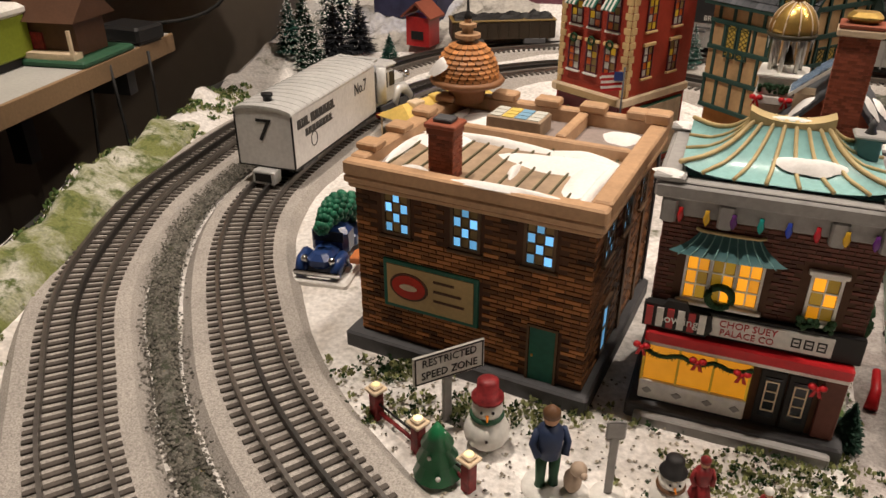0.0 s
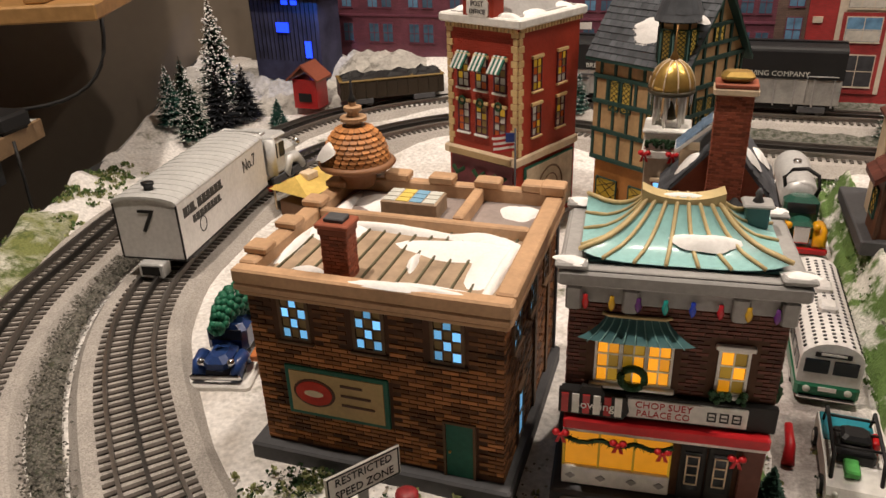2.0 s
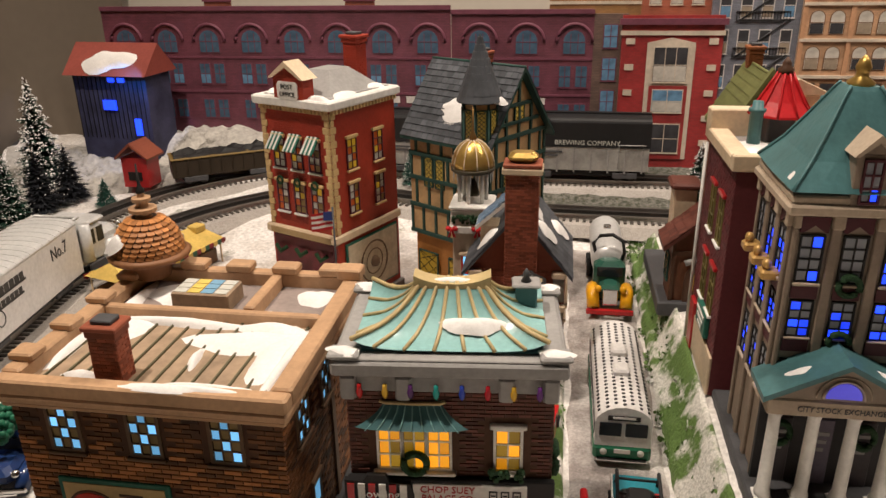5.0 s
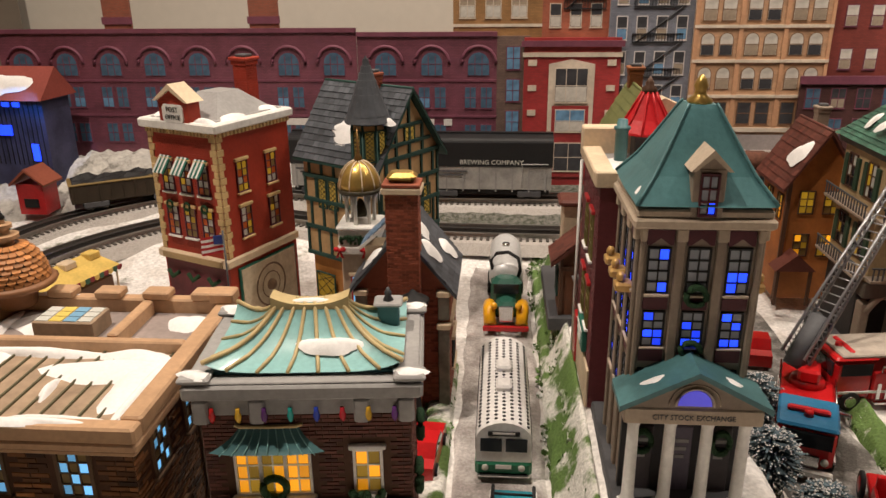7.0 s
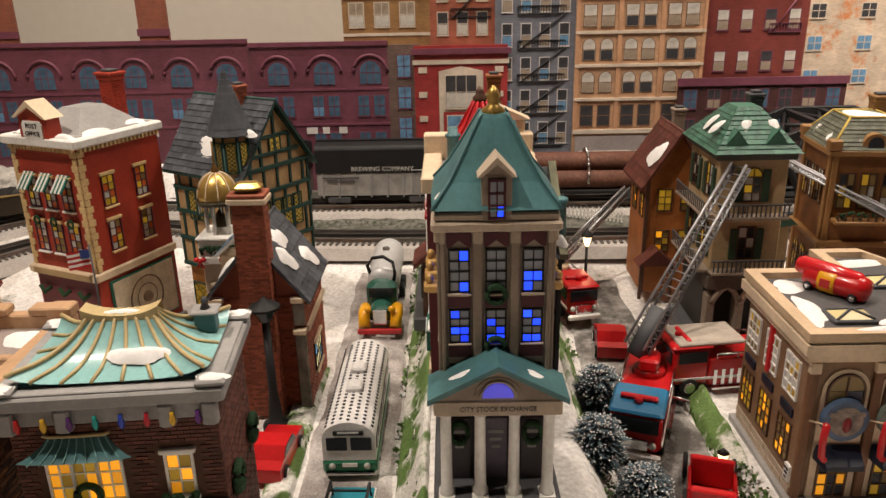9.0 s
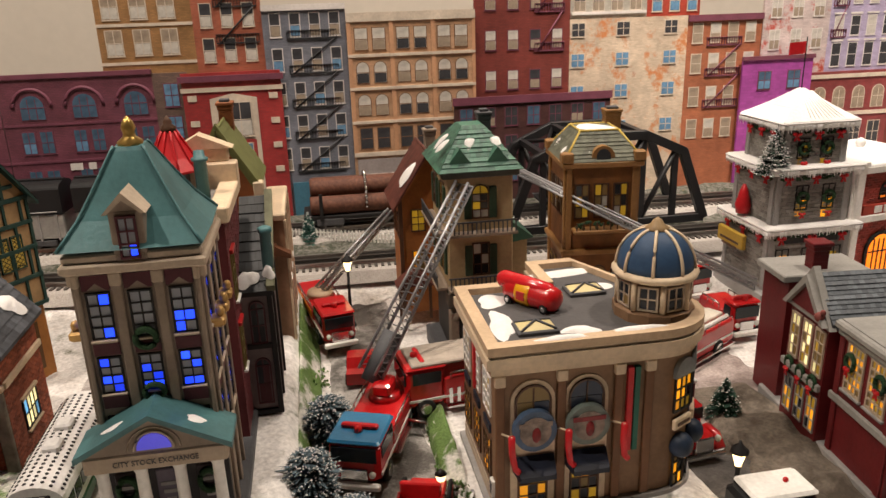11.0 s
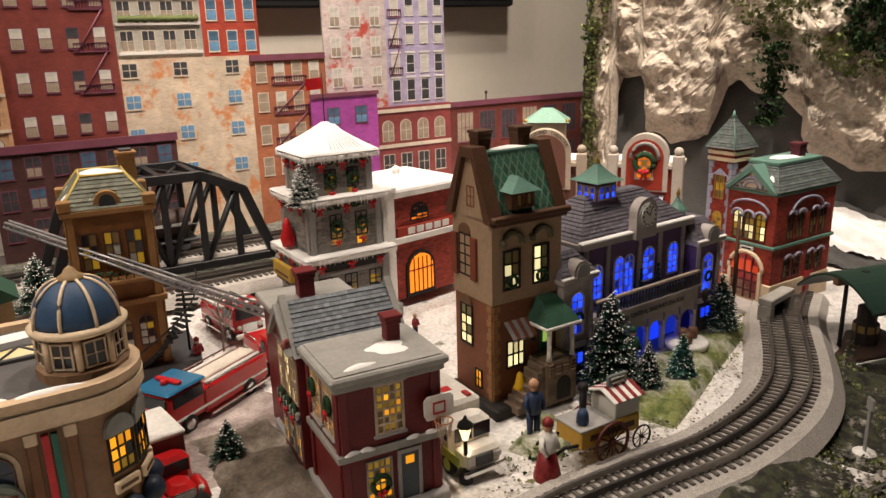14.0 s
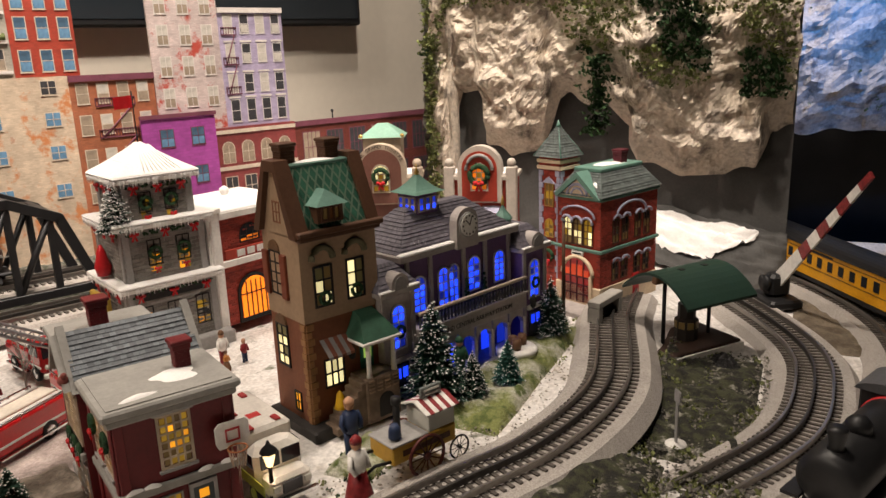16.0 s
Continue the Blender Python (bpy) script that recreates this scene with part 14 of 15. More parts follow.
def figurine(x, y, H, top, low, hat, label, yaw=0, skirt=False, z=None, base=None):
	s = H / 0.052
	p = []
	if base:
		p.append((Geo().lathe([(0.013 * s, -0.002), (0.012 * s, 0.002), (0.001, 0.003)], 0, 0, 16), base))
	if skirt:
		p.append((Geo().lathe([(0.010 * s, 0), (0.0105 * s, 0.004 * s), (0.0055 * s, 0.026 * s)], 0, 0, 14), low))
	else:
		for d in (-1, 1):
			p.append((Geo().lathe([(0.0030 * s, 0.001), (0.0024 * s, 0.006 * s), (0.0033 * s, 0.024 * s)], 0, d * 0.0033 * s, 8), low))
	p.append((Geo().lathe([(0.0056 * s, 0.022 * s), (0.0062 * s, 0.028 * s), (0.0066 * s, 0.037 * s), (0.0030 * s, 0.0405 * s)], 0, 0, 12), top))
	for d in (-1, 1):
		p.append((Geo().tube([(0, d * 0.0062 * s, 0.0375 * s), (0.001 * s, d * 0.0085 * s, 0.030 * s), (0.005 * s, d * 0.0065 * s, 0.025 * s)], 0.0020 * s, 7), top))
	p.append((Geo().ball(0, 0, 0.0445 * s, 0.0040 * s, 0.0046 * s, 10, 7), skin))
	p.append((Geo().lathe([(0.0043 * s, 0.0455 * s), (0.0042 * s, 0.0485 * s), (0.0012 * s, 0.0515 * s)], 0, 0, 10), hat))
	return joined("figurine", (x, y, gz(x, y) + 0.001 if z is None else z), yaw, p, label, "figurine")


def snowman(x, y, H, hat, scarf, label, yaw=-90):
	s = H / 0.045
	p = [(Geo().ball(0, 0, 0.011 * s, 0.0125 * s, 0.0115 * s, 16, 9), white_paint), (Geo().ball(0, 0, 0.0265 * s, 0.0085 * s, 0.008 * s, 14, 8), white_paint),
		(Geo().lathe([(0.0088 * s, 0.0205 * s), (0.0095 * s, 0.022 * s), (0.0086 * s, 0.0235 * s)], 0, 0, 14), scarf), (Geo().lathe([(0.0088 * s, 0.0325 * s), (0.0088 * s, 0.034 * s), (0.0062 * s, 0.0345 * s), (0.0058 * s, 0.0435 * s), (0.003 * s, 0.045 * s)], 0, 0, 14), hat),
		(Geo().ball(0.008 * s, 0.003 * s, 0.0285 * s, 0.0009 * s, None, 6, 4).ball(0.008 * s, -0.003 * s, 0.0285 * s, 0.0009 * s, None, 6, 4).ball(0.0125 * s, 0, 0.013 * s, 0.0009 * s, None, 6, 4), ink), (Geo().tube([(0.008 * s, 0, 0.0265 * s), (0.0125 * s, 0, 0.026 * s)], 0.001 * s, 6, None, 0.3), mat("carrot", (0.7, 0.22, 0.02), 0.5))]
	return joined("snowman", (x, y, gz(x, y)), yaw, p, label, "snowman")


snowman(0.043, 0.351, 0.047, fig_red, fig_green, "white snowman with a glossy red hat")
snowman(0.136, 0.310, 0.036, ink, fig_brown, "white snowman with a black hat")
figurine(0.075, 0.321, 0.056, fig_navy, fig_green, fig_brown, "standing figurine in a dark waistcoat", -80, False, None, white_paint)
figurine(0.152, 0.313, 0.034, fig_red, fig_red, fig_red, "small round figurine in red", -90, True)
figurine(0.180, 0.300, 0.028, fig_red, fig_green, white_paint, "small figurine in red and green", -90, True)
figurine(0.196, 0.296, 0.028, white_paint, fig_red, white_paint, "small figurine in white and red", -90, True)
joined("dog_ornament", on(0.088, 0.317, 0.001), -60, [(Geo().ball(0, 0, 0.010, 0.005, 0.008, 10, 6).ball(0.004, 0, 0.021, 0.0045, 0.0042, 10, 6).ball(0.008, 0, 0.020, 0.0022, None, 8, 5), mat("ornament_tan", (0.42, 0.32, 0.24), 0.5)), (Geo().lathe([(0.010, -0.002), (0.009, 0.002), (0.001, 0.003)], 0, 0, 14), white_paint)], "sitting tan animal ornament on a white base", "ornament")
figurine(0.987, 0.104, 0.054, fig_navy, fig_navy, skin, "figurine in a navy coat with a raised arm", -120)
figurine(0.933, 0.064, 0.054, white_paint, fig_red, fig_red, "figurine in a red skirt and white apron", -100, True, None, snow)
figurine(1.145, 0.078, 0.050, fig_green, fig_green, fig_green, "figurine in a dark green uniform", -110)
figurine(0.928, 0.462, 0.034, fig_red, fig_red, fig_red, "small figurine all in red", -90)
figurine(1.098, 0.335, 0.040, white_paint, fig_red, fig_brown, "figurine in a white jacket behind the school", -100)
figurine(1.112, 0.318, 0.028, fig_red, fig_navy, skin, "small figurine in a red jacket", -100)
figurine(1.088, 0.322, 0.022, mat("ornament_orange", (0.5, 0.2, 0.05), 0.5), fig_brown, fig_brown, "small orange figurine behind the school", -100, True)
for k, (x, y, a, b) in enumerate(((0.130, 0.600, fig_red, fig_green), (0.115, 0.640, fig_green, fig_red), (0.045, 0.760, fig_red, fig_navy), (0.075, 0.790, white_paint, fig_red), (0.150, 0.625, fig_brown, fig_navy))):
	figurine(x, y, 0.030, a, b, fig_red if k % 2 else white_paint, ("small plain figurine all in red" if a is fig_red else "small figurine in winter clothes"), 40 * k)
for x, y, z, c in ((1.375, 0.045, 0, fig_green), (1.352, 0.052, 0, fig_brown)):
	figurine(x, y, 0.026, c, fig_brown, skin, "small figurine by the fire house door", -90)
figurine(1.322, 0.036, 0.022, white_paint, fig_green, skin, "small pale figurine by the tunnel", -90)
for k, (x, y) in enumerate(((0.128, 0.755), (0.152, 0.742))):
	b = thing("mail_box", on(x, y), -30, "rounded green street mail box with a red front", "mail box")
	part("body", Geo().slab([(-0.010, 0), (0.010, 0)] + [(0.010 * cos(pi * i / 8), 0.016 + 0.006 * sin(pi * i / 8)) for i in range(9)], -0.008, 0.008), mat("mail_green", (0.02, 0.16, 0.08), 0.4), b)
	part("front_plate", Geo().box(-0.007, 0.007, -0.009, -0.0078, 0.003, 0.013), fig_red, b)


# ---- street lamps, signs, fences ----
lamp_glow = MATS["lamp_glass"]


def street_lamp(x, y, H, label, lit=True):
	h = thing("street_lamp", on(x, y), 0, label, "street lamp")
	part("post", Geo().lathe([(0.0055, -0.003), (0.0055, 0.004), (0.003, 0.008), (0.0018, H * 0.3), (0.0015, H - 0.016)], 0, 0, 10), ink, h, "black iron post")
	lt = part("lantern", Geo().lathe([(0.0022, H - 0.016), (0.0052, H - 0.005)], 0, 0, 8, None, False), lamp_glow if lit else glass, h, "glass lantern")
	part("cap", Geo().lathe([(0.0066, H - 0.005), (0.0060, H - 0.003), (0.0018, H + 0.001), (0.0008, H + 0.004)], 0, 0, 8), ink, lt)
	if lit:
		lp = bpy.data.lights.new("lantern_bulb", "POINT")
		lp.energy, lp.color, lp.shadow_soft_size = 0.012, (1.0, 0.72, 0.42), 0.003
		ob = new("lantern_bulb", lp)
		ob.parent, ob.location = h, (0, 0, H - 0.022)
	return h


street_lamp(0.289, 0.538, 0.112, "stout black street lamp with a dark lantern", False).scale = (2.0, 2.0, 1)
street_lamp(0.655, 0.650, 0.082, "black street lamp with a warm lit lantern")
street_lamp(0.900, 0.116, 0.052, "black street lamp lit beside the ambulance")
street_lamp(0.741, 0.220, 0.044, "black street lamp lit beside the red truck")
pole = thing("brown_pole", on(1.323, 0.027), 0, "tall thin brown wooden pole", "pole")
part("shaft", Geo().lathe([(0.0026, -0.004), (0.0022, 0.06), (0.0018, 0.128)], 0, 0, 9), brown_paint, pole)
part("top_cap", Geo().ball(0, 0, 0.129, 0.0024, None, 8, 5), dark_grey, pole)

sg = thing("speed_sign", on(0.020, 0.370), 30, "white speed zone sign with black letters on a post", "sign")
part("post", Geo().box(-0.0028, 0.0028, -0.0008, 0.0022, -0.004, 0.046, 0.0006), grey_paint, sg, "flat grey post")
bd = part("board", Geo().box(-0.0225, 0.0225, -0.0026, -0.0008, 0.034, 0.054, 0.0006), mat("sign_white", (0.60, 0.58, 0.54), 0.5), sg, "white board")
part("border", Geo().box(-0.0215, 0.0215, -0.0029, -0.0024, 0.035, 0.0358).box(-0.0215, 0.0215, -0.0029, -0.0024, 0.0522, 0.053).box(-0.0215, -0.0207, -0.0029, -0.0024, 0.0358, 0.0522).box(0.0207, 0.0215, -0.0029, -0.0024, 0.0358, 0.0522), ink, bd)
SF = T((0, -0.0026, 0))
letters(bd, SF, "RESTRICTED", 0, 0.0483, 0.0072, ink, "sign_text", 0.86)
letters(bd, SF, "SPEED ZONE", 0, 0.0400, 0.0072, ink, "sign_text", 0.86)


def lantern_fence():
	h = thing("lantern_fence", on(0, 0.35), 0, "red lantern posts with cream caps joined by a bench", "fence")
	pts = [(0.034, 0.318), (0.005, 0.345), (-0.022, 0.372)]
	for x, y in pts:
		z = gz(x, y) - gz(0, 0.35)
		M = T((x, y - 0.35, z)) @ ROT(radians(-42), 4, "Z")
		ps = part("post", Geo(M).box(-0.0032, 0.0032, -0.0032, 0.0032, -0.003, 0.020, 0.0005), fig_red, h, "red post")
		part("cap", Geo(M).box(-0.0050, 0.0050, -0.0050, 0.0050, 0.020, 0.0222, 0.0005).box(-0.0034, 0.0034, -0.0034, 0.0034, 0.0222, 0.0245, 0.0008), cream, ps, "cream cap")
		# the rounded top of each cap is given a warm glow
		part("snow_top", Geo(M).ball(0, 0, 0.0245, 0.0028, 0.001, 8, 4), lit_warm, ps)
	for (x0, y0), (x1, y1) in zip(pts, pts[1:]):
		a, b = Vector((x0, y0 - 0.35, 0.006)), Vector((x1, y1 - 0.35, 0.006))
		part("rail", Geo().tube([tuple(a), tuple(b)], 0.0014, 5), fig_red, h)
		part("rail", Geo().tube([tuple(a + Vector((0, 0, 0.006))), tuple(b + Vector((0, 0, 0.006)))], 0.0008, 5), ink, h)
	part("bench_seat", Geo(T((0.016, -0.010, 0)) @ ROT(radians(-42), 4, "Z")).box(-0.012, 0.012, -0.003, 0.004, 0.0035, 0.0052, 0.0005), fig_red, h)


lantern_fence()
sw = thing("switch_lever", on(0.107, 0.318), 0, "grey flat switch stand on a round foot", "switch stand")
part("lever", Geo().box(-0.0022, 0.0022, -0.0008, 0.0008, 0, 0.046, 0.0006).box(-0.0050, 0.0050, -0.001, 0.001, 0.040, 0.051, 0.0012), grey_paint, sw)
part("foot", Geo().lathe([(0.010, -0.002), (0.009, 0.002), (0.002, 0.003)], 0, 0, 16), white_paint, sw)
copy_thing(sw, pose(1.130, -0.130, -0.020, 0, 0, 35))["label"] = "grey switch stand on a white disc between the tracks"

wf = thing("white_fence", (0.674, 0.891, gz(0.674, 0.891) + 0.001), heading((0.674, 0.891), (0.79, 0.773)), "low white picket fence along the back track", "fence")
pk = Geo().slab([(-0.0012, 0), (0.0012, 0), (0.0012, 0.013), (0, 0.016), (-0.0012, 0.013)], -0.0005, 0.0005).mesh("picket", white_paint)
for k in range(34):
	ob = new("picket", pk)
	ob.parent, ob.location = wf, (0.005 * k, 0, 0)
for z in (0.004, 0.010):
	part("fence_rail", Geo().box(-0.001, 0.167, 0.0005, 0.0013, z, z + 0.0015), white_paint, wf)


# ---- market stand, vendor cart, shelter, portal, gate ----
def stand():
	a, b = (-0.063, 0.824), (0.031, 0.937)
	h = thing("market_stand", on(*a), heading(a, b), "long stand under a yellow cloth roof with scalloped edge", "market stand")
	L = 0.147
	part("counter", Geo().box(0.004, L - 0.004, -0.020, 0.020, -0.006, 0.018, 0.001), fig_brown, h)
	part("roof", Geo().add([(0, -0.030, 0.030), (L, -0.030, 0.030), (L, 0.030, 0.030), (0, 0.030, 0.030), (0.012, 0, 0.046), (L - 0.012, 0, 0.046)], [(0, 1, 5, 4), (2, 3, 4, 5), (1, 2, 5), (3, 0, 4), (3, 2, 1, 0)]), mat("cloth_yellow", (0.66, 0.46, 0.12), 0.7, stain=(60, 0.2)), h, "yellow cloth roof")
	for k in range(22):
		x = L * (k + 0.5) / 22
		for y in (-0.0305, 0.0305):
			part("scallop", Geo().slab([(x - 0.0036, 0.031), (x - 0.0036, 0.027), (x, 0.0245), (x + 0.0036, 0.027), (x + 0.0036, 0.031)], y - 0.0005, y + 0.0005), (fig_red, MATS["cloth_yellow"], fig_green)[k % 3], h)
	for k in range(4):
		part("roof_crate", Geo().box(0.02 + 0.034 * k, 0.036 + 0.034 * k, -0.012, 0.002, 0.040, 0.048, 0.001), (cream, MATS["cloth_yellow"])[k % 2], h)
	for x in (0.004, L - 0.004):
		for y in (-0.026, 0.026):
			part("pole", Geo().cyl(x, y, -0.006, 0.031, 0.0012, None, 6), cream, h)


stand()


def vendor_cart():
	h = thing("vendor_cart", on(0.992, 0.046, 0.001), -24, "yellow pretzel cart with a striped awning and spoked wheels", "cart")
	part("body", Geo().box(-0.030, 0.024, -0.013, 0.013, 0.016, 0.029, 0.001), mat("cart_yellow", (0.55, 0.33, 0.05), 0.45), h, "yellow painted body")
	part("writing_bar", Geo().box(-0.022, 0.018, -0.0136, -0.0128, 0.021, 0.025), brown_paint, h)
	part("top_plate", Geo().box(-0.031, 0.000, -0.0135, 0.0135, 0.029, 0.0305, 0.0005), grey_paint, h)
	part("canopy_box", Geo().box(0.001, 0.024, -0.012, 0.012, 0.029, 0.041, 0.0006), pane_pale, h)
	for k in range(8):
		x = -0.002 + 0.0036 * k
		part("awning_stripe", Geo().slab([(x, 0.0), (x + 0.0036, 0.0), (x + 0.0036, 0.001), (x, 0.001)], -0.015, 0.0, T((0, 0, 0.0475)) @ ROT(radians(22), 4, "X")), fig_red if k % 2 else white_paint, h)
		part("awning_stripe", Geo().slab([(x, 0.0), (x + 0.0036, 0.0), (x + 0.0036, 0.001), (x, 0.001)], 0.0, 0.015, T((0, 0, 0.0475)) @ ROT(radians(-22), 4, "X")), fig_red if k % 2 else white_paint, h)
	sb = part("sign_board", Geo().box(0.004, 0.022, -0.0012, 0.0012, 0.0480, 0.0560, 0.0005), mat("sign_slate", (0.16, 0.18, 0.17), 0.5), h)
	bars(sb, T((0, -0.0014, 0)), 0.013, 0.0550, 0.013, 0.006, 2, pane_pale)
	part("stove_pipe", Geo().cyl(-0.012, 0.006, 0.030, 0.050, 0.0025, None, 10).cyl(-0.012, 0.006, 0.048, 0.053, 0.0034, None, 10), ink, h)
	part("blue_pot", Geo().lathe([(0.003, 0.0305), (0.0045, 0.032), (0.004, 0.038), (0.0026, 0.041)], -0.022, -0.005, 12), fig_navy, h)
	for s in (-1, 1):
		h.scale = (1.15, 1.15, 1.15)
		wheel(h, -0.004, s * 0.0155, 0.0155, 0.003, mat("wheel_brown", (0.09, 0.02, 0.015), 0.5), 12)
		wheel(h, 0.027, s * 0.0125, 0.009, 0.003, ink, 10)
		part("handle", Geo().tube([(-0.030, s * 0.010, 0.019), (-0.042, s * 0.010, 0.021), (-0.050, s * 0.009, 0.017)], 0.0011, 6), ink, h)


vendor_cart()


def shelter():
	a, b = (1.352, -0.085), (1.395, -0.140)
	h = thing("platform_shelter", (1.366, -0.104, -0.022), -38, "small platform shelter under a curved green roof", "shelter")
	part("platform", Geo().box(-0.058, 0.050, -0.034, 0.034, -0.002, 0.010, 0.001), mat("platform_brown", (0.05, 0.028, 0.02), 0.7), h, "dark brown platform")
	part("platform_edge", Geo().box(-0.060, 0.052, -0.037, -0.034, -0.002, 0.007).box(-0.060, 0.052, 0.034, 0.037, -0.002, 0.007), white_paint, h)
	part("kiosk", Geo().lathe([(0.013, 0.010), (0.013, 0.034), (0.010, 0.036), (0.010, 0.052)], 0, 0, 8, None, False), mat("kiosk_black", (0.03, 0.024, 0.02), 0.5), h, "dark octagonal kiosk")
	for k in range(8):
		M = ROT(k * pi / 4 + pi / 8, 4, "Z") @ T((-0.0035, -0.0123, 0))
		part("kiosk_window", Geo(M).box(0, 0.007, -0.0006, 0.0006, 0.024, 0.032), pane_tan, h)
	for x in (-0.034, 0.034):
		part("post", Geo().cyl(x, 0, 0.010, 0.090, 0.0022, None, 8), ink, h)
	part("ridge_beam", Geo().box(-0.050, 0.050, -0.004, 0.004, 0.082, 0.090, 0.001), fig_brown, h)
	n = 14
	out = [(-0.052 + 0.104 * k / n, 0.068 + 0.026 * (1 - (2 * k / n - 1) ** 2)) for k in range(n + 1)]
	# the shelter's shade is put into a darker roof green
	part("roof", along(Geo(), out + [(y, z - 0.003) for y, z in reversed(out)], -0.050, 0.050), mat("shelter_green_shaded", (0.016, 0.040, 0.028), 0.55, stain=(25, 0.15)), h, "curved green roof, coloured dark for its shade")
	for x in (-0.016, 0.018):
		part("roof_slot", Geo().box(x - 0.001, x + 0.005, -0.006, 0.000, 0.0937, 0.0945), ink, h)


shelter()
pt = thing("tunnel_portal", (1.362, -0.016, 0.0), YAW + 10, "small grey tunnel mouth with a black slab standing for the dark opening", "tunnel portal")
part("slab", Geo().box(-0.030, 0.030, -0.004, 0.012, 0.022, 0.030, 0.001), mat("portal_grey", (0.34, 0.32, 0.29), 0.8, stain=(40, 0.25)), pt, "grey slab lintel")
part("cheek", Geo().box(-0.030, -0.021, -0.004, 0.012, -0.004, 0.022, 0.001), MATS["portal_grey"], pt)
part("cheek", Geo().box(0.021, 0.030, -0.004, 0.012, -0.004, 0.022, 0.001), MATS["portal_grey"], pt)
# no hole here: a black slab paints the darkness of the mouth
part("opening", Geo().box(-0.021, 0.021, 0.004, 0.010, -0.004, 0.022), ink, pt, "black slab standing for the dark opening")
coal = thing("coal_heap", (1.325, -0.150, -0.024), 20, "small black coal heap on the platform", "coal")
part("coal_mound", Geo().grid(lambda u, v: (-0.022 + 0.044 * u, -0.014 + 0.028 * v, 0.014 * sin(pi * u) ** 0.7 * sin(pi * v) ** 0.7 + 0.006 * noise.noise(Vector((u * 14, v * 11, 6)))), 22, 16, False), ink, coal)


def gate():
	p0, p1 = Vector((1.555, -0.190, 0.008)), Vector((1.42, -0.276, 0.173))
	h = thing("crossing_gate", (p0.x, p0.y, -0.018), heading(p0, p1), "raised red and white crossing gate on a black base", "crossing gate")
	part("base", Geo().box(-0.030, 0.030, -0.022, 0.022, -0.004, 0.008, 0.003).box(-0.012, 0.012, -0.014, 0.014, 0.008, 0.038, 0.004), black_plastic, h, "black mechanism base")
	part("gear", Geo(T((0, -0.016, 0.026)) @ ROT(radians(90), 4, "X")).cyl(0, 0, -0.003, 0.003, 0.011, None, 16), black_plastic, h)
	d = hypot(p1.x - p0.x, p1.y - p0.y)
	L = hypot(d, 0.165)
	M = T((0, 0, 0.026)) @ ROT(-atan2(0.165, d), 4, "Y")
	n = 10
	for k in range(n):
		a, b = L * k / n, L * (k + 1) / n
		wa, wb = 0.010 - 0.006 * k / n, 0.010 - 0.006 * (k + 1) / n
		part("arm_section", Geo(M).add([(a, -0.0015, -wa), (b, -0.0015, -wb), (b, -0.0015, wb), (a, -0.0015, wa), (a, 0.0015, -wa), (b, 0.0015, -wb), (b, 0.0015, wb), (a, 0.0015, wa)], [(0, 1, 2, 3), (7, 6, 5, 4), (0, 4, 5, 1), (2, 6, 7, 3), (1, 5, 6, 2), (0, 3, 7, 4)]), fig_red if k % 2 and k > 1 else white_paint, h)
	part("counterweight", Geo(M).box(-0.026, -0.002, -0.004, 0.004, -0.007, 0.007, 0.002), black_plastic, h)


gate()
disc = thing("barrel_ornament", on(1.215, 0.045, 0.015), 0, "round white disc with dark barrels", "ornament")
part("disc", Geo().lathe([(0.021, -0.004), (0.022, 0.001), (0.020, 0.003)], 0, 0, 24), white_paint, disc)
for x, y in ((0, 0.004), (0.009, -0.003), (-0.008, -0.003)):
	part("barrel", Geo().lathe([(0.0045, 0.003), (0.0055, 0.008), (0.0045, 0.014)], x, y, 12), fig_brown, disc)

# ---- timber behind the shops, side shelf, cables ----
tp = thing("timber_pile", on(*G(-0.015, 0.59)[:2]), YAW, "pile of dark cut timber behind the office", "timber")
for k in range(9):
	M = T((-0.02, -0.016 + 0.008 * (k % 4) + 0.004 * (k // 4), 0.004 + 0.0068 * (k // 4))) @ ROT(radians(90), 4, "Y")
	part("timber", Geo(M).cyl(0, 0, 0, 0.044, 0.0037, None, 8), fig_brown, tp)
sh = thing("side_shelf", (-0.365, 0.775, 0.095), -8.9, "pale laminate side shelf with a tan wooden edge", "shelf")
part("board", Geo().box(-0.24, -0.004, -0.45, 0.155, -0.020, 0.0, 0.001), mat("laminate", (0.42, 0.41, 0.39), 0.45, stain=(8, 0.15)), sh)
part("edge_strip", Geo().box(-0.004, 0.0, -0.45, 0.155, -0.021, 0.0005, 0.001), mat("shelf_wood", (0.24, 0.155, 0.085), 0.6, stain=(8, 0.25)), sh, "tan wooden edge strip")
for b in (-0.25, 0.10):
	part("bracket", Geo().box(-0.20, -0.03, b - 0.008, b + 0.008, -0.06, -0.020).box(-0.215, -0.19, b - 0.01, b + 0.01, -0.16, -0.020), dark_grey, sh)
wc = thing("wall_cabinet", (-0.25, 0.912, 0.2), 2, "honey-coloured open wooden cabinet on the wall", "cabinet")
oak = mat("honey_oak", (0.36, 0.20, 0.075), 0.45, grain=(120, 0.15), stain=(14, 0.25))
part("bottom_board", Geo().box(-0.34, 0, 0, 0.27, 0, 0.018, 0.002), oak, wc)
part("back_board", Geo().box(-0.34, -0.02, 0.245, 0.26, 0.018, 0.26, 0.002), oak, wc)
for x in (-0.34, -0.20, -0.075):
	part("upright", Geo().box(x, x + 0.022, 0.012, 0.245, 0.018, 0.26, 0.002), oak, wc)
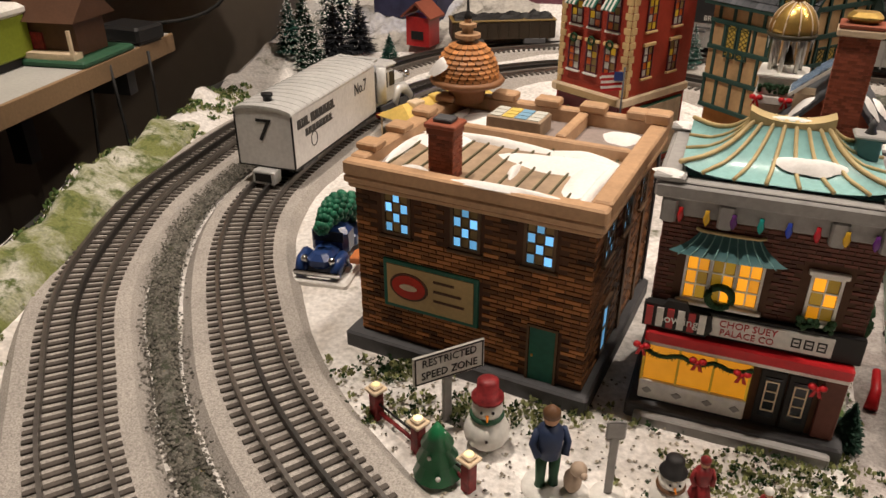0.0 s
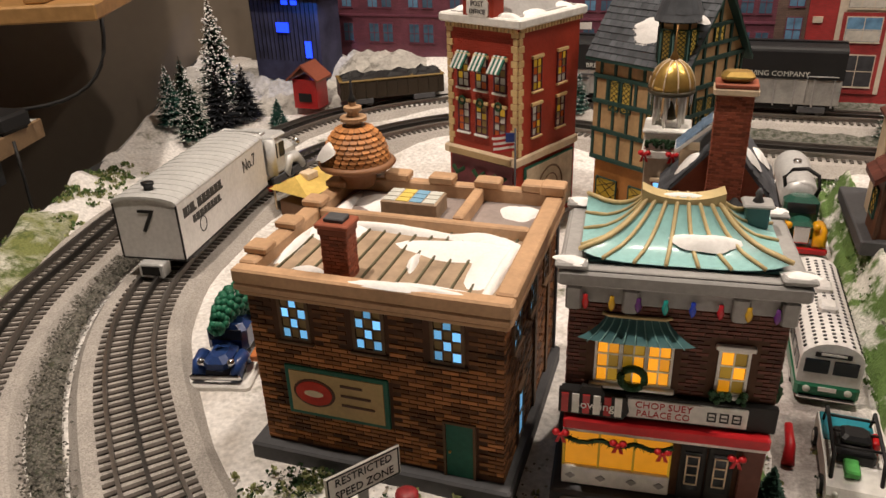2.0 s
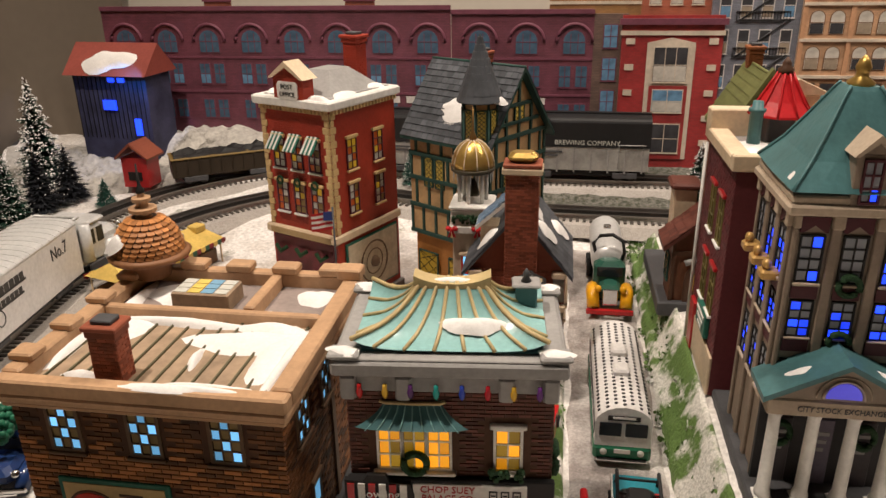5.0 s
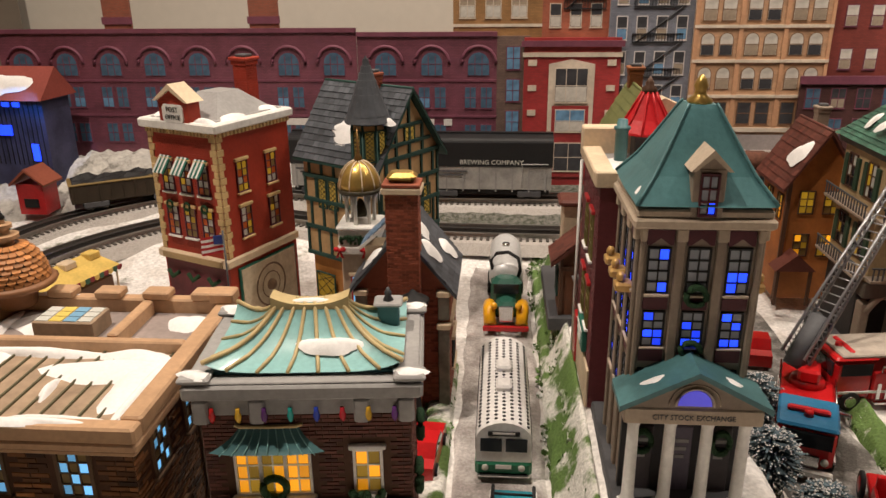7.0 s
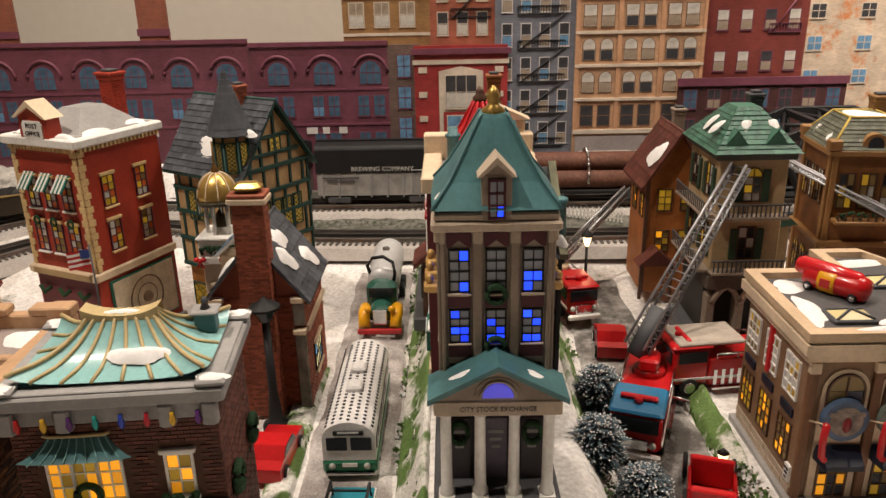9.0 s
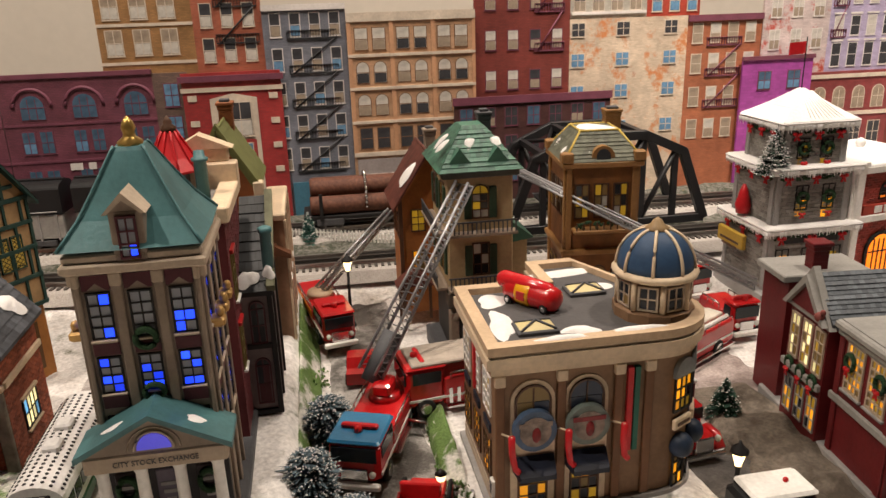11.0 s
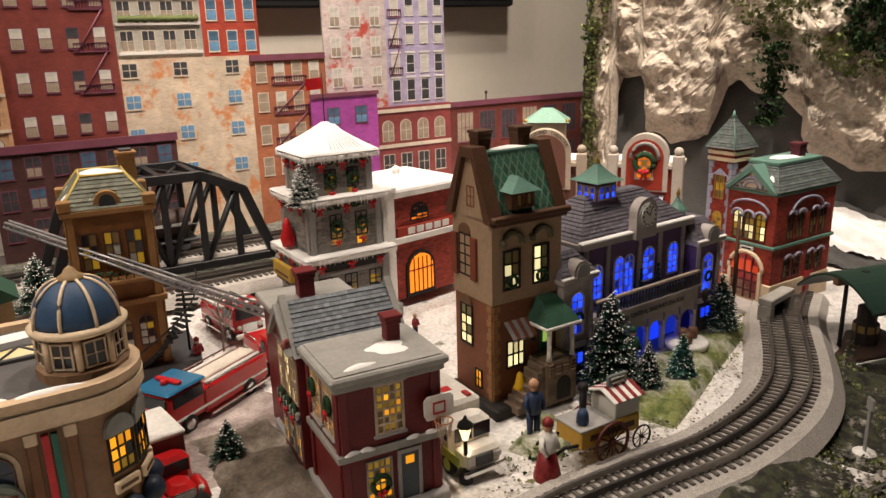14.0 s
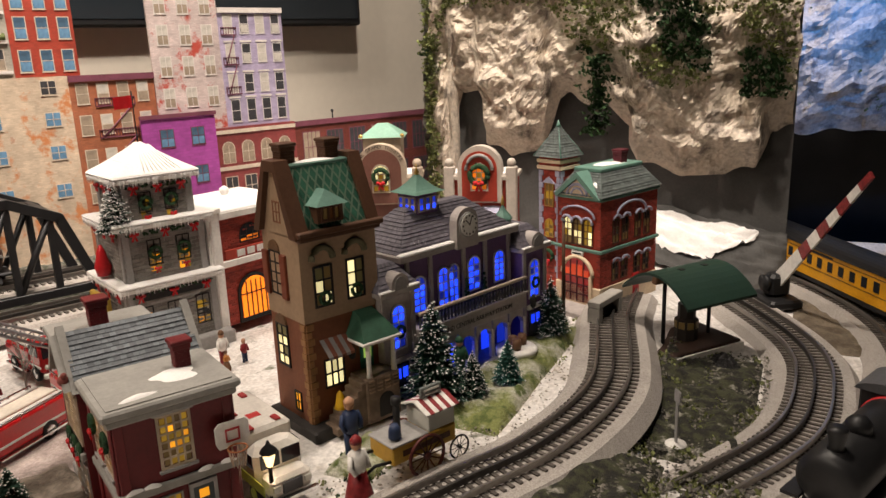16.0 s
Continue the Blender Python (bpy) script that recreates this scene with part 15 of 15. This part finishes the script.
pb = thing("power_box", (-0.372, 0.885, 0.0955), -20, "black power box at the end of the shelf", "power supply")
part("case", Geo().box(-0.03, 0.03, -0.022, 0.022, 0.002, 0.020, 0.003), black_plastic, pb)
part("foot", Geo().box(-0.026, 0.026, -0.018, 0.018, 0, 0.002), ink, pb)
cb = thing("toy_cabin", (-0.410, 0.812, 0.096), -9, "small dark toy shop with trinkets on green ground", "toy house")
part("green_ground", Geo().box(-0.050, 0.050, -0.045, 0.045, -0.001, 0.006, 0.002), fig_green, cb)
part("wall", Geo().box(-0.032, 0.032, -0.025, 0.025, 0.006, 0.045, 0.001), brown_paint, cb)
part("roof", along(Geo(), [(-0.036, 0.042), (0.036, 0.042), (0, 0.075)], -0.040, 0.040), brown_paint, cb)
part("porch", Geo().box(-0.036, 0.036, -0.040, -0.025, 0.006, 0.012).box(-0.036, -0.033, -0.040, -0.037, 0.012, 0.036).box(0.033, 0.036, -0.040, -0.037, 0.012, 0.036), cream, cb)
part("red_trim", Geo().box(-0.02, -0.006, -0.027, -0.024, 0.012, 0.03), fig_red, cb)
bx = thing("lime_box", (-0.472, 0.735, 0.0955), -9, "lime-green box with a white lid on the shelf", "box")
part("lid", Geo().box(-0.032, 0.032, -0.072, 0.062, 0.048, 0.060, 0.004), white_paint, bx)
part("base", Geo().box(-0.027, 0.027, -0.064, 0.056, 0, 0.010), ink, bx)
part("box", Geo().box(-0.03, 0.03, -0.07, 0.06, 0.008, 0.05, 0.002), mat("box_lime", (0.20, 0.24, 0.025), 0.5), bx)
cable = Geo()
for x, y, k in ((-0.362, 0.80, 0), (-0.345, 0.86, 1), (-0.37, 0.77, 2)):
	cable.tube([(x + 0.012 * sin(3 * t / 10 + k) - 0.012 * sin(k), y - 0.003 * t, 0.09 - 0.04 * t) for t in range(11)], 0.0018, 5)
cable.tube([(-0.252 - 0.115 * (t / 10) ** 2.2, 0.93 - 0.03 * t / 10, 0.2 - 0.088 * (1 - (1 - t / 10) ** 2.2)) for t in range(11)], 0.0022, 6)
solid("hanging_cable", cable, ink, "black cables hanging below the shelf", "cable")
